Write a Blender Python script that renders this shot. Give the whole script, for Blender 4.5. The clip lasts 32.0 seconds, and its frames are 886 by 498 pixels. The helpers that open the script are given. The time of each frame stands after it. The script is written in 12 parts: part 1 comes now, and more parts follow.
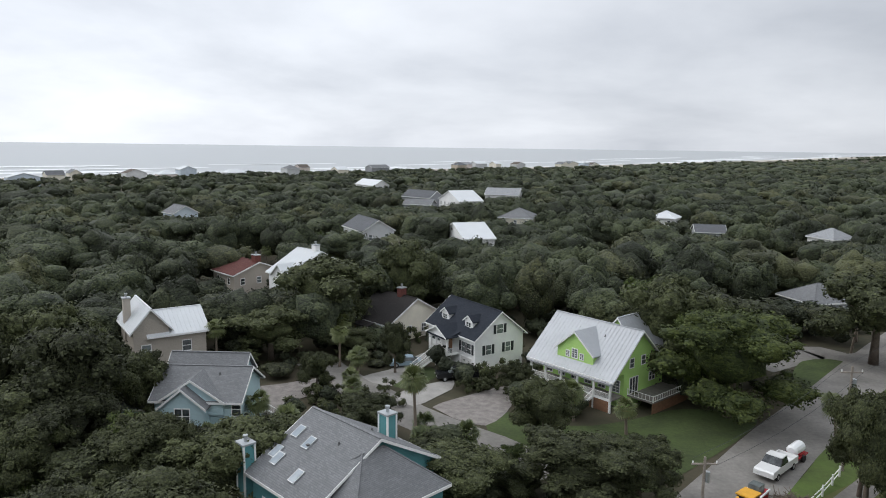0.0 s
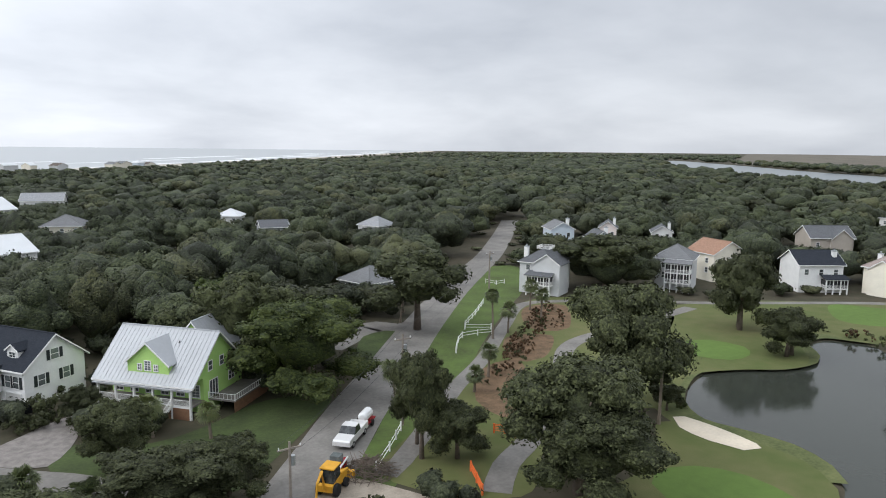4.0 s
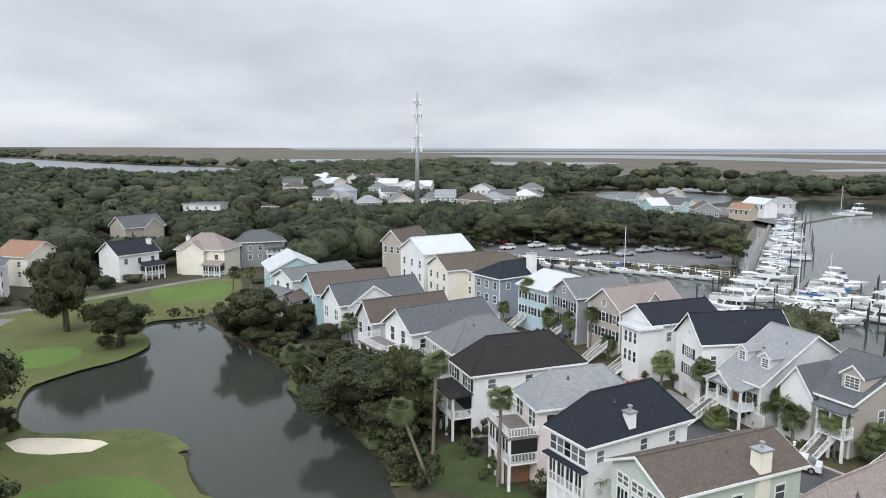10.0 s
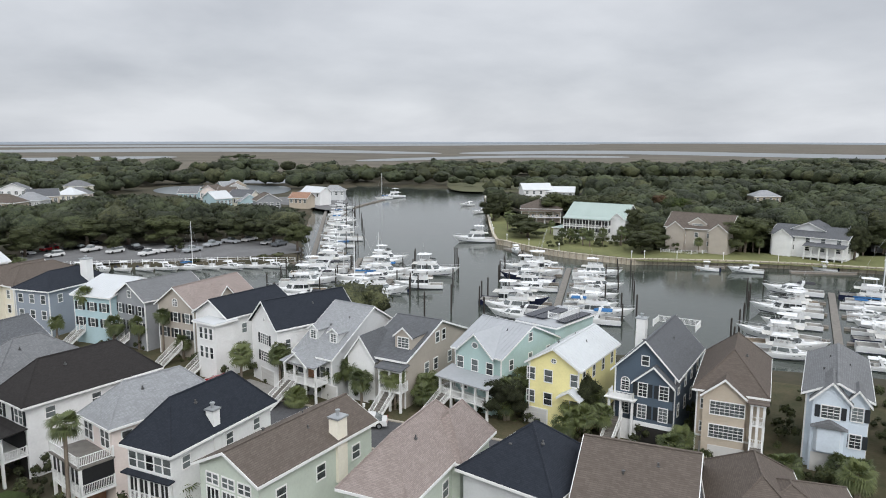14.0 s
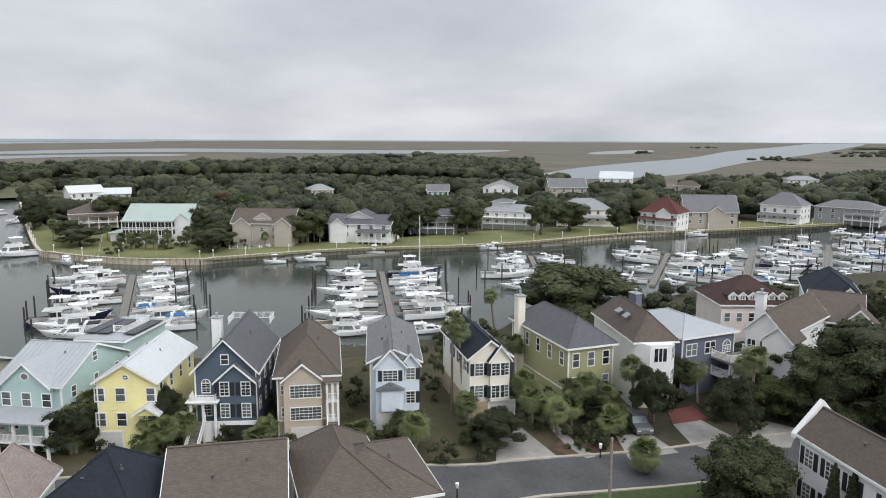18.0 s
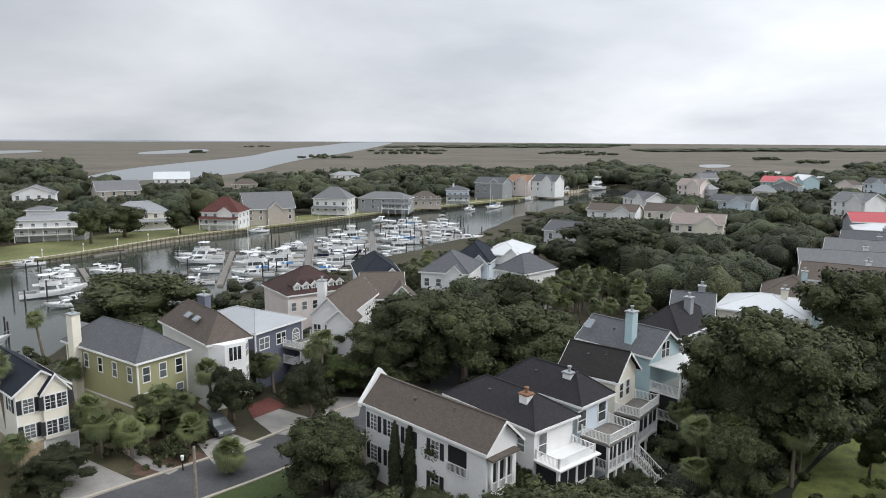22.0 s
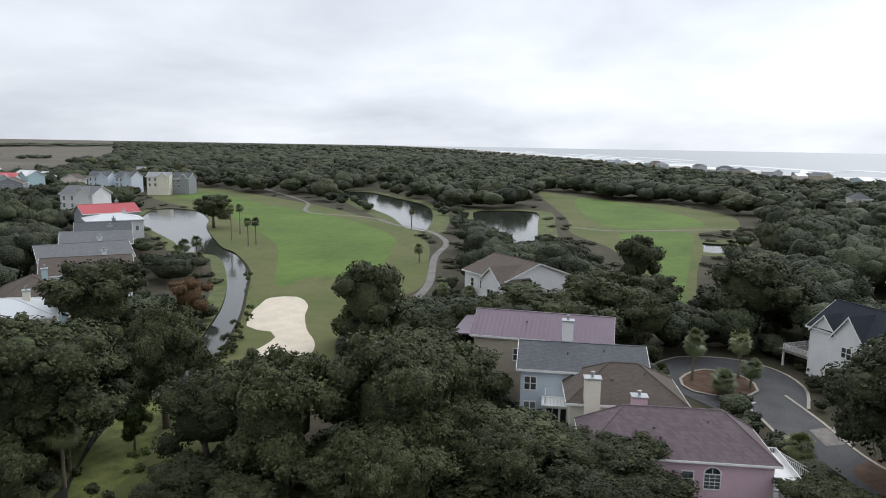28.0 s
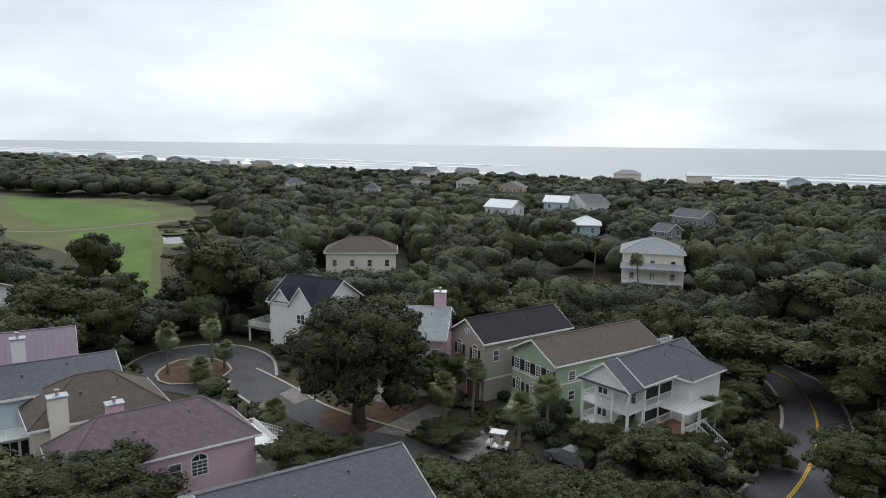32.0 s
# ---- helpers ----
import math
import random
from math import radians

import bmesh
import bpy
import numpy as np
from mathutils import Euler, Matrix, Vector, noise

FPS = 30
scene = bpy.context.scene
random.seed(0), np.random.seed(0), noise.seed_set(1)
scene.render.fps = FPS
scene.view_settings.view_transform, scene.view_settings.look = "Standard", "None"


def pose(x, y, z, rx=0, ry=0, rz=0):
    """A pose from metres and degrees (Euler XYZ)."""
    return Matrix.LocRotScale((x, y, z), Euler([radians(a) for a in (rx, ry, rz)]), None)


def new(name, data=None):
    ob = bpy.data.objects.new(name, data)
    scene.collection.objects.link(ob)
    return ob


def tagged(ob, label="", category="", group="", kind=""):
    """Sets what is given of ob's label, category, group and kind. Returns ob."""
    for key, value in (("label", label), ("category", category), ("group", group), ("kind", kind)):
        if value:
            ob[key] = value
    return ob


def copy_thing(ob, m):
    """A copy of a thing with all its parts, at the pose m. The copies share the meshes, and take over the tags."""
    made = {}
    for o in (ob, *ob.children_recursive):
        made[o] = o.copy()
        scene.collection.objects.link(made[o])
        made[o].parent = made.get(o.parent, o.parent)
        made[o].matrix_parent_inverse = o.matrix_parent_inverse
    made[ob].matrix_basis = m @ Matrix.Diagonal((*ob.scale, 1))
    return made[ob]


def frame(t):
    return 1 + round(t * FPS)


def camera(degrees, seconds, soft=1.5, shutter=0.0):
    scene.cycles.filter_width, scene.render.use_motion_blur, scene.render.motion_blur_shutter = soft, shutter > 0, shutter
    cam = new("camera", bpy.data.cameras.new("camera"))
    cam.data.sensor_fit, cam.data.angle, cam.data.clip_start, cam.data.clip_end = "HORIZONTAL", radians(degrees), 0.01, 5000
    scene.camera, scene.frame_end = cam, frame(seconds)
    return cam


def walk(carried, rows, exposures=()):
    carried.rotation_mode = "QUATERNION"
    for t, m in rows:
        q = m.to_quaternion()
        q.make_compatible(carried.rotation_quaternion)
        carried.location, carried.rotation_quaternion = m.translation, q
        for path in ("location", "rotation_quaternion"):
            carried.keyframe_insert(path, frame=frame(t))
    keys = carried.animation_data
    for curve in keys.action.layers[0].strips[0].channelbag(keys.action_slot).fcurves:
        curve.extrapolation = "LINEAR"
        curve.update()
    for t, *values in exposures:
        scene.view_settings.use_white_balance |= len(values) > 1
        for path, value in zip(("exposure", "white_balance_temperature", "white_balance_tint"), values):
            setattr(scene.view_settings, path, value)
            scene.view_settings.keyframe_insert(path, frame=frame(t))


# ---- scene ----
cam = camera(64.34, 32.0, 1.0)
EYE = (0.0, 0.0, 32.0)
PATH = [
    (0, -0.00, -8.56, -0.74),
    (1, -8.19, -8.41, -0.61),
    (2, -16.95, -8.39, -0.68),
    (3, -25.73, -8.36, -0.67),
    (3.5, -30.11, -8.32, -0.61),
    (5.5, -47.73, -8.29, -0.49),
    (6, -52.15, -8.31, -0.43),
    (7, -60.64, -8.39, -0.36),
    (8, -69.37, -8.45, -0.32),
    (9, -78.06, -8.52, -0.28),
    (10, -86.75, -8.51, -0.14),
    (11, -95.41, -8.54, -0.10),
    (12, -104.05, -8.64, -0.06),
    (13, -112.65, -8.86, -0.06),
    (14, -121.25, -9.01, -0.11),
    (14.5, -125.55, -9.03, -0.09),
    (16.5, -142.79, -9.09, -0.22),
    (17, -147.13, -9.12, -0.19),
    (18, -155.71, -9.11, -0.25),
    (19, -164.37, -9.04, -0.29),
    (20, -173.03, -8.94, -0.27),
    (21, -181.78, -8.96, -0.39),
    (22, -190.46, -8.98, -0.41),
    (23, -199.15, -9.01, -0.49),
    (23.5, -204.68, -8.98, -0.60),
    (24, -210.56, -8.99, -0.66),
    (24.5, -216.14, -8.99, -0.70),
    (26.5, -233.66, -8.76, -0.78),
    (27, -238.40, -8.73, -0.93),
    (28, -247.90, -8.66, -0.96),
    (29, -257.59, -8.64, -0.94),
    (30, -267.51, -8.69, -0.84),
    (30.5, -272.42, -8.70, -0.85),
    (31, -277.82, -8.72, -0.89),
    (31.5, -284.04, -8.73, -0.88),
    (32, -290.30, -8.76, -0.70),
]
EXPOSURES = [(0.0, -0.06, 6420, 10), (3.0, 0.02, 6400, 10), (6.0, 0.33, 6320, 10), (9.0, 0.29, 6280, 10), (12.0, 0.08, 6450, 10), (14.0, 0.06, 6480, 10), (18.0, 0.09, 6500, 10), (22.0, 0.09, 6500, 10), (24.0, 0.02, 6480, 10), (27.0, -0.10, 6400, 10), (30.0, -0.2, 6330, 10), (32.0, -0.25, 6350, 8)]  # seconds, stops, kelvin, tint
walk(cam, [(t, pose(*EYE, 90 + tilt, lean, yaw)) for t, yaw, tilt, lean in PATH], EXPOSURES)

# ---- sky and sun ----
SUN_YAW, SUN_UP = 72.0, 40.0
sun_dir = Vector((-math.sin(radians(SUN_YAW)) * math.cos(radians(SUN_UP)), math.cos(radians(SUN_YAW)) * math.cos(radians(SUN_UP)), math.sin(radians(SUN_UP))))


def make_world():
    w = bpy.data.worlds.new("overcast_sky")
    scene.world = w
    w.use_nodes = True
    nt = w.node_tree
    nt.nodes.clear()
    N = nt.nodes.new
    L = nt.links.new
    out, bg = N("ShaderNodeOutputWorld"), N("ShaderNodeBackground")
    geo = N("ShaderNodeTexCoord")
    sep = N("ShaderNodeSeparateXYZ")
    L(geo.outputs["Generated"], sep.inputs[0])
    zz = N("ShaderNodeMath"); zz.operation = "ADD"; zz.inputs[1].default_value = 0.26
    zc = N("ShaderNodeMath"); zc.operation = "MAXIMUM"; zc.inputs[1].default_value = 0.0
    L(sep.outputs[2], zc.inputs[0]); L(zc.outputs[0], zz.inputs[0])
    dx = N("ShaderNodeMath"); dx.operation = "DIVIDE"
    dy = N("ShaderNodeMath"); dy.operation = "DIVIDE"
    L(sep.outputs[0], dx.inputs[0]); L(zz.outputs[0], dx.inputs[1])
    L(sep.outputs[1], dy.inputs[0]); L(zz.outputs[0], dy.inputs[1])
    cmb = N("ShaderNodeCombineXYZ")
    L(dx.outputs[0], cmb.inputs[0]); L(dy.outputs[0], cmb.inputs[1])
    n1 = N("ShaderNodeTexNoise")
    n1.inputs["Scale"].default_value, n1.inputs["Detail"].default_value, n1.inputs["Roughness"].default_value = 0.8, 6.0, 0.52
    n1.inputs["Distortion"].default_value = 0.15
    L(cmb.outputs[0], n1.inputs["Vector"])
    r1 = N("ShaderNodeValToRGB")
    r1.color_ramp.elements[0].position, r1.color_ramp.elements[0].color = 0.32, (0.555, 0.587, 0.643, 1)
    r1.color_ramp.elements[1].position, r1.color_ramp.elements[1].color = 0.66, (0.85, 0.88, 0.93, 1)
    L(n1.outputs["Fac"], r1.inputs[0])
    # the cloud is thinner and brighter round the hidden sun
    dot = N("ShaderNodeVectorMath"); dot.operation = "DOT_PRODUCT"
    dot.inputs[1].default_value = sun_dir
    L(geo.outputs["Generated"], dot.inputs[0])
    mr = N("ShaderNodeMapRange")
    mr.inputs["From Min"].default_value, mr.inputs["From Max"].default_value = -0.4, 1.0
    mr.inputs["To Min"].default_value, mr.inputs["To Max"].default_value = 0.87, 1.6
    L(dot.outputs["Value"], mr.inputs["Value"])
    # an overcast sky is brighter overhead than at the horizon
    zen = N("ShaderNodeMapRange")
    zen.inputs["From Min"].default_value, zen.inputs["From Max"].default_value = 0.2, 1.0
    zen.inputs["To Min"].default_value, zen.inputs["To Max"].default_value = 1.0, 1.4
    L(sep.outputs[2], zen.inputs["Value"])
    both = N("ShaderNodeMath"); both.operation = "MULTIPLY"
    L(mr.outputs[0], both.inputs[0]); L(zen.outputs[0], both.inputs[1])
    mul = N("ShaderNodeVectorMath"); mul.operation = "SCALE"
    L(r1.outputs[0], mul.inputs[0]); L(both.outputs[0], mul.inputs["Scale"])
    sky = N("ShaderNodeTexSky")
    sky.sky_type, sky.sun_disc = "NISHITA", False
    sky.sun_elevation, sky.sun_rotation = radians(SUN_UP), radians(-SUN_YAW)
    sk = N("ShaderNodeVectorMath"); sk.operation = "SCALE"; sk.inputs["Scale"].default_value = 0.06
    L(sky.outputs[0], sk.inputs[0])
    mix = N("ShaderNodeMix"); mix.data_type = "RGBA"; mix.inputs["Factor"].default_value = 0.93
    L(sk.outputs[0], mix.inputs["A"]); L(mul.outputs[0], mix.inputs["B"])
    L(mix.outputs["Result"], bg.inputs["Color"])
    bg.inputs["Strength"].default_value = 1.0
    L(bg.outputs[0], out.inputs[0])


make_world()
sun_data = bpy.data.lights.new("sun", "SUN")
sun_data.energy, sun_data.angle, sun_data.color = 1.0, radians(28), (1.0, 0.97, 0.93)
sun = new("sun", sun_data)
sun.rotation_euler = sun_dir.to_track_quat("Z", "Y").to_euler()

# ---- materials ----
MATS = {}


def mat(name, color, rough=0.7, metal=0.0, var=0.12, scale=1.5, bump=0.0, bump_scale=20.0, island=False, obj=False, alpha=None, spec=0.3, second=None, trans=0.0, coords="Object"):
    """A painted, stained or natural surface: two scales of noise over one colour, with fine relief."""
    if name in MATS:
        return MATS[name]
    m = bpy.data.materials.new(name)
    MATS[name] = m
    m.use_nodes = True
    nt = m.node_tree
    b = nt.nodes["Principled BSDF"]
    N, L = nt.nodes.new, nt.links.new
    tc = N("ShaderNodeTexCoord")
    n1 = N("ShaderNodeTexNoise")
    n1.inputs["Scale"].default_value, n1.inputs["Detail"].default_value = scale, 5.0
    L(tc.outputs[coords], n1.inputs["Vector"])
    n2 = N("ShaderNodeTexNoise")
    n2.inputs["Scale"].default_value, n2.inputs["Detail"].default_value = scale * 9, 3.0
    L(tc.outputs[coords], n2.inputs["Vector"])
    add = N("ShaderNodeMath"); add.operation = "MULTIPLY_ADD"; add.inputs[1].default_value = 0.6
    L(n2.outputs["Fac"], add.inputs[0]); L(n1.outputs["Fac"], add.inputs[2])
    src = add.outputs[0]
    if island or obj:
        rnd = N("ShaderNodeNewGeometry").outputs["Random Per Island"] if island else N("ShaderNodeObjectInfo").outputs["Random"]
        a2 = N("ShaderNodeMath"); a2.operation = "MULTIPLY_ADD"; a2.inputs[1].default_value = 0.25 if island else 0.55
        L(rnd, a2.inputs[0]); L(src, a2.inputs[2])
        if island:
            a4 = N("ShaderNodeMath"); a4.operation = "MULTIPLY_ADD"; a4.inputs[1].default_value = 0.36
            L(N("ShaderNodeObjectInfo").outputs["Random"], a4.inputs[0]); L(a2.outputs[0], a4.inputs[2])
            a2 = a4
        a3 = N("ShaderNodeMath"); a3.operation = "ADD"; a3.inputs[1].default_value = -0.30 if island else -0.27
        L(a2.outputs[0], a3.inputs[0])
        src = a3.outputs[0]
    ramp = N("ShaderNodeValToRGB")
    c = Vector(color)
    lo = Vector(second) if second else c * (1 - var)
    hi = c * (1 + var)
    ramp.color_ramp.elements[0].position, ramp.color_ramp.elements[0].color = 0.5, (*lo, 1)
    ramp.color_ramp.elements[1].position, ramp.color_ramp.elements[1].color = 1.1 if False else 1.0, (*hi, 1)
    L(src, ramp.inputs[0])
    L(ramp.outputs[0], b.inputs["Base Color"])
    b.inputs["Roughness"].default_value, b.inputs["Metallic"].default_value = rough, metal
    b.inputs["Specular IOR Level"].default_value = spec
    if bump:
        n3 = N("ShaderNodeTexNoise"); n3.inputs["Scale"].default_value = bump_scale
        n3.inputs["Detail"].default_value = 4
        L(tc.outputs[coords], n3.inputs["Vector"])
        bp = N("ShaderNodeBump"); bp.inputs["Strength"].default_value, bp.inputs["Distance"].default_value = min(1, bump), 0.05
        L(n3.outputs["Fac"], bp.inputs["Height"]); L(bp.outputs[0], b.inputs["Normal"])
    return m


def water(name, color, rough, scale, strength, stretch=(1, 1, 1)):
    m = bpy.data.materials.new(name)
    MATS[name] = m
    m.use_nodes = True
    nt = m.node_tree
    b = nt.nodes["Principled BSDF"]
    N, L = nt.nodes.new, nt.links.new
    b.inputs["Base Color"].default_value, b.inputs["Roughness"].default_value = (*color, 1), rough
    b.inputs["IOR"].default_value = 1.33
    tc, mp = N("ShaderNodeTexCoord"), N("ShaderNodeMapping")
    mp.inputs["Scale"].default_value = stretch
    L(tc.outputs["Object"], mp.inputs[0])
    n = N("ShaderNodeTexNoise"); n.inputs["Scale"].default_value, n.inputs["Detail"].default_value = scale, 4
    L(mp.outputs[0], n.inputs["Vector"])
    bp = N("ShaderNodeBump"); bp.inputs["Strength"].default_value, bp.inputs["Distance"].default_value = strength, 0.1
    L(n.outputs["Fac"], bp.inputs["Height"]); L(bp.outputs[0], b.inputs["Normal"])
    return m


M_FLOOR = mat("woodland_floor", (0.056, 0.047, 0.031), 0.95, var=0.4, scale=0.06, bump=0.6, bump_scale=2, second=(0.034, 0.036, 0.019))
M_MARSH = mat("marsh_grass", (0.118, 0.101, 0.078), 0.95, var=0.35, scale=0.012, second=(0.072, 0.070, 0.054))
M_BRAMBLE = mat("dry_bramble", (0.14, 0.088, 0.052), 0.95, var=0.4, scale=0.6, bump=0.8, bump_scale=5, second=(0.075, 0.055, 0.03))
M_MARSHGREEN = mat("olive_marsh_grass", (0.095, 0.095, 0.050), 0.95, var=0.35, scale=0.05, second=(0.060, 0.066, 0.036))
M_GARDEN = mat("garden_litter", (0.075, 0.062, 0.036), 0.95, var=0.4, scale=0.35, bump=0.7, bump_scale=6, second=(0.044, 0.052, 0.022))
M_BANKLAWN = mat("bank_lawn", (0.150, 0.152, 0.064), 0.95, var=0.3, scale=0.08, bump=0.5, bump_scale=8, second=(0.105, 0.120, 0.046))
M_GRASS = mat("rough_grass", (0.108, 0.108, 0.044), 0.95, var=0.25, scale=0.04, bump=0.6, bump_scale=6, second=(0.074, 0.104, 0.026))
M_FAIRWAY = mat("mown_fairway", (0.090, 0.142, 0.026), 0.9, var=0.3, scale=0.035, bump=0.4, bump_scale=8, second=(0.064, 0.106, 0.020))
M_GREEN = mat("putting_green", (0.098, 0.158, 0.034), 0.9, var=0.15, scale=0.1, bump=0.2, bump_scale=12)
M_LAWN = mat("lawn_grass", (0.052, 0.073, 0.024), 0.95, var=0.35, scale=0.25, bump=0.6, bump_scale=8, second=(0.038, 0.050, 0.020))
M_VERGE = mat("verge_grass", (0.070, 0.105, 0.026), 0.95, var=0.35, scale=0.2, bump=0.6, bump_scale=8, second=(0.060, 0.076, 0.026))
M_SAND = mat("bunker_sand", (0.62, 0.55, 0.44), 0.95, var=0.12, scale=0.3, bump=0.4, bump_scale=5)
M_BEACH = mat("beach_sand", (0.42, 0.38, 0.32), 0.9, var=0.1, scale=0.05)
M_ASPHALT = mat("old_asphalt", (0.19, 0.18, 0.165), 0.9, var=0.25, scale=0.25, bump=0.4, bump_scale=30)
M_ASPHALT_DARK = mat("dark_asphalt", (0.080, 0.080, 0.083), 0.85, var=0.25, scale=0.25, bump=0.4, bump_scale=30)
M_CONCRETE = mat("concrete", (0.30, 0.288, 0.268), 0.9, var=0.18, scale=0.6, bump=0.3, bump_scale=18)
M_GRAVEL = mat("gravel_drive", (0.22, 0.20, 0.185), 0.95, var=0.3, scale=1.2, bump=0.8, bump_scale=25)
M_MULCH = mat("pine_straw", (0.105, 0.066, 0.046), 0.95, var=0.4, scale=0.8, bump=0.7, bump_scale=12)
M_KERB = mat("kerb_concrete", (0.40, 0.36, 0.30), 0.9, var=0.12, scale=1.2)
M_POND = water("pond_water", (0.042, 0.047, 0.038), 0.08, 1.6, 0.10)
M_CANAL = water("harbour_water", (0.055, 0.065, 0.055), 0.09, 1.2, 0.22)
M_SEA = water("sea_water", (0.32, 0.34, 0.345), 0.3, 0.05, 0.5)
M_FOAM = mat("surf_foam", (0.8, 0.82, 0.82), 0.8, var=0.1, scale=0.05)
M_CREEK = water("marsh_creek_water", (0.16, 0.18, 0.19), 0.3, 0.3, 0.02)
M_ALGAE = mat("duckweed", (0.125, 0.140, 0.038), 0.8, var=0.4, scale=0.7, second=(0.060, 0.078, 0.025))
def foliage(name, dark, mid, light, patch=0.0, clump=2.2, gloss=0.2):
    """Leaves seen from afar: a tone of its own for each tree or patch of canopy, clumps, and a fine leaf grain."""
    m = bpy.data.materials.new(name)
    MATS[name] = m
    m.use_nodes = True
    nt = m.node_tree
    b = nt.nodes["Principled BSDF"]
    N, L = nt.nodes.new, nt.links.new
    tc = N("ShaderNodeTexCoord")
    if patch:
        v = N("ShaderNodeTexVoronoi")
        v.inputs["Scale"].default_value = patch
        L(tc.outputs["Object"], v.inputs["Vector"])
        sp = N("ShaderNodeSeparateColor")
        L(v.outputs["Color"], sp.inputs[0])
        own = sp.outputs[0]
    else:
        own = N("ShaderNodeObjectInfo").outputs["Random"]
    n1 = N("ShaderNodeTexNoise")
    n1.inputs["Scale"].default_value, n1.inputs["Detail"].default_value = clump * 0.35, 3.0
    n2 = N("ShaderNodeTexVoronoi")
    n2.inputs["Scale"].default_value = clump * 2.6
    n3 = N("ShaderNodeTexVoronoi")
    n3.inputs["Scale"].default_value = clump * 0.9
    for n in (n1, n2, n3):
        L(tc.outputs["Object"], n.inputs["Vector"])
    g2, g3 = N("ShaderNodeSeparateColor"), N("ShaderNodeSeparateColor")
    L(n2.outputs["Color"], g2.inputs[0]); L(n3.outputs["Color"], g3.inputs[0])
    isl = N("ShaderNodeNewGeometry").outputs["Random Per Island"]

    def madd(a, k, c):
        q = N("ShaderNodeMath"); q.operation = "MULTIPLY_ADD"
        L(a, q.inputs[0]); q.inputs[1].default_value = k
        if isinstance(c, float):
            q.inputs[2].default_value = c
        else:
            L(c, q.inputs[2])
        return q.outputs[0]

    grain = madd(g2.outputs[0], 0.58, madd(g3.outputs[0], 0.26, -0.52))
    tone = madd(isl, 0.30, madd(own, 0.46, madd(n1.outputs["Fac"], 0.60, grain)))
    ramp = N("ShaderNodeValToRGB")
    e = ramp.color_ramp.elements
    e[0].position, e[0].color = 0.10, (*dark, 1)
    e[1].position, e[1].color = 0.95, (*light, 1)
    q = e.new(0.50)
    q.color = (*mid, 1)
    L(tone, ramp.inputs[0]); L(ramp.outputs[0], b.inputs["Base Color"])
    b.inputs["Roughness"].default_value, b.inputs["Specular IOR Level"].default_value = 0.7, gloss
    bp = N("ShaderNodeBump"); bp.inputs["Strength"].default_value, bp.inputs["Distance"].default_value = 1.0, 0.30 / clump
    L(n2.outputs["Distance"], bp.inputs["Height"]); L(bp.outputs[0], b.inputs["Normal"])
    bp.invert = True
    return m


M_LEAF = foliage("oak_leaves", (0.027, 0.031, 0.016), (0.047, 0.055, 0.025), (0.097, 0.110, 0.047))
M_LEAF_DARK = foliage("oak_leaves_dark", (0.024, 0.027, 0.015), (0.040, 0.046, 0.022), (0.078, 0.088, 0.040))
M_LEAF_LIGHT = foliage("fresh_leaves", (0.022, 0.032, 0.010), (0.058, 0.080, 0.022), (0.110, 0.138, 0.040))
M_LEAF_YELLOW = foliage("yellowing_leaves", (0.017, 0.024, 0.009), (0.036, 0.050, 0.015), (0.080, 0.098, 0.026))
M_LEAF_RUST = foliage("rusty_leaves", (0.035, 0.022, 0.012), (0.105, 0.062, 0.032), (0.170, 0.105, 0.055))
M_FOREST = foliage("far_canopy", (0.023, 0.028, 0.017), (0.043, 0.053, 0.030), (0.090, 0.106, 0.053), 0.085, 1.2)
M_FOREST_OLIVE = foliage("olive_canopy", (0.025, 0.028, 0.016), (0.051, 0.057, 0.030), (0.104, 0.110, 0.052), 0.085, 1.2)
M_FOREST_DARK = foliage("dark_canopy", (0.020, 0.024, 0.015), (0.034, 0.041, 0.024), (0.067, 0.077, 0.041), 0.085, 1.2)
M_BARK = mat("grey_bark", (0.13, 0.105, 0.085), 0.95, var=0.35, scale=1.5, bump=0.8, bump_scale=9)
M_PALMTRUNK = mat("palm_trunk", (0.20, 0.165, 0.13), 0.95, var=0.3, scale=2.5, bump=0.8, bump_scale=8)
M_FROND = mat("palm_fronds", (0.095, 0.112, 0.038), 0.5, var=0.4, scale=0.5, island=True, second=(0.044, 0.060, 0.022), spec=0.4)
M_FROND_DRY = mat("dry_fronds", (0.22, 0.15, 0.07), 0.8, var=0.3, scale=0.5, island=True)
M_WHITE = mat("white_paint", (0.84, 0.84, 0.82), 0.5, var=0.05, scale=0.8)
M_GLASS = mat("window_glass", (0.13, 0.145, 0.145), 0.06, var=0.4, scale=0.2, spec=0.6, obj=True, second=(0.015, 0.018, 0.02))
# Dark mesh of real screens; also painted on walls as porch and balcony shade.
M_SCREEN_SHADE = mat("porch_screen", (0.02, 0.021, 0.022), 0.6, var=0.2, scale=0.4)
M_METAL = mat("galvanised_steel", (0.42, 0.44, 0.45), 0.45, 0.6, var=0.12, scale=1.0)

M_BRICK = mat("red_brick", (0.15, 0.055, 0.045), 0.9, var=0.3, scale=4, bump=0.5, bump_scale=12)
M_WOOD = mat("weathered_timber", (0.27, 0.235, 0.20), 0.9, var=0.25, scale=2.0, bump=0.4, bump_scale=10)
M_DECK = mat("deck_boards", (0.20, 0.185, 0.165), 0.9, var=0.2, scale=1.5)
M_BROWNWOOD = mat("stained_timber", (0.22, 0.12, 0.07), 0.8, var=0.25, scale=2.0)


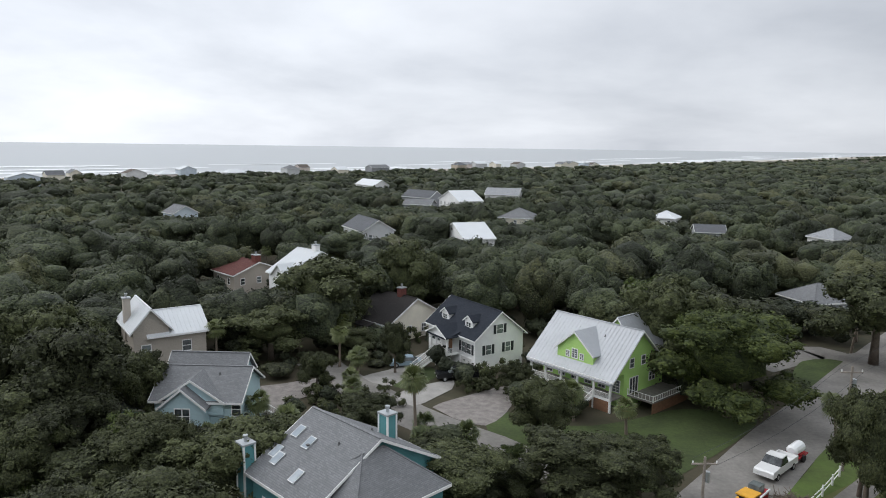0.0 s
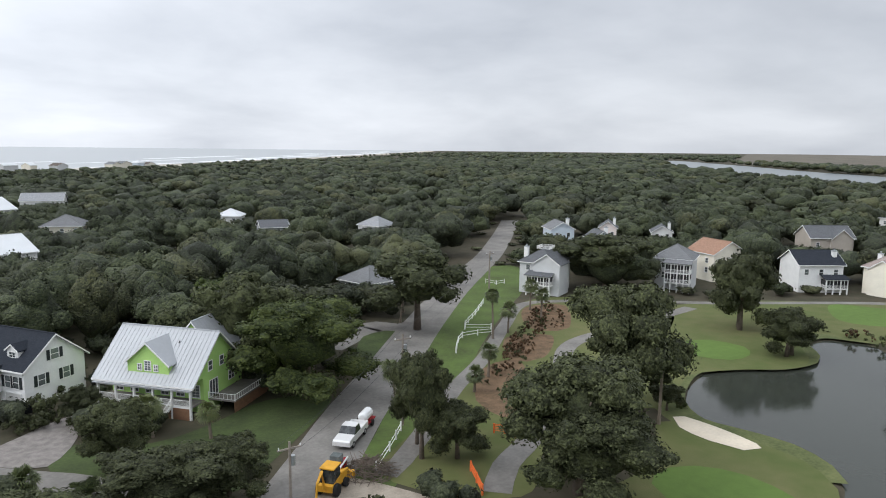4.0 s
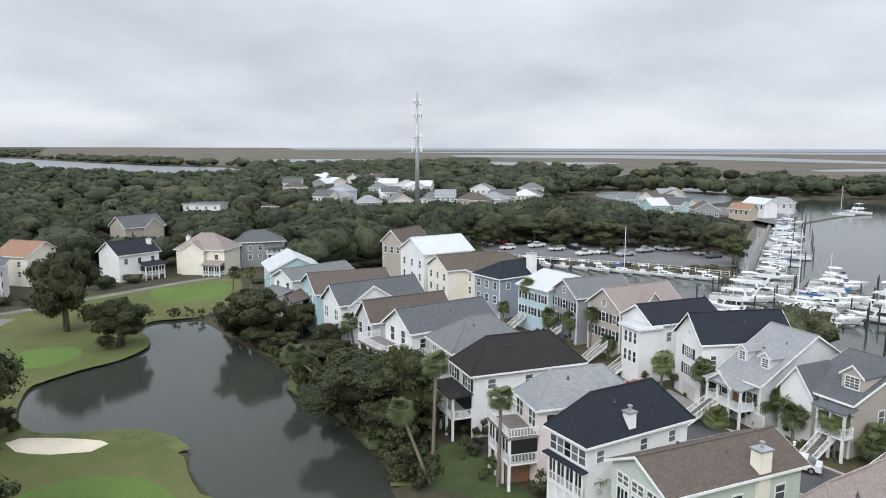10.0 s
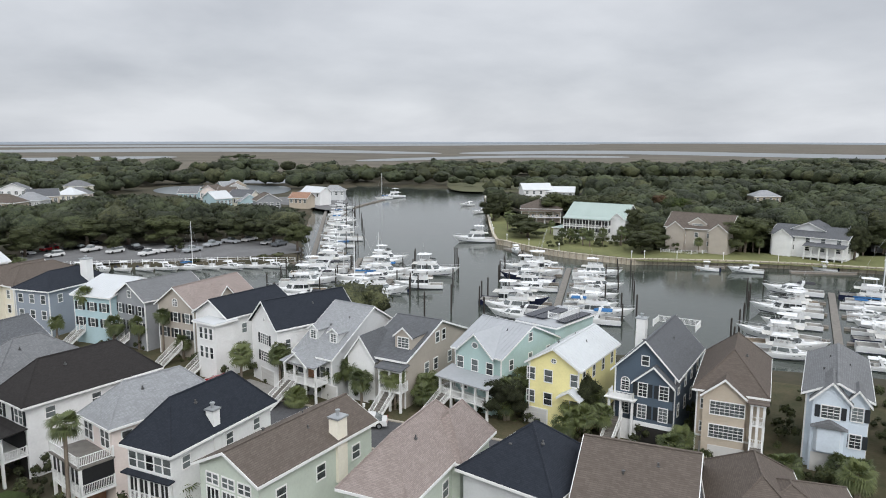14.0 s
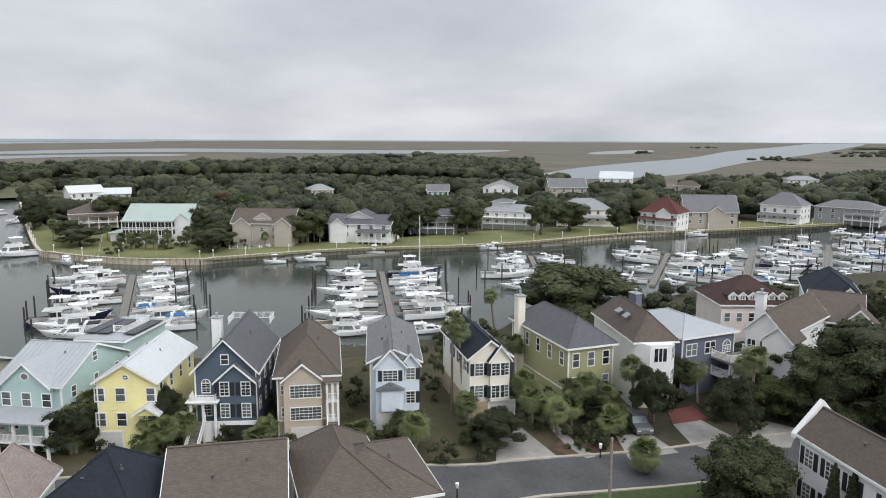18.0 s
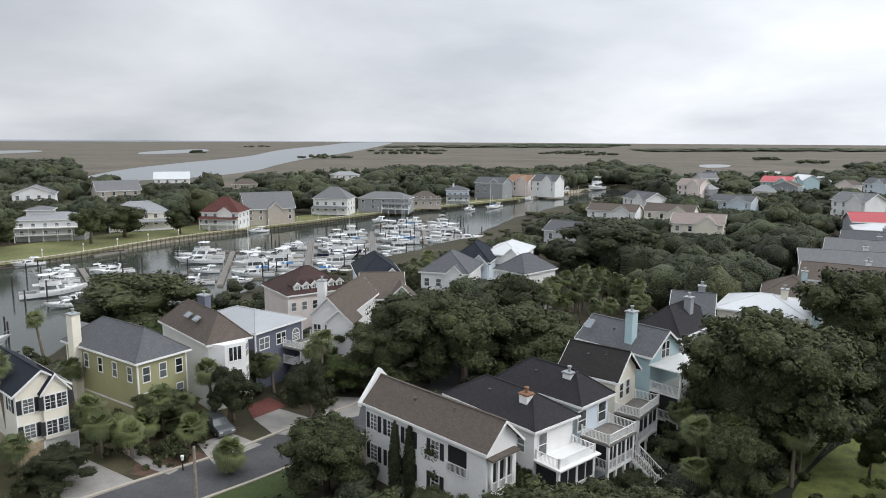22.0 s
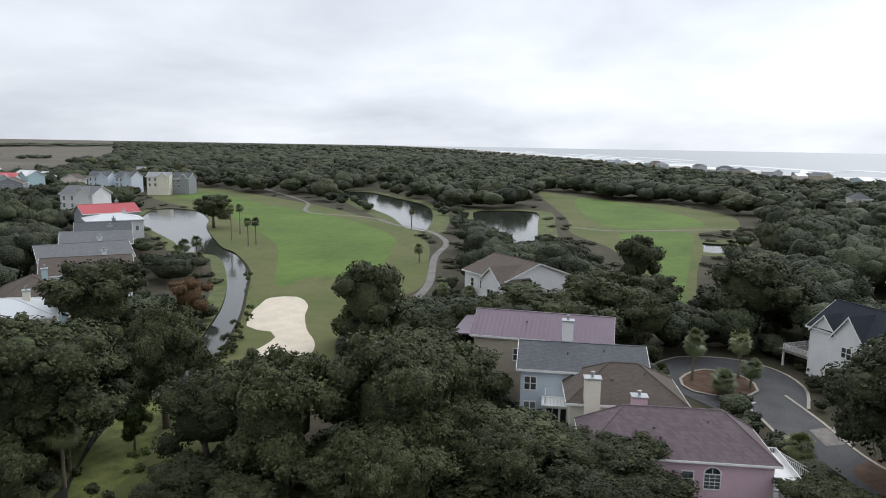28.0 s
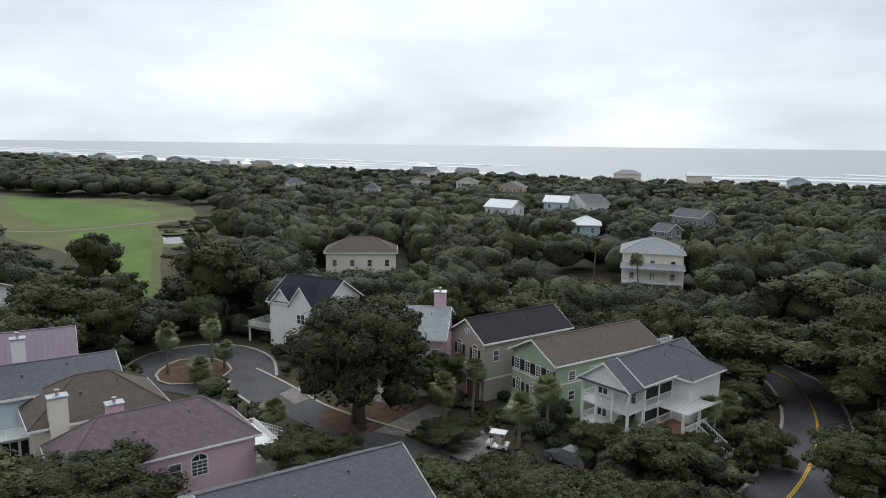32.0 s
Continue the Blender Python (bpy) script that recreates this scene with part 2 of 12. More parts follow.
# ---- mesh tools ----
class MB:
    """Gathers vertices and faces of one mesh."""

    def __init__(self):
        self.v, self.f = [], []

    def add(self, vs, fs):
        o = len(self.v)
        self.v += [tuple(p) for p in vs]
        self.f += [tuple(i + o for i in q) for q in fs]
        return self

    def box(self, x0, y0, z0, x1, y1, z1):
        return self.add([(x0, y0, z0), (x1, y0, z0), (x1, y1, z0), (x0, y1, z0), (x0, y0, z1), (x1, y0, z1), (x1, y1, z1), (x0, y1, z1)],
                        [(0, 3, 2, 1), (4, 5, 6, 7), (0, 1, 5, 4), (1, 2, 6, 5), (2, 3, 7, 6), (3, 0, 4, 7)])

    def prism(self, poly, ext):
        """A polygon of 3D points pushed along ext."""
        n = len(poly)
        e = Vector(ext)
        vs = [Vector(p) for p in poly]
        vs += [p + e for p in vs]
        return self.add(vs, [tuple(range(n))[::-1], tuple(range(n, 2 * n))] + [(i, (i + 1) % n, n + (i + 1) % n, n + i) for i in range(n)])

    def tube(self, pts, radii, n=8, cap=True):
        rings = []
        pts = [Vector(p) for p in pts]
        for i, p in enumerate(pts):
            d = (pts[min(i + 1, len(pts) - 1)] - pts[max(i - 1, 0)]).normalized()
            a = d.orthogonal().normalized()
            b = d.cross(a)
            r = radii[i] if not isinstance(radii, (int, float)) else radii
            rings.append([p + (a * math.cos(2 * math.pi * k / n) + b * math.sin(2 * math.pi * k / n)) * r for k in range(n)])
        vs = [q for ring in rings for q in ring]
        fs = [(i * n + k, i * n + (k + 1) % n, (i + 1) * n + (k + 1) % n, (i + 1) * n + k) for i in range(len(pts) - 1) for k in range(n)]
        if cap:
            fs += [tuple(range(n))[::-1], tuple(range((len(pts) - 1) * n, len(pts) * n))]
        return self.add(vs, fs)

    def mesh(self, name, material, smooth=False):
        me = bpy.data.meshes.new(name)
        me.from_pydata(self.v, [], self.f)
        me.materials.append(material)
        if smooth:
            me.polygons.foreach_set("use_smooth", [True] * len(me.polygons))
        me.update()
        return me


def part(name, mb, material, parent=None, label="", smooth=False, at=None):
    """Links one mesh as a part under its parent."""
    ob = new(name, mb if isinstance(mb, bpy.types.Mesh) else mb.mesh(name, material, smooth))
    if parent:
        ob.parent = parent
    if at is not None:
        ob.matrix_basis = at
    if label:
        ob["label"] = label
    return ob


def curve_loop(points, step=2.0, closed=True):
    """A smooth line through the given plan points."""
    P = [Vector((*p, 0)) for p in points]
    n = len(P)
    out = []
    for i in range(n if closed else n - 1):
        p0, p1, p2, p3 = (P[(i - 1) % n], P[i], P[(i + 1) % n], P[(i + 2) % n]) if closed else (P[max(i - 1, 0)], P[i], P[i + 1], P[min(i + 2, n - 1)])
        k = max(1, min(40, int((p2 - p1).length / step)))
        for j in range(k):
            t = j / k
            q = 0.5 * (2 * p1 + (p2 - p0) * t + (2 * p0 - 5 * p1 + 4 * p2 - p3) * t * t + (3 * p1 - p0 - 3 * p2 + p3) * t ** 3)
            out.append((q.x, q.y))
    if not closed:
        out.append((P[-1].x, P[-1].y))
    return out


def signed(poly, X, Y):
    """Distance to a closed outline, negative inside (arrays)."""
    poly = np.array(poly)
    d = np.full(X.shape, 1e9)
    inside = np.zeros(X.shape, bool)
    for (x0, y0), (x1, y1) in zip(poly, np.roll(poly, -1, 0)):
        ex, ey = x1 - x0, y1 - y0
        t = np.clip(((X - x0) * ex + (Y - y0) * ey) / (ex * ex + ey * ey + 1e-9), 0, 1)
        d = np.minimum(d, np.hypot(X - x0 - t * ex, Y - y0 - t * ey))
        c = (y0 > Y) != (y1 > Y)
        with np.errstate(divide="ignore", invalid="ignore"):
            xi = x0 + (Y - y0) * ex / (ey if ey != 0 else 1e-9)
        inside ^= c & (X < xi)
    return np.where(inside, -d, d)


CLEAR = []   # outlines that stay free of scattered trees: (outline, margin)
GLADES = []  # lines of low growth towards a point: (0, 0, x, y, half width, height at the point)


def wet(x, y):
    """True over open water of the pond and the harbour."""
    return any(signed(c, np.array([x]), np.array([y]))[0] < 0.5 for c in (POND, CANAL, CREEK))


def low_growth(points, half=3.0, z=0.3, step=6.0):
    last = None
    for x, y in points:
        if math.hypot(x, y) < 420 and (last is None or math.hypot(x - last[0], y - last[1]) > step):
            GLADES.append((0, 0, x, y, half, z))
            last = (x, y)



SHEETS = []


def sheet(name, points, material, z, label, category, smooth_line=True, margin=1.0, step=2.0, thick=0.0):
    """A flat piece of the ground with a smooth outline."""
    line = curve_loop(points, step) if smooth_line else points
    SHEETS.append(name)
    if 0.02 < z < 0.2:
        z += 0.0005 * (len(SHEETS) % 40)
    bm = bmesh.new()
    vs = [bm.verts.new((x, y, z)) for x, y in line]
    f = bm.faces.new(vs)
    if f.normal.z < 0 or sum(a[0] * b[1] - b[0] * a[1] for a, b in zip(line, line[1:] + line[:1])) < 0:
        f.normal_flip()
    bmesh.ops.triangulate(bm, faces=[f])
    me = bpy.data.meshes.new(name)
    bm.to_mesh(me)
    bm.free()
    me.materials.append(material)
    if margin is not None:
        CLEAR.append((line, margin))
        if name not in ("marsh", "tidal_river"):
            low_growth(line)
    return tagged(new(name, me), label, category, kind="structure")


def strip(name, points, width, material, z, label, category, margin=1.0, kerb=0.0, closed=False, low=True):
    """A road or path along a smooth line, with kerbs where it has them."""
    line = curve_loop(points, 2.0, closed)
    L, R = [], []
    n = len(line)
    mb, kb = MB(), MB()
    for i, (x, y) in enumerate(line):
        a, b = (line[i - 1], line[(i + 1) % n]) if closed else (line[max(i - 1, 0)], line[min(i + 1, n - 1)])
        d = Vector((b[0] - a[0], b[1] - a[1])).normalized()
        nx, ny = -d.y, d.x
        L.append((x + nx * width / 2, y + ny * width / 2))
        R.append((x - nx * width / 2, y - ny * width / 2))
        if kerb:
            for s in (1, -1):
                for off, h in ((width / 2, z), (width / 2, z + kerb), (width / 2 + 0.35, z + kerb), (width / 2 + 0.35, -0.05)):
                    kb.v.append((x + nx * off * s, y + ny * off * s, h))
    m = n if closed else n - 1
    mb.v = [(x, y, z) for x, y in L] + [(x, y, z) for x, y in R]
    mb.f = [(n + i, n + (i + 1) % n, (i + 1) % n, i) for i in range(m)]
    if kerb:
        for i in range(m):
            for s in range(2):
                for k in range(3):
                    a, b = i * 8 + s * 4 + k, ((i + 1) % n) * 8 + s * 4 + k
                    kb.f.append((a, b, b + 1, a + 1) if s == 0 else (a, a + 1, b + 1, b))
    ob = tagged(new(name, mb.mesh(name, material)), label, category, kind="structure")
    if kerb:
        part("kerb", kb, M_KERB, ob, "pale concrete kerb")
    if margin is not None:
        CLEAR.append((L + R[::-1] if not closed else L, margin))
        if low:
            low_growth(line)
    return ob


# ---- ground and water ----
COAST = [(-5200, -2600), (-2600, -900), (-1160, -110), (-800, 106), (-536, 311), (-400, 470), (-157, 690), (172, 990), (886, 1800), (2600, 3900), (3600, 5300)]
SEA = COAST + [(-3500, 6500), (-7000, 3000), (-7000, -2000)]
POND = [(80.2, 57), (86.8, 59.5), (92.7, 57.3), (98.3, 53.7), (105.2, 52.7), (109.8, 54.5), (115.9, 59.5), (121.1, 59.4), (124.4, 53.4), (120.8, 49.1), (114.2, 43.8), (103.9, 35.1), (95.4, 27.5), (87.3, 25.6), (81.8, 20), (74.5, 14.5), (67, 9.8), (61.3, 8.6), (30, -8), (20, 6), (26, 22), (42, 21), (58, 22.5), (60.8, 25.3), (64.2, 28.2), (68.7, 30.2), (71.9, 33.6), (73.6, 38.4), (72.9, 43.1), (71.7, 48.4), (74.4, 53.1)]
CANAL = [(178.7, -64), (184.5, -33), (208.1, -3.9), (194.2, -0.5), (126, -35.9), (111.5, -39.8), (88.9, -53.4), (81.8, -63.6), (74.1, -75.6), (65.3, -81.2), (58.2, -88.6), (41.3, -102.7), (36.9, -123), (23.9, -133.9), (14.5, -150), (9.4, -164.1), (-9.9, -177), (-40.2, -213.4), (-63, -242), (-30.4, -194.2), (-49.7, -222.8), (-80.4, -275.9), (-117.3, -323.5), (-173.5, -380.7), (-198.5, -397.3), (-200.3, -449.2), (-110.2, -368.8), (-38.6, -314.2), (6, -272.4), (43.1, -239.2), (71.1, -201), (109.9, -169.6), (132.5, -142.3), (132.6, -139.6), (152.7, -131.5), (175.4, -129.5), (192.8, -136.7), (275.4, -190.9), (375.4, -260.6), (406.2, -230.5), (450.4, -203.6), (398.7, -161.9), (318.7, -120.8), (233.3, -83.3)]
CREEK = [(-37, -51.3), (-44.2, -54.5), (-51.8, -60.2), (-60.2, -66), (-67.2, -66.8), (-74.3, -69.2), (-93, -79.6), (-112.6, -92), (-135.5, -110.1), (-154.4, -129.1), (-156.4, -143), (-168.7, -156.7), (-191.1, -189.2), (-209.8, -212.6), (-245.3, -237), (-247.4, -219), (-227, -194.5), (-203.5, -175.8), (-176.1, -148.5), (-157.6, -125.4), (-138.3, -106.9), (-116.8, -91.3), (-102.4, -81.3), (-84.5, -70.6), (-73.9, -65.4), (-65.5, -61), (-59.4, -59.1), (-51.2, -53.5), (-43.9, -49.9), (-39.2, -48.5)]
LAKE = [(-371.9, -216), (-393.2, -210.5), (-362.9, -176.1), (-326.6, -140.7), (-276.6, -115.4), (-227.7, -98.8), (-235.9, -110.9), (-268.4, -133.4), (-304.6, -163.7)]
LAKE_2 = [(-305.9, -109.2), (-320.1, -101.5), (-322.3, -82.7), (-269.2, -67.5), (-203.3, -51.4), (-202.2, -58.1), (-237.4, -75.4), (-249.8, -86.8)]
LAKE_3 = [(-252.7, -8.3), (-249.1, -1.1), (-257.8, 3), (-239.3, 2.8), (-225.2, -0.9), (-227, -6.5)]
HOLES = [(POND, 3.0, -2.2), (CREEK, 3.0, -1.8), (LAKE, 4.0, -2), (LAKE_2, 4.0, -2), (LAKE_3, 3.0, -2)]


def axis_steps():
    a = list(np.arange(0, 300, 3.0))
    s = 3.0
    while a[-1] < 5000:
        s *= 1.16
        a.append(min(5000, a[-1] + s))
    return np.array([-x for x in a[:0:-1]] + a)


def make_ground():
    ax = axis_steps()
    X, Y = np.meshgrid(ax + 20, ax - 20)
    Z = np.zeros_like(X)
    for poly, bank, deep in HOLES:
        line = curve_loop(poly, 4.0)
        near = (np.abs(X) < 900) & (np.abs(Y) < 900)
        sd = np.full(X.shape, 99.0)
        sd[near] = signed(line, X[near], Y[near])
        Z = np.minimum(Z, np.clip(-0.45 + sd / bank * 0.8, deep, 0))
    near = (np.abs(X) < 900) & (np.abs(Y) < 900)
    sd = np.full(X.shape, 99.0)
    sd[near] = signed(CANAL, X[near], Y[near])
    Z = np.minimum(Z, np.clip(sd * 1.6, -3.5, 0))
    sd = signed(SEA, X, Y)
    Z = np.minimum(Z, np.clip(sd * 0.03, -4, 0))
    n = len(ax)
    me = bpy.data.meshes.new("ground")
    I = np.arange(n * n).reshape(n, n)
    F = np.stack([I[:-1, :-1], I[:-1, 1:], I[1:, 1:], I[1:, :-1]], -1).reshape(-1, 4)
    me.from_pydata(np.stack([X, Y, Z], -1).reshape(-1, 3).tolist(), [], F.tolist())
    me.materials.append(M_FLOOR)
    me.polygons.foreach_set("use_smooth", [True] * len(me.polygons))
    tagged(new("ground", me), "dark woodland floor of leaf litter between houses", "ground", kind="structure")


make_ground()
for poly, margin in ((POND, 2.5), (CREEK, 1.5), (LAKE, 0.5), (LAKE_2, 0.5), (LAKE_3, 0.5)):
    CLEAR.append((curve_loop(poly, 4.0), margin))
CLEAR.append((CANAL, 3))
low_growth(curve_loop(CREEK, 6.0))
for poly in (LAKE, LAKE_2, LAKE_3):
    low_growth(curve_loop(poly, 9.0), 2.0, 3.6)
low_growth(curve_loop(POND, 6.0))
low_growth(((23.9, -133.9), (22.2, -144.8), (15, -154.6), (9.4, -164.1), (3.3, -173), (-3.4, -181), (-9.9, -177), (-17, -185.3), (-24.7, -194.1), (-32.9, -203.6), (-42.1, -216), (-51.8, -227.2), (-63, -242), (-78.8, -270.7), (33.5, -164.9), (27.9, -170.3), (19.1, -172.8), (7.2, -176.1), (-3.2, -184.4), (-13.5, -192.6), (-25, -200.8), (-36.1, -208.4), (-52.6, -236), (-65.1, -253.4), (-79.3, -272.1), (-105.8, -306.9), (-142.8, -349.4), (-173.5, -380.7),), 6.0, -1.0, 1.0)
CLEAR.append((SEA, 40))


def grow(poly, d):
    """The outline pushed outwards by about d metres."""
    c = np.array(poly)
    area = sum(a[0] * b[1] - b[0] * a[1] for a, b in zip(poly, poly[1:] + poly[:1]))
    s = 1 if area > 0 else -1
    t = np.roll(c, -1, 0) - np.roll(c, 1, 0)
    t = t / np.maximum(np.hypot(t[:, 0], t[:, 1]), 1e-6)[:, None]
    return [(float(x), float(y)) for x, y in c + s * d * np.stack([t[:, 1], -t[:, 0]], 1)]


def hull_of(points):
    """The convex outline round the given points, a little larger."""
    P = sorted(set((float(x), float(y)) for x, y in points))
    def half(seq):
        out = []
        for p in seq:
            while len(out) > 1 and (out[-1][0] - out[-2][0]) * (p[1] - out[-2][1]) - (out[-1][1] - out[-2][1]) * (p[0] - out[-2][0]) <= 0:
                out.pop()
            out.append(p)
        return out[:-1]
    return half(P) + half(P[::-1])


sheet("pond", hull_of(curve_loop(POND, 4.0)), M_POND, -0.35, "dark still golf course pond reflecting trees", "pond", smooth_line=False, margin=None)
sheet("creek", hull_of(curve_loop(CREEK, 4.0)), M_POND, -0.25, "narrow dark creek along the fairway", "creek", smooth_line=False, margin=None)
sheet("lake", hull_of(curve_loop(LAKE, 4.0)), M_POND, -0.35, "grey lagoon between the fairways", "lake", smooth_line=False, margin=None)
sheet("lake", hull_of(curve_loop(LAKE_2, 4.0)), M_POND, -0.35, "small dark lagoon among trees", "lake", smooth_line=False, margin=None)
sheet("lake", hull_of(curve_loop(LAKE_3, 4.0)), M_POND, -0.35, "small lagoon beside the fairway", "lake", smooth_line=False, margin=None)
sheet("harbour_water", hull_of(CANAL), M_CANAL, -1.2, "grey-green rippled harbour water", "water", smooth_line=False, margin=None)
sheet("sea", SEA, M_SEA, -0.9, "pale grey ocean with breaking surf", "sea", smooth_line=False, margin=None)

# ---- golf course, lawns, roads ----
sheet("golf_rough", [(56.4, 22.2), (59.5, 25.7), (63.3, 28.4), (67, 30.5), (69.4, 33.5), (70.7, 38.3), (69, 46.6), (66.3, 50.9), (52.1, 43.1), (15, 45), (25, 30), (41, 23)], M_GRASS, 0.03, "brownish mown rough beside the pond", "grass")
sheet("golf_rough", [(70, 53.6), (78.2, 57), (84.6, 59.8), (91.8, 57.6), (99.8, 53.5), (105.5, 53.9), (113.8, 59.8), (123.2, 62.2), (130.3, 48.6), (166.4, 60.4), (151.7, 73.5), (135.6, 85.6), (120.6, 90), (110.2, 94.2), (86.2, 76.2), (68.8, 59.1)], M_GRASS, 0.03, "brownish mown rough round two greens", "grass")
FAIRWAY_ROUGH = [(-39.3, -48.5), (-47.9, -51), (-60, -55.8), (-76.1, -64), (-96.3, -75.2), (-115.4, -88.7), (-136.5, -104.1), (-158.8, -126.3), (-173.5, -145.1), (-231.4, -198.3), (-255.6, -229.9), (-282.3, -274.8), (-318.6, -312.6), (-365.3, -313.1), (-306.6, -200.9), (-252, -129.9), (-211.7, -92.6), (-173, -73.8), (-138.4, -61.3), (-121.9, -64.7), (-96.8, -57.3), (-73.5, -45), (-52.9, -44.5)]
sheet("golf_rough", FAIRWAY_ROUGH, M_GRASS, 0.03, "brownish rough edging a long fairway", "grass")
sheet("fairway", [(-128.7, -91.6), (-139.4, -89.3), (-148.3, -78.9), (-183.3, -90.4), (-216.7, -107.2), (-257.6, -154.3), (-291.8, -215.6), (-335.9, -283.2), (-313.7, -291.2), (-273.2, -234.2), (-222.7, -175.8), (-179.9, -128.3)], M_FAIRWAY, 0.05, "green mown fairway", "fairway")
sheet("bunker", [(-116.7, -84.7), (-119.9, -80.5), (-114.9, -74.6), (-107.1, -70.2), (-99, -64.5), (-93.7, -59.7), (-88.4, -56.8), (-85.5, -58.1), (-82.3, -59.8), (-80.4, -62.7), (-83.6, -64.8), (-88.5, -65.5), (-93, -66.7), (-95.5, -69.3), (-95.4, -72), (-96.7, -75.2), (-104.6, -80.2), (-110.9, -82.9)], M_SAND, 0.07, "pale raked sand bunker", "bunker")
sheet("golf_rough", [(-459, -118.3), (-436.8, -90.9), (-410.4, -56.1), (-393.6, -24.3), (-352.4, 1), (-307.2, 5.4), (-289.7, 0.2), (-275.2, -8.4), (-235.5, -6), (-191.4, -5.9), (-149.2, -5.1), (-143.6, -10.8), (-183.5, -21.3), (-221, -32.9), (-254.1, -52.3), (-306.4, -65.8)], M_GRASS, 0.03, "brownish rough round the second fairway", "grass", margin=0.5)
sheet("fairway", [(-416, -83.1), (-398.4, -54.4), (-352.2, -24.1), (-321.5, -10.2), (-295.4, -11.3), (-276.3, -37.2), (-311.8, -56.9)], M_FAIRWAY, 0.05, "bright green second fairway", "fairway")
sheet("fairway", [(-258.6, -34.7), (-276.1, -13.4), (-233.7, -9.3), (-173.9, -7.7), (-145.7, -6.6), (-149.5, -10.2), (-193.7, -19.6), (-230.5, -28.1)], M_FAIRWAY, 0.05, "bright green fairway beyond the court", "fairway")
strip("cart_path", [(-377.4, -275.8), (-331, -223.2), (-305.2, -197.4), (-274.8, -179.2), (-264.5, -166.8), (-261.7, -140.1), (-244, -118.3), (-231.4, -98.7), (-207.7, -82.6), (-180.2, -75), (-146.3, -62.2), (-128.8, -57.9)], 1.9, M_ASPHALT, 0.06, "grey cart path round the long fairway", "path")
strip("cart_path", [(-271.7, -56), (-266.7, -40), (-281.9, -16.8), (-295.4, 3.3)], 1.9, M_ASPHALT, 0.06, "grey cart path across the second fairway", "path")
sheet("bunker", [(68.9, 50.9), (70.2, 50.2), (70.6, 45.4), (70.2, 40.9), (69.5, 39.8), (67.4, 40.6), (66.5, 44.3), (66.9, 48.4)], M_SAND, 0.07, "white sand bunker beside the pond", "bunker")
sheet("putting_green", [(99.7, 71.6), (103, 69.7), (104.2, 64.1), (100.5, 60.7), (95.6, 60.9), (93.1, 65.1), (95.3, 69.1)], M_GREEN, 0.05, "striped bright putting green", "green")
sheet("putting_green", [(148.4, 72.6), (153.6, 65.7), (156, 58.4), (144.9, 54), (138, 57.8), (136.3, 64.8)], M_GREEN, 0.05, "bright green by the pond head", "green")
sheet("putting_green", [(55.2, 42.4), (59.8, 41.2), (62.3, 37.1), (61.9, 31.8), (59, 28), (56, 25.6), (54.8, 27.2), (51.8, 38.3)], M_GREEN, 0.05, "large smooth green beside the pond", "green")
M_BANK = mat("bank_grass", (0.105, 0.115, 0.045), 0.95, var=0.35, scale=0.3, bump=0.6, bump_scale=6, second=(0.055, 0.075, 0.026))
MARSH = [(1412.4, 923.3), (1300.5, 709.7), (1160, 518.3), (980.8, 349), (912.6, 248.2), (1025.3, 125.9), (1188.5, -7.3), (876.1, -24.2), (727.8, -127.1), (639.3, -217.9), (533.8, -261.8), (581.3, -369.2), (529.7, -460.5), (469.4, -536.4), (443.7, -548.7), (475.2, -763.7), (377.4, -849.6), (234.7, -764.4), (117.8, -417.2), (76.5, -401), (33, -479.3), (-25.6, -518.1), (-126.3, -626.8), (-128.4, -532.6), (-212.3, -569), (-333.8, -748.5), (-250.1, -450.5), (-302.4, -455.1), (-347.4, -442.6), (-508.8, -599.2), (-755.2, -811.1), (-4300, -4600), (4900, -4900), (4900, 3100)]
sheet("marsh", MARSH, M_MARSH, 0.06, "flat brown tidal marsh reaching the horizon", "marsh", smooth_line=False, margin=5)
sheet("marsh_strip", [(363.8, -229.4), (333.3, -260.7), (286.3, -302.1), (228.0, -332.3), (172.5, -335.6), (126.2, -367.7), (136.4, -442.1), (264.8, -515.1), (343.5, -501.3), (429.0, -453.7), (461.5, -348.3), (463.1, -292.8)], M_MARSHGREEN, 0.05, "olive marsh grass between the bank houses and the far woods", "marsh", margin=None)
CLEAR.append(([(399.5, -252.2), (367.7, -287.8), (320.9, -338.8), (255.9, -373.1), (194.6, -378.5), (136.9, -398.6), (139.7, -428.8), (240.5, -468.0), (311.1, -453.9), (384.1, -405.9), (414.6, -312.5), (424.5, -268.2)], 1))
for x, y in [(509.3, -322.4), (500.4, -359.0), (486.5, -402.3), (470.7, -451.4), (438.6, -491.6), (391.3, -518.3), (343.2, -545.3), (276.7, -538.4), (216.8, -532.1)]:
    GLADES.append((0, 0, x, y, 22.0, 0.0))
sheet("tidal_river", [(170.8, -579), (174.3, -725.5), (153.8, -883.3), (102, -1198.2), (67.8, -1809.9), (-46.8, -2700.5), (-231.5, -4135.4), (-472, -4306.1), (-249.1, -2635.4), (-89.6, -1588.7), (6.1, -1066.6), (37.7, -837), (52.9, -688.5), (83.3, -588.5), (120.7, -539.1), (144.3, -526.7)], M_CREEK, 0.12, "wide pale tidal river through the marsh", "river")
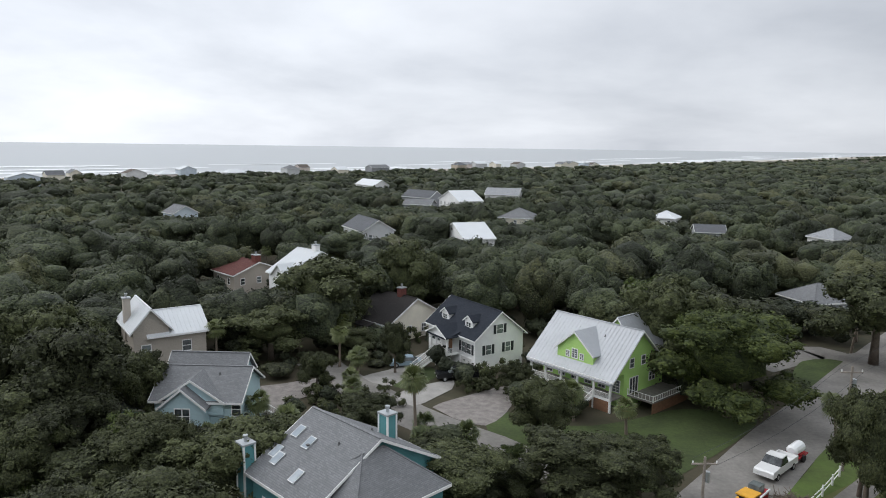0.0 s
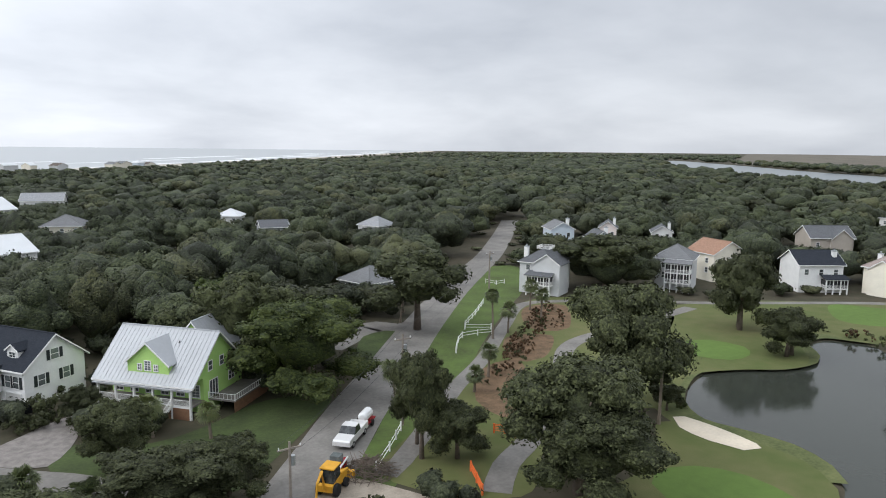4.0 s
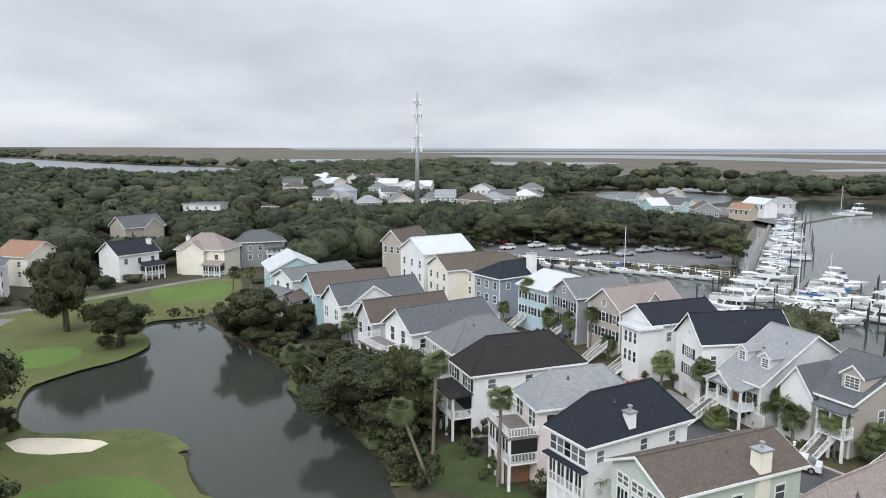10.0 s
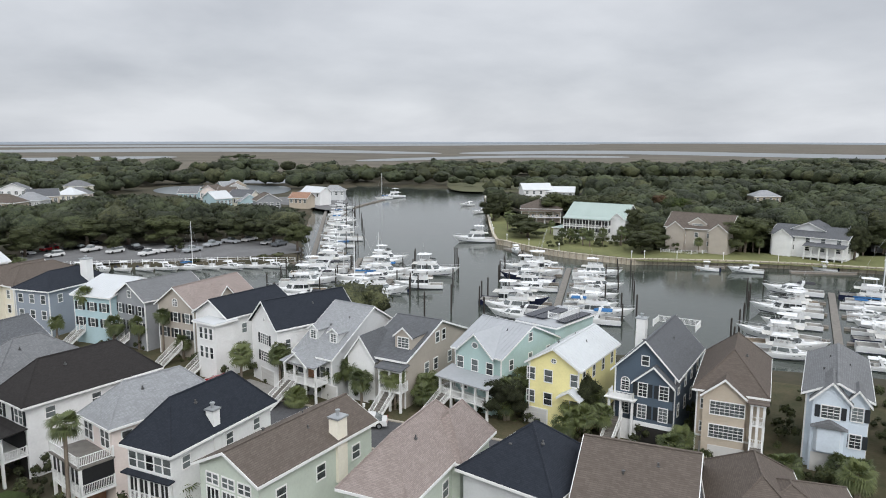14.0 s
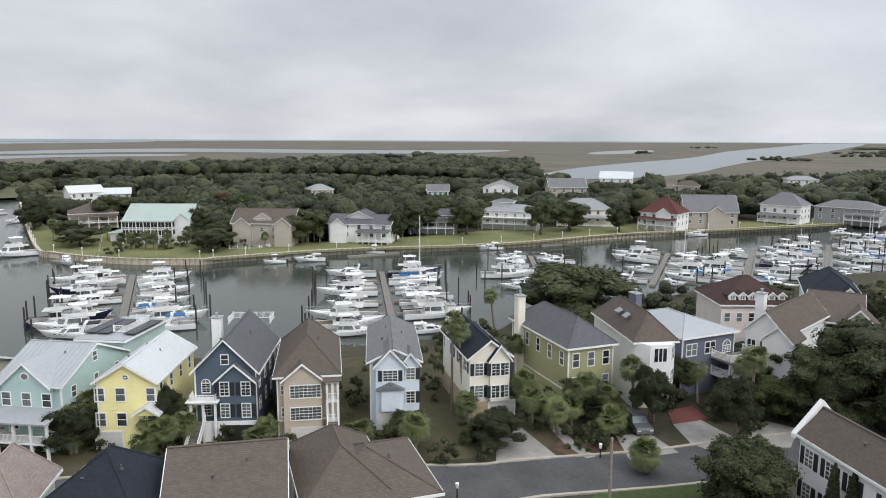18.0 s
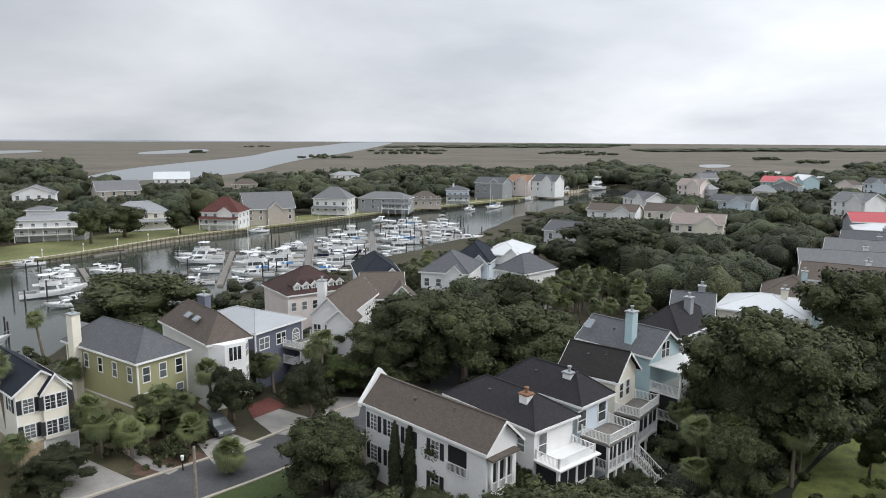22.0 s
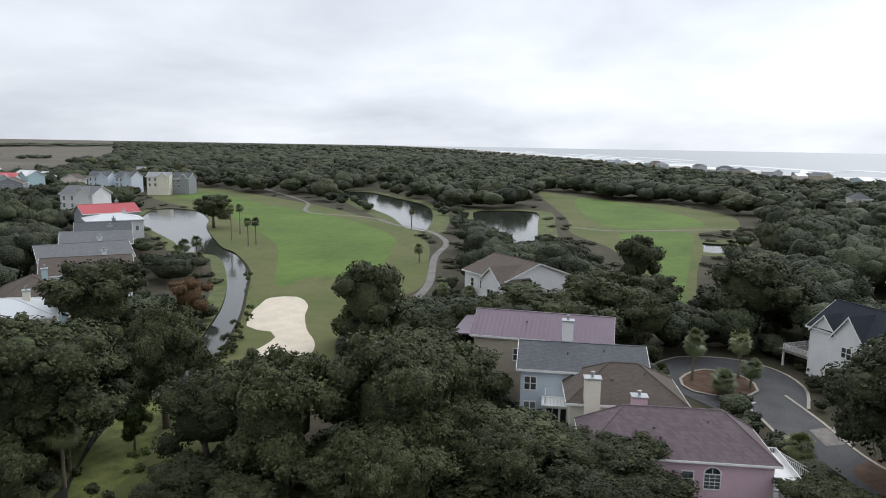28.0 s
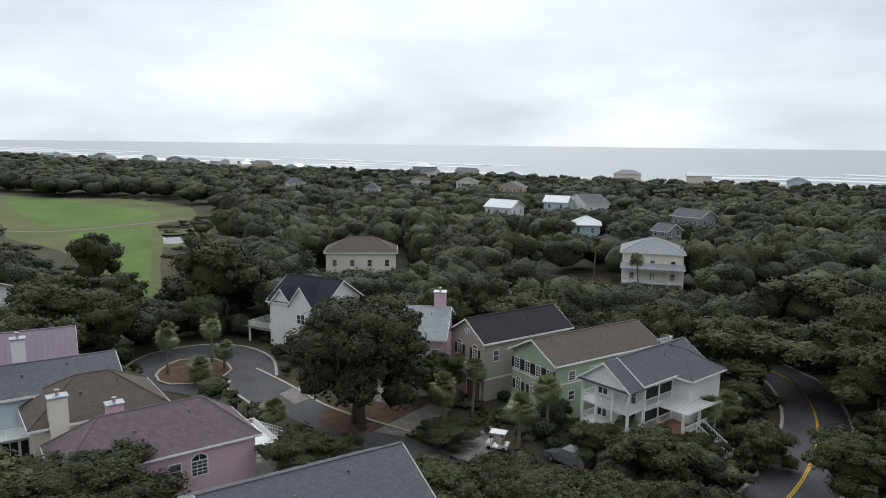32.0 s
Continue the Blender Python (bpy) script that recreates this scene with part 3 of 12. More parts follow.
for outline in ([(1374.6, 444.6), (1469.6, 282.4), (1217.1, 44.9), (1274.7, -230), (1126.5, -221.8), (1040.5, 53.8), (1223.6, 235.5), (1163.3, 376.6)], [(2047.4, 104.6), (2145.1, -566.1), (1299.3, -797.8), (1140.3, -677.7), (1615.5, -426.4), (1644.3, 60.2)], [(938.8, -414.6), (1044.9, -770.3), (884.9, -916.9), (799.3, -828.6), (934, -688.8), (831.2, -382.6)], [(1307, -824), (1353.5, -1326.3), (710.1, -1358.4), (563, -1656.6), (474.4, -1362.9), (594.8, -1095.4), (1063.6, -1041.9), (1101.1, -714.3)], [(338.1, -1491.3), (261.5, -1876.4), (200.3, -1503.2), (276.7, -1218.6)], [(2914.7, 356.9), (2912, -2781.5), (2314.3, -2211.2), (2424.4, 297.2)],
                [(452.9, -68.0), (411.8, -72.8), (392.4, -98.8), (384.5, -128.0), (423.2, -148.3), (456.7, -152.3), (475.1, -119.9), (487.8, -86.6)], [(1278.4, 999.7), (1069.2, 682.7), (998.4, 532.4), (843.1, 340.1), (755.7, 311.2), (844.2, 466.9), (1003.7, 686.6)], [(-492.2, -843.8), (-538, -839.6), (-476.9, -750), (-434.6, -738.2)]):
    for _ in range(3):
        outline = [(a[0] * k + b[0] * (1 - k), a[1] * k + b[1] * (1 - k)) for a, b in zip(outline, outline[1:] + outline[:1]) for k in (0.75, 0.25)]
    sheet("marsh_creek", outline, M_CREEK, 0.14 + 0.03 * (len(SHEETS) % 9), "pale winding tidal creek", "creek", margin=None, smooth_line=False)
sheet("waterway", [(1548.7, 1196), (1292.9, 845.2), (1056.7, 576.5), (951.7, 424.9), (872, 309.9), (578.9, 200.7), (544, 207.6), (545, 243.3), (573, 312.6), (674.1, 440.7), (936.1, 723.1)], M_CREEK, 0.13, "pale wide waterway between the woods", "water", margin=4)
STREET = [(22.7, 56.2), (29.6, 63.9), (38.4, 73.8), (51.4, 87.2), (66.4, 103.1), (88.2, 125), (110.7, 145.9), (131, 164.9), (165.2, 200.4), (199.5, 237.7)]
strip("road", STREET, 7.5, M_ASPHALT, 0.05, "worn grey two-lane residential street", "road")
strip("road", [(66.7, 104.6), (62.1, 103.7), (59.9, 108), (53.9, 105.1), (46.2, 100.1)], 6.5, M_ASPHALT, 0.045, "worn grey side street", "road")
strip("road", [(-18.2, 99.9), (-13.9, 93), (-8.5, 86.2), (-3.9, 80.3), (1.4, 74.9), (6.7, 70), (10, 63.8)], 6.0, M_ASPHALT, 0.05, "pale worn residential lane", "road")
sheet("driveway", [(-10.8, 93.1), (-7.1, 96.5), (-2.5, 104.8), (-1.6, 100.6), (-4.6, 94.1), (-6.6, 89.4)], M_CONCRETE, 0.06, "pale concrete driveway", "driveway")
sheet("driveway", [(-5.7, 86.3), (-1.4, 90.7), (1.7, 92.7), (1.6, 88.7), (-0.6, 85.5), (-3.3, 82.5)], M_CONCRETE, 0.06, "pale concrete driveway", "driveway")
sheet("driveway", [(-0.9, 82.2), (3.8, 86.6), (9.1, 90), (8.8, 82.9), (5.3, 76.7), (1.5, 79)], M_GRAVEL, 0.06, "rough gravel parking area", "driveway")
sheet("driveway", [(-24.8, 87.7), (-20.9, 90), (-15.3, 92.5), (-13.9, 88.1), (-18.2, 83.9), (-19.8, 79.2), (-22.5, 81.8)], M_GRAVEL, 0.06, "sandy gravel drive", "driveway")
sheet("lawn", [(5.4, 78.3), (8.3, 81), (15.1, 77), (22.1, 78.8), (30, 82.7), (37.6, 79.3), (22.6, 64.1), (17.1, 61.8), (7.3, 70)], M_LAWN, 0.03, "mown green front lawn", "lawn")
sheet("lawn", [(54.8, 102.9), (61, 103.2), (56.9, 95.2), (50, 90.4), (48.1, 92.6)], M_LAWN, 0.03, "green corner lawn", "lawn")
sheet("lawn", [(-6.8, 92.4), (-1.5, 98), (0.1, 95), (-4.3, 88.4)], M_LAWN, 0.03, "green strip of lawn between drives", "lawn")
sheet("lawn", [(23.6, 55.8), (34.1, 63.4), (50.9, 83.1), (69.6, 102.6), (98.8, 132.3), (114.5, 146.2), (122.8, 142.8), (104.7, 119.5), (86.9, 104.4), (68.3, 87.8), (54.1, 74), (42.1, 64.9), (32.4, 54.4), (30.2, 52.8)], M_VERGE, 0.03, "long grass verge beside the street", "lawn")
sheet("golf_rough", [(32.2, 57), (44.4, 67), (59.8, 80), (85.3, 101.7), (98.1, 109.6), (108.3, 106.4), (119.4, 93.1), (104.4, 78.7), (76.4, 68.1), (62.8, 61.8), (51, 53.8), (40.8, 46.1)], M_GRASS, 0.034, "brownish golf rough with brambles", "grass")
strip("cart_path", [(32.5, 56.6), (35.4, 58.5), (43.6, 65.4), (53.1, 73.7), (64.7, 82.4), (79.5, 95.6), (93.4, 106.9), (103.4, 105), (116.2, 96.9), (128.3, 87.2), (140.4, 79.7), (155.7, 69.9), (163.3, 63.2)], 2.4, M_ASPHALT, 0.065, "grey asphalt cart path", "path")
strip("cart_path", [(39.4, 47.9), (43.8, 51.9), (49.9, 55.2), (58.6, 60.6), (70.2, 71.4), (82.1, 80.8), (100.3, 83.6), (121, 86.6)], 2.8, M_ASPHALT, 0.07, "grey asphalt cart path", "path")
sheet("bramble_patch", [(92.1, 104.6), (100.7, 102.2), (88.2, 88.2), (82.4, 92.1)], M_BRAMBLE, 0.042, "reddish brown bramble in the golf rough", "brambles", margin=None)
sheet("bramble_patch", [(61.3, 78.2), (68.1, 78.2), (59.5, 65.8), (52.5, 61.0), (52.4, 68.2)], M_BRAMBLE, 0.042, "reddish brown bramble in the golf rough", "brambles", margin=None)
sheet("bramble_patch", [(75.0, 89.5), (82.3, 86.3), (72.5, 77.4), (67.3, 79.2)], M_BRAMBLE, 0.042, "reddish brown bramble in the golf rough", "brambles", margin=None)
CLEAR.append(([(-31, -63), (-23, -63), (-23, -55), (-31, -55)], 0))
CLEAR.append(([(-29.7, -106.4), (-52.4, -102.8), (-66.7, -129.2), (-38.5, -138.8)], 0))
low_growth([(-30.6, -106.3), (-34.2, -105.7), (-37.8, -105.1), (-41.5, -104.5), (-45.1, -103.9), (-48.8, -103.4), (-52.4, -102.8)], 6.0, 1.5, 3.0)
# lanes of the harbour houses
LANE = [(150, 22), (130, 16), (110, 0), (92, -13), (74, -26), (57, -38), (43, -48), (23.5, -56.6), (18.1, -60.5), (12.3, -64.3), (6.1, -68.5), (0, -73.7), (-6.2, -78.6), (-13.8, -85.3), (-23.1, -94.7)]
strip("road", LANE, 7.0, M_ASPHALT_DARK, 0.05, "dark asphalt lane with concrete kerbs", "road", kerb=0.12)
sheet("lawn", [(12.5, -57.7), (11.5, -60.4), (7.7, -63.5), (2.6, -66.2), (0.4, -64.7), (2.1, -58.9), (9.6, -55.7)], M_LAWN, 0.06, "small brown-green lawn in the lane", "lawn")
for outline in ([(24.3, -68.4), (23.2, -71.9), (16.6, -65.6), (22, -61.8)], [(12.5, -73.4), (9.3, -75.6), (5.8, -72), (10.1, -68.2)], [(7.2, -79.2), (4.8, -82.2), (-1.7, -76), (1.8, -73.2), (4.9, -74.8)], [(0.2, -80.3), (-2.4, -84.7), (-5.6, -83.8), (-4.7, -78.1), (-1.1, -76.6)], [(89.7, -21.4), (90.5, -24.8), (84, -27.6), (81.6, -24.6), (85.5, -21.9)]):
    sheet("driveway", outline, M_CONCRETE, 0.07, "pale weathered driveway slab", "driveway", smooth_line=False)
sheet("driveway", [(8.3, -83.1), (5.8, -85.8), (3.5, -82.6), (7.2, -79.2)], M_BRICK, 0.09, "red brick paved forecourt", "driveway", smooth_line=False)
strip("path", [(19.2, -73.1), (16.3, -69.2), (13.7, -67.1)], 1.2, M_CONCRETE, 0.07, "pale concrete garden path", "path")
sheet("mulch_bed", [(17.7, -67.4), (16.7, -72.2), (12.5, -71.8), (10.1, -68.2), (13.3, -66.6)], M_MULCH, 0.04, "dark mulch bed with shrubs", "bed")
M_CARPARK = mat("car_park_asphalt", (0.15, 0.15, 0.15), 0.9, var=0.2, scale=0.2)
sheet("far_lawn", [(256.1, -180.3), (221.6, -165.2), (192.1, -164.6), (166.1, -173.8), (139.8, -156.5), (125.2, -173.3), (105.8, -194.4), (80.9, -228.6), (47.2, -261.2), (6.6, -291.9), (-40.1, -327.2), (-109.8, -373.4), (-104.8, -355.9), (-37.4, -304.2), (5.8, -264), (41.9, -232.1), (69.1, -195.3), (106.9, -164.9), (129, -138.5), (132.9, -139.9), (153.4, -132), (176.6, -130.6), (193.4, -137.9)], M_BANKLAWN, 0.05, "narrow mown lawn behind the bulkhead", "lawn", margin=1)
sheet("car_park", [(218.1, 0.9), (225.9, -7.8), (227.2, -29.5), (219.9, -54.3), (208.3, -69.7), (193.1, -69.1), (187, -63.5), (191.5, -32.7), (202.6, -3.8)], M_CARPARK, 0.05, "asphalt marina car park", "car park")
CLEAR.append(([(152, 52), (60, 3), (30, -22), (6, -50), (2, -70), (10, -92), (25, -100), (62, -78), (100, -42), (150, -18), (182, 15)], 0))
sheet("garden", [(150, -18), (100, -42), (62, -78), (25, -100), (8, -92), (20, -66), (57, -42), (92, -17), (130, 10)], M_GARDEN, 0.022, "worn garden grass between the harbour houses", "garden", margin=None)
# court with a turning circle
sheet("road", [(-104.5, -8.3), (-109.7, -5.6), (-112.4, 1.7), (-109.7, 8), (-102.6, 11.4), (-94.1, 11.1), (-88.9, 8.2), (-87.5, 3.7), (-92, -2.3), (-97, -6.9)], M_ASPHALT_DARK, 0.055, "asphalt turning circle", "road", margin=2)
strip("kerb", [(-104.5, -8.3), (-109.7, -5.6), (-112.4, 1.7), (-109.7, 8), (-102.6, 11.4), (-94.1, 11.1)], 0.4, M_KERB, 0.15, "pale concrete kerb round the turning circle", "kerb", margin=None)
strip("road", [(-96.8, 5.6), (-89, 8.9), (-80, 12.1), (-72.9, 16.6), (-67, 21), (-61.8, 24.7)], 6.5, M_ASPHALT_DARK, 0.05, "dark asphalt court road with kerbs", "road", kerb=0.12)
sheet("planted_island", [(-99.3, -4.3), (-105.2, -1.4), (-103.9, 3.8), (-98.6, 5.5), (-94.8, 2.7), (-94.8, -2.4)], M_MULCH, 0.16, "kerbed planted island with palms", "bed")
for outline in ([(-87, 10.5), (-89.3, 13.4), (-85, 14.9), (-82.8, 11.8)], [(-87.8, 19.7), (-85.7, 24.2), (-81.3, 28.4), (-80.1, 22.1), (-82, 19.2)], [(-71.9, 18.8), (-77.9, 27.5), (-75.3, 29.4), (-69.3, 21.9)], [(-64.9, 23.9), (-69.2, 31.9), (-63.8, 31.4), (-61.7, 26)], [(-57.5, 31.8), (-58.7, 36), (-55.1, 37), (-53.2, 32.2)]):
    sheet("driveway", outline, M_GRAVEL, 0.07, "grey shell driveway", "driveway", smooth_line=False)
sheet("pine_straw_bed", [(-77.9, 13.6), (-83.4, 20.3), (-77.5, 25.9), (-73.4, 21.8), (-72, 16.2)], M_MULCH, 0.04, "pine straw bed under an oak", "bed")
sheet("lawn", [(-69.3, 21.9), (-73.9, 28.2), (-69.2, 29.1), (-66.5, 23.5)], M_LAWN, 0.04, "small patch of lawn", "lawn")
BEND = [(-44.3, 48.8), (-47.7, 55.1), (-52.1, 61.5), (-58.4, 68.8), (-65.3, 74.5), (-70.8, 77.4), (-76.2, 78.2)]
road = strip("road", BEND, 7.0, M_ASPHALT_DARK, 0.05, "dark curving road with double yellow line", "road", kerb=0.1)
M_YELLOW = mat("road_yellow", (0.62, 0.38, 0.03), 0.8, var=0.12, scale=2)
for off in (-0.16, 0.16):
    pts_l = [(x + off, y - off * 0.5) for x, y in BEND]
    mb = MB()
    cl = curve_loop(pts_l, 2.0, False)
    for (x0, y0), (x1, y1) in zip(cl, cl[1:]):
        n = Vector((y0 - y1, x1 - x0, 0)).normalized() * 0.07
        mb.add([(x0 - n.x, y0 - n.y, 0.058), (x1 - n.x, y1 - n.y, 0.058), (x1 + n.x, y1 + n.y, 0.058), (x0 + n.x, y0 + n.y, 0.058)], [(0, 1, 2, 3)])
    part("yellow_line", mb, M_YELLOW, road, "painted yellow centre line")
strip("road", [(-143.5, 58.4), (-136.1, 62), (-128.5, 67.6), (-121.5, 72.9), (-116.9, 79.2)], 6.0, M_ASPHALT, 0.05, "grey road behind the houses", "road", low=False)

sheet("duckweed", [(-41.8, -52.3), (-48.9, -58.4), (-57.1, -63.4), (-63.8, -65.9), (-66.3, -63.8), (-61.2, -58.5), (-53.8, -54), (-47.5, -49.9), (-42.9, -47.2)], M_ALGAE, -0.21, "yellow-green duckweed covering the creek", "duckweed", margin=None)
sheet("mown_bank", [(-46.1, -46.9), (-57.1, -53.3), (-71, -61.9), (-88.4, -72), (-105.4, -81.7), (-89.8, -69), (-67.8, -55.8), (-52, -44.9)], M_GRASS, 0.036, "mown brownish bank along the creek", "grass", margin=None)
sheet("bare_yard", [(-29.2, -54.9), (-32.2, -55), (-35.5, -53.4), (-32.5, -50.5), (-28.5, -51.3)], M_GRASS, 0.036, "worn brownish back garden grass", "grass", margin=None)
sheet("beach", [(x + 26, y - 26) for x, y in COAST] + [(x - 30, y + 30) for x, y in COAST[::-1]], M_BEACH, -0.35, "pale flat sand beach", "beach", smooth_line=False, margin=None)
frn = random.Random(8)
for off in (34, 80, 130, 200, 290):
    line = curve_loop(COAST[1:10], 30.0, False)
    k = 0
    while k < len(line) - 6:
        n = frn.randint(4, 18) if off > 40 else 40
        seg_l = line[k:k + n]
        if len(seg_l) > 3:
            q = [(x - off * 0.72 + frn.uniform(-5, 5), y + off * 0.72 + frn.uniform(-5, 5)) for x, y in seg_l]
            strip("surf", q, frn.uniform(14, 38) if off > 40 else 46, M_FOAM, -0.7 + off * 0.0004, "white line of breaking surf", "surf", margin=None)
        k += n + (frn.randint(2, 12) if off > 40 else 0)
sheet("sound", [(4900, -4900), (4900, 1400), (3400, 900), (3100, -1500), (2600, -3200), (400, -4200), (-1500, -4800)], mat("distant_sound", (0.20, 0.235, 0.27), 0.5, var=0.08, scale=0.002), 0.5, "distant grey-blue water beyond the marsh", "water", margin=None, smooth_line=False)

sheet("lawn", [(63.6, 7.5), (68.5, 5.6), (72.1, 2.8), (63, -3.6), (58.4, -5.7)], M_LAWN, 0.03, "small green back lawn above the pond", "lawn", margin=None)

strip("kerb", [(-99.3, -4.3), (-105.2, -1.4), (-103.9, 3.8), (-98.6, 5.5), (-94.8, 2.7), (-94.8, -2.4)], 0.35, M_KERB, 0.19, "pale kerb round the planted island", "kerb", margin=None, closed=True)
sheet("bare_earth", [(24, 54.7), (27.6, 58.1), (29.4, 58.1), (30.8, 56.1), (32.2, 53.6), (34, 50.1)], mat("bare_earth", (0.30, 0.26, 0.21), 0.95, var=0.25, scale=0.6, bump=0.6, bump_scale=6), 0.09, "churned pale sandy earth at roadworks", "earth", margin=None)

CLEAR.append(([(78, -62.2), (70.1, -81.8), (54.2, -104.8), (39.9, -121.2), (28.3, -111.7), (26.9, -85.2), (38.6, -75.1), (54.4, -61.3), (63, -51.5)], 0))

for x, y in [(431.7, -70.2), (415.2, -82.5), (403.3, -95.3), (391.6, -107.8), (387.6, -122.6)]:
    GLADES.append((0, 0, x, y, 14.0, 0.0))
    CLEAR.append(([(x * 0.94, y * 0.94 - 14), (x * 1.12, y * 1.12 - 14), (x * 1.12, y * 1.12 + 14), (x * 0.94, y * 0.94 + 14)], 0))
sheet("boatyard", [(370.4, -87.4), (320.8, -112.2), (290.6, -122.4), (366.8, -158.7), (423.8, -167.2), (408.0, -146.5), (371.1, -128.3), (375.4, -106.3)], M_CARPARK, 0.06, "grey hard standing of a boatyard", "yard")
sheet("marsh_creek", [(695.2, -99), (601.8, -153.7), (591.1, -217.1), (487.2, -179.4), (494.3, -133.4), (570.2, -97.9)], M_CREEK, 0.14, "pale tidal lagoon beyond the trees", "creek")

POND_EDGE = grow(POND, 2.2)
strip("grass_bank", POND_EDGE[25:] + POND_EDGE[:9], 4.4, M_BANK, 0.022, "grassy bank of the pond", "grass", margin=None)
strip("grass_bank", POND_EDGE[11:18], 3.6, M_BANK, 0.024, "grassy pond bank below the gardens", "grass", margin=None)
strip("grass_bank", grow(curve_loop(CREEK, 5.0), 2.3), 3.2, M_BANK, 0.022, "overgrown grassy creek bank", "grass", margin=None, closed=True)
for lake in (LAKE, LAKE_2, LAKE_3):
    strip("grass_bank", grow(curve_loop(lake, 8.0), 2.5), 7.0, M_BANK, 0.022, "grassy shore of a lagoon", "grass", margin=None, closed=True)


# ---- vegetation ----


def ico(sub):
    """A ball of 20 faces, or finer."""
    bm = bmesh.new()
    bmesh.ops.create_icosphere(bm, subdivisions=sub, radius=1)
    v = np.array([x.co[:] for x in bm.verts])
    f = np.array([[q.index for q in p.verts] for p in bm.faces])
    bm.free()
    return v, f


ICO0, ICO1 = ico(1), ico(2)


def crown_mesh(name, rng, material, height, radius, lobes, leaves, size, flat=0.62, core=0.86, trunk_h=0.3, boughs=9):
    """A crown of leaf masses: boughs spread over a dome, each a heap of lobes, edged with small loose leaves."""
    cz = height * (0.36 + trunk_h * 0.3)
    C, Rr = [], []
    heads = []
    for i in range(boughs):
        a = 2.39996 * i + rng.uniform(-0.4, 0.4)
        q = math.sqrt((i + 0.5) / boughs) * 0.78
        z = math.sqrt(1 - q * q) * 0.80 + rng.uniform(-0.10, 0.12) - (rng.uniform(0.3, 1.05) if i % 2 and q > 0.4 else 0.0)
        heads.append((math.cos(a) * q * radius, math.sin(a) * q * radius, cz + z * (height - cz) * 0.86, radius * rng.uniform(0.30, 0.42)))
    for i in range(lobes):
        x, y, z, r = heads[i % boughs]
        d = rng.standard_normal(3)
        d[2] = abs(d[2]) * 0.9 - 0.35
        d /= np.linalg.norm(d)
        k = rng.uniform(0.35, 1.0) if i >= boughs else 0.0
        C.append((x + d[0] * r * k, y + d[1] * r * k, z + d[2] * r * k * 0.8))
        Rr.append(r * (rng.uniform(0.22, 0.44) if i >= boughs else 0.82))
    C, Rr = np.array(C), np.array(Rr)
    V, Fc = [], []
    base = 0
    for i, (c, r) in enumerate(zip(C, Rr)):
        vi, fi = ICO1 if i < boughs and lobes > 20 else ICO0
        d = vi * (r * core) * (1 + 0.16 * rng.standard_normal((len(vi), 1))) * [1, 1, flat + 0.14]
        V.append(c + d)
        Fc += (fi + base).tolist()
        base += len(vi)
    if lobes > 20:
        vi, fi = ICO1
        V.append(vi * (1 + 0.12 * rng.standard_normal((len(vi), 1))) * [radius * 0.52, radius * 0.52, height * 0.26] + [0, 0, cz + (height - cz) * 0.30])
        Fc += (fi + base).tolist()
        base += len(vi)
    w = Rr ** 2 / (Rr ** 2).sum()
    k = rng.choice(lobes, leaves, p=w)
    d = rng.standard_normal((leaves, 3))
    d[:, 2] += 0.3
    d /= np.linalg.norm(d, axis=1)[:, None]
    P = C[k] + d * Rr[k][:, None] * rng.uniform(0.86, 1.26, (leaves, 1)) * [1, 1, flat + 0.14]
    keep = np.ones(leaves, bool)
    for c, r in zip(C, Rr):
        keep &= (((P - c) / [1, 1, flat + 0.14]) ** 2).sum(1) > (r * 0.84) ** 2
    P, d = P[keep], d[keep]
    m = len(P)
    q = leaf_tris(P, d, size, rng)
    F4 = (np.arange(m * 3).reshape(m, 3) + base).tolist()
    V.append(q)
    me = bpy.data.meshes.new(name)
    me.from_pydata(np.concatenate(V).tolist(), [], Fc + F4)
    me.materials.append(material)
    me.polygons.foreach_set("use_smooth", [True] * len(Fc) + [False] * len(F4))
    me.update()
    return me


def leaf_tris(P, d, size, rng):
    """One three-cornered leaf tuft at each place, facing roughly outwards."""
    m = len(P)
    nrm = d + rng.standard_normal((m, 3)) * 0.42
    nrm[:, 2] += 0.25
    nrm /= np.linalg.norm(nrm, axis=1)[:, None]
    a = np.cross(nrm, rng.standard_normal((m, 3)))
    a /= np.linalg.norm(a, axis=1)[:, None]
    b = np.cross(nrm, a)
    s = size * rng.uniform(0.6, 1.35, (m, 1))
    return np.stack([P - a * s, P + a * s * 0.7 - b * s * 0.75, P + a * s * 0.6 + b * s * 0.8], 1).reshape(-1, 3)


def trunk_mesh(name, rng, height, radius, spread):
    mb = MB()
    h = height * 0.45
    bend = rng.uniform(-0.4, 0.4, 2)
    top = (bend[0], bend[1], h)
    mb.tube([(0, 0, -0.1), (bend[0] * 0.3, bend[1] * 0.3, h * 0.5), top], [radius * 1.35, radius, radius * 0.8], 7)
    for i in range(5):
        a = 6.283 * i / 5 + rng.uniform(-0.4, 0.4)
        e = (math.cos(a) * spread, math.sin(a) * spread, height * rng.uniform(0.6, 0.8))
        mid = ((e[0] + top[0]) * 0.5, (e[1] + top[1]) * 0.5, (h + e[2]) * 0.52)
        mb.tube([(bend[0], bend[1], h * 0.8), mid, e], [radius * 0.6, radius * 0.4, radius * 0.15], 5)
    return mb.mesh(name, M_BARK, True)


RNG = np.random.default_rng(7)
TREES = {}


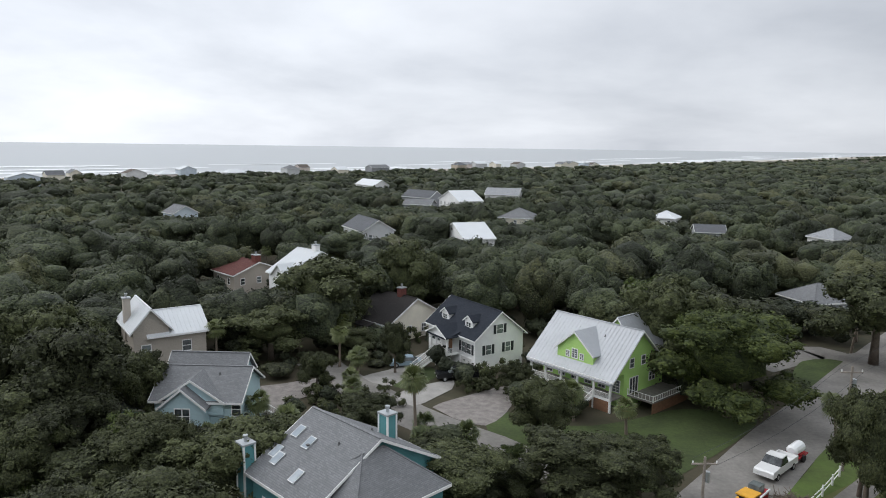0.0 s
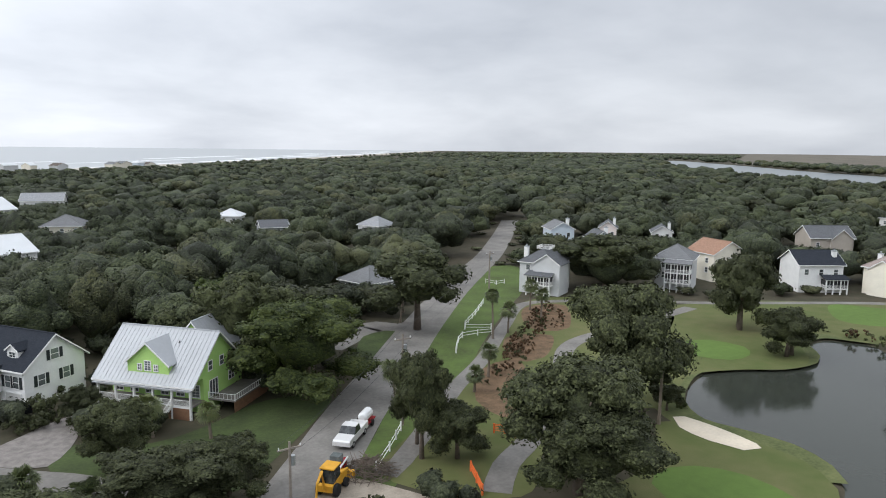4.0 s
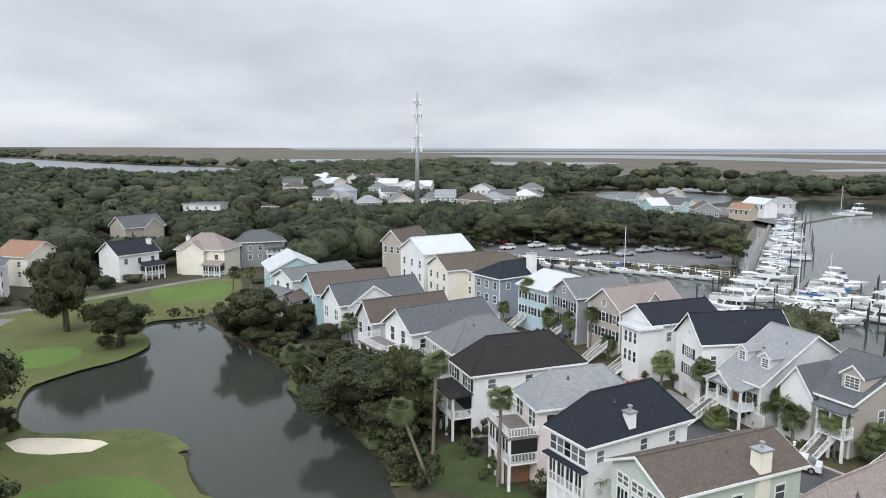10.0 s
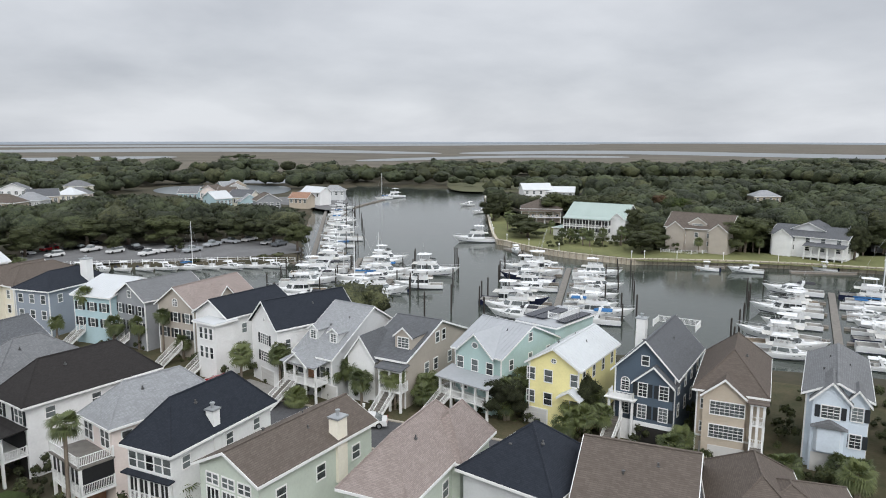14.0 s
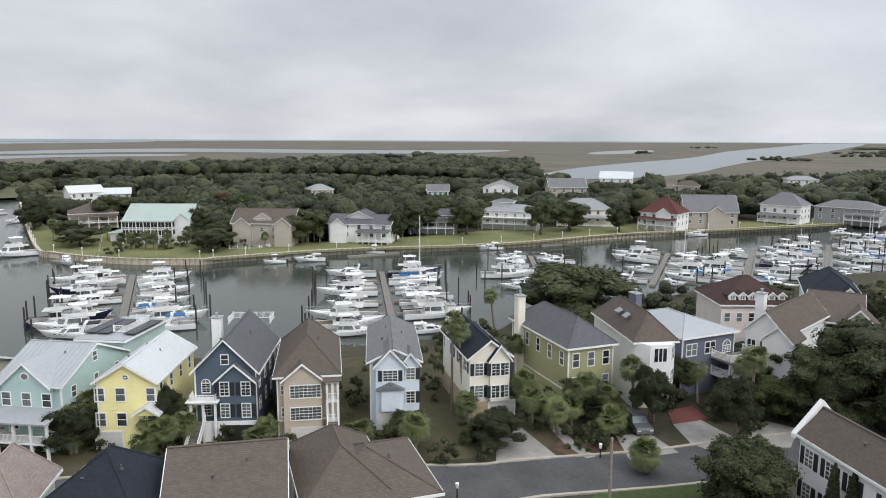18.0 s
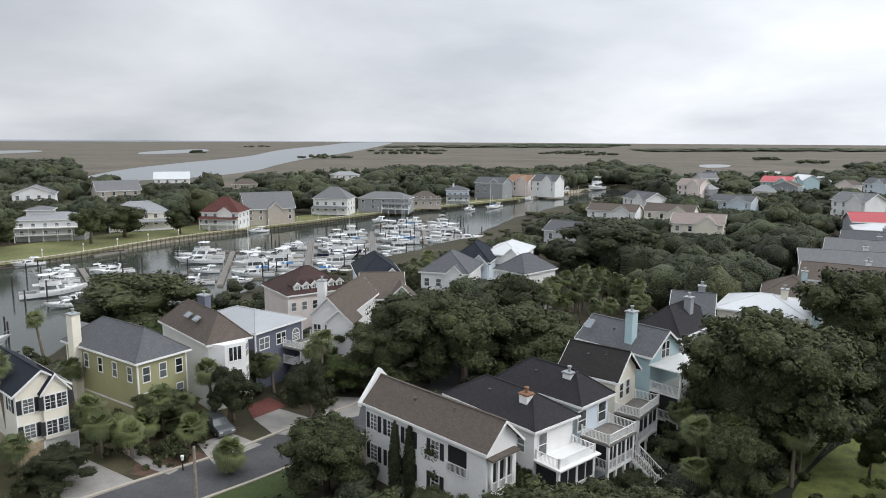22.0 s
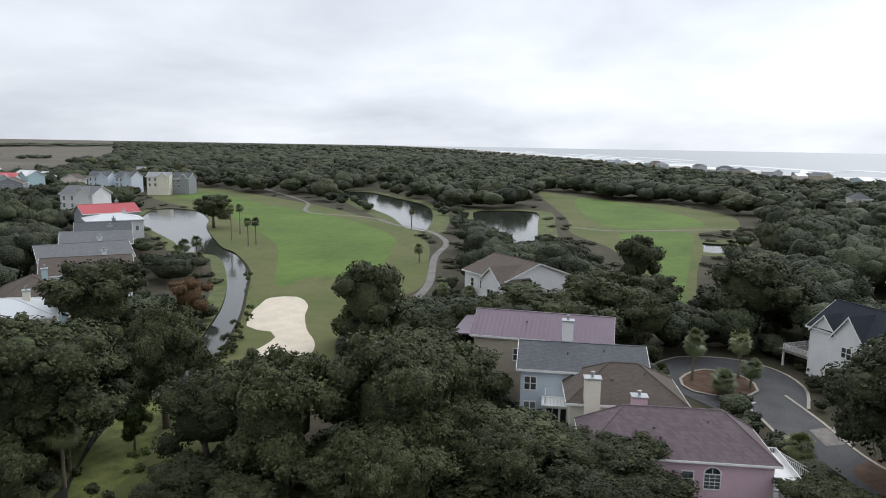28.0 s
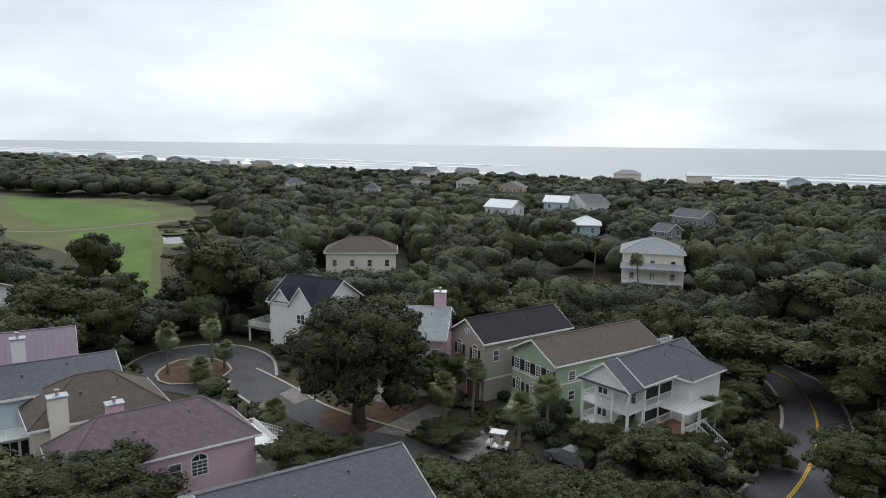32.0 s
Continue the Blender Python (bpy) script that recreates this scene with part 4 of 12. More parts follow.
def tree_model(key, n, **kw):
    TREES[key] = []
    for i in range(n):
        mats = kw["mats"]
        cm = crown_mesh("crown", RNG, mats[i % len(mats)], 10.0, 5.0, kw["lobes"], kw["leaves"], kw["size"], trunk_h=kw.get("trunk_h", 0.3), boughs=kw.get("boughs", 11))
        tm = trunk_mesh("trunk", RNG, 10.0, 0.32, 2.6)
        TREES[key].append((tm, cm))


tree_model("near", 6, mats=[M_LEAF, M_LEAF_DARK, M_LEAF], lobes=120, leaves=11500, size=0.15, boughs=16)
tree_model("mid", 6, mats=[M_LEAF, M_LEAF_DARK, M_LEAF], lobes=64, leaves=4600, size=0.205, boughs=13)
tree_model("light", 3, mats=[M_LEAF_LIGHT], lobes=64, leaves=6600, size=0.14, boughs=13)
tree_model("yellow", 1, mats=[M_LEAF_YELLOW], lobes=110, leaves=12000, size=0.12, boughs=16)
tree_model("rust", 1, mats=[M_LEAF_RUST], lobes=26, leaves=3000, size=0.17)
TREE_LABELS = {"near": "dark green broad live oak tree", "mid": "dark green live oak in the woods", "light": "fresh green leafy tree", "yellow": "broad tree with yellowing green leaves", "rust": "rust-brown tree with thinning leaves"}


def oak(x, y, h, w, key="near", label="", z=0.0):
    tm, cm = TREES[key][int(RNG.integers(len(TREES[key])))]
    t = new("oak_tree")
    t.matrix_basis = pose(x, y, z, 0, 0, float(RNG.uniform(0, 360))) @ Matrix.Diagonal((w / 10, w / 10, h / 10, 1))
    tagged(t, label or TREE_LABELS[key], "tree")
    part("trunk", tm, None, t)
    part("crown", cm, None, t)
    return t


def joined(name, label, pts, per, size, rng, material, lobes=3, category="woods"):
    """Many crowns of leaf masses joined into one mesh."""
    V, F, soft = [], [], []
    base = 0
    for x, y, h, w in pts:
        for j in range(lobes):
            v1, f1 = ICO0 if j else ICO1
            ox, oy = rng.uniform(-0.38, 0.38, 2) * w if j else (0, 0)
            rr = w * ((rng.uniform(0.15, 0.27) if j else 0.42) if lobes > 1 else 0.5)
            up = 1 - 2.6 * (ox * ox + oy * oy) / (w * w)
            tall = h * (0.40 if j == 0 else 0.20)
            cz = h * 0.56 if j == 0 else h * (0.50 + 0.36 * up * rng.uniform(0.6, 1.05))
            V.append(v1 * (1 + 0.15 * rng.standard_normal((len(v1), 1))) * [rr * 0.9, rr * 0.9, tall * 0.9] + [x + ox, y + oy, cz])
            F.append(f1 + base)
            soft += [True] * len(f1)
            base += len(v1)
            m = per // lobes
            if m:
                d = rng.standard_normal((m, 3))
                d[:, 2] = abs(d[:, 2]) - 0.25
                d /= np.linalg.norm(d, axis=1)[:, None]
                P = d * [rr, rr, tall] * rng.uniform(0.88, 1.16, (m, 1)) + [x + ox, y + oy, cz]
                V.append(leaf_tris(P, d, size, rng))
                F.append(np.arange(m * 3).reshape(m, 3) + base)
                soft += [False] * m
                base += m * 3
    me = bpy.data.meshes.new(name)
    me.from_pydata(np.concatenate(V).tolist(), [], [t for q in F for t in q.tolist()])
    me.materials.append(material)
    me.polygons.foreach_set("use_smooth", soft)
    me.update()
    return tagged(new(name, me), label, category, kind="stuff")


HAMMOCKS = [(191.9, -2151, 125.1, -2181.3), (218.9, -1373.3, 193.3, -1381.9), (18.6, -1063.1, -57.3, -1084.4), (-121, -1599.8, -316, -1668.5), (-574.5, -2498.4, -1058.1, -2717.7), (-498.3, -1465.3, -643, -1511), (-112.1, -1352.8, -250.7, -1349.4), (-459.9, -1392, -544.2, -1391.3), (-521, -1296.6, -591.8, -1293.7), (-652.4, -869.8, -695.4, -862.1), (-684, -1012.7, -727.6, -1007), (-250.5, -2354.3, -1171.2, -2681.3), (-853.8, -923.7, -923.8, -913.1), (1096, -270.7, 1077.2, -320.4), (-936.3, -1894.5, -1940.5, -2039.2), (-675.1, -2845.8, -1639.9, -3526.1)]  # both ends of low tree islands in the marsh


for x, y, h, w, key in ((146.4, -163.9, 7, 10, "mid"), (127.8, -179.5, 8, 9, "light"), (134.6, -183.0, 7, 9, "mid"), (153.2, -160.6, 6, 6, "mid"), (117.1, -214.8, 8, 10, "mid"), (94.4, -234.8, 8, 11, "mid"), (73.7, -254.4, 8, 10, "mid"), (54.2, -301.3, 7, 9, "light"), (34.6, -321.3, 8, 8, "mid"), (173.4, -205.0, 11, 12, "light"), (185.9, -208.7, 11, 11, "rust"), (-3.7, -96.6, 6, 7, "near"), (-7.2, -110.9, 8, 9, "near"), (-0.7, -93.0, 3, 4, "near"), (222.5, -158.0, 7, 9, "mid"), (229.2, -168.2, 7, 8, "mid")):
    oak(x, y, h, w, key)


def hammocks():
    """Islands of low trees out in the marsh."""
    rng = np.random.default_rng(31)
    pts = []
    for x0, y0, x1, y1 in HAMMOCKS:
        L = math.hypot(x1 - x0, y1 - y0)
        deep = L * 0.22
        for _ in range(int(6 + L / 7)):
            t, q = rng.uniform(0, 1), rng.uniform(-1, 1)
            r = math.hypot(x0, y0)
            k = 1 + q * deep / r
            h = rng.uniform(4.5, 8.0) * (0.55 + 0.45 * math.sin(math.pi * t))
            pts.append(((x0 + (x1 - x0) * t) * k, (y0 + (y1 - y0) * t) * k, h, max(11.0, L / 14) * rng.uniform(0.8, 1.3)))
    joined("marsh_woods", "dark low islands of trees in the brown marsh", pts, 12, 1.2, rng, M_FOREST, 2)


def scatter():
    """Woods: single trees near the houses, joined canopies beyond."""
    rng = np.random.default_rng(11)
    lines = [(np.array(c), m) for c, m in CLEAR]
    pts = []
    for r0, r1, gap in ((40, 140, 7.5), (140, 300, 8.5), (300, 700, 12.5), (700, 1500, 19.0), (1500, 3200, 42.0)):
        n = int(math.pi * (r1 * r1 - r0 * r0) / (gap * gap))
        r = np.sqrt(rng.uniform(r0 * r0, r1 * r1, n))
        a = rng.uniform(0, 6.283, n)
        X, Y = r * np.cos(a), r * np.sin(a)
        ok = np.ones(n, bool)
        for c, m in lines:
            lo, hi = c.min(0) - m, c.max(0) + m
            s = ok & (X > lo[0]) & (X < hi[0]) & (Y > lo[1]) & (Y < hi[1])
            if s.any():
                ok[s] &= signed(c.tolist(), X[s], Y[s]) > m
        X, Y = X[ok], Y[ok]
        shore = signed(SEA, X, Y)
        hh = rng.uniform(8.0, 12.5, len(X))
        hh += 1.5 * np.sin(X * 0.045) * np.cos(Y * 0.05)
        hh *= np.clip(0.45 + shore / 700, 0.45, 1.0)
        for x, y, h in zip(X, Y, hh):
            pts.append((x, y, h, min(rng.uniform(1.05, 1.75) * gap, h * 1.5), math.hypot(x, y)))
    kept, scrub = [], []
    for x, y, h, w, r in pts:
        if r < 480:
            for ax, ay, bx, by, hw, zb in GLADES:
                L2 = bx * bx + by * by
                t = (x * bx + y * by) / L2
                if 0 < t < 1.0 and abs(x * by - y * bx) / math.sqrt(L2) < hw + w * 0.45:
                    h = min(h, 32 + (zb - 32) * t - 0.3)
        if h <= 2.5 and r < 480:
            scrub.append((x, y, max(h, 0.8), 3.0 + max(h, 0.8)))
        if h > 2.5:
            kept.append((x, y, h, min(w, h * 1.5), r))
    kept.sort(key=lambda k: k[4])
    for x, y, h, w, r in kept[:150]:
        oak(x, y, h, w, "near" if r < 62 else "light" if rng.uniform() < 0.11 else "mid")
    low = []
    n = int(math.pi * (150 ** 2 - 28 ** 2) / 21)
    r = np.sqrt(rng.uniform(28 ** 2, 150 ** 2, n))
    a = rng.uniform(0, 6.283, n)
    X, Y = r * np.cos(a), r * np.sin(a)
    ok = np.ones(n, bool)
    for c, m in lines:
        ins = ok & (X > c[:, 0].min()) & (X < c[:, 0].max()) & (Y > c[:, 1].min()) & (Y < c[:, 1].max())
        if ins.any():
            ok[ins] &= signed(c.tolist(), X[ins], Y[ins]) > min(m, 1.0)
    ok &= signed(curve_loop(POND, 4.0), X, Y) > 5
    for x, y in zip(X[ok], Y[ok]):
        h = rng.uniform(1.3, 3.6)
        low.append((x, y, h, h * rng.uniform(1.1, 1.5)))
    joined("undergrowth", "dense green undergrowth below the oaks", low, 66, 0.20, rng, M_FOREST_DARK, 2, "undergrowth")
    joined("undergrowth", "low scrub between the woods and the lawns", scrub, 60, 0.28, rng, M_FOREST_OLIVE, 3, "undergrowth")
    rest = kept[150:]
    pick = rng.uniform(0, 1, len(rest))
    for material, lo, hi, word in ((M_FOREST, 0.0, 0.58, "dark green"), (M_FOREST_OLIVE, 0.58, 0.74, "olive green"), (M_FOREST_DARK, 0.74, 1.0, "deep green")):
        split = lambda a, b: [k[:4] for k, q in zip(rest, pick) if a <= k[4] < b and lo <= q < hi]
        joined("woods", word + " live oak woods round the houses", split(0, 190), 420, 0.27, rng, material, 6)
        joined("woods", word + " dense oak canopy", split(190, 330), 190, 0.42, rng, material, 5)
        joined("far_woods", word + " unbroken canopy of coastal oak woods", split(330, 800), 34, 0.92, rng, material, 3)
        joined("far_woods", word + " hazy distant woods along the coast", split(800, 4000), 0, 1, rng, material, 1)


# ---- house parts ----
def wall_mat(name, color, board=0.19):
    """Painted clapboard: overlapping boards in relief, faint weathering."""
    if name in MATS:
        return MATS[name]
    m = mat(name, color, 0.65, var=0.07, scale=0.5)
    nt = m.node_tree
    N, L = nt.nodes.new, nt.links.new
    tc = N("ShaderNodeTexCoord")
    sep = N("ShaderNodeSeparateXYZ")
    L(tc.outputs["Object"], sep.inputs[0])
    dv = N("ShaderNodeMath"); dv.operation = "DIVIDE"; dv.inputs[1].default_value = board
    fr = N("ShaderNodeMath"); fr.operation = "FRACT"
    L(sep.outputs[2], dv.inputs[0]); L(dv.outputs[0], fr.inputs[0])
    bp = N("ShaderNodeBump"); bp.invert = True
    bp.inputs["Strength"].default_value, bp.inputs["Distance"].default_value = 0.8, 0.03
    L(fr.outputs[0], bp.inputs["Height"])
    L(bp.outputs[0], nt.nodes["Principled BSDF"].inputs["Normal"])
    return m


def shingle_mat(name, color, row=0.085):
    """Asphalt shingles: courses with broken joints, mottled tabs and dark streaks."""
    if name in MATS:
        return MATS[name]
    m = mat(name, color, 0.92, var=0.06, scale=1.2, spec=0.2)
    nt = m.node_tree
    b = nt.nodes["Principled BSDF"]
    N, L = nt.nodes.new, nt.links.new
    old = b.inputs["Base Color"].links[0].from_socket
    tc, sep, cmb = N("ShaderNodeTexCoord"), N("ShaderNodeSeparateXYZ"), N("ShaderNodeCombineXYZ")
    L(tc.outputs["Object"], sep.inputs[0])
    ad = N("ShaderNodeMath"); ad.operation = "ADD"
    L(sep.outputs[0], ad.inputs[0]); L(sep.outputs[1], ad.inputs[1])
    L(ad.outputs[0], cmb.inputs[0]); L(sep.outputs[2], cmb.inputs[1])
    br = N("ShaderNodeTexBrick")
    br.inputs["Scale"].default_value = 1.0
    br.inputs["Brick Width"].default_value, br.inputs["Row Height"].default_value, br.inputs["Mortar Size"].default_value = 0.3, row, 0.01
    br.inputs["Color1"].default_value, br.inputs["Color2"].default_value, br.inputs["Mortar"].default_value = (1.14, 1.14, 1.14, 1), (0.84, 0.84, 0.84, 1), (0.72, 0.72, 0.72, 1)
    L(cmb.outputs[0], br.inputs["Vector"])
    mx = N("ShaderNodeMix"); mx.data_type, mx.blend_type = "RGBA", "MULTIPLY"
    mx.inputs["Factor"].default_value = 0.8
    L(old, mx.inputs["A"]); L(br.outputs["Color"], mx.inputs["B"])
    L(mx.outputs["Result"], b.inputs["Base Color"])
    bp = N("ShaderNodeBump"); bp.inputs["Strength"].default_value, bp.inputs["Distance"].default_value = 0.6, 0.02
    L(br.outputs["Fac"], bp.inputs["Height"]); bp.invert = True
    L(bp.outputs[0], b.inputs["Normal"])
    return m


W_WHITE = wall_mat("white_clapboard", (0.78, 0.78, 0.765))
W_CREAM = wall_mat("cream_clapboard", (0.80, 0.755, 0.64))
W_PALE = wall_mat("pale_grey_clapboard", (0.60, 0.61, 0.61))
W_GREY = wall_mat("grey_clapboard", (0.30, 0.31, 0.32))
W_BLUE = wall_mat("slate_blue_clapboard", (0.085, 0.115, 0.15))
W_TAN = wall_mat("tan_clapboard", (0.50, 0.43, 0.34))
W_TAUPE = wall_mat("taupe_clapboard", (0.43, 0.385, 0.33))
W_YELLOW = wall_mat("yellow_clapboard", (0.86, 0.78, 0.38))
W_MINT = wall_mat("mint_clapboard", (0.42, 0.55, 0.53))
W_AQUA = wall_mat("aqua_clapboard", (0.44, 0.58, 0.61))
W_SKY = wall_mat("pale_blue_clapboard", (0.62, 0.69, 0.75))
W_LIME = wall_mat("lime_green_clapboard", (0.44, 0.68, 0.21))
W_OLIVE = wall_mat("olive_clapboard", (0.35, 0.34, 0.19))
W_SAGE = wall_mat("sage_clapboard", (0.38, 0.45, 0.33))
W_PINK = wall_mat("pink_clapboard", (0.66, 0.47, 0.53))
W_TEAL = wall_mat("teal_clapboard", (0.10, 0.27, 0.28))
W_STEEL = wall_mat("steel_blue_clapboard", (0.29, 0.325, 0.37))
W_PALESAGE = wall_mat("pale_sage_clapboard", (0.55, 0.60, 0.52))
W_LAV = wall_mat("lavender_grey_clapboard", (0.14, 0.15, 0.195))
W_PEACH = wall_mat("pale_peach_clapboard", (0.80, 0.71, 0.66))
R_NAVY = shingle_mat("navy_shingle", (0.028, 0.033, 0.043))
R_GREY = shingle_mat("grey_shingle", (0.125, 0.13, 0.138))
R_LGREY = shingle_mat("light_grey_shingle", (0.31, 0.32, 0.33))
R_MGREY = shingle_mat("mid_grey_shingle", (0.19, 0.195, 0.20))
R_BROWN = shingle_mat("brown_shingle", (0.13, 0.108, 0.092))
R_DBROWN = shingle_mat("dark_brown_shingle", (0.038, 0.035, 0.034))
R_PINK = shingle_mat("pinkish_shingle", (0.32, 0.268, 0.245))
R_PINKTILE = shingle_mat("pink_tile", (0.180, 0.140, 0.150), 0.3)
R_PLUM = shingle_mat("plum_brown_shingle", (0.075, 0.048, 0.044))
R_RED = shingle_mat("red_shingle", (0.115, 0.048, 0.042))
R_RUST = shingle_mat("rust_shingle", (0.33, 0.20, 0.14))
R_BLACK = shingle_mat("black_shingle", (0.04, 0.038, 0.042))
R_METAL = mat("pale_metal_roof", (0.40, 0.415, 0.43), 0.5, 0.2, var=0.08, scale=0.3)
R_WHITE = mat("white_metal_roof", (0.60, 0.62, 0.63), 0.4, 0.1, var=0.05, scale=0.3)
R_PURPLE = mat("plum_metal_roof", (0.19, 0.145, 0.175), 0.42, 0.3, var=0.08, scale=0.3)
R_GREEN = mat("mint_metal_roof", (0.40, 0.48, 0.445), 0.45, 0.2, var=0.06, scale=0.3)
R_REDMETAL = mat("red_metal_roof", (0.48, 0.10, 0.11), 0.45, 0.2, var=0.08, scale=0.3)
SEAMED = {R_METAL, R_WHITE, R_PURPLE, R_GREEN, R_REDMETAL}
M_SHUTTER = mat("dark_shutter", (0.02, 0.024, 0.027), 0.5, var=0.1)
M_DOOR = mat("garage_door_white", (0.68, 0.67, 0.64), 0.5, var=0.04)
# One dark tone painted over openings, in place of the shade inside them.
M_OPENING_SHADE = mat("shaded_carport", (0.03, 0.028, 0.026), 0.9, var=0.2)


class Home:
    pass


def block(h, lx, ly, w, d, z0, eave, ridge, roof, wall, roofm, over=0.45, lrot=0.0, recess=0.0):
    """One wing: walls with thickness up to the eaves, gables, roof slabs and white fascia."""
    m = pose(lx, ly, 0, 0, 0, lrot)
    x, y = w / 2, d / 2
    rise = ridge - eave
    wb = MB()
    wb.box(-x, -y + recess, z0, x, y, eave)
    rb, tb, sb = MB(), MB(), MB()
    T = 0.16
    if roof in ("x", "y"):
        # work in a frame whose ridge runs along a; spans s across it
        a, s = (x, y) if roof == "x" else (y, x)
        def P(u, v, z):
            return (u, v, z) if roof == "x" else (v, u, z)
        g = 0.02
        for e in (-1, 1):
            wb.prism([P(e * (a - 0.2), -s, eave), P(e * (a - 0.2), s, eave), P(e * (a - 0.2), 0, ridge)], P(e * 0.2, 0, 0))
        slope = rise / s
        A = a + over
        for e in (-1, 1):
            lo = (e * (s + over), eave - over * slope)
            pr = [P(-A, 0, ridge + g), P(A, 0, ridge + g), P(A, lo[0], lo[1] + g), P(-A, lo[0], lo[1] + g)]
            rb.prism(pr, (0, 0, T))
            if roofm in SEAMED:
                n = int(2 * A / 0.55)
                for i in range(n + 1):
                    u = -A + 2 * A * i / n
                    sb.prism([P(u - 0.025, 0, ridge + T + g), P(u + 0.025, 0, ridge + T + g), P(u + 0.025, lo[0], lo[1] + T + g), P(u - 0.025, lo[0], lo[1] + T + g)], (0, 0, 0.05))
        # fascia up both rakes and along both eaves, in one piece
        S, lz = s + over, eave - over * slope
        ring = [(-S, lz - 0.08), (-S, lz + T), (0, ridge + T), (S, lz + T), (S, lz - 0.08), (0, ridge - 0.08)]
        tb.v = [P(u, v, z) for u in (-A - 0.06, -A, A, A + 0.06) for v, z in ring]
        for o, p in ((0, 6), (18, 12)):
            tb.f += [(o, o + 1, o + 2, o + 5), (o + 2, o + 3, o + 4, o + 5), (p, p + 1, p + 2, p + 5), (p + 2, p + 3, p + 4, p + 5)]
            tb.f += [(o + i, o + (i + 1) % 6, p + (i + 1) % 6, p + i) for i in range(6)]
        for i, j, e in ((0, 1, -1), (4, 3, 1)):
            q = len(tb.v)
            tb.v += [P(u, e * (S + 0.05), ring[c][1]) for u in (-A, A) for c in (i, j)]
            tb.f += [(q, q + 1, q + 3, q + 2), (6 + j, 12 + j, q + 3, q + 1), (6 + i, 12 + i, q + 2, q), (6 + i, 6 + j, q + 1, q), (12 + i, 12 + j, q + 3, q + 2)]
        sb.prism([P(-A, -0.13, ridge + T - 0.02), P(A, -0.13, ridge + T - 0.02), P(A, 0.13, ridge + T - 0.02), P(-A, 0.13, ridge + T - 0.02)], (0, 0, 0.07))
    elif roof == "flat":
        rb.box(-x - over, -y - over, eave, x + over, y + over, eave + 0.3)
        tb.box(-x - over - 0.04, -y - over - 0.04, eave - 0.05, x + over + 0.04, y + over + 0.04, eave + 0.2)
    else:
        X, Y = x + over, y + over
        ez = eave - 0.1
        long_x = (X >= Y) if roof == "hip" else roof == "hipx"
        k = min(X, Y) if roof == "hip" else (Y if long_x else X)
        r = max(0.3, (X - k) if long_x else (Y - k))
        top = [(-r, 0, ridge), (r, 0, ridge)] if long_x else [(0, -r, ridge), (0, r, ridge)]
        lowr = [(-X, -Y, ez), (X, -Y, ez), (X, Y, ez), (-X, Y, ez)]
        if long_x:
            faces = [(0, 1, 5, 4), (1, 2, 5), (2, 3, 4, 5), (3, 0, 4)]
        else:
            faces = [(0, 1, 4), (1, 2, 5, 4), (2, 3, 5), (3, 0, 4, 5)]
        vs = lowr + top
        hi = [(p[0], p[1], p[2] + T) for p in vs]
        rb.add(vs + hi, [tuple(i for i in f[::-1]) for f in faces] + [tuple(i + 6 for i in f) for f in faces] + [(i, (i + 1) % 4, (i + 1) % 4 + 6, i + 6) for i in range(4)])
        for k in (0, 0.05):
            for z in (ez - 0.08, ez + T - 0.01):
                tb.v += [(a * (X + k), b * (Y + k), z) for a, b in ((-1, -1), (1, -1), (1, 1), (-1, 1))]
        for i in range(4):
            j = (i + 1) % 4
            tb.f += [(8 + i, 8 + j, 12 + j, 12 + i), (i, j, 4 + j, 4 + i), (i, j, 8 + j, 8 + i), (4 + i, 4 + j, 12 + j, 12 + i)]
        # hip and ridge caps
        def cap(p, q):
            p, q = Vector(p), Vector(q)
            sb.tube([p + Vector((0, 0, T)), q + Vector((0, 0, T))], 0.09, 5)
        cap(top[0], top[1])
        for i in range(4):
            cap(lowr[i], top[0] if (i in (0, 3) if long_x else i in (0, 1)) else top[1])
    part("wall", wb, wall, h.ob, at=m)
    ro = part("roof", rb, roofm, h.ob, at=m)
    part("fascia", tb, M_WHITE, h.ob, at=m)
    if sb.v and (h.x ** 2 + h.y ** 2 < 300 ** 2):
        part("ridge_cap" if roofm not in SEAMED else "standing_seams", sb, roofm, ro)
    return m


M_VENT = mat("roof_vent_metal", (0.12, 0.12, 0.12), 0.6, 0.3, var=0.2)


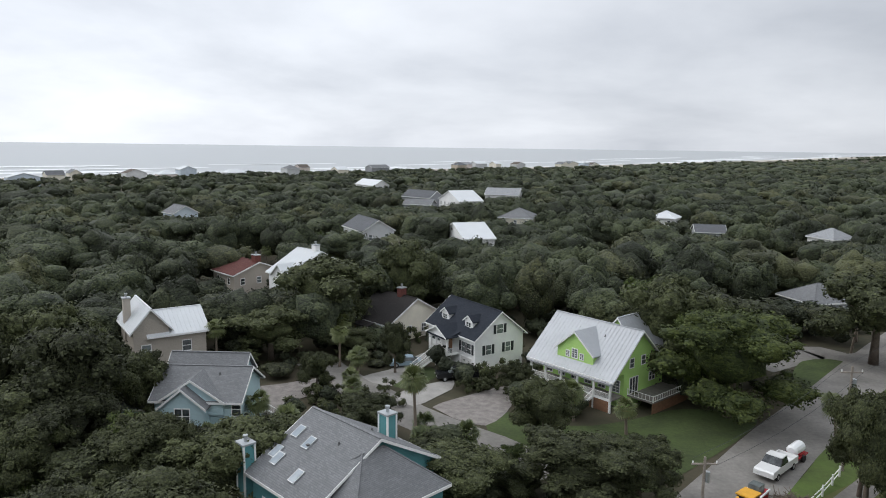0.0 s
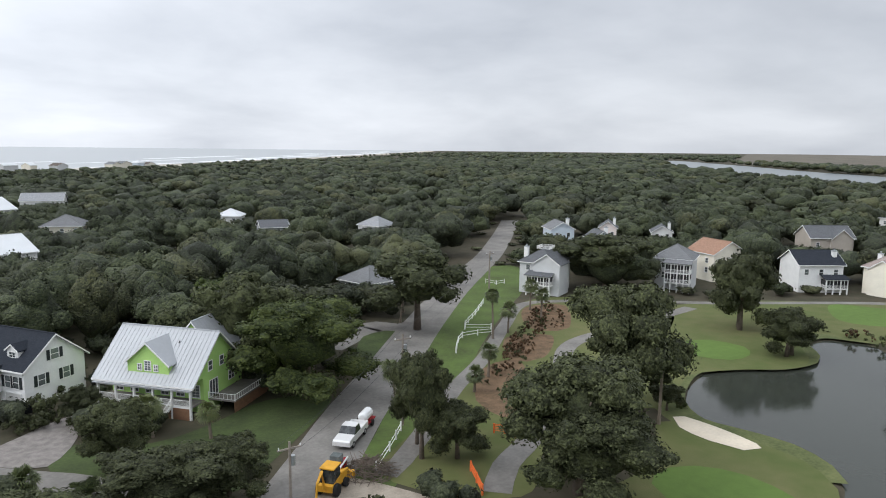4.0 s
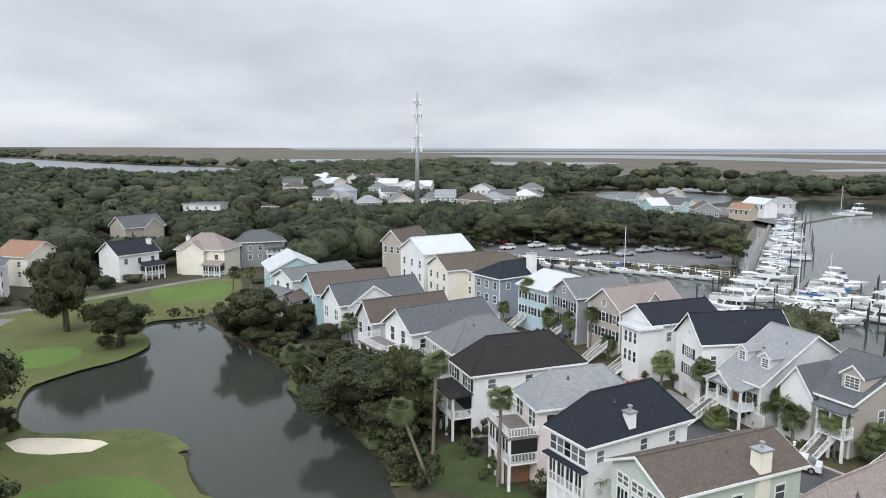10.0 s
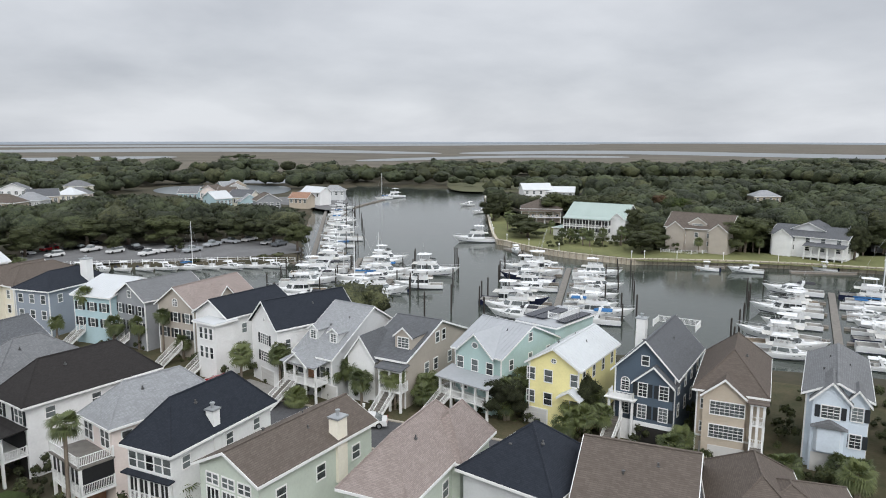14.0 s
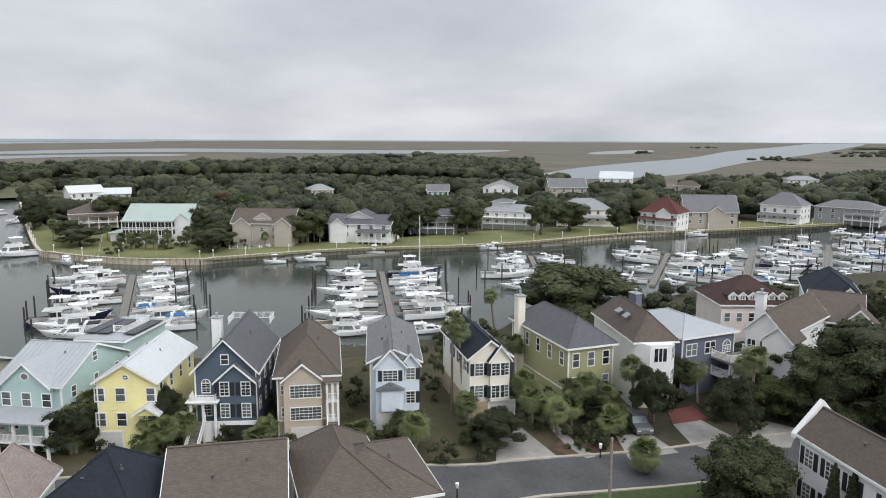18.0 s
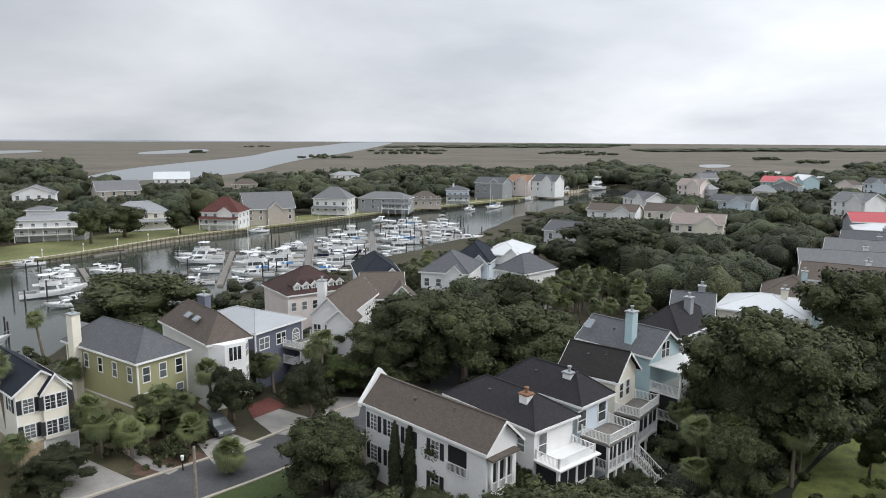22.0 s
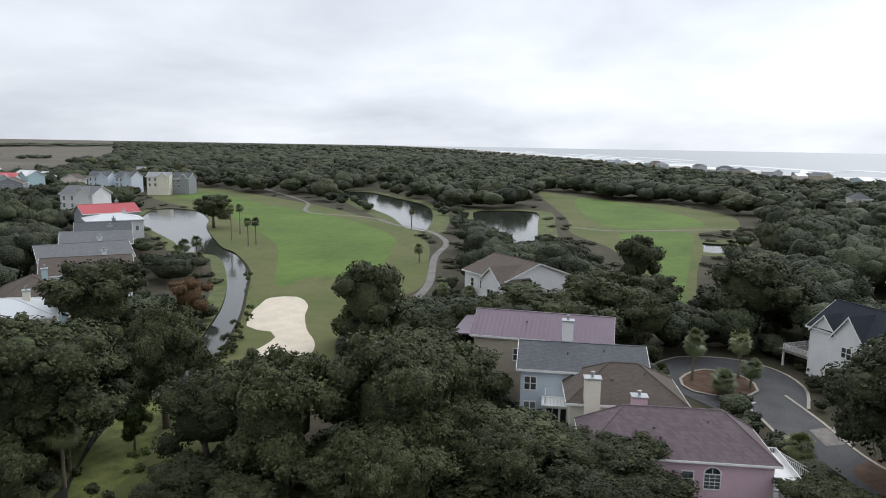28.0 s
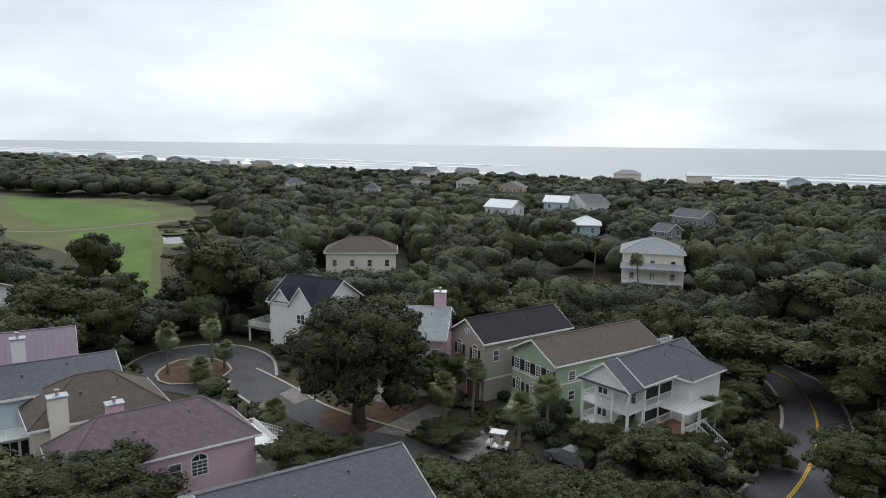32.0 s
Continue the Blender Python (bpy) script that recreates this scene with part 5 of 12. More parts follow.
def house(name, label, x, y, rot, w, d, eave, ridge, *rest, over=0.45, z0=-0.15, low=None, category="house", yard=2.5, recess=0.0):
    # rest: an upright scale where storeys are low, then the roof, wall and roof materials and the overhang
    zk = 1.0
    if not isinstance(rest[0], str):
        zk, rest = rest[0], rest[1:]
    roof, wall, roofm = rest[:3]
    over = rest[3] if len(rest) > 3 else over
    # the given outline and eave are those of the roof's edge
    if roof == "x":
        eave += over * (ridge - eave) / (d / 2)
    elif roof == "y":
        eave += over * (ridge - eave) / (w / 2)
    w, d = max(3.0, w - 2 * over), max(3.0, d - 2 * over)
    h = Home()
    h.ob = tagged(new(name), label, category)
    h.ob.matrix_basis = pose(x, y, 0, 0, 0, rot) @ Matrix.Diagonal((1, 1, zk, 1))
    h.x, h.y = x, y
    h.w, h.d, h.eave, h.ridge, h.roof, h.wall, h.roofm = w, d, eave, ridge, roof, wall, roofm
    h.x, h.y, h.rot = x, y, rot
    block(h, 0, 0, w, d, z0, eave, ridge, roof, wall, roofm, over, recess=recess)
    if math.hypot(x, y) < 98 and ridge - eave > 1:
        for k, (p, q) in enumerate(((0.18, -0.14), (-0.12, -0.24), (0.05, 0.2))):
            a, b = (p * w, q * d) if roof != "y" else (q * w, p * d)
            span = (d if roof != "y" else w) / 2
            t = abs(q) * 2
            z = ridge - (ridge - eave) * t + 0.1
            v = MB()
            v.tube([(a, b, z - 0.1), (a, b, z + 0.3)], 0.07, 6)
            v.box(a - 0.12, b - 0.12, z + 0.28, a + 0.12, b + 0.12, z + 0.36) if k == 1 else v.tube([(a, b, z - 0.05), (a, b, z + 0.06)], 0.16, 6)
            part("roof_vent", v, M_VENT, h.ob)
    c, s = math.cos(radians(rot)), math.sin(radians(rot))
    CLEAR.append(([(x + c * a - s * b, y + s * a + c * b) for a, b in ((-w / 2, -d / 2), (w / 2, -d / 2), (w / 2, d / 2), (-w / 2, d / 2))], yard))
    if low is not None:
        GLADES.append((0, 0, x, y, max(w, d) * 0.5, low))
    return h


def face(h, f, u=0.0, z=0.0, out=0.0, block_at=None):
    """A frame on a wall: x along it, z up, -y outwards."""
    w, d, ox, oy = (h.w, h.d, 0, 0) if block_at is None else block_at
    k = {"F": (0, -d / 2, 0), "R": (w / 2, 0, 90), "B": (0, d / 2, 180), "L": (-w / 2, 0, -90)}[f]
    return pose(ox + k[0], oy + k[1], z, 0, 0, k[2]) @ pose(u, -out, 0)


WIN = {}


def lattice(mb, xs, zs, filled, y0, y1):
    """Bars on a grid as one connected piece: filled(i, j) says which cells are bar. Returns the corners of the grid at the back."""
    n, m = len(xs), len(zs)
    o = len(mb.v)
    mb.v += [(x, y, z) for y in (y0, y1) for z in zs for x in xs]
    at = lambda i, j, k: o + k * n * m + j * n + i
    on = lambda i, j: 0 <= i < n - 1 and 0 <= j < m - 1 and filled(i, j)
    for j in range(m - 1):
        for i in range(n - 1):
            if on(i, j):
                mb.f.append((at(i, j, 0), at(i + 1, j, 0), at(i + 1, j + 1, 0), at(i, j + 1, 0)))
                for a, b, c, d, e, g in ((i - 1, j, i, j + 1, i, j), (i + 1, j, i + 1, j, i + 1, j + 1), (i, j - 1, i, j, i + 1, j), (i, j + 1, i + 1, j + 1, i, j + 1)):
                    if not on(a, b):
                        mb.f.append((at(c, d, 0), at(e, g, 0), at(e, g, 1), at(c, d, 1)))
    return at


def window_meshes(w, hh, style):
    key = (round(w, 2), round(hh, 2), style)
    if key not in WIN:
        t, x, b = 0.085, w / 2, 0.016
        vert, flat = [], []
        if style in ("sash", "grid", "pair"):
            flat.append((hh / 2, 0.035))
        if style == "grid":
            n = max(2, round(w / 0.45))
            vert += [(-x + w * i / n, b) for i in range(1, n)]
            flat += [(hh * 0.25, b), (hh * 0.75, b)]
        if style == "pair":
            vert.append((0, 0.06))
        if style == "triple":
            vert += [(-w / 6, 0.05), (w / 6, 0.05)]
        xs, zs = [-x - t, -x], [-t - 0.04, 0]
        for c, k in sorted(vert):
            xs += [c - k, c + k]
        for c, k in sorted(flat):
            zs += [c - k, c + k]
        xs += [x, x + t]
        zs += [hh, hh + t * 1.3]
        bar = lambda i, j: i % 2 == 0 or j % 2 == 0
        f, g, both = MB(), MB(), MB()
        lattice(f, xs, zs, bar, -0.07, 0.0)
        g.box(-x, -0.028, 0, x, -0.004, hh)
        at = lattice(both, xs, zs, bar, -0.07, -0.012)
        k = len(both.f)
        both.f += [(at(i, j, 1), at(i + 1, j, 1), at(i + 1, j + 1, 1), at(i, j + 1, 1)) for j in range(1, len(zs) - 1, 2) for i in range(1, len(xs) - 1, 2)]
        me = both.mesh("window", M_WHITE)
        me.materials.append(M_GLASS)
        me.polygons.foreach_set("material_index", [0] * k + [1] * (len(both.f) - k))
        WIN[key] = (f.mesh("window", M_WHITE), g.mesh("pane", M_GLASS), me)
    return WIN[key]


SHUT = {}


def win(h, f, u, z, w=0.9, hh=1.5, style="sash", shutters=None, at=None, block_at=None):
    m = face(h, f, u, z, block_at=block_at) if at is None else at
    far = math.hypot(h.x, h.y) > 150
    fm, gm, both = window_meshes(w, hh, style)
    if far:
        return part("window", both, None, h.ob, at=m)
    o = part("window", fm, None, h.ob, at=m)
    part("pane", gm, None, o)
    if shutters:
        key = round(hh, 2)
        if key not in SHUT:
            s = MB()
            n = int(hh / 0.12)
            saw = [(-0.22, 0, hh), (-0.22, 0, 0)]
            for i in range(n):
                saw += [(-0.22, -0.075, hh * i / n), (-0.22, -0.045, hh * (i + 1) / n)]
            s.prism(saw, (0.44, 0, 0))
            SHUT[key] = s.mesh("shutter", shutters)
        for e in (-1, 1):
            part("shutter", SHUT[key], None, o, at=pose(e * (w / 2 + 0.36), 0, 0))
    return o


def wins(h, f, z, us, w=0.9, hh=1.5, style="sash", shutters=None, block_at=None):
    for u in us:
        win(h, f, u, z, w, hh, style, shutters, block_at=block_at)


def round_window(h, f, u, z, r, oval=1.0, block_at=None):
    fr, g = MB(), MB()
    n = 16
    pts = [(math.cos(6.283 * i / n), math.sin(6.283 * i / n)) for i in range(n)]
    for i in range(n):
        (a, b), (c, d) = pts[i], pts[(i + 1) % n]
        k = 1.25
        fr.prism([(a * r * oval, 0, b * r), (c * r * oval, 0, d * r), (c * r * oval * k, 0, d * r * k), (a * r * oval * k, 0, b * r * k)], (0, -0.07, 0))
    fr.box(-r * oval, -0.05, -0.03, r * oval, 0, 0.03)
    fr.box(-0.03, -0.05, -r, 0.03, 0, r)
    g.prism([(a * r * oval, -0.004, b * r) for a, b in pts], (0, -0.02, 0))
    o = part("round_window", fr, M_WHITE, h.ob, at=face(h, f, u, z, block_at=block_at))
    part("pane", g, M_GLASS, o)


def arch_window(h, f, u, z, w, hh, block_at=None, shutters=None):
    o = win(h, f, u, z, w, hh, "grid", shutters, block_at=block_at)
    fr, g = MB(), MB()
    n, r = 8, w / 2
    pts = [(math.cos(math.pi * i / n) * r, math.sin(math.pi * i / n) * r) for i in range(n + 1)]
    for i in range(n):
        (a, b), (c, d) = pts[i], pts[i + 1]
        fr.prism([(a, 0, hh + 0.1 + b), (c, 0, hh + 0.1 + d), (c * 1.2, 0, hh + 0.1 + d * 1.2), (a * 1.2, 0, hh + 0.1 + b * 1.2)], (0, -0.07, 0))
    fr.box(-0.025, -0.05, hh, 0.025, 0, hh + r)
    g.prism([(a, -0.004, hh + 0.1 + b) for a, b in pts], (0, -0.02, 0))
    part("arch_head", fr, M_WHITE, o)
    part("pane", g, M_GLASS, o)


def door(h, f, u, z, w=1.0, hh=2.1, material=None, glazed=False, block_at=None):
    fr, g = MB(), MB()
    x = w / 2
    for a, b, c, d in ((-x - 0.1, 0, -x, hh), (x, 0, x + 0.1, hh), (-x - 0.1, hh, x + 0.1, hh + 0.12)):
        fr.box(a, -0.08, b, c, 0, d)
    g.box(-x, -0.035, 0, x, -0.004, hh)
    o = part("door_frame", fr, M_WHITE, h.ob, at=face(h, f, u, z, block_at=block_at))
    part("door", g, M_GLASS if glazed else (material or M_BROWNWOOD), o)


def garage(h, f, u, w=2.7, hh=2.3, material=None, z=0.0, arch=False, block_at=None):
    fr, g = MB(), MB()
    x = w / 2
    for a, b, c, d in ((-x - 0.14, 0, -x, hh), (x, 0, x + 0.14, hh), (-x - 0.14, hh, x + 0.14, hh + 0.16)):
        fr.box(a, -0.08, b, c, 0, d)
    mt = material or M_DOOR
    n = 4
    for i in range(n):
        g.box(-x, -0.05, hh * i / n + 0.015, x, -0.004, hh * (i + 1) / n - 0.015)
    o = part("garage_frame", fr, M_WHITE, h.ob, at=face(h, f, u, z, block_at=block_at))
    part("garage_door", g, mt, o)


def railing(h, pts3, height=0.95, material=None, name="railing", parent=None, gap=0.14, at=None):
    """Top and bottom rail, balusters and newels along a line of points."""
    mb = MB()
    for p, q in zip(pts3, pts3[1:]):
        p, q = Vector(p), Vector(q)
        L = (q - p).length
        if L < 0.05:
            continue
        d = (q - p) / L
        flat = Vector((d.x, d.y, 0)).normalized()
        n = Vector((-flat.y, flat.x, 0)) * 0.035
        for zz, t in ((height - 0.06, 0.06), (0.10, 0.05)):
            a, b = p + Vector((0, 0, zz)), q + Vector((0, 0, zz))
            mb.prism([a - n, b - n, b + n, a + n], (0, 0, t))
        k = max(2, int(L / gap))
        for i in range(1, k):
            c = p + d * (L * i / k)
            mb.box(c.x - 0.018, c.y - 0.018, c.z + 0.12, c.x + 0.018, c.y + 0.018, c.z + height - 0.04)
        for c in (p, q):
            mb.box(c.x - 0.06, c.y - 0.06, c.z, c.x + 0.06, c.y + 0.06, c.z + height + 0.08)
    return part(name, mb, material or M_WHITE, parent or h.ob, at=at)


def porch(h, f, u0, u1, depth, levels, top, posts=4, screens=(), roofm=None, rise=0.8, rail=True, base=0.0, arches=False, block_at=None, deck=None, open_top=False, post_r=0.12):
    """A porch of one or more storeys on posts; screened levels get dark mesh panels."""
    m = face(h, f, block_at=block_at)
    dm = MB()
    for z in levels:
        dm.box(u0, -depth, z - 0.22, u1, 0, z)
    pd = part("porch_deck", dm, deck or M_WHITE, h.ob, at=m)
    pts = [u0 + (u1 - u0) * i / (posts - 1) for i in range(posts)]
    for i, u in enumerate(pts):
        c = MB()
        uu = u + (post_r if i == 0 else -post_r if i == posts - 1 else 0)
        c.box(uu - post_r, -depth + 0.02, base - 0.1, uu + post_r, -depth + 0.02 + 2 * post_r, top)
        c.box(uu - post_r * 1.4, -depth - 0.03, top - 0.25, uu + post_r * 1.4, -depth + 2.6 * post_r, top)
        part("post", c, M_WHITE, h.ob, at=m)
    zs = list(levels) + [top]
    for i, z in enumerate(levels):
        zt = zs[i + 1] - 0.24
        if i in screens:
            s = MB()
            s.box(u0 + 0.1, -depth + 0.1, z + 0.04, u1 - 0.1, -depth + 0.13, zt)
            s.box(u0 + 0.08, -depth + 0.12, z + 0.04, u0 + 0.11, -0.05, zt)
            s.box(u1 - 0.11, -depth + 0.12, z + 0.04, u1 - 0.08, -0.05, zt)
            part("screen", s, M_SCREEN_SHADE, h.ob, at=m)
            fr = MB()
            for k in range(posts * 2 - 1):
                u = u0 + 0.1 + (u1 - u0 - 0.2) * k / (posts * 2 - 2)
                fr.box(u - 0.04, -depth + 0.03, z, u + 0.04, -depth + 0.1, zt)
            fr.box(u0, -depth + 0.03, z + 0.85, u1, -depth + 0.1, z + 0.95)
            part("screen_frame", fr, M_WHITE, h.ob, at=m)
        if rail:
            railing(h, [(u0 + 0.06, -0.1, z), (u0 + 0.06, -depth + 0.06, z), (u1 - 0.06, -depth + 0.06, z), (u1 - 0.06, -0.1, z)], at=m)
    bm = MB()
    if open_top:
        bm.box(u0 - 0.1, -depth - 0.1, top - 0.2, u1 + 0.1, 0, top)
        part("roof_deck", bm, M_DECK, h.ob, at=m)
        railing(h, [(u0, -0.1, top), (u0, -depth, top), (u1, -depth, top), (u1, -0.1, top)], at=m)
    else:
        bm.box(u0 - 0.05, -depth - 0.05, top - 0.3, u1 + 0.05, -depth + 0.25, top)
        part("beam", bm, M_WHITE, h.ob, at=m)
        r = MB()
        r.prism([(u0 - 0.3, -depth - 0.4, top), (u0 - 0.3, 0, top + rise), (u0 - 0.3, 0, top + rise + 0.12), (u0 - 0.3, -depth - 0.4, top + 0.12)], (u1 - u0 + 0.6, 0, 0))
        part("porch_roof", r, roofm or h.roofm, h.ob, at=m)


def stairs(h, f, u, out, z1, width=1.2, run=0.28, turn=0.0, z0=0.0, block_at=None, at=None):
    """A straight flight with open white stringers, treads and handrails, descending outwards from z1."""
    m = (face(h, f, u, 0, out, block_at=block_at) if at is None else at) @ pose(0, 0, 0, 0, 0, turn)
    n = max(2, round((z1 - z0) / 0.18))
    s, t = MB(), MB()
    L = n * run
    for e in (-1, 1):
        x = e * width / 2
        s.prism([(x - 0.04, 0, z1 - 0.35), (x - 0.04, 0, z1), (x - 0.04, -L, z0 + 0.1), (x - 0.04, -L, z0 - 0.1)], (0.08, 0, 0))
    for i in range(n):
        z = z1 - (i + 1) * (z1 - z0) / n
        t.box(-width / 2, -(i + 1) * run - 0.02, z + 0.02, width / 2, -i * run, z + 0.07)
        t.box(-width / 2, -i * run - 0.03, z + 0.07, width / 2, -i * run, z + (z1 - z0) / n + 0.02)
    o = part("staircase", s, M_WHITE, h.ob, at=m)
    part("treads", t, M_DECK, o)
    for e in (-1, 1):
        railing(h, [(e * width / 2, 0, z1), (e * width / 2, -L, z0)], parent=o, name="handrail", gap=0.2)


def chimney(h, x, y, z0, z1, sx=0.9, sy=0.9, material=None, cap=None):
    c = MB()
    c.box(-sx / 2, -sy / 2, z0, sx / 2, sy / 2, z1)
    o = part("chimney", c, material or M_WHITE, h.ob, at=pose(x, y, 0))
    k = MB()
    k.box(-sx / 2 - 0.1, -sy / 2 - 0.1, z1, sx / 2 + 0.1, sy / 2 + 0.1, z1 + 0.14)
    k.tube([(0, 0, z1 + 0.1), (0, 0, z1 + 0.55)], 0.14, 8)
    k.tube([(0, 0, z1 + 0.55), (0, 0, z1 + 0.68)], 0.22, 8)
    part("chimney_cap", k, cap or M_METAL, o)


def dormer(h, side, u, back, z, w=1.5, hh=1.5, deep=2.2, wall=None, roofm=None, at=None, win_w=None):
    """A gabled dormer standing on the slope over wall `side`, set back from it."""
    m = face(h, side, u, 0, -back) if at is None else at
    b, r, t = MB(), MB(), MB()
    x = w / 2
    b.prism([(-x, 0, z), (x, 0, z), (x, 0, z + hh), (0, 0, z + hh + w * 0.42), (-x, 0, z + hh)], (0, deep, 0))
    for e in (-1, 1):
        r.prism([(0, -0.2, z + hh + w * 0.42 + 0.02), (e * (x + 0.2), -0.2, z + hh - 0.15), (e * (x + 0.2), -0.2, z + hh), (0, -0.2, z + hh + w * 0.42 + 0.16)], (0, deep + 0.2, 0))
        t.prism([(0, -0.24, z + hh + w * 0.42 - 0.06), (e * (x + 0.22), -0.24, z + hh - 0.24), (e * (x + 0.22), -0.24, z + hh), (0, -0.24, z + hh + w * 0.42 + 0.16)], (0, 0.05, 0))
    o = part("dormer", b, wall or h.wall, h.ob, at=m)
    part("dormer_roof", r, roofm or h.roofm, o)
    part("fascia", t, M_WHITE, o)
    win(h, None, 0, 0, win_w or w * 0.55, hh * 0.8, "grid", at=m @ pose(0, 0, z + 0.12))


def front_gable(h, f, u, out, w, z0, eave, ridge, deep, wall=None, roofm=None):
    """A gabled bay that stands out from a wall by `out` and runs back into the roof."""
    m = face(h, f, u, 0, out)
    b, r, t = MB(), MB(), MB()
    x = w / 2
    o = 0.3
    b.prism([(-x, 0, z0), (x, 0, z0), (x, 0, eave), (0, 0, ridge), (-x, 0, eave)], (0, deep, 0))
    sl = (ridge - eave) / x
    for e in (-1, 1):
        r.prism([(0, -o, ridge + 0.02), (e * (x + o), -o, eave - o * sl), (e * (x + o), -o, eave - o * sl + 0.15), (0, -o, ridge + 0.17)], (0, deep + o, 0))
        t.prism([(0, -o - 0.05, ridge - 0.1), (e * (x + o), -o - 0.05, eave - o * sl - 0.12), (e * (x + o), -o - 0.05, eave - o * sl + 0.15), (0, -o - 0.05, ridge + 0.17)], (0, 0.06, 0))
    g = part("gable_bay", b, wall or h.wall, h.ob, at=m)
    part("gable_roof", r, roofm or h.roofm, g)
    part("fascia", t, M_WHITE, g)
    return m


def skylight(h, m):
    b = MB()
    b.box(-0.4, -0.6, 0, 0.4, 0.6, 0.14)
    o = part("skylight", b, M_METAL, h.ob, at=m)
    g = MB()
    g.box(-0.33, -0.53, 0.14, 0.33, 0.53, 0.16)
    part("pane", g, mat("skylight_glass", (0.25, 0.29, 0.32), 0.1, var=0.1), o)


def band(h, z, thick=0.25):
    """A white belt board round the house."""
    b = MB()
    x, y, t = h.w / 2 + 0.03, h.d / 2 + 0.03, thick
    b.box(-x, -y, z, x, -y + 0.05, z + t); b.box(-x, y - 0.05, z, x, y, z + t)
    b.box(-x, -y, z, -x + 0.05, y, z + t); b.box(x - 0.05, -y, z, x, y, z + t)
    part("belt_board", b, M_WHITE, h.ob)


def corner_boards(h, z0=0.0):
    for sx in (-1, 1):
        for sy in (-1, 1):
            b = MB()
            x, y = sx * h.w / 2, sy * h.d / 2
            b.box(x - 0.12 if sx > 0 else x - 0.03, y - 0.12 if sy > 0 else y - 0.03, z0, x + 0.03 if sx > 0 else x + 0.12, y + 0.03 if sy > 0 else y + 0.12, h.eave - 0.05)
            part("corner_board", b, M_WHITE, h.ob)


def spread(a, b, n):
    return [a + (b - a) * (i + 0.5) / n for i in range(n)]


def side_windows(h, faces="FRBL", rows=((1.0, 1.4),), n=None, w=0.9, style="sash", shutters=None, skip=()):
    for f in faces:
        L = h.w if f in "FB" else h.d
        k = n or max(2, int(L / 3.2))
        for z, hh in rows:
            wins(h, f, z, spread(-L / 2, L / 2, k), w, hh, style, shutters)


# ---- houses ----
# -- the street by the lime-green house --
h = house("house", "lime-green raised house with pale metal roof and porch", 20.6, 89.6, -48.8, 13.8, 12.0, 4.6, 10.9, 0.848, "x", W_LIME, R_METAL, 0.5, low=1.0, recess=2.4)
porch(h, "F", -h.w / 2, h.w / 2, 0.3, [1.9], 4.3, posts=6, rail=True, rise=0.1, roofm=R_METAL)
sc = MB(); sc.box(-h.w / 2, 0.0, 1.68, h.w / 2, 2.5, 1.9)
part("porch_floor", sc, M_DECK, h.ob, at=face(h, "F"))
for uu in spread(-h.w / 2, h.w / 2, 6):
    win(h, "F", 0, 0, 1.0, 1.7, "grid", at=face(h, "F", uu, 2.2, -2.4))
m = front_gable(h, "F", 0.2, -0.6, 5.6, 4.9, 7.4, 10.2, 6.5)
win(h, None, 0, 0, 0.8, 1.3, "grid", at=m @ pose(0, 0, 6.3))
for e in (-1, 1):
    win(h, None, 0, 0, 0.5, 0.8, "grid", at=m @ pose(e * 1.1, 0, 6.3))
block(h, 2.2, h.d / 2 - 1.0, 6.5, 6.0, 0, 7.2, h.ridge + 0.7, "y", W_LIME, R_METAL)
wins(h, "R", 5.8, [-1.6, 0.9], 0.8, 1.3)
wins(h, "R", 2.9, [3.0], 1.2, 1.2, "pair")
win(h, "R", -1.0, 1.9, 1.7, 2.3, "triple")
dk = MB(); dk.box(-2.2, -3.6, 1.6, h.d / 2 + 1.5, 0, 1.8)
part("side_deck", dk, M_DECK, h.ob, at=face(h, "R"))
railing(h, [(-2.2, 0, 1.8), (-2.2, -3.6, 1.8), (h.d / 2 + 1.5, -3.6, 1.8), (h.d / 2 + 1.5, 0, 1.8)], gap=0.5, at=face(h, "R"))
stairs(h, "F", 3.2, 0.4, 1.9, 1.4, 0.34)
lat = MB(); lat.box(-h.w / 2, -h.d / 2 - 0.25, 0, h.w / 2, -h.d / 2 - 0.2, 1.65)
part("lattice_skirt", lat, M_BROWNWOOD, h.ob)
sk = MB(); sk.box(-2.1, -3.5, 0, h.d / 2 + 1.4, -3.42, 1.6)
part("deck_skirt", sk, M_BROWNWOOD, h.ob, at=face(h, "R"))

h = house("house", "white raised cottage with dark grey shingle roof and dormers", 5.1, 102.2, -56.4, 12.9, 9.5, 5.6, 9.9, 0.857, "x", W_WHITE, R_NAVY, low=1.0)
porch(h, "F", -2.2, 2.2, 2.2, [2.6], 5.2, posts=4, rise=1.0)
front_gable(h, "F", 0.0, 2.4, 4.8, 5.3, 5.6, 7.0, 4.0)
dormer(h, "F", -3.0, 1.0, 6.2, 1.9, 1.9, 3.4)
dormer(h, "F", 3.0, 1.0, 6.2, 1.9, 1.9, 3.4)
wins(h, "F", 3.1, [-4.6, -3.2, 3.2, 4.6], 0.9, 1.7, "sash", M_SHUTTER)
door(h, "F", 0, 2.6)
garage(h, "F", 4.0, 2.6)
garage(h, "F", -4.0, 2.6)
wins(h, "R", 3.0, [-2.0, 1.5], 0.9, 1.6, "sash", M_SHUTTER)
win(h, "R", 0, 6.3, 1.1, 1.5, "sash", M_SHUTTER)
stairs(h, "F", 0, 2.2, 2.6, 1.5, 0.30)

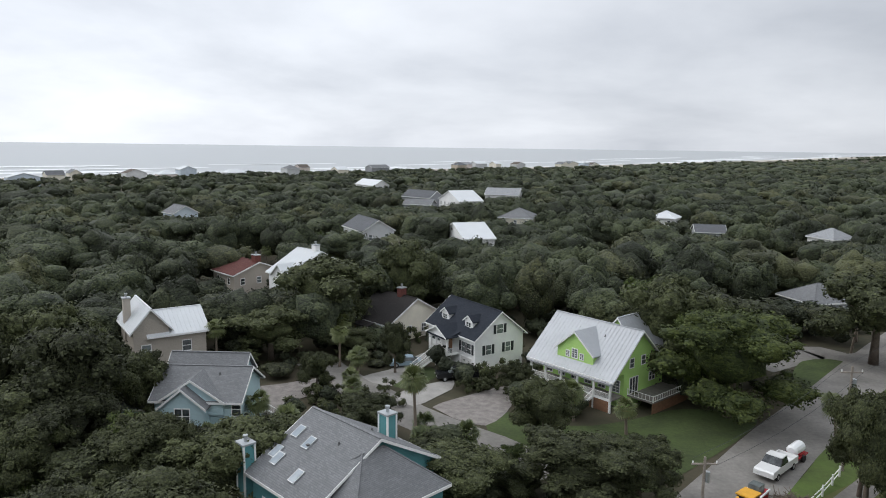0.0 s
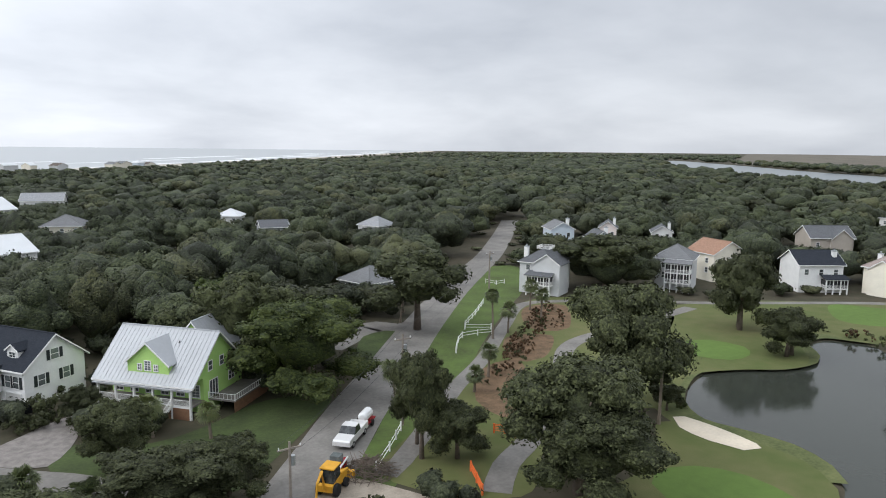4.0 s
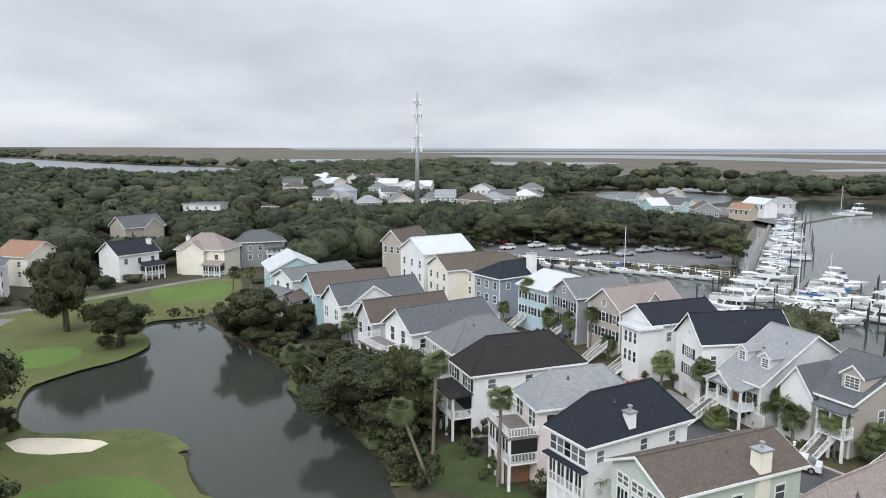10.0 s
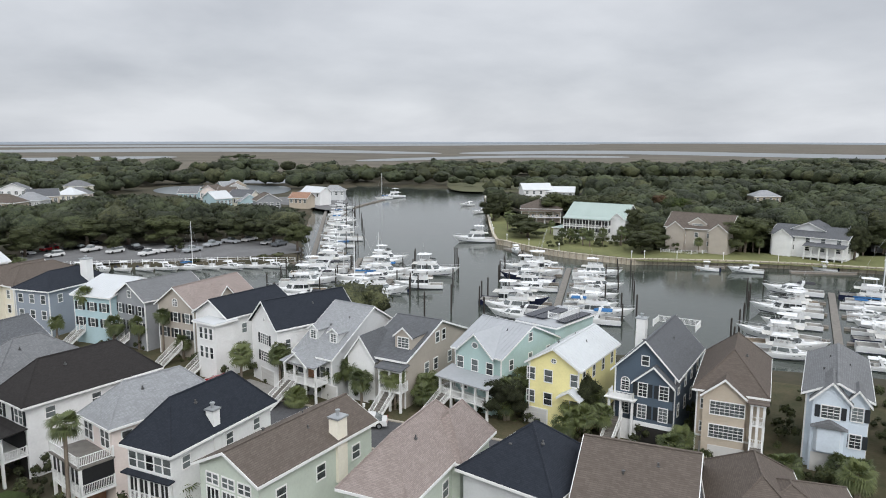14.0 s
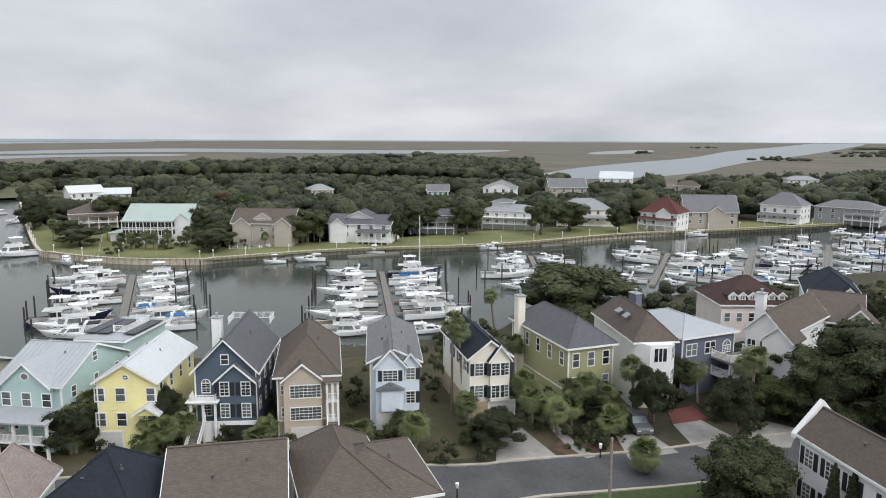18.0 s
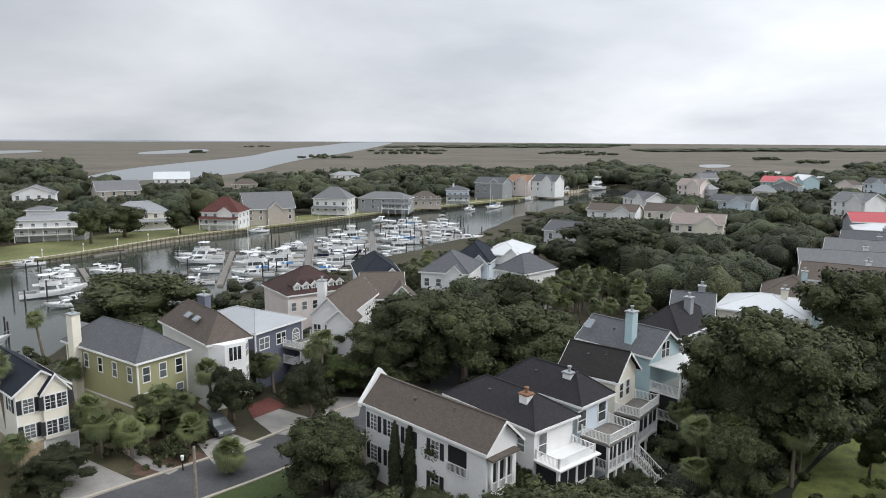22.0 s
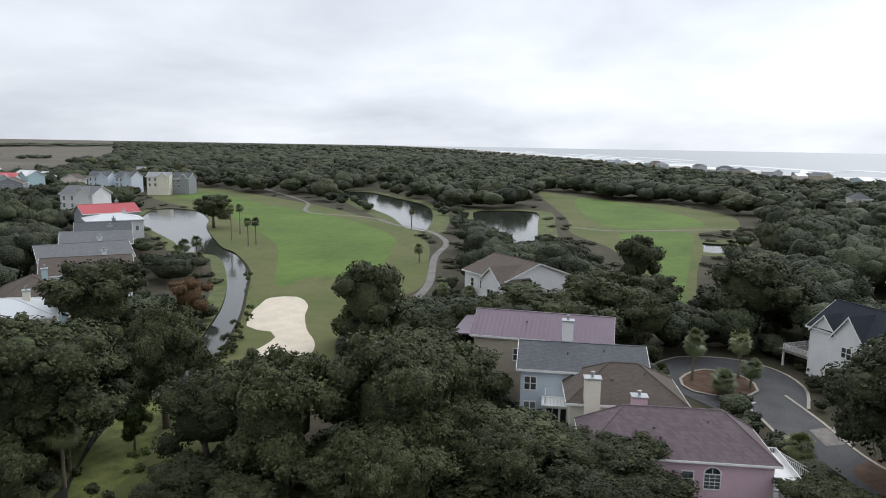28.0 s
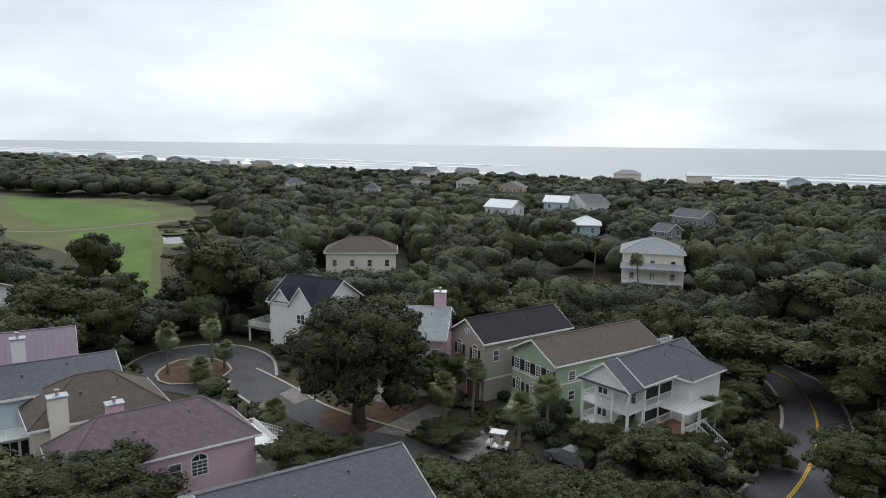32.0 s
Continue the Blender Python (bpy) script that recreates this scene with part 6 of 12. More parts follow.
h = house("house", "cream single-storey ranch house with brown shingle roof", -7.3, 116.5, -45.0, 9.9, 12.9, 3.0, 6.6, "x", W_CREAM, R_DBROWN, low=1.2)
chimney(h, 1.0, 0, 2, h.ridge + 1.3, 1.0, 1.2, M_BRICK)
wins(h, "R", 1.0, [-1.5, 1.8], 0.9, 1.2, "pair")
porch(h, "F", -h.w / 2, 1.5, 1.8, [0.3], 2.7, posts=4, rail=False, rise=0.4)
wins(h, "F", 0.9, spread(-h.w / 2, h.w / 2, 3), 1.1, 1.2, "pair")

h = house("house", "white metal-roofed house with taupe walls among oaks", -37.7, 95.9, 34.3, 8.1, 9.0, 6.0, 8.6, "x", W_TAUPE, R_WHITE, low=3.0)
block(h, -3.5, 0.5, 4.5, 9.0, 0, 7.2, 9.8, "y", W_TAUPE, R_WHITE)
wins(h, "F", 3.6, [-4.2, 1.0], 1.1, 1.4, "sash")
chimney(h, -5.5, 1, 3, 10.6, 0.9, 0.9, W_TAUPE)

h = house("house", "light blue two-storey house with weathered grey roof", -25.4, 74.5, -1.8, 9.9, 8.5, 4.8, 7.4, "x", W_AQUA, R_MGREY, low=1.0)
m = front_gable(h, "F", -1.0, 1.4, 4.6, 0, 4.7, 6.6, 6.0)
win(h, None, 0, 0, 1.5, 1.5, "pair", at=m @ pose(0, 0, 3.0))
front_gable(h, "F", -0.4, 0.3, 6.6, 3.5, 5.0, 7.2, 6.0)
block(h, -0.8, 3.0, h.w * 0.9, 4.2, 0, 6.0, 8.0, "x", W_AQUA, R_MGREY)
block(h, -h.w / 2 - 2.0, 1.0, 5.0, 6.0, 0, 3.2, 5.2, "hip", W_AQUA, R_GREY)
wins(h, "F", 3.4, [4.2], 0.9, 1.4)
wins(h, "R", 1.2, [-2.0, 2.0], 0.9, 1.4)
stairs(h, "R", 0.5, 1.2, 2.2, 1.2, 0.3)

h = house("house", "grey-shingled house with teal walls, skylights and two chimneys", -7.5, 53.4, -44.8, 8.9, 13.0, 6.2, 9.8, "x", W_TEAL, R_MGREY, low=1.0)
block(h, 4.2, -0.6, 6.4, 8.5, 0, 6.1, 9.0, "hip", W_TEAL, R_MGREY)
wins(h, "F", 3.4, [-2.0, 1.0], 0.9, 1.4)
win(h, None, 0, 0, 1.4, 1.2, "pair", at=pose(4.0, -4.86, 4.2))
for x, y, z in ((-5.0, -6.0, 8.4), (0.5, 4.0, 9.7)):
    chimney(h, x, y, 0, z, 1.1, 0.95, W_TEAL)
    cb = MB()
    for ex in (-1, 1):
        for ey in (-1, 1):
            cb.box(x + ex * 0.55 - 0.07, y + ey * 0.475 - 0.07, 0, x + ex * 0.55 + 0.07, y + ey * 0.475 + 0.07, z - 0.02)
    part("corner_board", cb, M_WHITE, h.ob)
sl = math.degrees(math.atan2(h.ridge - h.eave, h.d / 2))
for u, v in ((-3.2, -2.2), (-2.6, -4.6), (-1.2, -2.6), (0.6, -5.0), (-3.4, -4.2)):
    skylight(h, pose(u, v, h.ridge + 0.18 + v * math.tan(radians(sl)), sl))

h = house("house", "white cottage with bright metal roof seen over trees", -25.8, 136.0, -43.1, 7.8, 15.0, 7.0, 11.0, "x", W_WHITE, R_WHITE, low=4.0)
chimney(h, 2, 0, 5, h.ridge + 1.2, 1.3, 1.0)
front_gable(h, "F", 0.5, 0.5, 4.5, 0, 7.0, 9.0, 4)
side_windows(h, "FR", ((4.5, 1.4),))
h = house("house", "brick-red roofed low house with red chimney", -40.8, 146.3, -46.1, 9.9, 12.0, 5.0, 7.2, "x", W_TAUPE, R_RED, low=4.0)
chimney(h, 3.5, 0, 3, 8.6, 1.6, 1.2, M_BRICK)
side_windows(h, "FR", ((3.0, 1.2),))

# -- far roofs in the woods --
FAR_WOODS = []


def wood_house(label, x, y, rot, w, d, eave, ridge, roof, wall, roofm, low):
    h = house("house", label, x, y, rot, w, d, eave, ridge, roof, wall, roofm, 0.4, low=max(low, eave - 0.6))
    side_windows(h, "FR", ((eave - 2.2, 1.4),))
    return h


wood_house("grey gabled house among the oaks", -20.7, 196.7, -63.4, 16.5, 10.0, 8.0, 11.0, "x", W_PALE, R_GREY, 6)
wood_house("white-roofed house among the oaks", 7.2, 189.7, -74.6, 20.2, 9.0, 7.5, 10.7, "y", W_WHITE, R_WHITE, 6)
wood_house("cream house with pale roof in the woods", 25.8, 234.8, -19.0, 11.9, 12.0, 8.0, 10.8, "hip", W_CREAM, R_MGREY, 6)
wood_house("white cottage in the woods", 29.4, 337.4, -15.6, 16.5, 12.0, 8.0, 11.0, "x", W_WHITE, R_LGREY, 7)
wood_house("white gabled cottage in the woods", 7.8, 300.9, -62.0, 18.6, 12.0, 8.0, 12.0, "y", W_WHITE, R_WHITE, 7)
wood_house("white metal roof among trees", 77.9, 244.0, -31.4, 8.8, 9.0, 7.5, 9.7, "hip", W_WHITE, R_WHITE, 6.6)
wood_house("long grey roof among trees", 81.0, 212.4, -10.8, 9.3, 9.0, 6.5, 8.5, "x", W_GREY, R_GREY, 5.6)
wood_house("small white house with chimney in woods", 112.1, 200.9, -70.5, 9.9, 9.0, 6.5, 9.1, "hip", W_WHITE, R_LGREY, 5.4)
wood_house("low grey-roofed house under trees", 69.4, 127.3, -75.2, 9.6, 10.0, 4.6, 7.2, "hip", W_GREY, R_MGREY, 3.8)
wood_house("white house near the beach", -39.0, 391.6, -55.4, 22.2, 10.0, 8.5, 11.5, "x", W_WHITE, R_WHITE, 8)
wood_house("grey house near the beach", -8.8, 314.9, -40.1, 16.9, 10.0, 8.0, 11.0, "x", W_GREY, R_GREY, 7)
wood_house("long grey roof in the woods", -9.2, 289.7, -17.0, 12.1, 9.0, 7.0, 9.0, "x", W_GREY, R_MGREY, 6.5)
wood_house("blue-grey house in the woods", -86.9, 233.2, -46.7, 9.2, 9.0, 8.0, 10.5, "x", W_SKY, R_MGREY, 7)

# -- houses across the golf course --
h = house("house", "grey two-storey house with white decks and rooftop railing", 108.2, 116.2, -64.2, 9.0, 11.0, 8.4, 11.6, 0.821, "hip", W_PALE, R_GREY, low=0.5)
m = front_gable(h, "F", 2.5, 0.6, 6.0, 0, 8.4, 10.9, 6)
arch_window(h, "F", 2.5, 6.2, 1.2, 1.2)
porch(h, "F", -1.5, h.w / 2, 2.6, [3.0], 5.4, posts=5, screens=(0,))
railing(h, [(-1.5, -1.5, h.ridge - 0.1), (1.5, -1.5, h.ridge - 0.1), (1.5, 1.5, h.ridge - 0.1), (-1.5, 1.5, h.ridge - 0.1), (-1.5, -1.5, h.ridge - 0.1)])
chimney(h, -h.w / 2 + 0.3, -2, 4, 12.0)
side_windows(h, "FL", ((3.6, 1.5), (6.3, 1.4)))
for spec, wl, rf, lab in (
        ((154.8, 160.7, -26.6, 8.2, 10.0, 8.4, 11.2, 0.821), W_SKY, R_MGREY, "pale blue-grey house with double gables"),
        ((170.2, 154.2, -48.3, 6.2, 8.0, 8.4, 11.2, 0.821), W_PEACH, R_GREY, "peach house with grey gable roof"),
        ((152.7, 141.7, -25.8, 6.7, 8.0, 7.4, 10.2, 0.824), W_SKY, R_GREY, "blue-grey gabled house behind oaks"),
        ((180.9, 141.8, -48.4, 6.9, 8.0, 7.6, 10.2, 0.816), W_WHITE, R_GREY, "white house with chimney behind trees")):
    h = house("house", lab, *spec, "y", wl, rf, low=5)
    side_windows(h, "F", ((5.8, 1.4), (3.0, 1.4)))
    chimney(h, h.w / 2 - 0.8, 0, 5, h.ridge + 0.8)
h = house("house", "grey hip-roofed house on stilts with screened porches", 137.0, 102.7, -61.0, 9.0, 10.0, 8.8, 12.2, 0.818, "hip", W_PALE, R_MGREY, low=0.3)
porch(h, "F", -1.5, h.w / 2, 2.8, [2.7, 5.4], 8.0, posts=5, screens=(0, 1))
side_windows(h, "FL", ((6.2, 1.5), (3.4, 1.5)))
h = house("house", "cream house with reddish roof behind the oak", 155.3, 104.7, -12.9, 10.9, 10.0, 8.0, 11.6, 0.825, "y", W_CREAM, R_RUST, low=2)
side_windows(h, "FL", ((5.4, 1.4), (2.6, 1.4)))
h = house("house", "white house with navy roof and screened porch", 162.0, 84.4, -33.9, 10.9, 10.0, 7.6, 11.1, 0.816, "x", W_WHITE, R_NAVY, low=1)
chimney(h, h.w / 2 - 1, -2, 4, 11.2)
side_windows(h, "FR", ((5.0, 1.5),), shutters=M_SHUTTER)
porch(h, "F", 0, h.w / 2, 2.4, [1.6], 4.2, posts=4, screens=(0,))
h = house("house", "cream two-storey house with rosy roof and bay", 171.7, 68.8, -94.4, 13.4, 10.0, 7.4, 11.7, 0.824, "hip", W_CREAM, R_PINK, low=0.3)
front_gable(h, "F", -1.5, 1.2, 6, 0, 7.2, 9.8, 7)
porch(h, "F", 1.8, h.w / 2, 2.8, [0.6], 3.4, posts=4, screens=(0,))
side_windows(h, "FL", ((4.6, 1.4), (1.4, 1.4)))
chimney(h, -h.w / 2 + 0.5, 1, 4, 10.5)
h = house("house", "wide grey hip-roofed house with white trim", 182.9, 59.7, -66.1, 13.5, 10.0, 8.0, 11.1, 0.825, "hip", W_GREY, R_GREY, low=0.5)
side_windows(h, "FL", ((5.4, 1.4), (2.6, 1.4)), 5)
porch(h, "F", 1.5, h.w / 2 - 1, 2.0, [4.2], 6.2, posts=4)
h = house("house", "taupe gabled house in the trees by the green", 207.5, 105.0, -34.4, 13.2, 10.0, 8.5, 12.4, 0.824, "x", W_TAUPE, R_GREY, low=4)
front_gable(h, "F", 2.5, 0.6, 6, 0, 8.5, 11.6, 6)
side_windows(h, "F", ((5.6, 1.4), (2.6, 1.4)))
h = house("house", "flat-roofed white house in the trees", 294.0, 118.1, -88.9, 16.7, 11.0, 8.0, 8.2, 0.825, "flat", W_WHITE, R_GREY, low=4)
side_windows(h, "FR", ((5.4, 1.4), (3.2, 1.0)))
h = house("house", "brown flat-roofed house in the trees", 294.9, 89.2, -87.2, 7.5, 10.0, 7.0, 7.2, 0.814, "hip", W_TAN, R_BROWN, low=5)

# -- pond row: houses between the pond and the lane --
h = house("house", "white house with navy shingle roof, chimney and glazed sunroom", 60.8, -12.5, -146.7, 5.6, 12.9, 8.0, 11.6, 0.925, "hip", W_WHITE, R_NAVY, low=0)
wins(h, "F", 6.0, spread(-h.w / 2, h.w / 2, 5), 0.8, 1.4, "sash")
porch(h, "F", -h.w / 2, h.w / 2, 0.3, [2.9], 5.5, posts=5, screens=(0,), rise=0.05)
chimney(h, h.w / 2 - 0.3, -1.0, 4, 10.0, 0.8, 0.8)
wins(h, "R", 6.1, [-4.5, 0.5, 4], 0.8, 1.1)
h = house("house", "white house with pale grey roof, screened porch and roof deck", 66.8, -9.4, -160.1, 5.8, 11.3, 8.2, 11.1, 0.939, "hip", W_PEACH, R_LGREY, low=0)
porch(h, "F", -h.w / 2 - 0.2, h.w / 2 + 0.2, 3.0, [2.9], 5.6, posts=4, screens=(0,), open_top=True)
wins(h, "F", 6.0, [-1.8, 1.2], 1.5, 1.7, "pair")
wins(h, "R", 6.2, spread(-h.d / 2, h.d / 2, 4), 0.9, 1.3)
side = MB(); side.box(-h.w / 2 + 0.4, -2.6, 0, 1.0, -0.2, 2.5)
part("stilt_screen", side, M_BROWNWOOD, h.ob, at=face(h, "F"))
h = house("house", "white house with dark mottled hip roof and porches", 78.8, -4.2, -155.9, 6.6, 14.6, 8.4, 12.2, 0.857, "hip", W_WHITE, R_DBROWN, low=0)
porch(h, "F", -h.w / 2, h.w / 2, 2.4, [3.0], 5.7, posts=4, screens=(), rise=0.2)
# Dark sheet on the back wall paints the shade inside this open porch.
sc = MB(); sc.box(-h.w / 2 + 0.2, -0.06, 3.1, h.w / 2 - 0.2, -0.03, 5.5)
part("porch_shade", sc, M_SCREEN_SHADE, h.ob, at=face(h, "F"))
wins(h, "F", 6.2, [-2.4, 1.6], 1.5, 1.6, "pair", M_SHUTTER)
wins(h, "R", 6.4, spread(-h.d / 2, h.d / 2, 3), 0.9, 1.2, "sash")
# Flat dark panel on the solid wall paints the shade under the stilts.
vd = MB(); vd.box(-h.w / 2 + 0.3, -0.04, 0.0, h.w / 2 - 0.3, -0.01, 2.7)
part("carport_shade", vd, M_OPENING_SHADE, h.ob, at=face(h, "F"))
h = house("house", "house with grey-green shingle hip roof", 86.0, 0.2, -154.3, 8.7, 11.5, 7.6, 10.7, "hip", W_PALE, R_MGREY, low=2)
wins(h, "F", 5.4, [-2, 2], 1.2, 1.5, "pair")
h = house("house", "white gabled house with dark roof and rooftop terrace", 94.0, 5.6, -143.6, 7.9, 14.3, 7.8, 10.4, "y", W_WHITE, R_GREY, low=0.5)
porch(h, "F", -h.w / 2 - 1.5, h.w / 2 - 1, 3.4, [2.8], 5.6, posts=4, screens=(), open_top=True)
wins(h, "F", 6.0, [-1.4, 1.4], 1.0, 1.8, "sash")
wins(h, "F", 3.0, spread(-h.w / 2, h.w / 2, 4), 0.9, 2.0, "sash")
wins(h, "R", 5.8, spread(-h.d / 2, h.d / 2, 4), 0.8, 1.2)
h = house("house", "pale grey house with brown cross-gable roof", 100.0, 11.3, -145.4, 5.4, 13.5, 7.2, 10.0, "y", W_PALE, R_BROWN, low=2)
wins(h, "F", 5.2, [-1.4, 1.4], 1.0, 1.5)
h = house("house", "white house with grey cross-gable roof and dark screened corner", 110.8, 17.5, -141.6, 6.9, 15.8, 7.4, 10.2, "y", W_WHITE, R_GREY, low=0.5)
front_gable(h, "R", -2.0, 0.4, 8.5, 0, 7.4, 10.0, 5)
wins(h, "F", 5.0, [-1.8, 1.6], 1.0, 1.6, "pair")
wins(h, "R", 5.2, [-3.5, 4, 6], 0.9, 1.3)
h = house("house", "aqua gabled house with brown shingle roof", 118.7, 23.3, -153.5, 11.9, 14.1, 7.6, 10.2, "y", W_AQUA, R_BROWN, low=0.5)
wins(h, "F", 5.4, [-1.4, 1.6], 0.9, 1.5)
wins(h, "R", 5.4, spread(-h.d / 2, h.d / 2, 4), 0.8, 1.2)
porch(h, "F", -h.w / 2 - 2, 0.5, 2.6, [2.8], 5.4, posts=4, screens=(0,))
h = house("house", "white gabled house with grey roof and porch", 128.0, 31.3, -132.2, 7.1, 14.4, 7.8, 9.5, "y", W_WHITE, R_MGREY, low=0.5)
porch(h, "F", -h.w / 2, h.w / 2, 2.4, [2.8], 5.4, posts=4)
wins(h, "F", 5.9, [-1.6, 1.6], 0.9, 1.4)
h = house("house", "aqua house with white metal roof", 136.4, 37.8, -155.5, 11.4, 10.6, 7.8, 10.4, "x", W_AQUA, R_WHITE, low=0.5)
side_windows(h, "FR", ((5.2, 1.3),))
h = house("house", "pale sage house with brown shingle gable roof and chimney", 54.6, -18.2, -153.1, 7.4, 14.5, 6.6, 8.4, "y", W_PALESAGE, R_BROWN, low=0)
wins(h, "F", 3.0, spread(-h.w / 2 + 0.6, h.w / 2 - 0.6, 3), 1.3, 2.0, "triple")
wins(h, "F", 5.4, spread(-h.w / 2 + 0.6, h.w / 2 - 0.6, 3), 1.3, 0.8, "pair")
chimney(h, h.w / 2 - 0.2, 2.5, 3, 8.6, 1.0, 1.2, W_CREAM)
wins(h, "R", 4.2, spread(-h.d / 2, h.d / 2, 3), 1.0, 1.2)
h = house("house", "pale house with pinkish mottled hip roof", 46.7, -25.8, -146.5, 6.2, 13.6, 6.4, 10.0, "hip", W_PALESAGE, R_PINK, low=0)
block(h, 1.5, 4.5, h.w * 0.7, h.d * 0.5, 0, 6.3, h.ridge - 0.5, "hip", W_PALESAGE, R_PINK)
wins(h, "R", 3.8, spread(-h.d / 2, h.d / 2, 3), 1.0, 1.3)
h = house("house", "house with navy shingle hip roof by the lane", 41.1, -33.4, -159.4, 8.8, 8.9, 6.4, 9.8, "hip", W_PALE, R_NAVY, low=0)
wins(h, "R", 3.6, spread(-h.d / 2, h.d / 2, 3), 1.0, 1.3)
h = house("house", "house with brown shingle gable roof", 34.4, -38.1, -143.8, 8.5, 11.0, 6.2, 9.5, "x", W_TAN, R_BROWN, low=0)
h = house("house", "house with brown crossing hip roofs", 26.5, -44.3, -137.4, 9.6, 10.0, 6.2, 8.3, "hip", W_TAN, R_BROWN, low=0)
block(h, -2.0, 1.0, 6, 10.0, 0, 6.3, h.ridge + 0.7, "hip", W_TAN, R_BROWN)

# -- harbour row: tall houses facing the lane --
def lane_house(label, spec, roof, wall, roofm, over=0.4):
    h = house("house", label, *spec, roof, wall, roofm, over, low=0)
    corner_boards(h)
    return h


h = lane_house("cream gabled house with dark roof at the lane's end", (142.2, 2.9, -148.6, 9.2, 14.8, 8.4, 11.2, 0.881), "y", W_CREAM, R_BROWN)
wins(h, "F", 6.0, spread(-h.w / 2, h.w / 2, 3), 0.8, 1.5); wins(h, "F", 3.2, spread(-h.w / 2, h.w / 2, 3), 0.8, 1.5)
h = lane_house("white house with bright metal roofs", (152.5, 10.1, -144.6, 10.8, 13.0, 9.0, 12.0), "y", W_WHITE, R_WHITE)
wins(h, "F", 6.0, spread(-h.w / 2, h.w / 2, 3), 0.8, 1.5); wins(h, "F", 3.2, spread(-h.w / 2, h.w / 2, 3), 0.8, 1.5)
h = lane_house("taupe gabled house by the trees", (171.5, 19.0, -119.3, 6.3, 12.0, 8.5, 11.4), "y", W_TAUPE, R_BROWN)
wins(h, "F", 6.0, spread(-h.w / 2, h.w / 2, 3), 0.8, 1.5)
h = lane_house("cream house with brown roof and palms", (142.3, -2.3, -148.4, 9.4, 15.2, 8.4, 11.2, 0.881), "hip", W_CREAM, R_BROWN)
wins(h, "F", 6.0, spread(-h.w / 2, h.w / 2, 3), 0.8, 1.5); wins(h, "F", 3.2, spread(-h.w / 2, h.w / 2, 3), 0.8, 1.5)
h = lane_house("slate house with navy roof, bay windows and tall chimney", (133.4, -5.9, -140.6, 8.0, 13.7, 8.6, 11.2, 0.884), "hip", W_STEEL, R_NAVY)
wins(h, "F", 6.2, spread(-h.w / 2, h.w / 2, 3), 0.9, 1.5); wins(h, "F", 3.3, spread(-h.w / 2, h.w / 2, 3), 0.9, 1.5)
chimney(h, 3.0, 2.0, 5, 13.0, 1.6, 1.2)
wins(h, "R", 6.2, spread(-h.d / 2, h.d / 2, 3), 0.8, 1.4)
h = lane_house("pale aqua house with white metal roof", (122.8, -13.6, -142.7, 8.3, 13.0, 8.8, 11.2, 0.864), "x", W_AQUA, R_WHITE)
wins(h, "F", 6.2, spread(-h.w / 2, h.w / 2, 3), 0.8, 1.5, "sash", M_SHUTTER); wins(h, "F", 3.3, spread(-h.w / 2, h.w / 2, 3), 0.8, 1.5, "sash", M_SHUTTER)
stairs(h, "F", -2.0, 0.3, 2.6, 1.2)
h = lane_house("grey-blue gabled house with dark shutters", (116.4, -18.4, -153.6, 8.1, 11.7, 8.8, 11.7, 0.864), "y", W_GREY, R_MGREY)
wins(h, "F", 6.2, spread(-h.w / 2, h.w / 2, 3), 0.8, 1.6, "sash", M_SHUTTER); wins(h, "F", 3.3, spread(-h.w / 2, h.w / 2, 3), 0.8, 1.6, "sash", M_SHUTTER)
win(h, "F", 0, 9.2, 0.8, 1.1)
stairs(h, "F", 1.0, 1.5, 2.6, 1.3)
h = lane_house("taupe house with rosy shingle roof and tall arched windows", (109.6, -24.0, -148.0, 7.9, 13.4, 8.8, 12.2, 0.841), "y", W_TAUPE, R_PINK)
wins(h, "F", 6.2, spread(-h.w / 2, h.w / 2, 3), 0.8, 1.6, "sash", M_SHUTTER); wins(h, "F", 3.3, spread(-h.w / 2, h.w / 2, 3), 0.8, 1.6, "sash", M_SHUTTER)
arch_window(h, "F", 0, 9.0, 0.9, 0.7)
front_gable(h, "R", 0, 0.3, 4.5, 8, 8.8, 11.5, 3)
stairs(h, "F", 2.0, 1.5, 2.6, 1.3)
h = lane_house("white house with black shingle roof and flat-roofed bay", (98.6, -26.7, -154.8, 7.4, 12.3, 8.6, 11.0, 0.919), "y", W_WHITE, R_NAVY)
wins(h, "F", 6.0, spread(-h.w / 2, 0, 1), 1.0, 1.7); wins(h, "F", 3.2, spread(-h.w / 2, 0, 1), 1.0, 1.7)
block(h, h.w / 2 - 1.6, -h.d / 2 - 0.8, 3.6, 3.0, 0, 8.3, 8.5, "flat", W_WHITE, R_WHITE)
for uu in (h.w / 2 - 2.6, h.w / 2 - 1.6, h.w / 2 - 0.6):
    win(h, "F", uu, 6.0, 0.6, 1.6, at=face(h, "F", uu, 6.0, 2.3))
    win(h, "F", uu, 3.2, 0.6, 1.6, at=face(h, "F", uu, 3.2, 2.3))
stairs(h, "F", -0.5, 0.5, 2.7, 1.4)
wins(h, "R", 6.0, [-3, 1, 4], 0.8, 1.4); garage(h, "F", h.w / 2 - 1.6, 2.4, 2.2)
h = lane_house("white gabled house with dark roof and garage", (89.4, -32.2, -167.5, 7.2, 12.9, 9.2, 13.1, 0.837), "y", W_WHITE, R_NAVY)
wins(h, "F", 6.3, [0], 1.9, 1.6, "grid", M_SHUTTER); wins(h, "F", 3.5, [0], 1.9, 1.6, "grid", M_SHUTTER)
garage(h, "F", 0.5, 3.2); round_window(h, "F", 0, 10.2, 0.25)
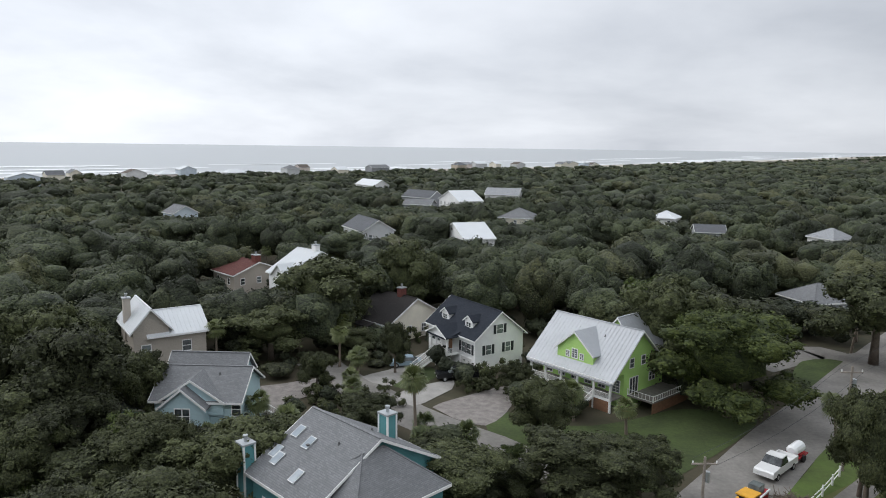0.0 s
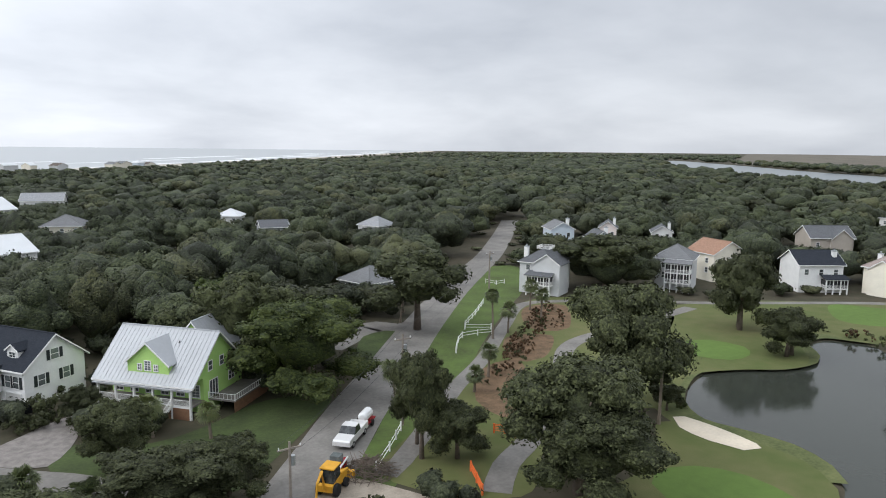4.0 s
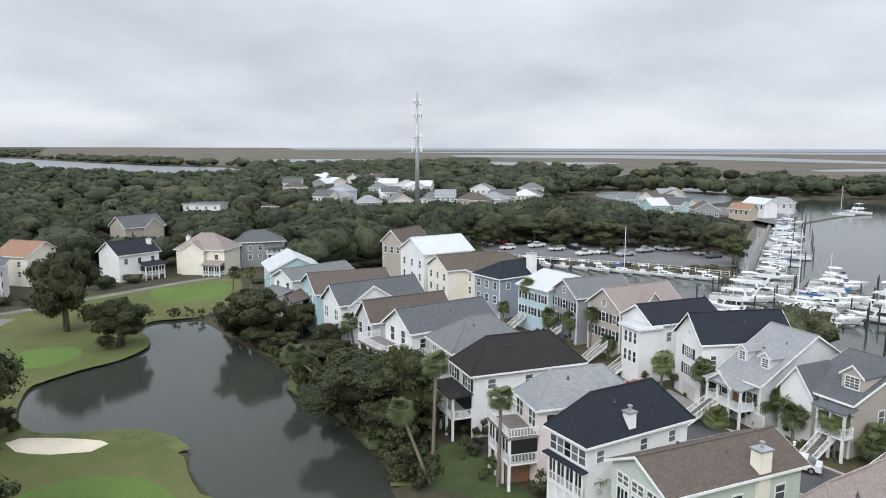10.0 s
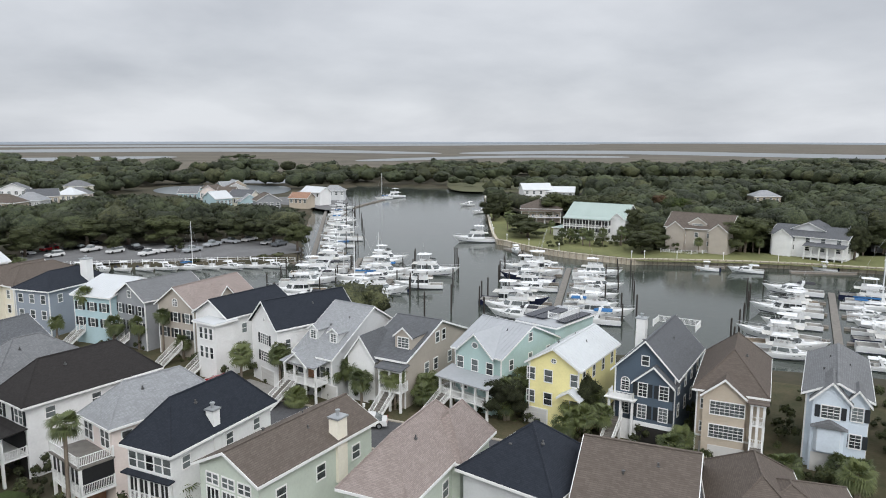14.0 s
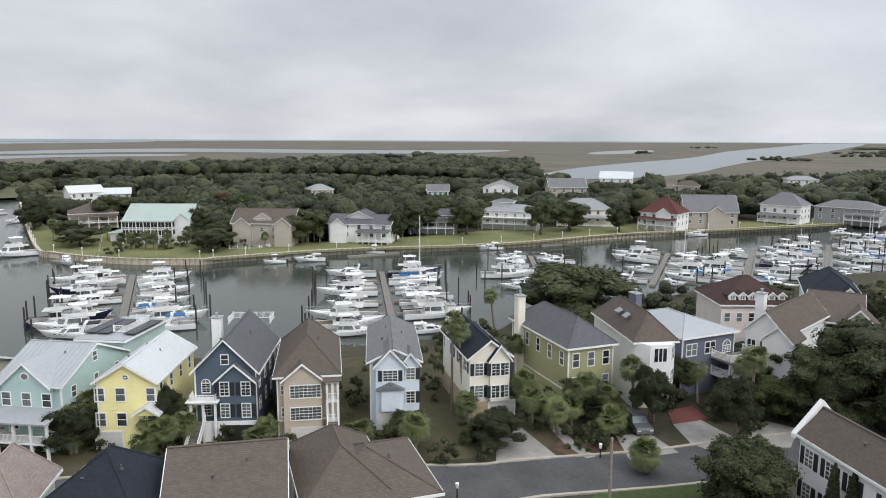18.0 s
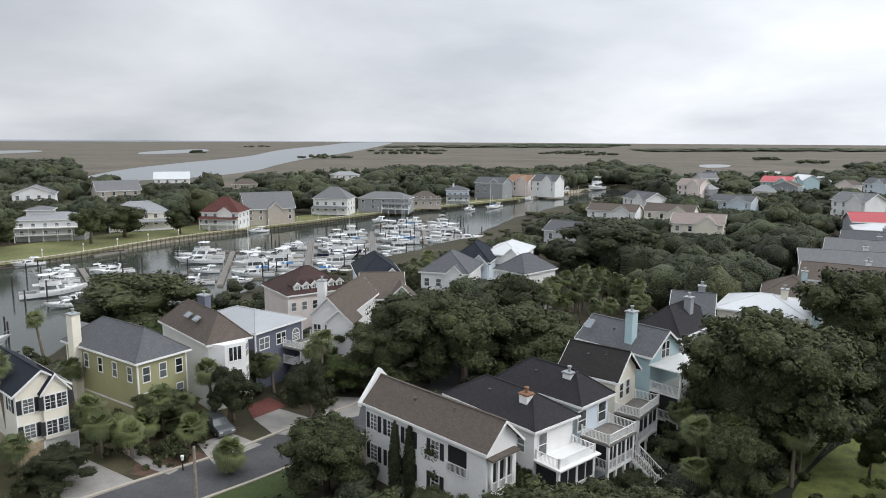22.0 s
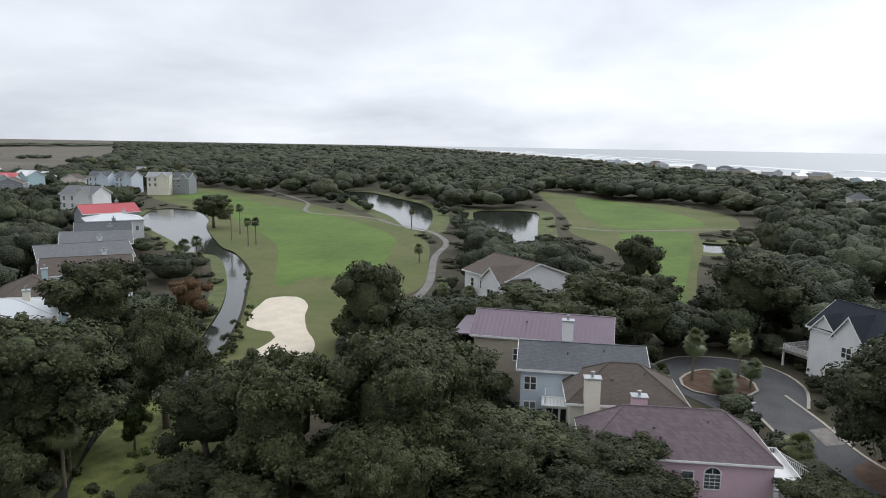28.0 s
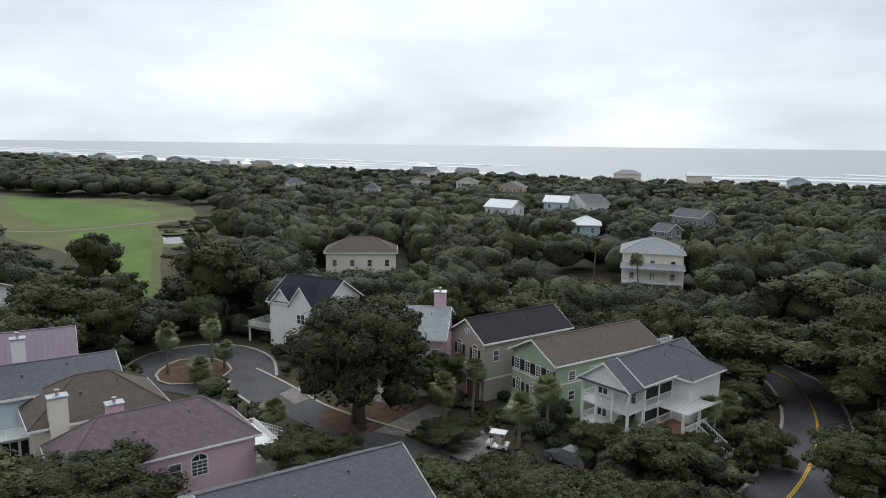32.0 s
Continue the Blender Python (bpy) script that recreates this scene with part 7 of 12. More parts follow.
wins(h, "R", 6.2, spread(-h.d / 2, h.d / 2, 4), 0.7, 1.3)
h = lane_house("white cottage with pale grey roof, two dormers and porch", (83.6, -37.1, -154.9, 6.8, 16.6, 6.2, 12.2, 0.839), "x", W_PALE, R_LGREY)
dormer(h, "F", -1.7, 1.9, 8.0, 1.5, 1.5, 3.4); dormer(h, "F", 1.7, 1.9, 8.0, 1.5, 1.5, 3.4)
porch(h, "F", -3.0, 2.4, 2.2, [2.8], 5.6, posts=4, rise=0.4); front_gable(h, "F", -0.5, 2.4, 3.4, 5.6, 5.7, 7.2, 4)
door(h, "F", -0.4, 2.8); wins(h, "F", 3.2, [-2.2, 1.6], 0.9, 1.7, "sash", M_SHUTTER)
stairs(h, "F", -1.6, 2.2, 2.8, 1.5); wins(h, "R", 6.6, [-1.4, 1.4], 0.8, 1.3); wins(h, "R", 3.4, [-3, 0, 3], 0.8, 1.4)
garage(h, "F", 2.6, 2.4)
h = lane_house("grey cottage with dark shingle roof and one dormer", (77.1, -43.3, -151.3, 6.8, 16.9, 5.8, 9.0), "x", W_TAUPE, R_GREY)
dormer(h, "F", 1.6, 1.8, 6.8, 2.4, 1.5, 3.4, win_w=1.5)
front_gable(h, "F", -3.0, 0.6, 4.0, 0, 5.6, 8.2, 5, wall=W_WHITE)
wins(h, "R", 6.4, [-0.6, 1.0], 0.8, 1.3, "sash"); wins(h, "R", 3.0, [-3.2, -1.0, 2.6], 0.9, 1.4)
wins(h, "F", 3.2, [-3.0], 1.4, 1.6, "pair"); stairs(h, "F", 1.5, 0.4, 2.6, 1.4)
porch(h, "F", 0.2, 3.4, 1.6, [2.6], 5.2, posts=3, rise=0.3)
h = lane_house("mint house with pale metal roof, arched porch and round gable window", (68.0, -50.6, -162.5, 7.7, 12.5, 8.3, 11.6, 0.831), "x", W_MINT, R_METAL)
m = front_gable(h, "F", 0.0, 0.5, h.w * 0.74, 0, 8.5, 11.2, 6.5)
fr = MB(); fr.tube([(0, -0.06, 9.6), (0, 0.0, 9.6)], 0.5, 16); rw = part("round_window", fr, M_WHITE, h.ob, at=m)
gl = MB(); gl.tube([(0, -0.08, 9.6), (0, 0.0, 9.6)], 0.36, 16); part("pane", gl, M_GLASS, rw)
for uu in (-2.2, 0, 2.2):
    win(h, None, 0, 0, 0.9, 1.6, "sash", at=m @ pose(uu, 0, 5.9))
porch(h, "F", -h.w / 2 - 0.2, h.w / 2 + 0.2, 2.8, [2.4], 4.9, posts=5, rise=0.8, roofm=R_METAL)
door(h, "F", 0.8, 2.4, 1.0, 2.1, M_BRICK); stairs(h, "F", -h.w / 2 + 0.8, 2.8, 2.4, 1.4)
win(h, None, 0, 0, 0.9, 1.6, "sash", at=m @ pose(-1.6, 0, 2.9)); win(h, None, 0, 0, 0.9, 1.6, "sash", at=m @ pose(2.6, 0, 2.9))
garage(h, "F", 0.6, 3.0, 2.0, M_BROWNWOOD)
block(h, 0.9, h.d / 2 + 4.2, h.w * 0.78, 9.5, 0, 10.0, 10.2, "flat", W_MINT, R_METAL)
for uu in (-1.6, 0.1, 3.4):
    sp = MB(); sp.box(uu - 0.75, h.d / 2 + 1.0, 10.5, uu + 0.75, h.d / 2 + 7.5, 10.6); part("solar_panel", sp, mat("solar_panel", (0.015, 0.018, 0.03), 0.2, var=0.1), h.ob)
railing(h, [(0.9, h.d / 2 + 2, 10.4), (2.6, h.d / 2 + 2, 10.4), (2.6, h.d / 2 + 7, 10.4), (0.9, h.d / 2 + 7, 10.4)], 1.0)
wins(h, "R", 6.2, spread(-h.d / 2, h.d / 2, 3), 0.7, 1.4); win(h, "R", 0, 9.4, 0.7, 1.2)
h = lane_house("yellow gabled house with white metal roof", (59.9, -54.4, -154.4, 6.7, 12.5, 8.0, 10.3, 0.887), "y", W_YELLOW, R_WHITE)
wins(h, "F", 5.9, [-2.7, -0.6, 2.5], 0.9, 1.5); wins(h, "F", 2.9, [-2.7, -0.6, 2.5], 0.9, 1.5)
round_window(h, "F", 0, 8.7, 0.28); garage(h, "F", -2.0, 2.6, 2.1); front_gable(h, "F", 2.4, 1.2, 2.2, 4.6, 4.9, 5.7, 1.3)
wins(h, "R", 6.0, spread(-h.d / 2, h.d / 2, 4), 0.7, 1.5)
h = lane_house("slate-blue gabled house with white trim and stilts", (52.9, -60.9, -152.6, 7.2, 13.0, 8.2, 12.4, 0.878), "y", W_BLUE, R_GREY)
m = front_gable(h, "F", h.w * 0.18, 0.8, h.w * 0.62, 2.5, 7.6, 9.6, 4)
for uu in (-1.1, 1.1):
    win(h, None, 0, 0, 0.85, 1.6, "grid", M_SHUTTER, at=m @ pose(uu, 0, 5.8))
    win(h, None, 0, 0, 0.85, 1.6, "grid", M_SHUTTER, at=m @ pose(uu, 0, 3.1))
win(h, "F", 0, 9.4, 0.7, 1.1); arch_window(h, "F", -h.w * 0.32, 5.9, 0.8, 1.1); win(h, "F", -h.w * 0.32, 3.0, 0.9, 1.5, "grid")
porch(h, "F", -h.w / 2 - 0.3, -h.w * 0.12, 1.3, [5.1], 5.2, posts=3, rise=0.0, roofm=M_WHITE)
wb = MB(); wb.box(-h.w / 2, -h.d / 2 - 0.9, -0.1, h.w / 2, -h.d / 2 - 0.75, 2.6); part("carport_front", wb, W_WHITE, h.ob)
# The carport's shade is painted: a dark door and a dark sheet in front.
garage(h, "F", h.w * 0.2, 3.4, 2.2, M_OPENING_SHADE)
vd = MB(); vd.box(h.w * 0.2 - 1.7, -h.d / 2 - 0.93, 0, h.w * 0.2 + 1.7, -h.d / 2 - 0.9, 2.1); part("carport_shade", vd, M_OPENING_SHADE, h.ob)
stairs(h, "L", 0, 1.2, 2.7, 1.2, at=pose(-h.w / 2 + 0.6, -h.d / 2 - 1.0, 0)); chimney(h, -h.w / 2 + 0.3, 2.5, 0, 12.6, 1.1, 1.0)
railing(h, [(-2.5, h.d / 2, 10.6), (-2.5, h.d / 2 + 2.5, 10.6), (2.5, h.d / 2 + 2.5, 10.6), (2.5, h.d / 2, 10.6)])
wins(h, "R", 6.0, spread(-h.d / 2, h.d / 2, 4), 0.7, 1.4); wins(h, "R", 3.2, spread(-h.d / 2, h.d / 2, 4), 0.7, 1.4)
h = lane_house("tan house with brown hip roof, arched doors and side balcony", (45.6, -64.2, -146.6, 7.1, 14.0, 8.4, 12.4, 0.857), "hipy", W_TAN, R_BROWN)
m = front_gable(h, "F", -0.5, 0.7, h.w * 0.62, 0, 8.2, 10.1, 6)
for zz in (5.9, 3.1):
    win(h, None, 0, 0, 3.1, 1.5, "grid", at=m @ pose(0.3, 0, zz)); win(h, "F", -h.w / 2 + 0.8, zz + 0.2, 0.7, 1.1)
porch(h, "F", h.w * 0.30, h.w / 2 + 0.1, 1.2, [2.8, 5.5], 8.0, posts=3, rise=0.1)
g = MB(); g.box(-1.7, -0.06, 0, 1.7, -0.01, 2.1); part("garage_door", g, M_DOOR, h.ob, at=m @ pose(0.4, 0, 0))
g = MB(); g.box(-0.45, -0.06, 0, 0.45, -0.01, 2.0); part("side_door", g, M_DOOR, h.ob, at=face(h, "F", -h.w / 2 + 0.9))
band(h, 2.6); wins(h, "R", 6.0, spread(-h.d / 2, h.d / 2, 4), 0.8, 1.3)
stairs(h, "R", -h.d / 2 + 0.5, 0.8, 2.8, 1.1, at=pose(h.w / 2 - 0.6, -h.d / 2 - 1.2, 0))
h = lane_house("pale blue-white narrow house with grey roof and bay window", (39.0, -72.0, -150.1, 6.2, 15.0, 8.0, 9.6, 0.925), "y", W_SKY, R_MGREY)
m = front_gable(h, "F", -0.5, 0.9, h.w * 0.58, 0, 8.0, 9.8, 5)
win(h, None, 0, 0, 1.5, 1.3, "grid", M_SHUTTER, at=m @ pose(0, 0, 6.0)); win(h, None, 0, 0, 1.8, 1.8, "triple", at=m @ pose(0, -0.5, 3.0))
bb = MB(); bb.prism([(-1.3, 0, 2.5), (1.3, 0, 2.5), (0.95, -0.6, 2.5), (-0.95, -0.6, 2.5)][::-1], (0, 0, 2.6)); part("bay", bb, W_SKY, h.ob, at=m)
br = MB(); br.prism([(-1.6, 0, 5.1), (0, 0, 5.9), (1.6, 0, 5.1)], (0, -0.8, 0)); part("bay_roof", br, R_MGREY, h.ob, at=m)
front_gable(h, "F", h.w * 0.32, 0.5, h.w * 0.34, 0, 8.0, 9.2, 3); win(h, "F", 0, 0, 0.9, 1.4, "grid", M_SHUTTER, at=face(h, "F", h.w * 0.32, 6.0, 0.5)); win(h, "F", 0, 0, 0.9, 1.4, "grid", M_SHUTTER, at=face(h, "F", h.w * 0.32, 3.1, 0.5))
g = MB(); g.box(-1.4, -0.06, 0, 1.4, -0.01, 2.1); part("garage_door", g, M_DOOR, h.ob, at=m)
h = lane_house("cream house with dark roof, black shutters and stone ground floor", (30.2, -76.4, -141.7, 5.4, 12.9, 8.0, 10.2, 0.925), "y", W_CREAM, R_NAVY)
front_gable(h, "F", h.w * 0.24, 0.4, h.w * 0.5, 2.6, 8.0, 9.6, 4)
wins(h, "F", 5.9, [-h.w * 0.27], 0.9, 1.5, "grid", M_SHUTTER); wins(h, "F", 3.1, [-h.w * 0.27], 0.9, 1.5, "grid", M_SHUTTER)
for uu in (h.w * 0.13, h.w * 0.36):
    win(h, "F", 0, 0, 0.9, 1.5, "grid", M_SHUTTER, at=face(h, "F", uu, 5.9, 0.4)); win(h, "F", 0, 0, 0.9, 1.5, "grid", M_SHUTTER, at=face(h, "F", uu, 3.1, 0.4))
wins(h, "L", 6.0, spread(-h.d / 2, h.d / 2, 4), 0.7, 1.4, "sash", M_SHUTTER); garage(h, "F", 1.5, 3.0)
st = MB(); st.box(-h.w / 2 - 0.03, -h.d / 2 - 0.03, -0.1, h.w / 2 + 0.03, h.d / 2, 2.55); part("stone_base", st, mat("sand_stone_facing", (0.42, 0.34, 0.23), 0.9, var=0.3, scale=3, bump=0.6, bump_scale=6), h.ob)
chimney(h, -h.w / 2 + 0.3, 4, 5, 12.2, 1.0, 1.3)
h = lane_house("olive green long house with grey hip roof and tall chimney", (22.0, -85.1, -135.1, 6.9, 15.4, 7.8, 10.4), "hip", W_OLIVE, R_GREY)
wins(h, "F", 5.4, spread(-h.w / 2, h.w / 2, 3), 0.8, 1.6); wins(h, "F", 2.6, spread(-h.w / 2, h.w / 2, 3), 0.8, 1.5)
wins(h, "L", 5.4, spread(-h.d / 2, h.d / 2, 5), 0.8, 1.6); band(h, 2.4, 0.2); chimney(h, -h.w / 2 - 0.4, 4.5, 0, 11.5, 1.0, 1.2, W_CREAM)
garage(h, "F", -1.5, 2.6)
h = lane_house("white house with faceted bay front and brown hip roof", (13.8, -89.5, -148.3, 5.7, 14.8, 8.2, 11.0), "hipy", W_WHITE, R_BROWN)
bb = MB(); bb.prism([(-h.w / 2, 0, 2.6), (h.w / 2, 0, 2.6), (h.w / 2 - 1.2, -1.6, 2.6), (-h.w / 2 + 1.2, -1.6, 2.6)][::-1], (0, 0, 5.6)); part("bay", bb, W_WHITE, h.ob, at=face(h, "F"))
for zz in (6.2, 3.4):
    win(h, "F", 0, 0, h.w - 3.4, 1.6, "triple", at=face(h, "F", 0, zz, 1.6)); win(h, "F", 0, 0, 1.3, 1.6, "pair", at=face(h, "F", h.w / 2 - 0.6, zz, 0.8) @ pose(0, 0, 0, 0, 0, 53))
garage(h, "F", 0.5, 4.2, 2.3)
for yy in (-2.0, 0.5):
    skylight(h, pose(-1.6, yy, h.eave + 1.9, 0, -32))
h = lane_house("lavender-grey house with white metal roof and arched door", (9.2, -95.8, -131.4, 9.4, 13.0, 7.6, 9.0), "hip", W_LAV, R_METAL)
wins(h, "F", 5.2, [-2.8, 0.2], 1.6, 1.4, "pair"); arch_window(h, "F", 3.0, 5.0, 1.2, 0.8); chimney(h, -h.w / 2 + 0.4, 3.5, 4, 11.2, 1.0, 1.4, W_LAV)
porch(h, "F", 0.5, h.w / 2 + 1.5, 3.2, [2.6], 4.7, posts=4, rise=0.2, open_top=True); stairs(h, "F", 1.5, 3.2, 2.6, 1.3)
h = lane_house("white twin-gabled house with brown shingle roof", (-4.5, -103.0, 158.7, 5.6, 16.0, 7.4, 10.2), "y", W_WHITE, R_BROWN)
wins(h, "F", 4.8, spread(-h.w / 2, h.w / 2, 3), 1.0, 1.5, "pair"); front_gable(h, "F", 2.0, 1.2, 3.6, 0, 7.2, 8.8, 4); chimney(h, -2.5, -3.0, 6, 11.5, 1.1, 1.1)
h = lane_house("long building with plum-brown mansard roof and white dormers", (1.3, -119.0, -155.3, 11.8, 11.0, 7.0, 10.4), "hip", W_PEACH, R_PLUM)
for uu in spread(-h.w / 2 + 1, h.w / 2 - 1, 6):
    dormer(h, "F", uu, 0.5, 7.2, 1.1, 1.1, 2.0, wall=M_WHITE)
wins(h, "F", 4.4, spread(-h.w / 2, h.w / 2, 6), 0.8, 1.3)
h = lane_house("sage house with brown roof by the oaks", (-11.1, -115.6, 175.3, 7.5, 14.0, 6.6, 9.6), "x", W_SAGE, R_BROWN)
front_gable(h, "F", 3.0, 0.6, 5, 0, 6.4, 8.8, 5); wins(h, "F", 4.0, spread(-h.w / 2, h.w / 2, 4), 0.9, 1.3)
h = lane_house("low red-brown roofed pavilion", (-9.2, -111.1, -158.4, 7.3, 8.0, 4.6, 6.4), "hip", W_BLUE, R_PLUM)
for spec, rf, wl, lab in (
        ((-11.5, -130.6, -178.4, 8.5, 14.0, 7.4, 10.4), R_NAVY, W_SKY, "house with dark slate hip roof"),
        ((-26.0, -130.4, 154.2, 9.7, 12.0, 7.4, 10.6), R_GREY, W_WHITE, "house with grey shingle roof"),
        ((-33.1, -140.5, 153.3, 8.7, 12.0, 7.6, 10.8), R_NAVY, W_SKY, "house with navy roof by the harbour"),
        ((-41.4, -144.7, 151.1, 8.7, 14.0, 8.2, 10.0), R_WHITE, W_WHITE, "house with broad white roof"),
        ((-39.4, -126.3, -56.8, 7.8, 10.0, 7.6, 10.4), R_GREY, W_WHITE, "grey-roofed house among trees")):
    h = lane_house(lab, spec, "hip", wl, rf)
    GLADES.pop()
    GLADES.append((0, 0, h.x, h.y, h.w * 0.5, 5.6))
    front_gable(h, "F", 2.0, 0.4, 3.6, 0, h.eave - 0.3, h.eave + 1.4, 4)
    wins(h, "F", 4.8, spread(-h.w / 2, h.w / 2, 4), 0.9, 1.4)

# -- creek row: houses with stacked porches --
h = house("house", "white long house with brown shingle gable roof and shuttered windows", -10.4, -58.6, 124.6, 16.1, 4.7, 7.2, 9.4, "x", W_WHITE, R_BROWN, low=0)
L = h.w
wins(h, "F", 4.9, [-L * 0.42, -L * 0.26, -L * 0.10, L * 0.12], 0.9, 1.5, "grid", M_SHUTTER); wins(h, "F", 1.9, [-L * 0.42, -L * 0.26, -L * 0.10, L * 0.12], 0.9, 1.5, "grid", M_SHUTTER)
# Balcony recess shown by a flat panel with its shade painted dark.
vd = MB(); vd.box(L * 0.22, -h.d / 2 - 0.02, 4.2, L * 0.36, -h.d / 2 + 0.02, 6.6); part("balcony_recess", vd, M_SCREEN_SHADE, h.ob)
railing(h, [(L * 0.21, -h.d / 2 - 0.1, 4.2), (L * 0.37, -h.d / 2 - 0.1, 4.2)])
# End porch: its inner shade is painted as a dark sheet on the wall.
porch(h, "R", -h.d / 2 + 0.3, h.d / 2 - 0.6, 0.3, [3.6], 6.6, posts=4, rise=0.05); sc = MB(); sc.box(-h.d / 2 + 0.5, -0.05, 3.7, h.d / 2 - 0.8, -0.02, 6.4); part("porch_shade", sc, M_SCREEN_SHADE, h.ob, at=face(h, "R"))
pr = MB(); pr.prism([(-L / 2 - 0.45, -h.d / 2 - 0.6, 6.9), (-L / 2 - 0.45, 0, h.ridge + 0.3), (-L / 2 - 0.45, h.d / 2 + 0.6, 6.9), (-L / 2 - 0.45, h.d / 2 + 0.6, 7.3), (-L / 2 - 0.45, 0, h.ridge + 0.75), (-L / 2 - 0.45, -h.d / 2 - 0.6, 7.3)], (0.5, 0, 0)); part("parapet", pr, M_WHITE, h.ob)
h = house("house", "white house with dark hip roof, brick chimney and balconies", -17.5, -60.2, 120.3, 11.9, 6.0, 7.6, 9.5, "hip", W_WHITE, R_BLACK, low=0)
chimney(h, h.w / 2 - 2.6, -0.8, 6, 9.6, 0.9, 0.9, M_WHITE, M_BROWNWOOD)
porch(h, "R", -h.d / 2 + 0.2, h.d / 2, 2.6, [2.0, 4.8], 4.85, posts=3, screens=(0,), rise=0.0, roofm=M_WHITE); wins(h, "R", 5.0, [-1.5], 1.0, 2.0, "sash"); wins(h, "R", 2.1, [0.5], 1.6, 2.1, "pair")
wins(h, "F", 5.2, [h.w / 2 - 1.5], 0.8, 1.2)
h = house("house", "light blue house with black hip roof, white chimney and screened porch", -22.6, -62.7, 123.4, 10.7, 5.4, 8.2, 10.3, "hip", W_SKY, R_BLACK, low=0)
chimney(h, h.w / 2 - 2.6, -0.5, 6, 10.2, 0.9, 0.9)
porch(h, "R", -h.d / 2 + 0.2, h.d / 2, 3.0, [2.8], 5.3, posts=4, screens=(0,), open_top=True); wins(h, "R", 5.8, [-2.0, 1.2], 1.2, 1.8, "sash"); wins(h, "F", 6.0, [h.w / 2 - 3.4, h.w / 2 - 1.2], 1.0, 1.2, "grid")
stairs(h, "R", 2.5, 3.0, 2.8, 1.2)
h = house("house", "pale yellow gabled house with dark shingle roof", -28.7, -65.8, 131.1, 6.8, 5.7, 8.4, 10.9, "x", W_CREAM, R_DBROWN, low=0)
wins(h, "R", 6.4, [-1.0, 0.5], 0.8, 1.5); porch(h, "R", -h.d / 2, h.d / 2, 2.6, [2.8], 5.4, posts=3, screens=(0,), open_top=True)
h = house("house", "aqua house with grey roof and three-storey screened porches", -34.5, -71.3, 121.6, 10.0, 6.6, 9.4, 11.7, "x", W_AQUA, R_GREY, low=0)
chimney(h, 1.5, -2.0, 8, 13.6, 0.9, 1.0, W_AQUA)
porch(h, "R", -h.d / 2, h.d / 2, 3.6, [0.4, 3.2, 6.0], 8.6, posts=4, screens=(0, 1), open_top=False, rise=0.0, roofm=M_WHITE); wins(h, "R", 8.9, [0], 1.5, 1.7, "pair")
stairs(h, "R", 3.0, 3.6, 3.2, 1.3)
skylight(h, pose(-3.6, -2.4, h.eave + 1.6, 38))
h = house("house", "blue-grey house behind porches", -45.0, -71.3, 120.9, 3.8, 10.0, 7.0, 9.5, "x", W_SKY, R_GREY, low=0)
porch(h, "F", -h.w / 2, h.w / 2, 2.5, [2.6], 5.2, posts=4, screens=(0,))
for spec, rf, wl, lab, rt in (
        ((-46.3, -82.0, 125.7, 6.8, 12.0, 8.2, 11.0), R_BLACK, W_GREY, "house with black roof and rooftop deck", "hip"),
        ((-50.7, -85.9, 147.4, 5.8, 10.0, 8.4, 11.4), R_GREY, W_GREY, "house with dark shingle roof and skylight", "x"),
        ((-64.4, -89.6, 137.1, 12.3, 11.0, 8.2, 9.9), R_WHITE, W_CREAM, "house with white metal roof under an oak", "hip"),
        ((-77.6, -101.6, 143.1, 9.3, 11.0, 7.4, 9.8), R_BROWN, W_AQUA, "aqua house with taupe hip roof", "hip"),
        ((-93.8, -108.3, 138.2, 15.4, 11.0, 7.6, 10.0), R_BROWN, W_WHITE, "white house with brown roof and sundeck", "x"),
        ((-104.6, -121.8, 147.9, 17.7, 11.0, 7.6, 10.2), R_MGREY, W_PALE, "house with long grey metal-look roof", "x"),
        ((-120.0, -135.0, 137.2, 15.2, 11.0, 7.6, 10.2), R_MGREY, W_GREY, "grey house with dark grey roof", "x"),
        ((-132.0, -146.1, 136.9, 13.2, 11.0, 7.6, 10.4), R_GREY, W_GREY, "house with charcoal roof and chimney", "x"),
        ((-154.9, -167.3, 144.9, 15.8, 11.0, 8.0, 9.4), R_WHITE, W_PALE, "house with white roof by the fairway", "hip"),
        ((-162.5, -178.1, 154.6, 16.9, 11.0, 8.8, 11.2), R_REDMETAL, W_GREY, "house with bright red metal roof", "x")):
    h = house("house", lab, *spec, rt, wl, rf, low=2)
    side_windows(h, "FR", ((4.8, 1.4),))
    chimney(h, h.w * 0.2, 0.5, 6, h.ridge + 0.9, 0.9, 0.9, wl)

# -- court houses --
h = house("house", "pink house with pink tile roof, white balcony and arched window", -63.8, -3.2, 105.5, 16.6, 8.0, 6.6, 10.2, 0.848, "hip", W_PINK, R_PINKTILE, low=1.0)
arch_window(h, "F", h.w * 0.18, 3.6, 1.3, 1.5); wins(h, "F", 3.8, [h.w * 0.05], 0.9, 1.5)
porch(h, "R", -h.d / 2, h.d / 2, 2.6, [1.0, 3.9], 3.95, posts=4, rise=0.0, roofm=M_WHITE)
stairs(h, "R", 2.0, 2.6, 3.9, 1.2, turn=0); wins(h, "R", 4.2, [-1.5, 1.5], 0.9, 1.9)
chimney(h, -h.w * 0.15, h.d / 2 + 0.2, 3, 9.8, 1.4, 1.1, W_PINK)
h = house("house", "tan house with brown hip roof and cream chimney", -71.4, -8.7, 106.3, 11.9, 9.0, 7.0, 9.8, "hip", W_CREAM, R_BROWN, low=3)
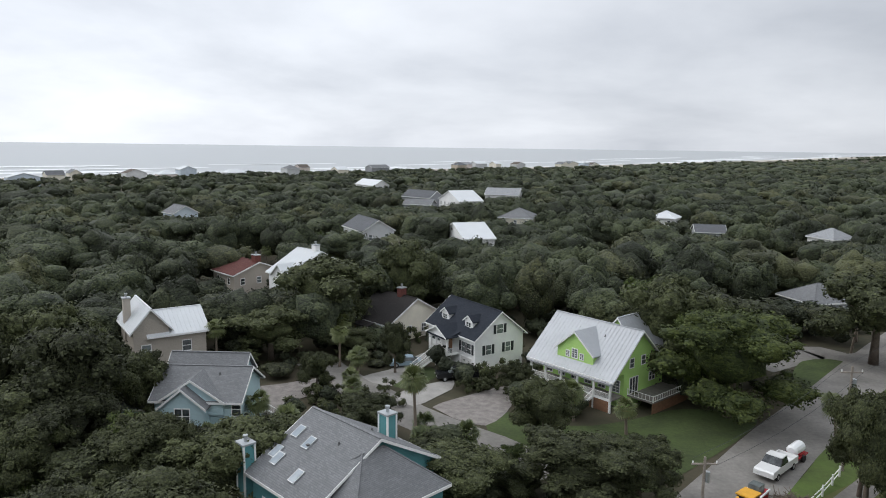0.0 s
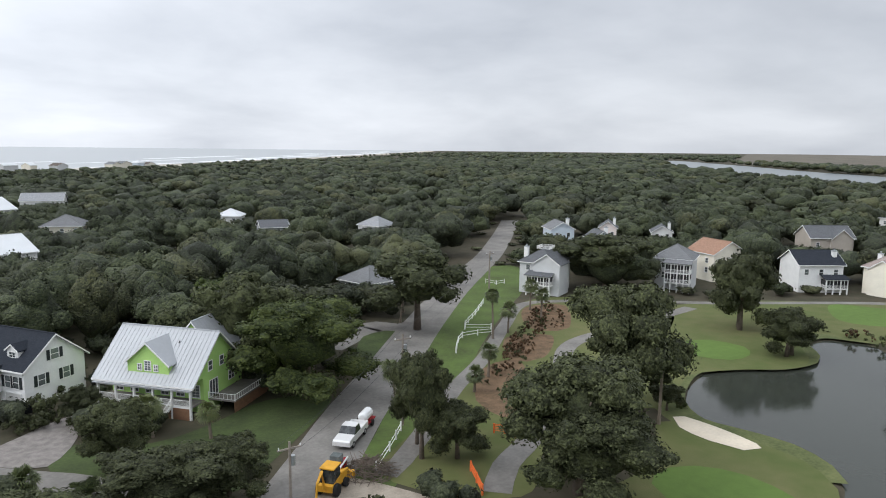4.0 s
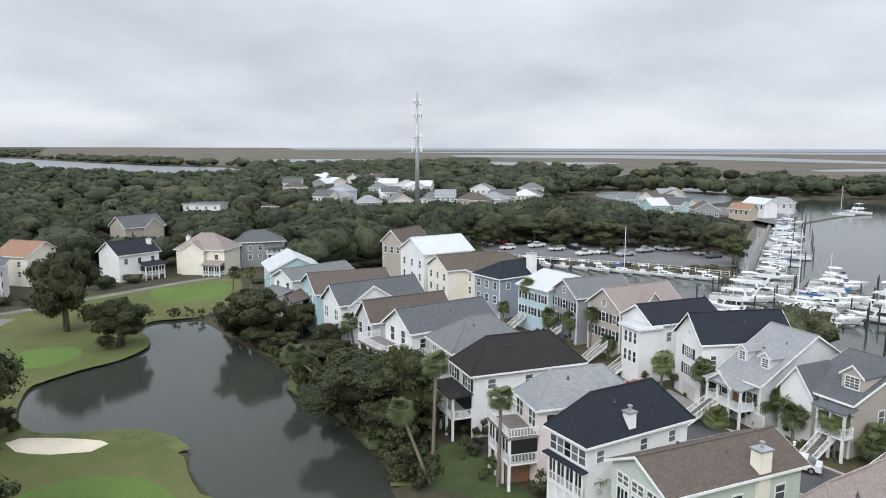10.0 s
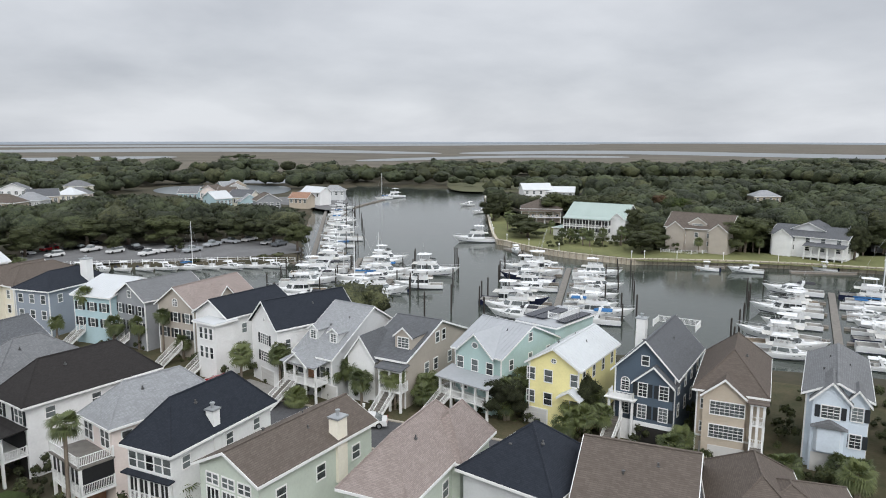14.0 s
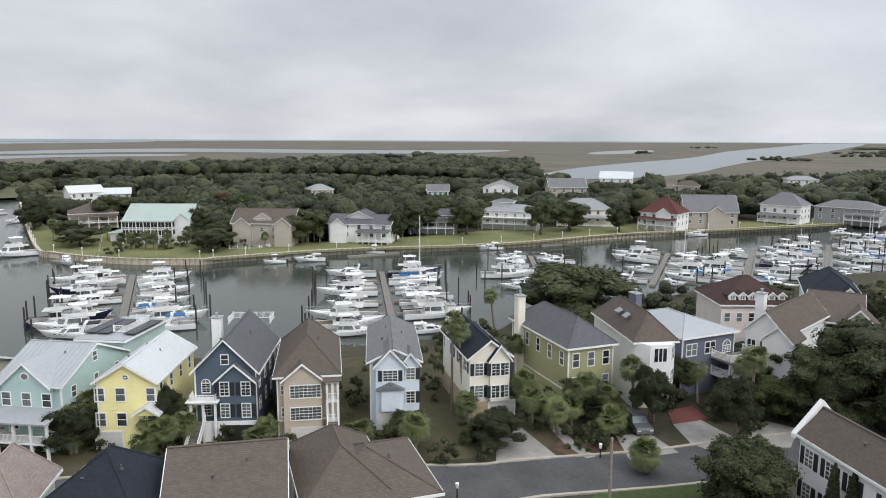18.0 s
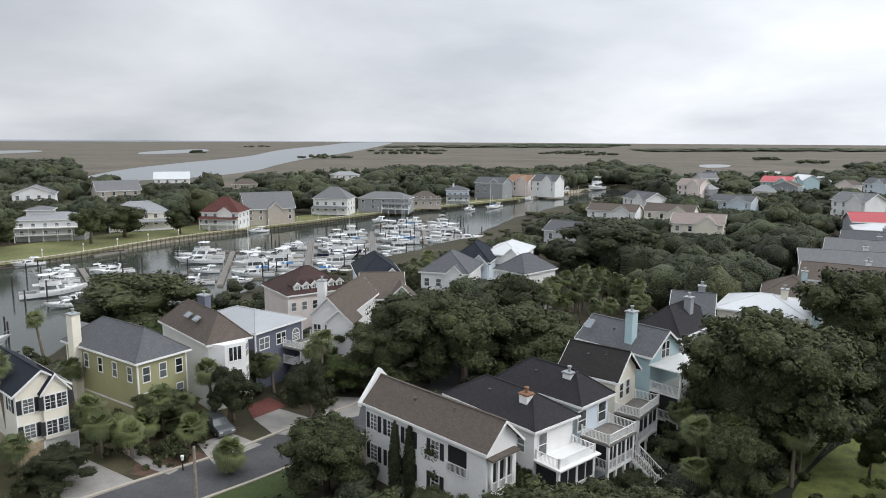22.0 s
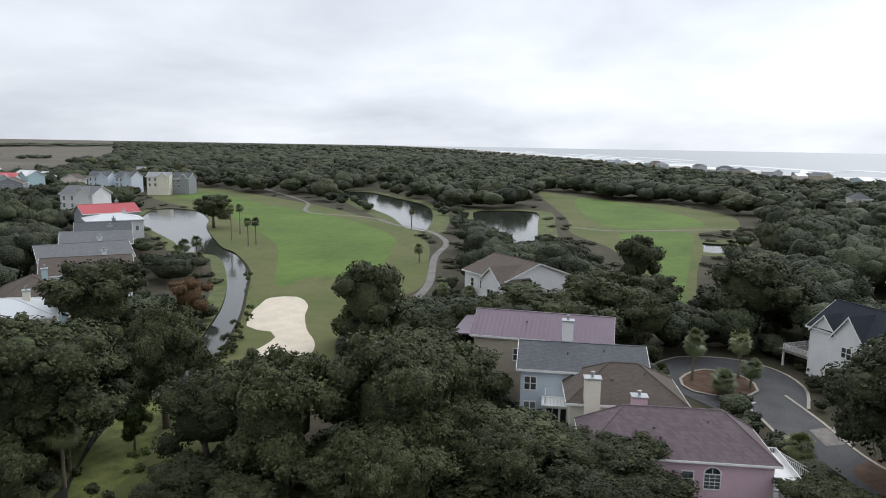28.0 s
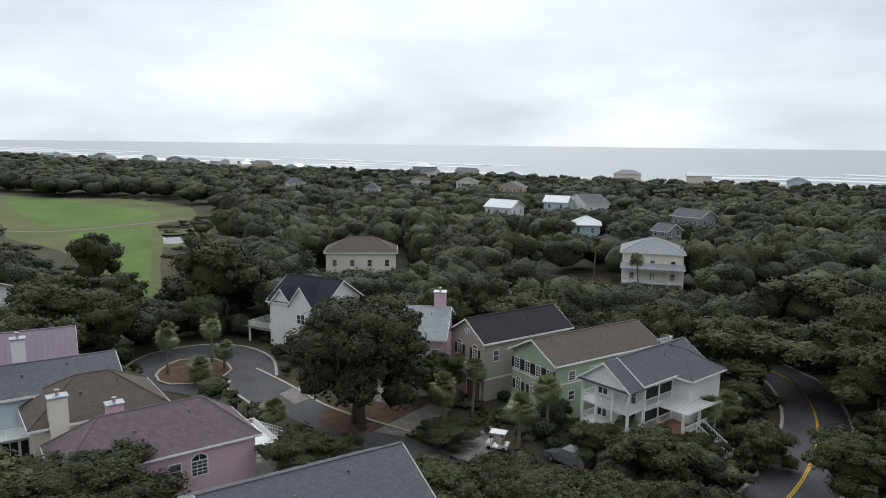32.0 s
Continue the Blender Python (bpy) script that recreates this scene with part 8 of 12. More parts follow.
chimney(h, -h.w * 0.32, -h.d / 2 - 0.2, 2, 9.6, 1.5, 1.1, W_CREAM)
h = house("house", "pale blue house with grey slate roof and stacked decks", -76.8, -14.0, 103.6, 14.0, 10.0, 8.0, 9.8, "x", W_SKY, R_GREY, low=2)
wins(h, "F", 5.8, [-h.w * 0.42], 1.2, 1.4, "pair"); wins(h, "F", 3.0, [-h.w * 0.42], 1.2, 1.4, "pair")
chimney(h, -h.w * 0.12, h.d * 0.1, 6, 12.2, 1.2, 1.0)
porch(h, "F", -h.w * 0.30, -h.w * 0.06, 2.4, [2.2, 5.0], 5.05, posts=3, screens=(0,), rise=0.0, roofm=M_WHITE)
h = house("house", "tan house with plum metal roof and round white balcony", -86.6, -20.7, 98.6, 17.5, 10.0, 8.2, 10.4, "x", W_TAN, R_PURPLE, low=3)
porch(h, "L", -h.d / 2, h.d / 2, 2.4, [3.0, 5.8], 8.2, posts=4, rise=0.1); wins(h, "F", 5.4, [-h.w * 0.17], 0.9, 1.4)
h = house("house", "white house with brown gable roofs by the fairway", -129.9, -37.0, 54.0, 14.2, 15.8, 7.2, 9.9, "x", W_WHITE, R_BROWN, low=2.0)
front_gable(h, "F", h.w * 0.3, 1.5, 6.0, 0, 7.0, 9.4, 7); wins(h, "F", 4.6, [-4.0, -1.0], 0.9, 1.5)
win(h, "F", 0, 0, 1.8, 1.8, "pair", at=face(h, "F", h.w * 0.3, 3.6, 1.5))
h = house("house", "white house with navy twin-gable roof and raised deck", -109.1, 19.2, 42.3, 10.9, 10.9, 7.0, 10.4, "x", W_WHITE, R_NAVY, low=1.0)
front_gable(h, "F", 1.5, 0.6, 4.5, 0, 7.0, 9.9, 6); front_gable(h, "F", -2.5, 0.3, 4.0, 0, 7.0, 9.2, 6); wins(h, "F", 3.0, [-2.5], 1.2, 2.0, "pair"); win(h, "F", 0, 0, 1.4, 1.3, "pair", at=face(h, "F", 1.5, 4.4, 0.6))
porch(h, "L", -h.d / 2 - 1, h.d / 2, 4.5, [2.4], 2.45, posts=3, rise=0.0, roofm=M_DECK)
h = house("house", "brown-roofed house in the oaks", -153.3, 37.5, 74.1, 16.1, 11.0, 7.6, 10.4, "hip", W_CREAM, R_BROWN, low=3)
side_windows(h, "F", ((4.6, 1.4),))
h = house("house", "pink-walled house with pale roof and pink chimney", -86.7, 29.8, 64.0, 7.1, 13.4, 7.4, 10.0, "x", W_PINK, R_LGREY, low=1)
chimney(h, h.w * 0.32, 0.5, 6, 12.0, 1.5, 1.3, W_PINK); wins(h, "F", 4.6, spread(-h.w / 2, h.w / 2, 3), 0.9, 1.5); wins(h, "F", 1.6, spread(-h.w / 2, h.w / 2, 3), 0.9, 1.5)
h = house("house", "taupe house with black shingle roof and arched shuttered windows", -81.6, 40.1, 14.5, 7.9, 15.2, 8.0, 10.6, 0.925, "y", W_TAUPE, R_BLACK, low=0.5)
arch_window(h, "F", -1.6, 5.4, 0.9, 1.4, shutters=M_SHUTTER); arch_window(h, "F", 1.6, 5.4, 0.9, 1.4, shutters=M_SHUTTER); round_window(h, "F", 0, 8.9, 0.3, 1.5)
wins(h, "R", 5.4, spread(-h.d / 2, h.d / 2, 4), 0.8, 1.4); band(h, 2.9, 0.25); garage(h, "F", 1.4, 2.6, 2.3, M_BROWNWOOD)
h = house("house", "sage green house with taupe roof, black shutters and rear balcony", -73.1, 46.3, 13.2, 8.6, 18.0, 8.2, 10.8, 0.841, "y", W_SAGE, R_BROWN, low=0.5)
wins(h, "F", 5.8, spread(-h.w / 2, h.w / 2, 4), 0.8, 1.5, "grid", M_SHUTTER); wins(h, "R", 5.8, [-6, -2.5, 3], 0.9, 1.2, "grid"); wins(h, "R", 3.0, [-6, -1, 4], 0.9, 1.2)
for uu in spread(-h.w / 2, h.w / 2, 3):
    arch_window(h, "F", uu, 2.7, 0.9, 1.3, shutters=M_SHUTTER)
porch(h, "B", -h.w / 2, h.w / 2, 3.0, [2.6, 5.4], 8.0, posts=4, open_top=True); band(h, 5.3, 0.2)
px, py, pr, pw, pd, pe, prd, pk = -62.0, 46.8, 19.6, 6.9, 15.3, 8.6, 11.2, 0.860
h = house("house", "white two-storey porch house with grey roof, pergola and arched base", px - math.sin(radians(pr)) * 1.35, py + math.cos(radians(pr)) * 1.35, pr, pw, pd - 2.7, pe, prd, pk, "y", W_WHITE, R_GREY, low=0.5)
porch(h, "F", -h.w / 2, h.w / 2, 2.5, [2.9, 5.7], 8.3, posts=4, rise=0.02, roofm=R_GREY); front_gable(h, "F", 0, 2.55, h.w + 0.3, 8.3, 8.55, 11.1, 4)
wins(h, "F", 6.0, [-2.0, 1.6], 1.2, 1.9, "pair"); wins(h, "F", 3.1, [-2.0, 1.6], 1.2, 1.9, "pair"); wins(h, "R", 6.0, [2, 5, 8], 0.9, 1.6)
u0 = -h.d / 2 + 0.3
# Dark panels on the uncut side wall paint the shade of two porch levels.
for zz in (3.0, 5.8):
    vd = MB(); vd.box(u0, -0.03, zz, u0 + 5.0, -0.005, zz + 2.2); part("side_opening", vd, M_OPENING_SHADE, h.ob, at=face(h, "R"))
    railing(h, [(u0, -0.1, zz), (u0 + 5.0, -0.1, zz)], at=face(h, "R"))
    for q in (0, 2.5, 5.0):
        c = MB(); c.box(u0 + q - 0.1, -0.1, zz - 0.3, u0 + q + 0.1, -0.01, zz + 2.3); part("post", c, M_WHITE, h.ob, at=face(h, "R"))
dk = MB(); dk.box(u0 + 2.0, -3.4, 2.6, u0 + 8.5, 0, 2.85); part("deck", dk, M_BROWNWOOD, h.ob, at=face(h, "R"))
railing(h, [(u0 + 2.0, -3.3, 2.85), (u0 + 8.5, -3.3, 2.85), (u0 + 8.5, -0.1, 2.85)], at=face(h, "R"))
for q in (2.1, 5.2, 8.4):
    c = MB(); c.box(u0 + q - 0.12, -3.4, -0.1, u0 + q + 0.12, -3.16, 5.5); part("post", c, M_WHITE, h.ob, at=face(h, "R"))
pg = MB()
pg.box(u0 + 1.8, -3.45, 5.3, u0 + 8.7, -3.3, 5.55); pg.box(u0 + 1.8, -0.25, 5.3, u0 + 8.7, -0.1, 5.55)
part("pergola_beam", pg, M_WHITE, h.ob, at=face(h, "R"))
for k in range(15):
    c = MB(); c.box(u0 + 1.9 + k * 0.46, -3.9, 5.56, u0 + 2.0 + k * 0.46, 0, 5.76); part("pergola_slat", c, M_WHITE, h.ob, at=face(h, "R"))
stairs(h, "R", u0 + 5.2, 3.4, 2.85, 1.3)
ab = MB(); ab.box(-h.w / 2, -2.48, -0.1, h.w / 2, -0.1, 2.68); part("arched_base", ab, W_SKY, h.ob, at=face(h, "F"))
# Arch shapes painted shade-dark on the solid base, without depth.
for uu in (-h.w * 0.25, h.w * 0.25):
    g = MB(); n = 8; g.prism([(uu - 1.1, -2.52, 0), (uu + 1.1, -2.52, 0)] + [(uu + 1.1 * math.cos(math.pi * i / n), -2.52, 1.3 + 1.0 * math.sin(math.pi * i / n)) for i in range(n + 1)], (0, 0.03, 0)); part("arch_opening", g, M_OPENING_SHADE, h.ob, at=face(h, "F"))
block(h, 1.2, h.d / 2 - 3.0, h.w + 1.6, 6.0, 0, 8.5, 11.0, "hip", W_WHITE, R_GREY)
h = house("house", "house with plain grey shingle gable roof", -47.9, 7.6, 102.7, 15.7, 10.0, 6.2, 8.6, "x", W_PALE, R_GREY, low=0)
for spec, rf, wl, lab, rt, lw in (
        ((-128.0, 97.0, 54.5, 13.5, 12.0, 8.8, 11.4), R_LGREY, W_CREAM, "pale yellow house on stilts with porch", "hip", 0.5),
        ((-181.7, 113.1, 58.2, 9.2, 10.0, 8.0, 10.2), R_WHITE, W_AQUA, "aqua house with white roof", "hip", 5),
        ((-236.0, 111.9, 32.2, 12.3, 10.0, 8.0, 10.6), R_WHITE, W_WHITE, "white metal-roofed house in woods", "x", 6),
        ((-251.6, 143.1, 47.9, 10.3, 10.0, 8.0, 10.4), R_WHITE, W_SKY, "white-roofed house in woods", "x", 6),
        ((-244.7, 153.0, -16.1, 26.3, 10.0, 8.5, 11.4), R_GREY, W_WHITE, "grey-roofed white house in woods", "y", 6),
        ((-189.9, 159.7, 15.9, 11.8, 10.0, 8.0, 10.4), R_GREY, W_GREY, "grey weathered house in woods", "x", 6),
        ((-167.3, 131.4, 15.5, 5.9, 8.0, 7.0, 9.0), R_GREY, W_GREY, "small grey roof in woods", "x", 5)):
    h = house("house", lab, *spec, rt, wl, rf, low=lw)
    side_windows(h, "FR", ((5.8, 1.4), (3.0, 1.4)))
    if lw < 1:
        porch(h, "F", -h.w / 2, h.w / 2, 2.6, [2.8], 5.6, posts=5)

# -- far bank of the harbour --
def bank_house(label, spec, roof, wall, roofm, n=5):
    h = house("house", label, *spec, roof, wall, roofm, 0.5, low=0)
    side_windows(h, "F", ((5.6, 1.6), (2.6, 1.6)), n, 1.0)
    side_windows(h, "LR", ((5.6, 1.5), (2.6, 1.5)), 3, 1.0)
    return h


h = bank_house("brown house with big dark roof and porch", (213.4, -174.3, -130.0, 16.0, 14.0, 7.0, 11.0, 0.757), "hip", W_TAN, R_BROWN); porch(h, "F", -h.w / 2, h.w / 2, 2.4, [3.0], 6.0, posts=6); chimney(h, 0, 0, 8, 12)
h = bank_house("big white house with mint metal roof and arcaded porches", (166.9, -161.5, -154.5, 19.9, 14.0, 9.2, 14.5, 0.761), "x", W_WHITE, R_GREEN, 7); porch(h, "F", -h.w / 2, h.w / 2 - 4, 2.6, [2.6, 5.6], 8.8, posts=8, screens=(0, 1), roofm=R_GREEN); front_gable(h, "F", h.w / 2 - 2, 0.4, 5, 0, 9.0, 11.6, 8); block(h, -h.w / 2 - 2.5, 0, 6, 9, 0, 3.6, 4.6, "hip", W_WHITE, R_GREEN)
h = bank_house("shingled taupe house with twin brown gables", (134.1, -169.7, -158.5, 18.6, 13.0, 8.6, 13.7, 0.756), "x", W_TAUPE, R_BROWN, 5); front_gable(h, "F", -h.w * 0.32, 1.2, 5.0, 0, 8.4, 11.0, 7); front_gable(h, "F", h.w * 0.36, 1.2, 5.0, 0, 8.4, 11.0, 7); dormer(h, "F", 0, 0.8, 9.0, 5.0, 1.6, 4); chimney(h, -3, 0, 8, 13)
h = bank_house("white gabled house with grey roof and wide porches", (111.1, -187.4, -165.6, 20.2, 13.0, 7.4, 10.6, 0.757), "x", W_WHITE, R_GREY, 5); front_gable(h, "F", -h.w * 0.32, 1.5, 5.0, 0, 7.2, 9.8, 6); block(h, -1, 1, 8, 8, 0, 9.8, 12.2, "y", W_PALE, R_GREY); porch(h, "F", 0, h.w / 2, 3.0, [1.2], 4.8, posts=6); chimney(h, h.w / 2 - 1, 0, 6, 11)
h = bank_house("slate grey house with dark hip roof and white balconies", (100.7, -215.1, -156.3, 17.4, 13.0, 8.2, 11.2, 0.756), "hip", W_GREY, R_GREY, 6); porch(h, "F", -h.w / 2 + 1, h.w / 2 - 1, 2.4, [2.8], 5.6, posts=6)
h = bank_house("pale grey modern house with flat roof decks", (79.5, -237.2, -171.1, 20.3, 13.0, 8.6, 10.8, 0.756), "hip", W_PALE, R_LGREY, 6); porch(h, "F", -h.w / 2, h.w / 2, 2.4, [2.8, 5.6], 5.65, posts=6, rise=0, roofm=M_WHITE); block(h, -h.w * 0.2, 2, 7, 7, 8, 12.0, 13.2, "hip", W_PALE, R_MGREY)
h = bank_house("cream villa with pale hip roof and arcade", (59.3, -258.3, -161.7, 19.4, 13.0, 8.0, 12.5, 0.762), "hip", W_CREAM, R_LGREY, 6); porch(h, "F", -h.w / 2 - 1, h.w / 2 + 1, 3, [0.6], 4.2, posts=7); chimney(h, -2.5, 0, 9, 12.4); chimney(h, 2.5, 0, 9, 12.4)
h = bank_house("white house with red roof and stacked white porches", (30.2, -256.5, 164.9, 14.0, 12.0, 8.0, 14.5, 0.762), "hip", W_WHITE, R_RED, 4); front_gable(h, "F", 2.0, 0.8, 5, 0, 8, 10.4, 6, roofm=R_RED); porch(h, "F", -h.w / 2, h.w / 2, 2.2, [2.6], 5.2, posts=5)
h = bank_house("weathered shingle house with big arched gambrel window", (17.0, -269.1, -161.6, 18.9, 12.0, 7.6, 15.2, 0.763), "x", W_TAUPE, R_MGREY, 5); front_gable(h, "F", 1.5, 0.8, 5.5, 0, 7.6, 10.6, 6); arch_window(h, "F", 1.5, 6.5, 2.2, 0.8)
h = bank_house("white two-storey house with hip roof", (-9.0, -298.7, 159.5, 15.6, 12.0, 9.0, 15.0, 0.756), "hip", W_WHITE, R_MGREY, 4); porch(h, "F", -h.w / 2, h.w / 2, 2.4, [0.8], 4, posts=5)
h = bank_house("grey shingle house with wide white porch", (-31.4, -305.5, 159.6, 22.9, 12.0, 8.2, 11.4, 0.756), "hip", W_GREY, R_MGREY, 5); porch(h, "F", 0, h.w / 2 + 1, 2.6, [2.6], 5.4, posts=5)
h = bank_house("brown low house with wide roof", (-51.0, -320.5, 179.0, 14.3, 12.0, 6.0, 10.0, 0.767), "hip", W_TAUPE, R_BROWN, 4)
h = bank_house("blue house with dark roof and chimneys", (-70.2, -339.8, 170.6, 11.9, 12.0, 9.0, 11.8, 0.756), "hip", W_SKY, R_GREY, 4); porch(h, "F", -h.w / 2, h.w / 2, 2.4, [2.6], 5.4, posts=4); chimney(h, -2, 0, 9, 13)
for spec, rf, wl, lab in (
        ((-96.6, -371.4, 136.7, 17.9, 12.0, 8.0, 11.0), R_GREY, W_GREY, "grey house on the far bank"),
        ((-118.1, -387.0, 127.2, 15.8, 12.0, 8.0, 11.5), R_RUST, W_PEACH, "peach gabled house on the far bank"),
        ((-128.8, -378.6, 133.4, 17.9, 12.0, 8.4, 12.0), R_GREY, W_WHITE, "large white gabled house on the far bank"),
        ((-107.5, -238.3, 139.1, 18.2, 11.0, 6.5, 8.8), R_BROWN, W_WHITE, "white townhouse row with brown roof"),
        ((-133.6, -268.3, 101.3, 15.7, 11.0, 8.0, 10.8), R_GREY, W_WHITE, "white townhouse with grey roof"),
        ((-126.8, -233.3, 138.4, 17.9, 11.0, 6.5, 9.0), R_BROWN, W_CREAM, "cream townhouse row with brown roof"),
        ((-115.5, -195.3, 142.4, 15.6, 11.0, 7.0, 9.8), R_PINK, W_CREAM, "cream townhouse with rosy gabled roof"),
        ((-168.7, -259.6, 126.5, 17.4, 11.0, 7.6, 9.8), R_GREY, W_SKY, "blue townhouse with slate roof"),
        ((-73.0, -184.7, 131.7, 17.7, 11.0, 6.6, 9.0), R_GREY, W_PALE, "long grey-roofed house in the trees"),
        ((-193.8, -335.0, 123.4, 13.3, 12.0, 9.0, 12.0), R_PINK, W_PEACH, "peach house with rosy roof"),
        ((-256.8, -354.5, 126.9, 16.7, 12.0, 9.0, 12.0), R_REDMETAL, W_MINT, "mint building with red roof"),
        ((-284.9, -370.2, 90.1, 12.8, 12.0, 9.0, 12.0), R_WHITE, W_AQUA, "aqua building with white roof"),
        ((-203.5, -233.5, 100.9, 15.1, 12.0, 9.5, 12.5), R_MGREY, W_WHITE, "white stacked-deck house by the golf course"),
        ((-302.6, -332.9, 107.6, 12.3, 12.0, 9.0, 12.0), R_GREY, W_SKY, "pale blue house by the golf course"),
        ((-309.2, -320.2, 101.1, 11.2, 12.0, 9.0, 12.0), R_GREY, W_SKY, "blue-grey house by the golf course"),
        ((-307.9, -295.8, 120.7, 12.7, 12.0, 10.0, 12.5), R_LGREY, W_CREAM, "cream tall house by the golf course"),
        ((-319.6, -289.3, 108.8, 10.4, 12.0, 9.0, 12.0), R_GREY, W_GREY, "grey gabled house by the golf course")):
    h = house("house", lab, *spec, "x", wl, rf, low=4.2)
    front_gable(h, "F", h.w * 0.2, 0.5, min(6, h.w * 0.5), 0, h.eave, h.ridge - 0.3, 5)
    side_windows(h, "F", ((h.eave - 2.4, 1.5), (h.eave - 5.2, 1.5)), 4, 1.0)

# -- second row behind the bank, marina buildings --
for spec, roof, rf, wl, lab in (
        ((320.9, -123.5, 20, 14, 8, 6, 8.5), "x", R_WHITE, W_WHITE, "white marina building with white roof"),
        ((339.6, -140.6, 60, 12, 8, 5, 7.5), "hip", R_LGREY, W_PALE, "pale marina building with grey roof"),
        ((308.5, -111.8, 40, 10, 8, 4.5, 7), "x", R_RUST, W_TAN, "low marina shed with rust-brown roof"),
        ((276.4, -221.4, -112.5, 15.0, 10.0, 6.5, 9.5), "x", R_WHITE, W_WHITE, "white house with white metal roof among the oaks"),
        ((268.4, -231.3, -134.0, 14.0, 9.0, 5.5, 8.0), "x", R_WHITE, W_PALE, "pale house with white metal roof among the oaks"),
        ((206.2, -302.9, -123.8, 13.0, 10.0, 5.0, 7.5), "hip", R_LGREY, W_TAN, "tan house with pale roof among the oaks"),
        ((139.2, -302.9, -156.0, 11.0, 9.0, 6.5, 9.5), "x", R_MGREY, W_SKY, "pale blue house with grey roof among the oaks"),
        ((103.9, -291.7, -167.0, 15.0, 10.0, 10.0, 13.0), "y", R_MGREY, W_WHITE, "tall white house with grey roof behind the bank"),
        ((82.1, -319.7, -151.7, 18.0, 11.0, 9.0, 13.0), "x", R_MGREY, W_TAUPE, "shingled house with grey-brown gables"),
        ((81.1, -438.0, -171.9, 20.0, 12.0, 7.0, 11.0), "x", R_WHITE, W_WHITE, "white house with white gables by the river"),
        ((37.5, -413.5, -177.8, 14.0, 10.0, 5.5, 8.0), "hip", R_BROWN, W_TAN, "low brown-roofed house among trees"),
        ((-21.2, -471.3, -165.0, 18.0, 10.0, 7.5, 9.5), "hip", R_LGREY, W_WHITE, "white house with pale flat roof among trees")):
    h = house("house", lab, *spec, roof, wl, rf, low=spec[5] - 1.6)
    side_windows(h, "FB", ((h.eave - 2.2, 1.5),), 4, 1.1)

# -- beach front and far houses --
frng = np.random.default_rng(21)
FAR_WALLS = (W_WHITE, W_PALE, W_CREAM, W_GREY, W_SKY, W_TAN, W_PEACH, W_AQUA)
FAR_ROOFS = (R_GREY, R_MGREY, R_WHITE, R_BROWN, R_LGREY, R_MGREY, R_LGREY, R_GREY, R_WHITE)


def far_house(x, y, turn, w, d, eave, low=None):
    wl, rf = FAR_WALLS[int(frng.integers(8))], FAR_ROOFS[int(frng.integers(9))]
    h = house("house", WALL_WORDS[wl] + " distant house with " + ROOF_WORDS[rf] + " roof", x, y, turn, w, d, eave, eave + 2.8, ("x", "hip", "y")[int(frng.integers(3))], wl, rf, 0.4, low=low)
    if math.hypot(x, y) < 420:
        wins(h, "F", eave - 2.2, spread(-h.w / 2, h.w / 2, 4), 1.2, 1.5, "pair")


WALL_WORDS = {W_WHITE: "white", W_PALE: "pale grey", W_CREAM: "cream", W_GREY: "grey", W_SKY: "pale blue", W_TAN: "tan", W_PEACH: "peach", W_AQUA: "aqua"}
ROOF_WORDS = {R_GREY: "grey shingle", R_MGREY: "grey shingle", R_WHITE: "white metal", R_BROWN: "brown shingle", R_LGREY: "pale shingle", R_RUST: "rust", R_REDMETAL: "red metal"}
shore = curve_loop(COAST[2:8], 24.0, False)
for i, (x, y) in enumerate(shore):
    if 480 < math.hypot(x, y) < 1250 and frng.uniform() < 0.62:
        d = Vector((shore[min(i + 1, len(shore) - 1)][0] - shore[i - 1][0], shore[min(i + 1, len(shore) - 1)][1] - shore[i - 1][1])).normalized()
        k = float(frng.uniform(22, 90))
        far_house(x + d.y * k, y - d.x * k, math.degrees(math.atan2(d.y, d.x)), float(frng.uniform(9, 22)), 12, float(frng.uniform(5.5, 9.0)), 6)
for outline, n in (([(359.6, 113), (521.1, 129), (531.1, 66), (400.7, 15.3), (431, -49.7), (325.4, -32.3), (288.7, 9.2), (300.5, 58.9)], 34), ([(346.7, -59.5), (380.8, -100.5), (309.6, -108.9), (257.9, -88.5), (273.8, -63)], 12), ([(-223.4, -418.8), (-369.3, -480.7), (-394.4, -389.2), (-247.5, -302.9), (-180.1, -297.1)], 12), ([(-400.4, 51.8), (-393.3, 204), (-316.5, 179.1), (-322.4, 67.4)], 5)):
    c = np.array(outline)
    for _ in range(400):
        if n == 0:
            break
        x, y = frng.uniform(c.min(0), c.max(0))
        if signed(outline, np.array([x]), np.array([y]))[0] < 0:
            far_house(float(x), float(y), math.degrees(math.atan2(y, x)) - 90 + float(frng.uniform(-40, 40)), float(frng.uniform(8, 14)), 9, (e := float(frng.uniform(6.5, 8.5))), e - 0.8)
            n -= 1


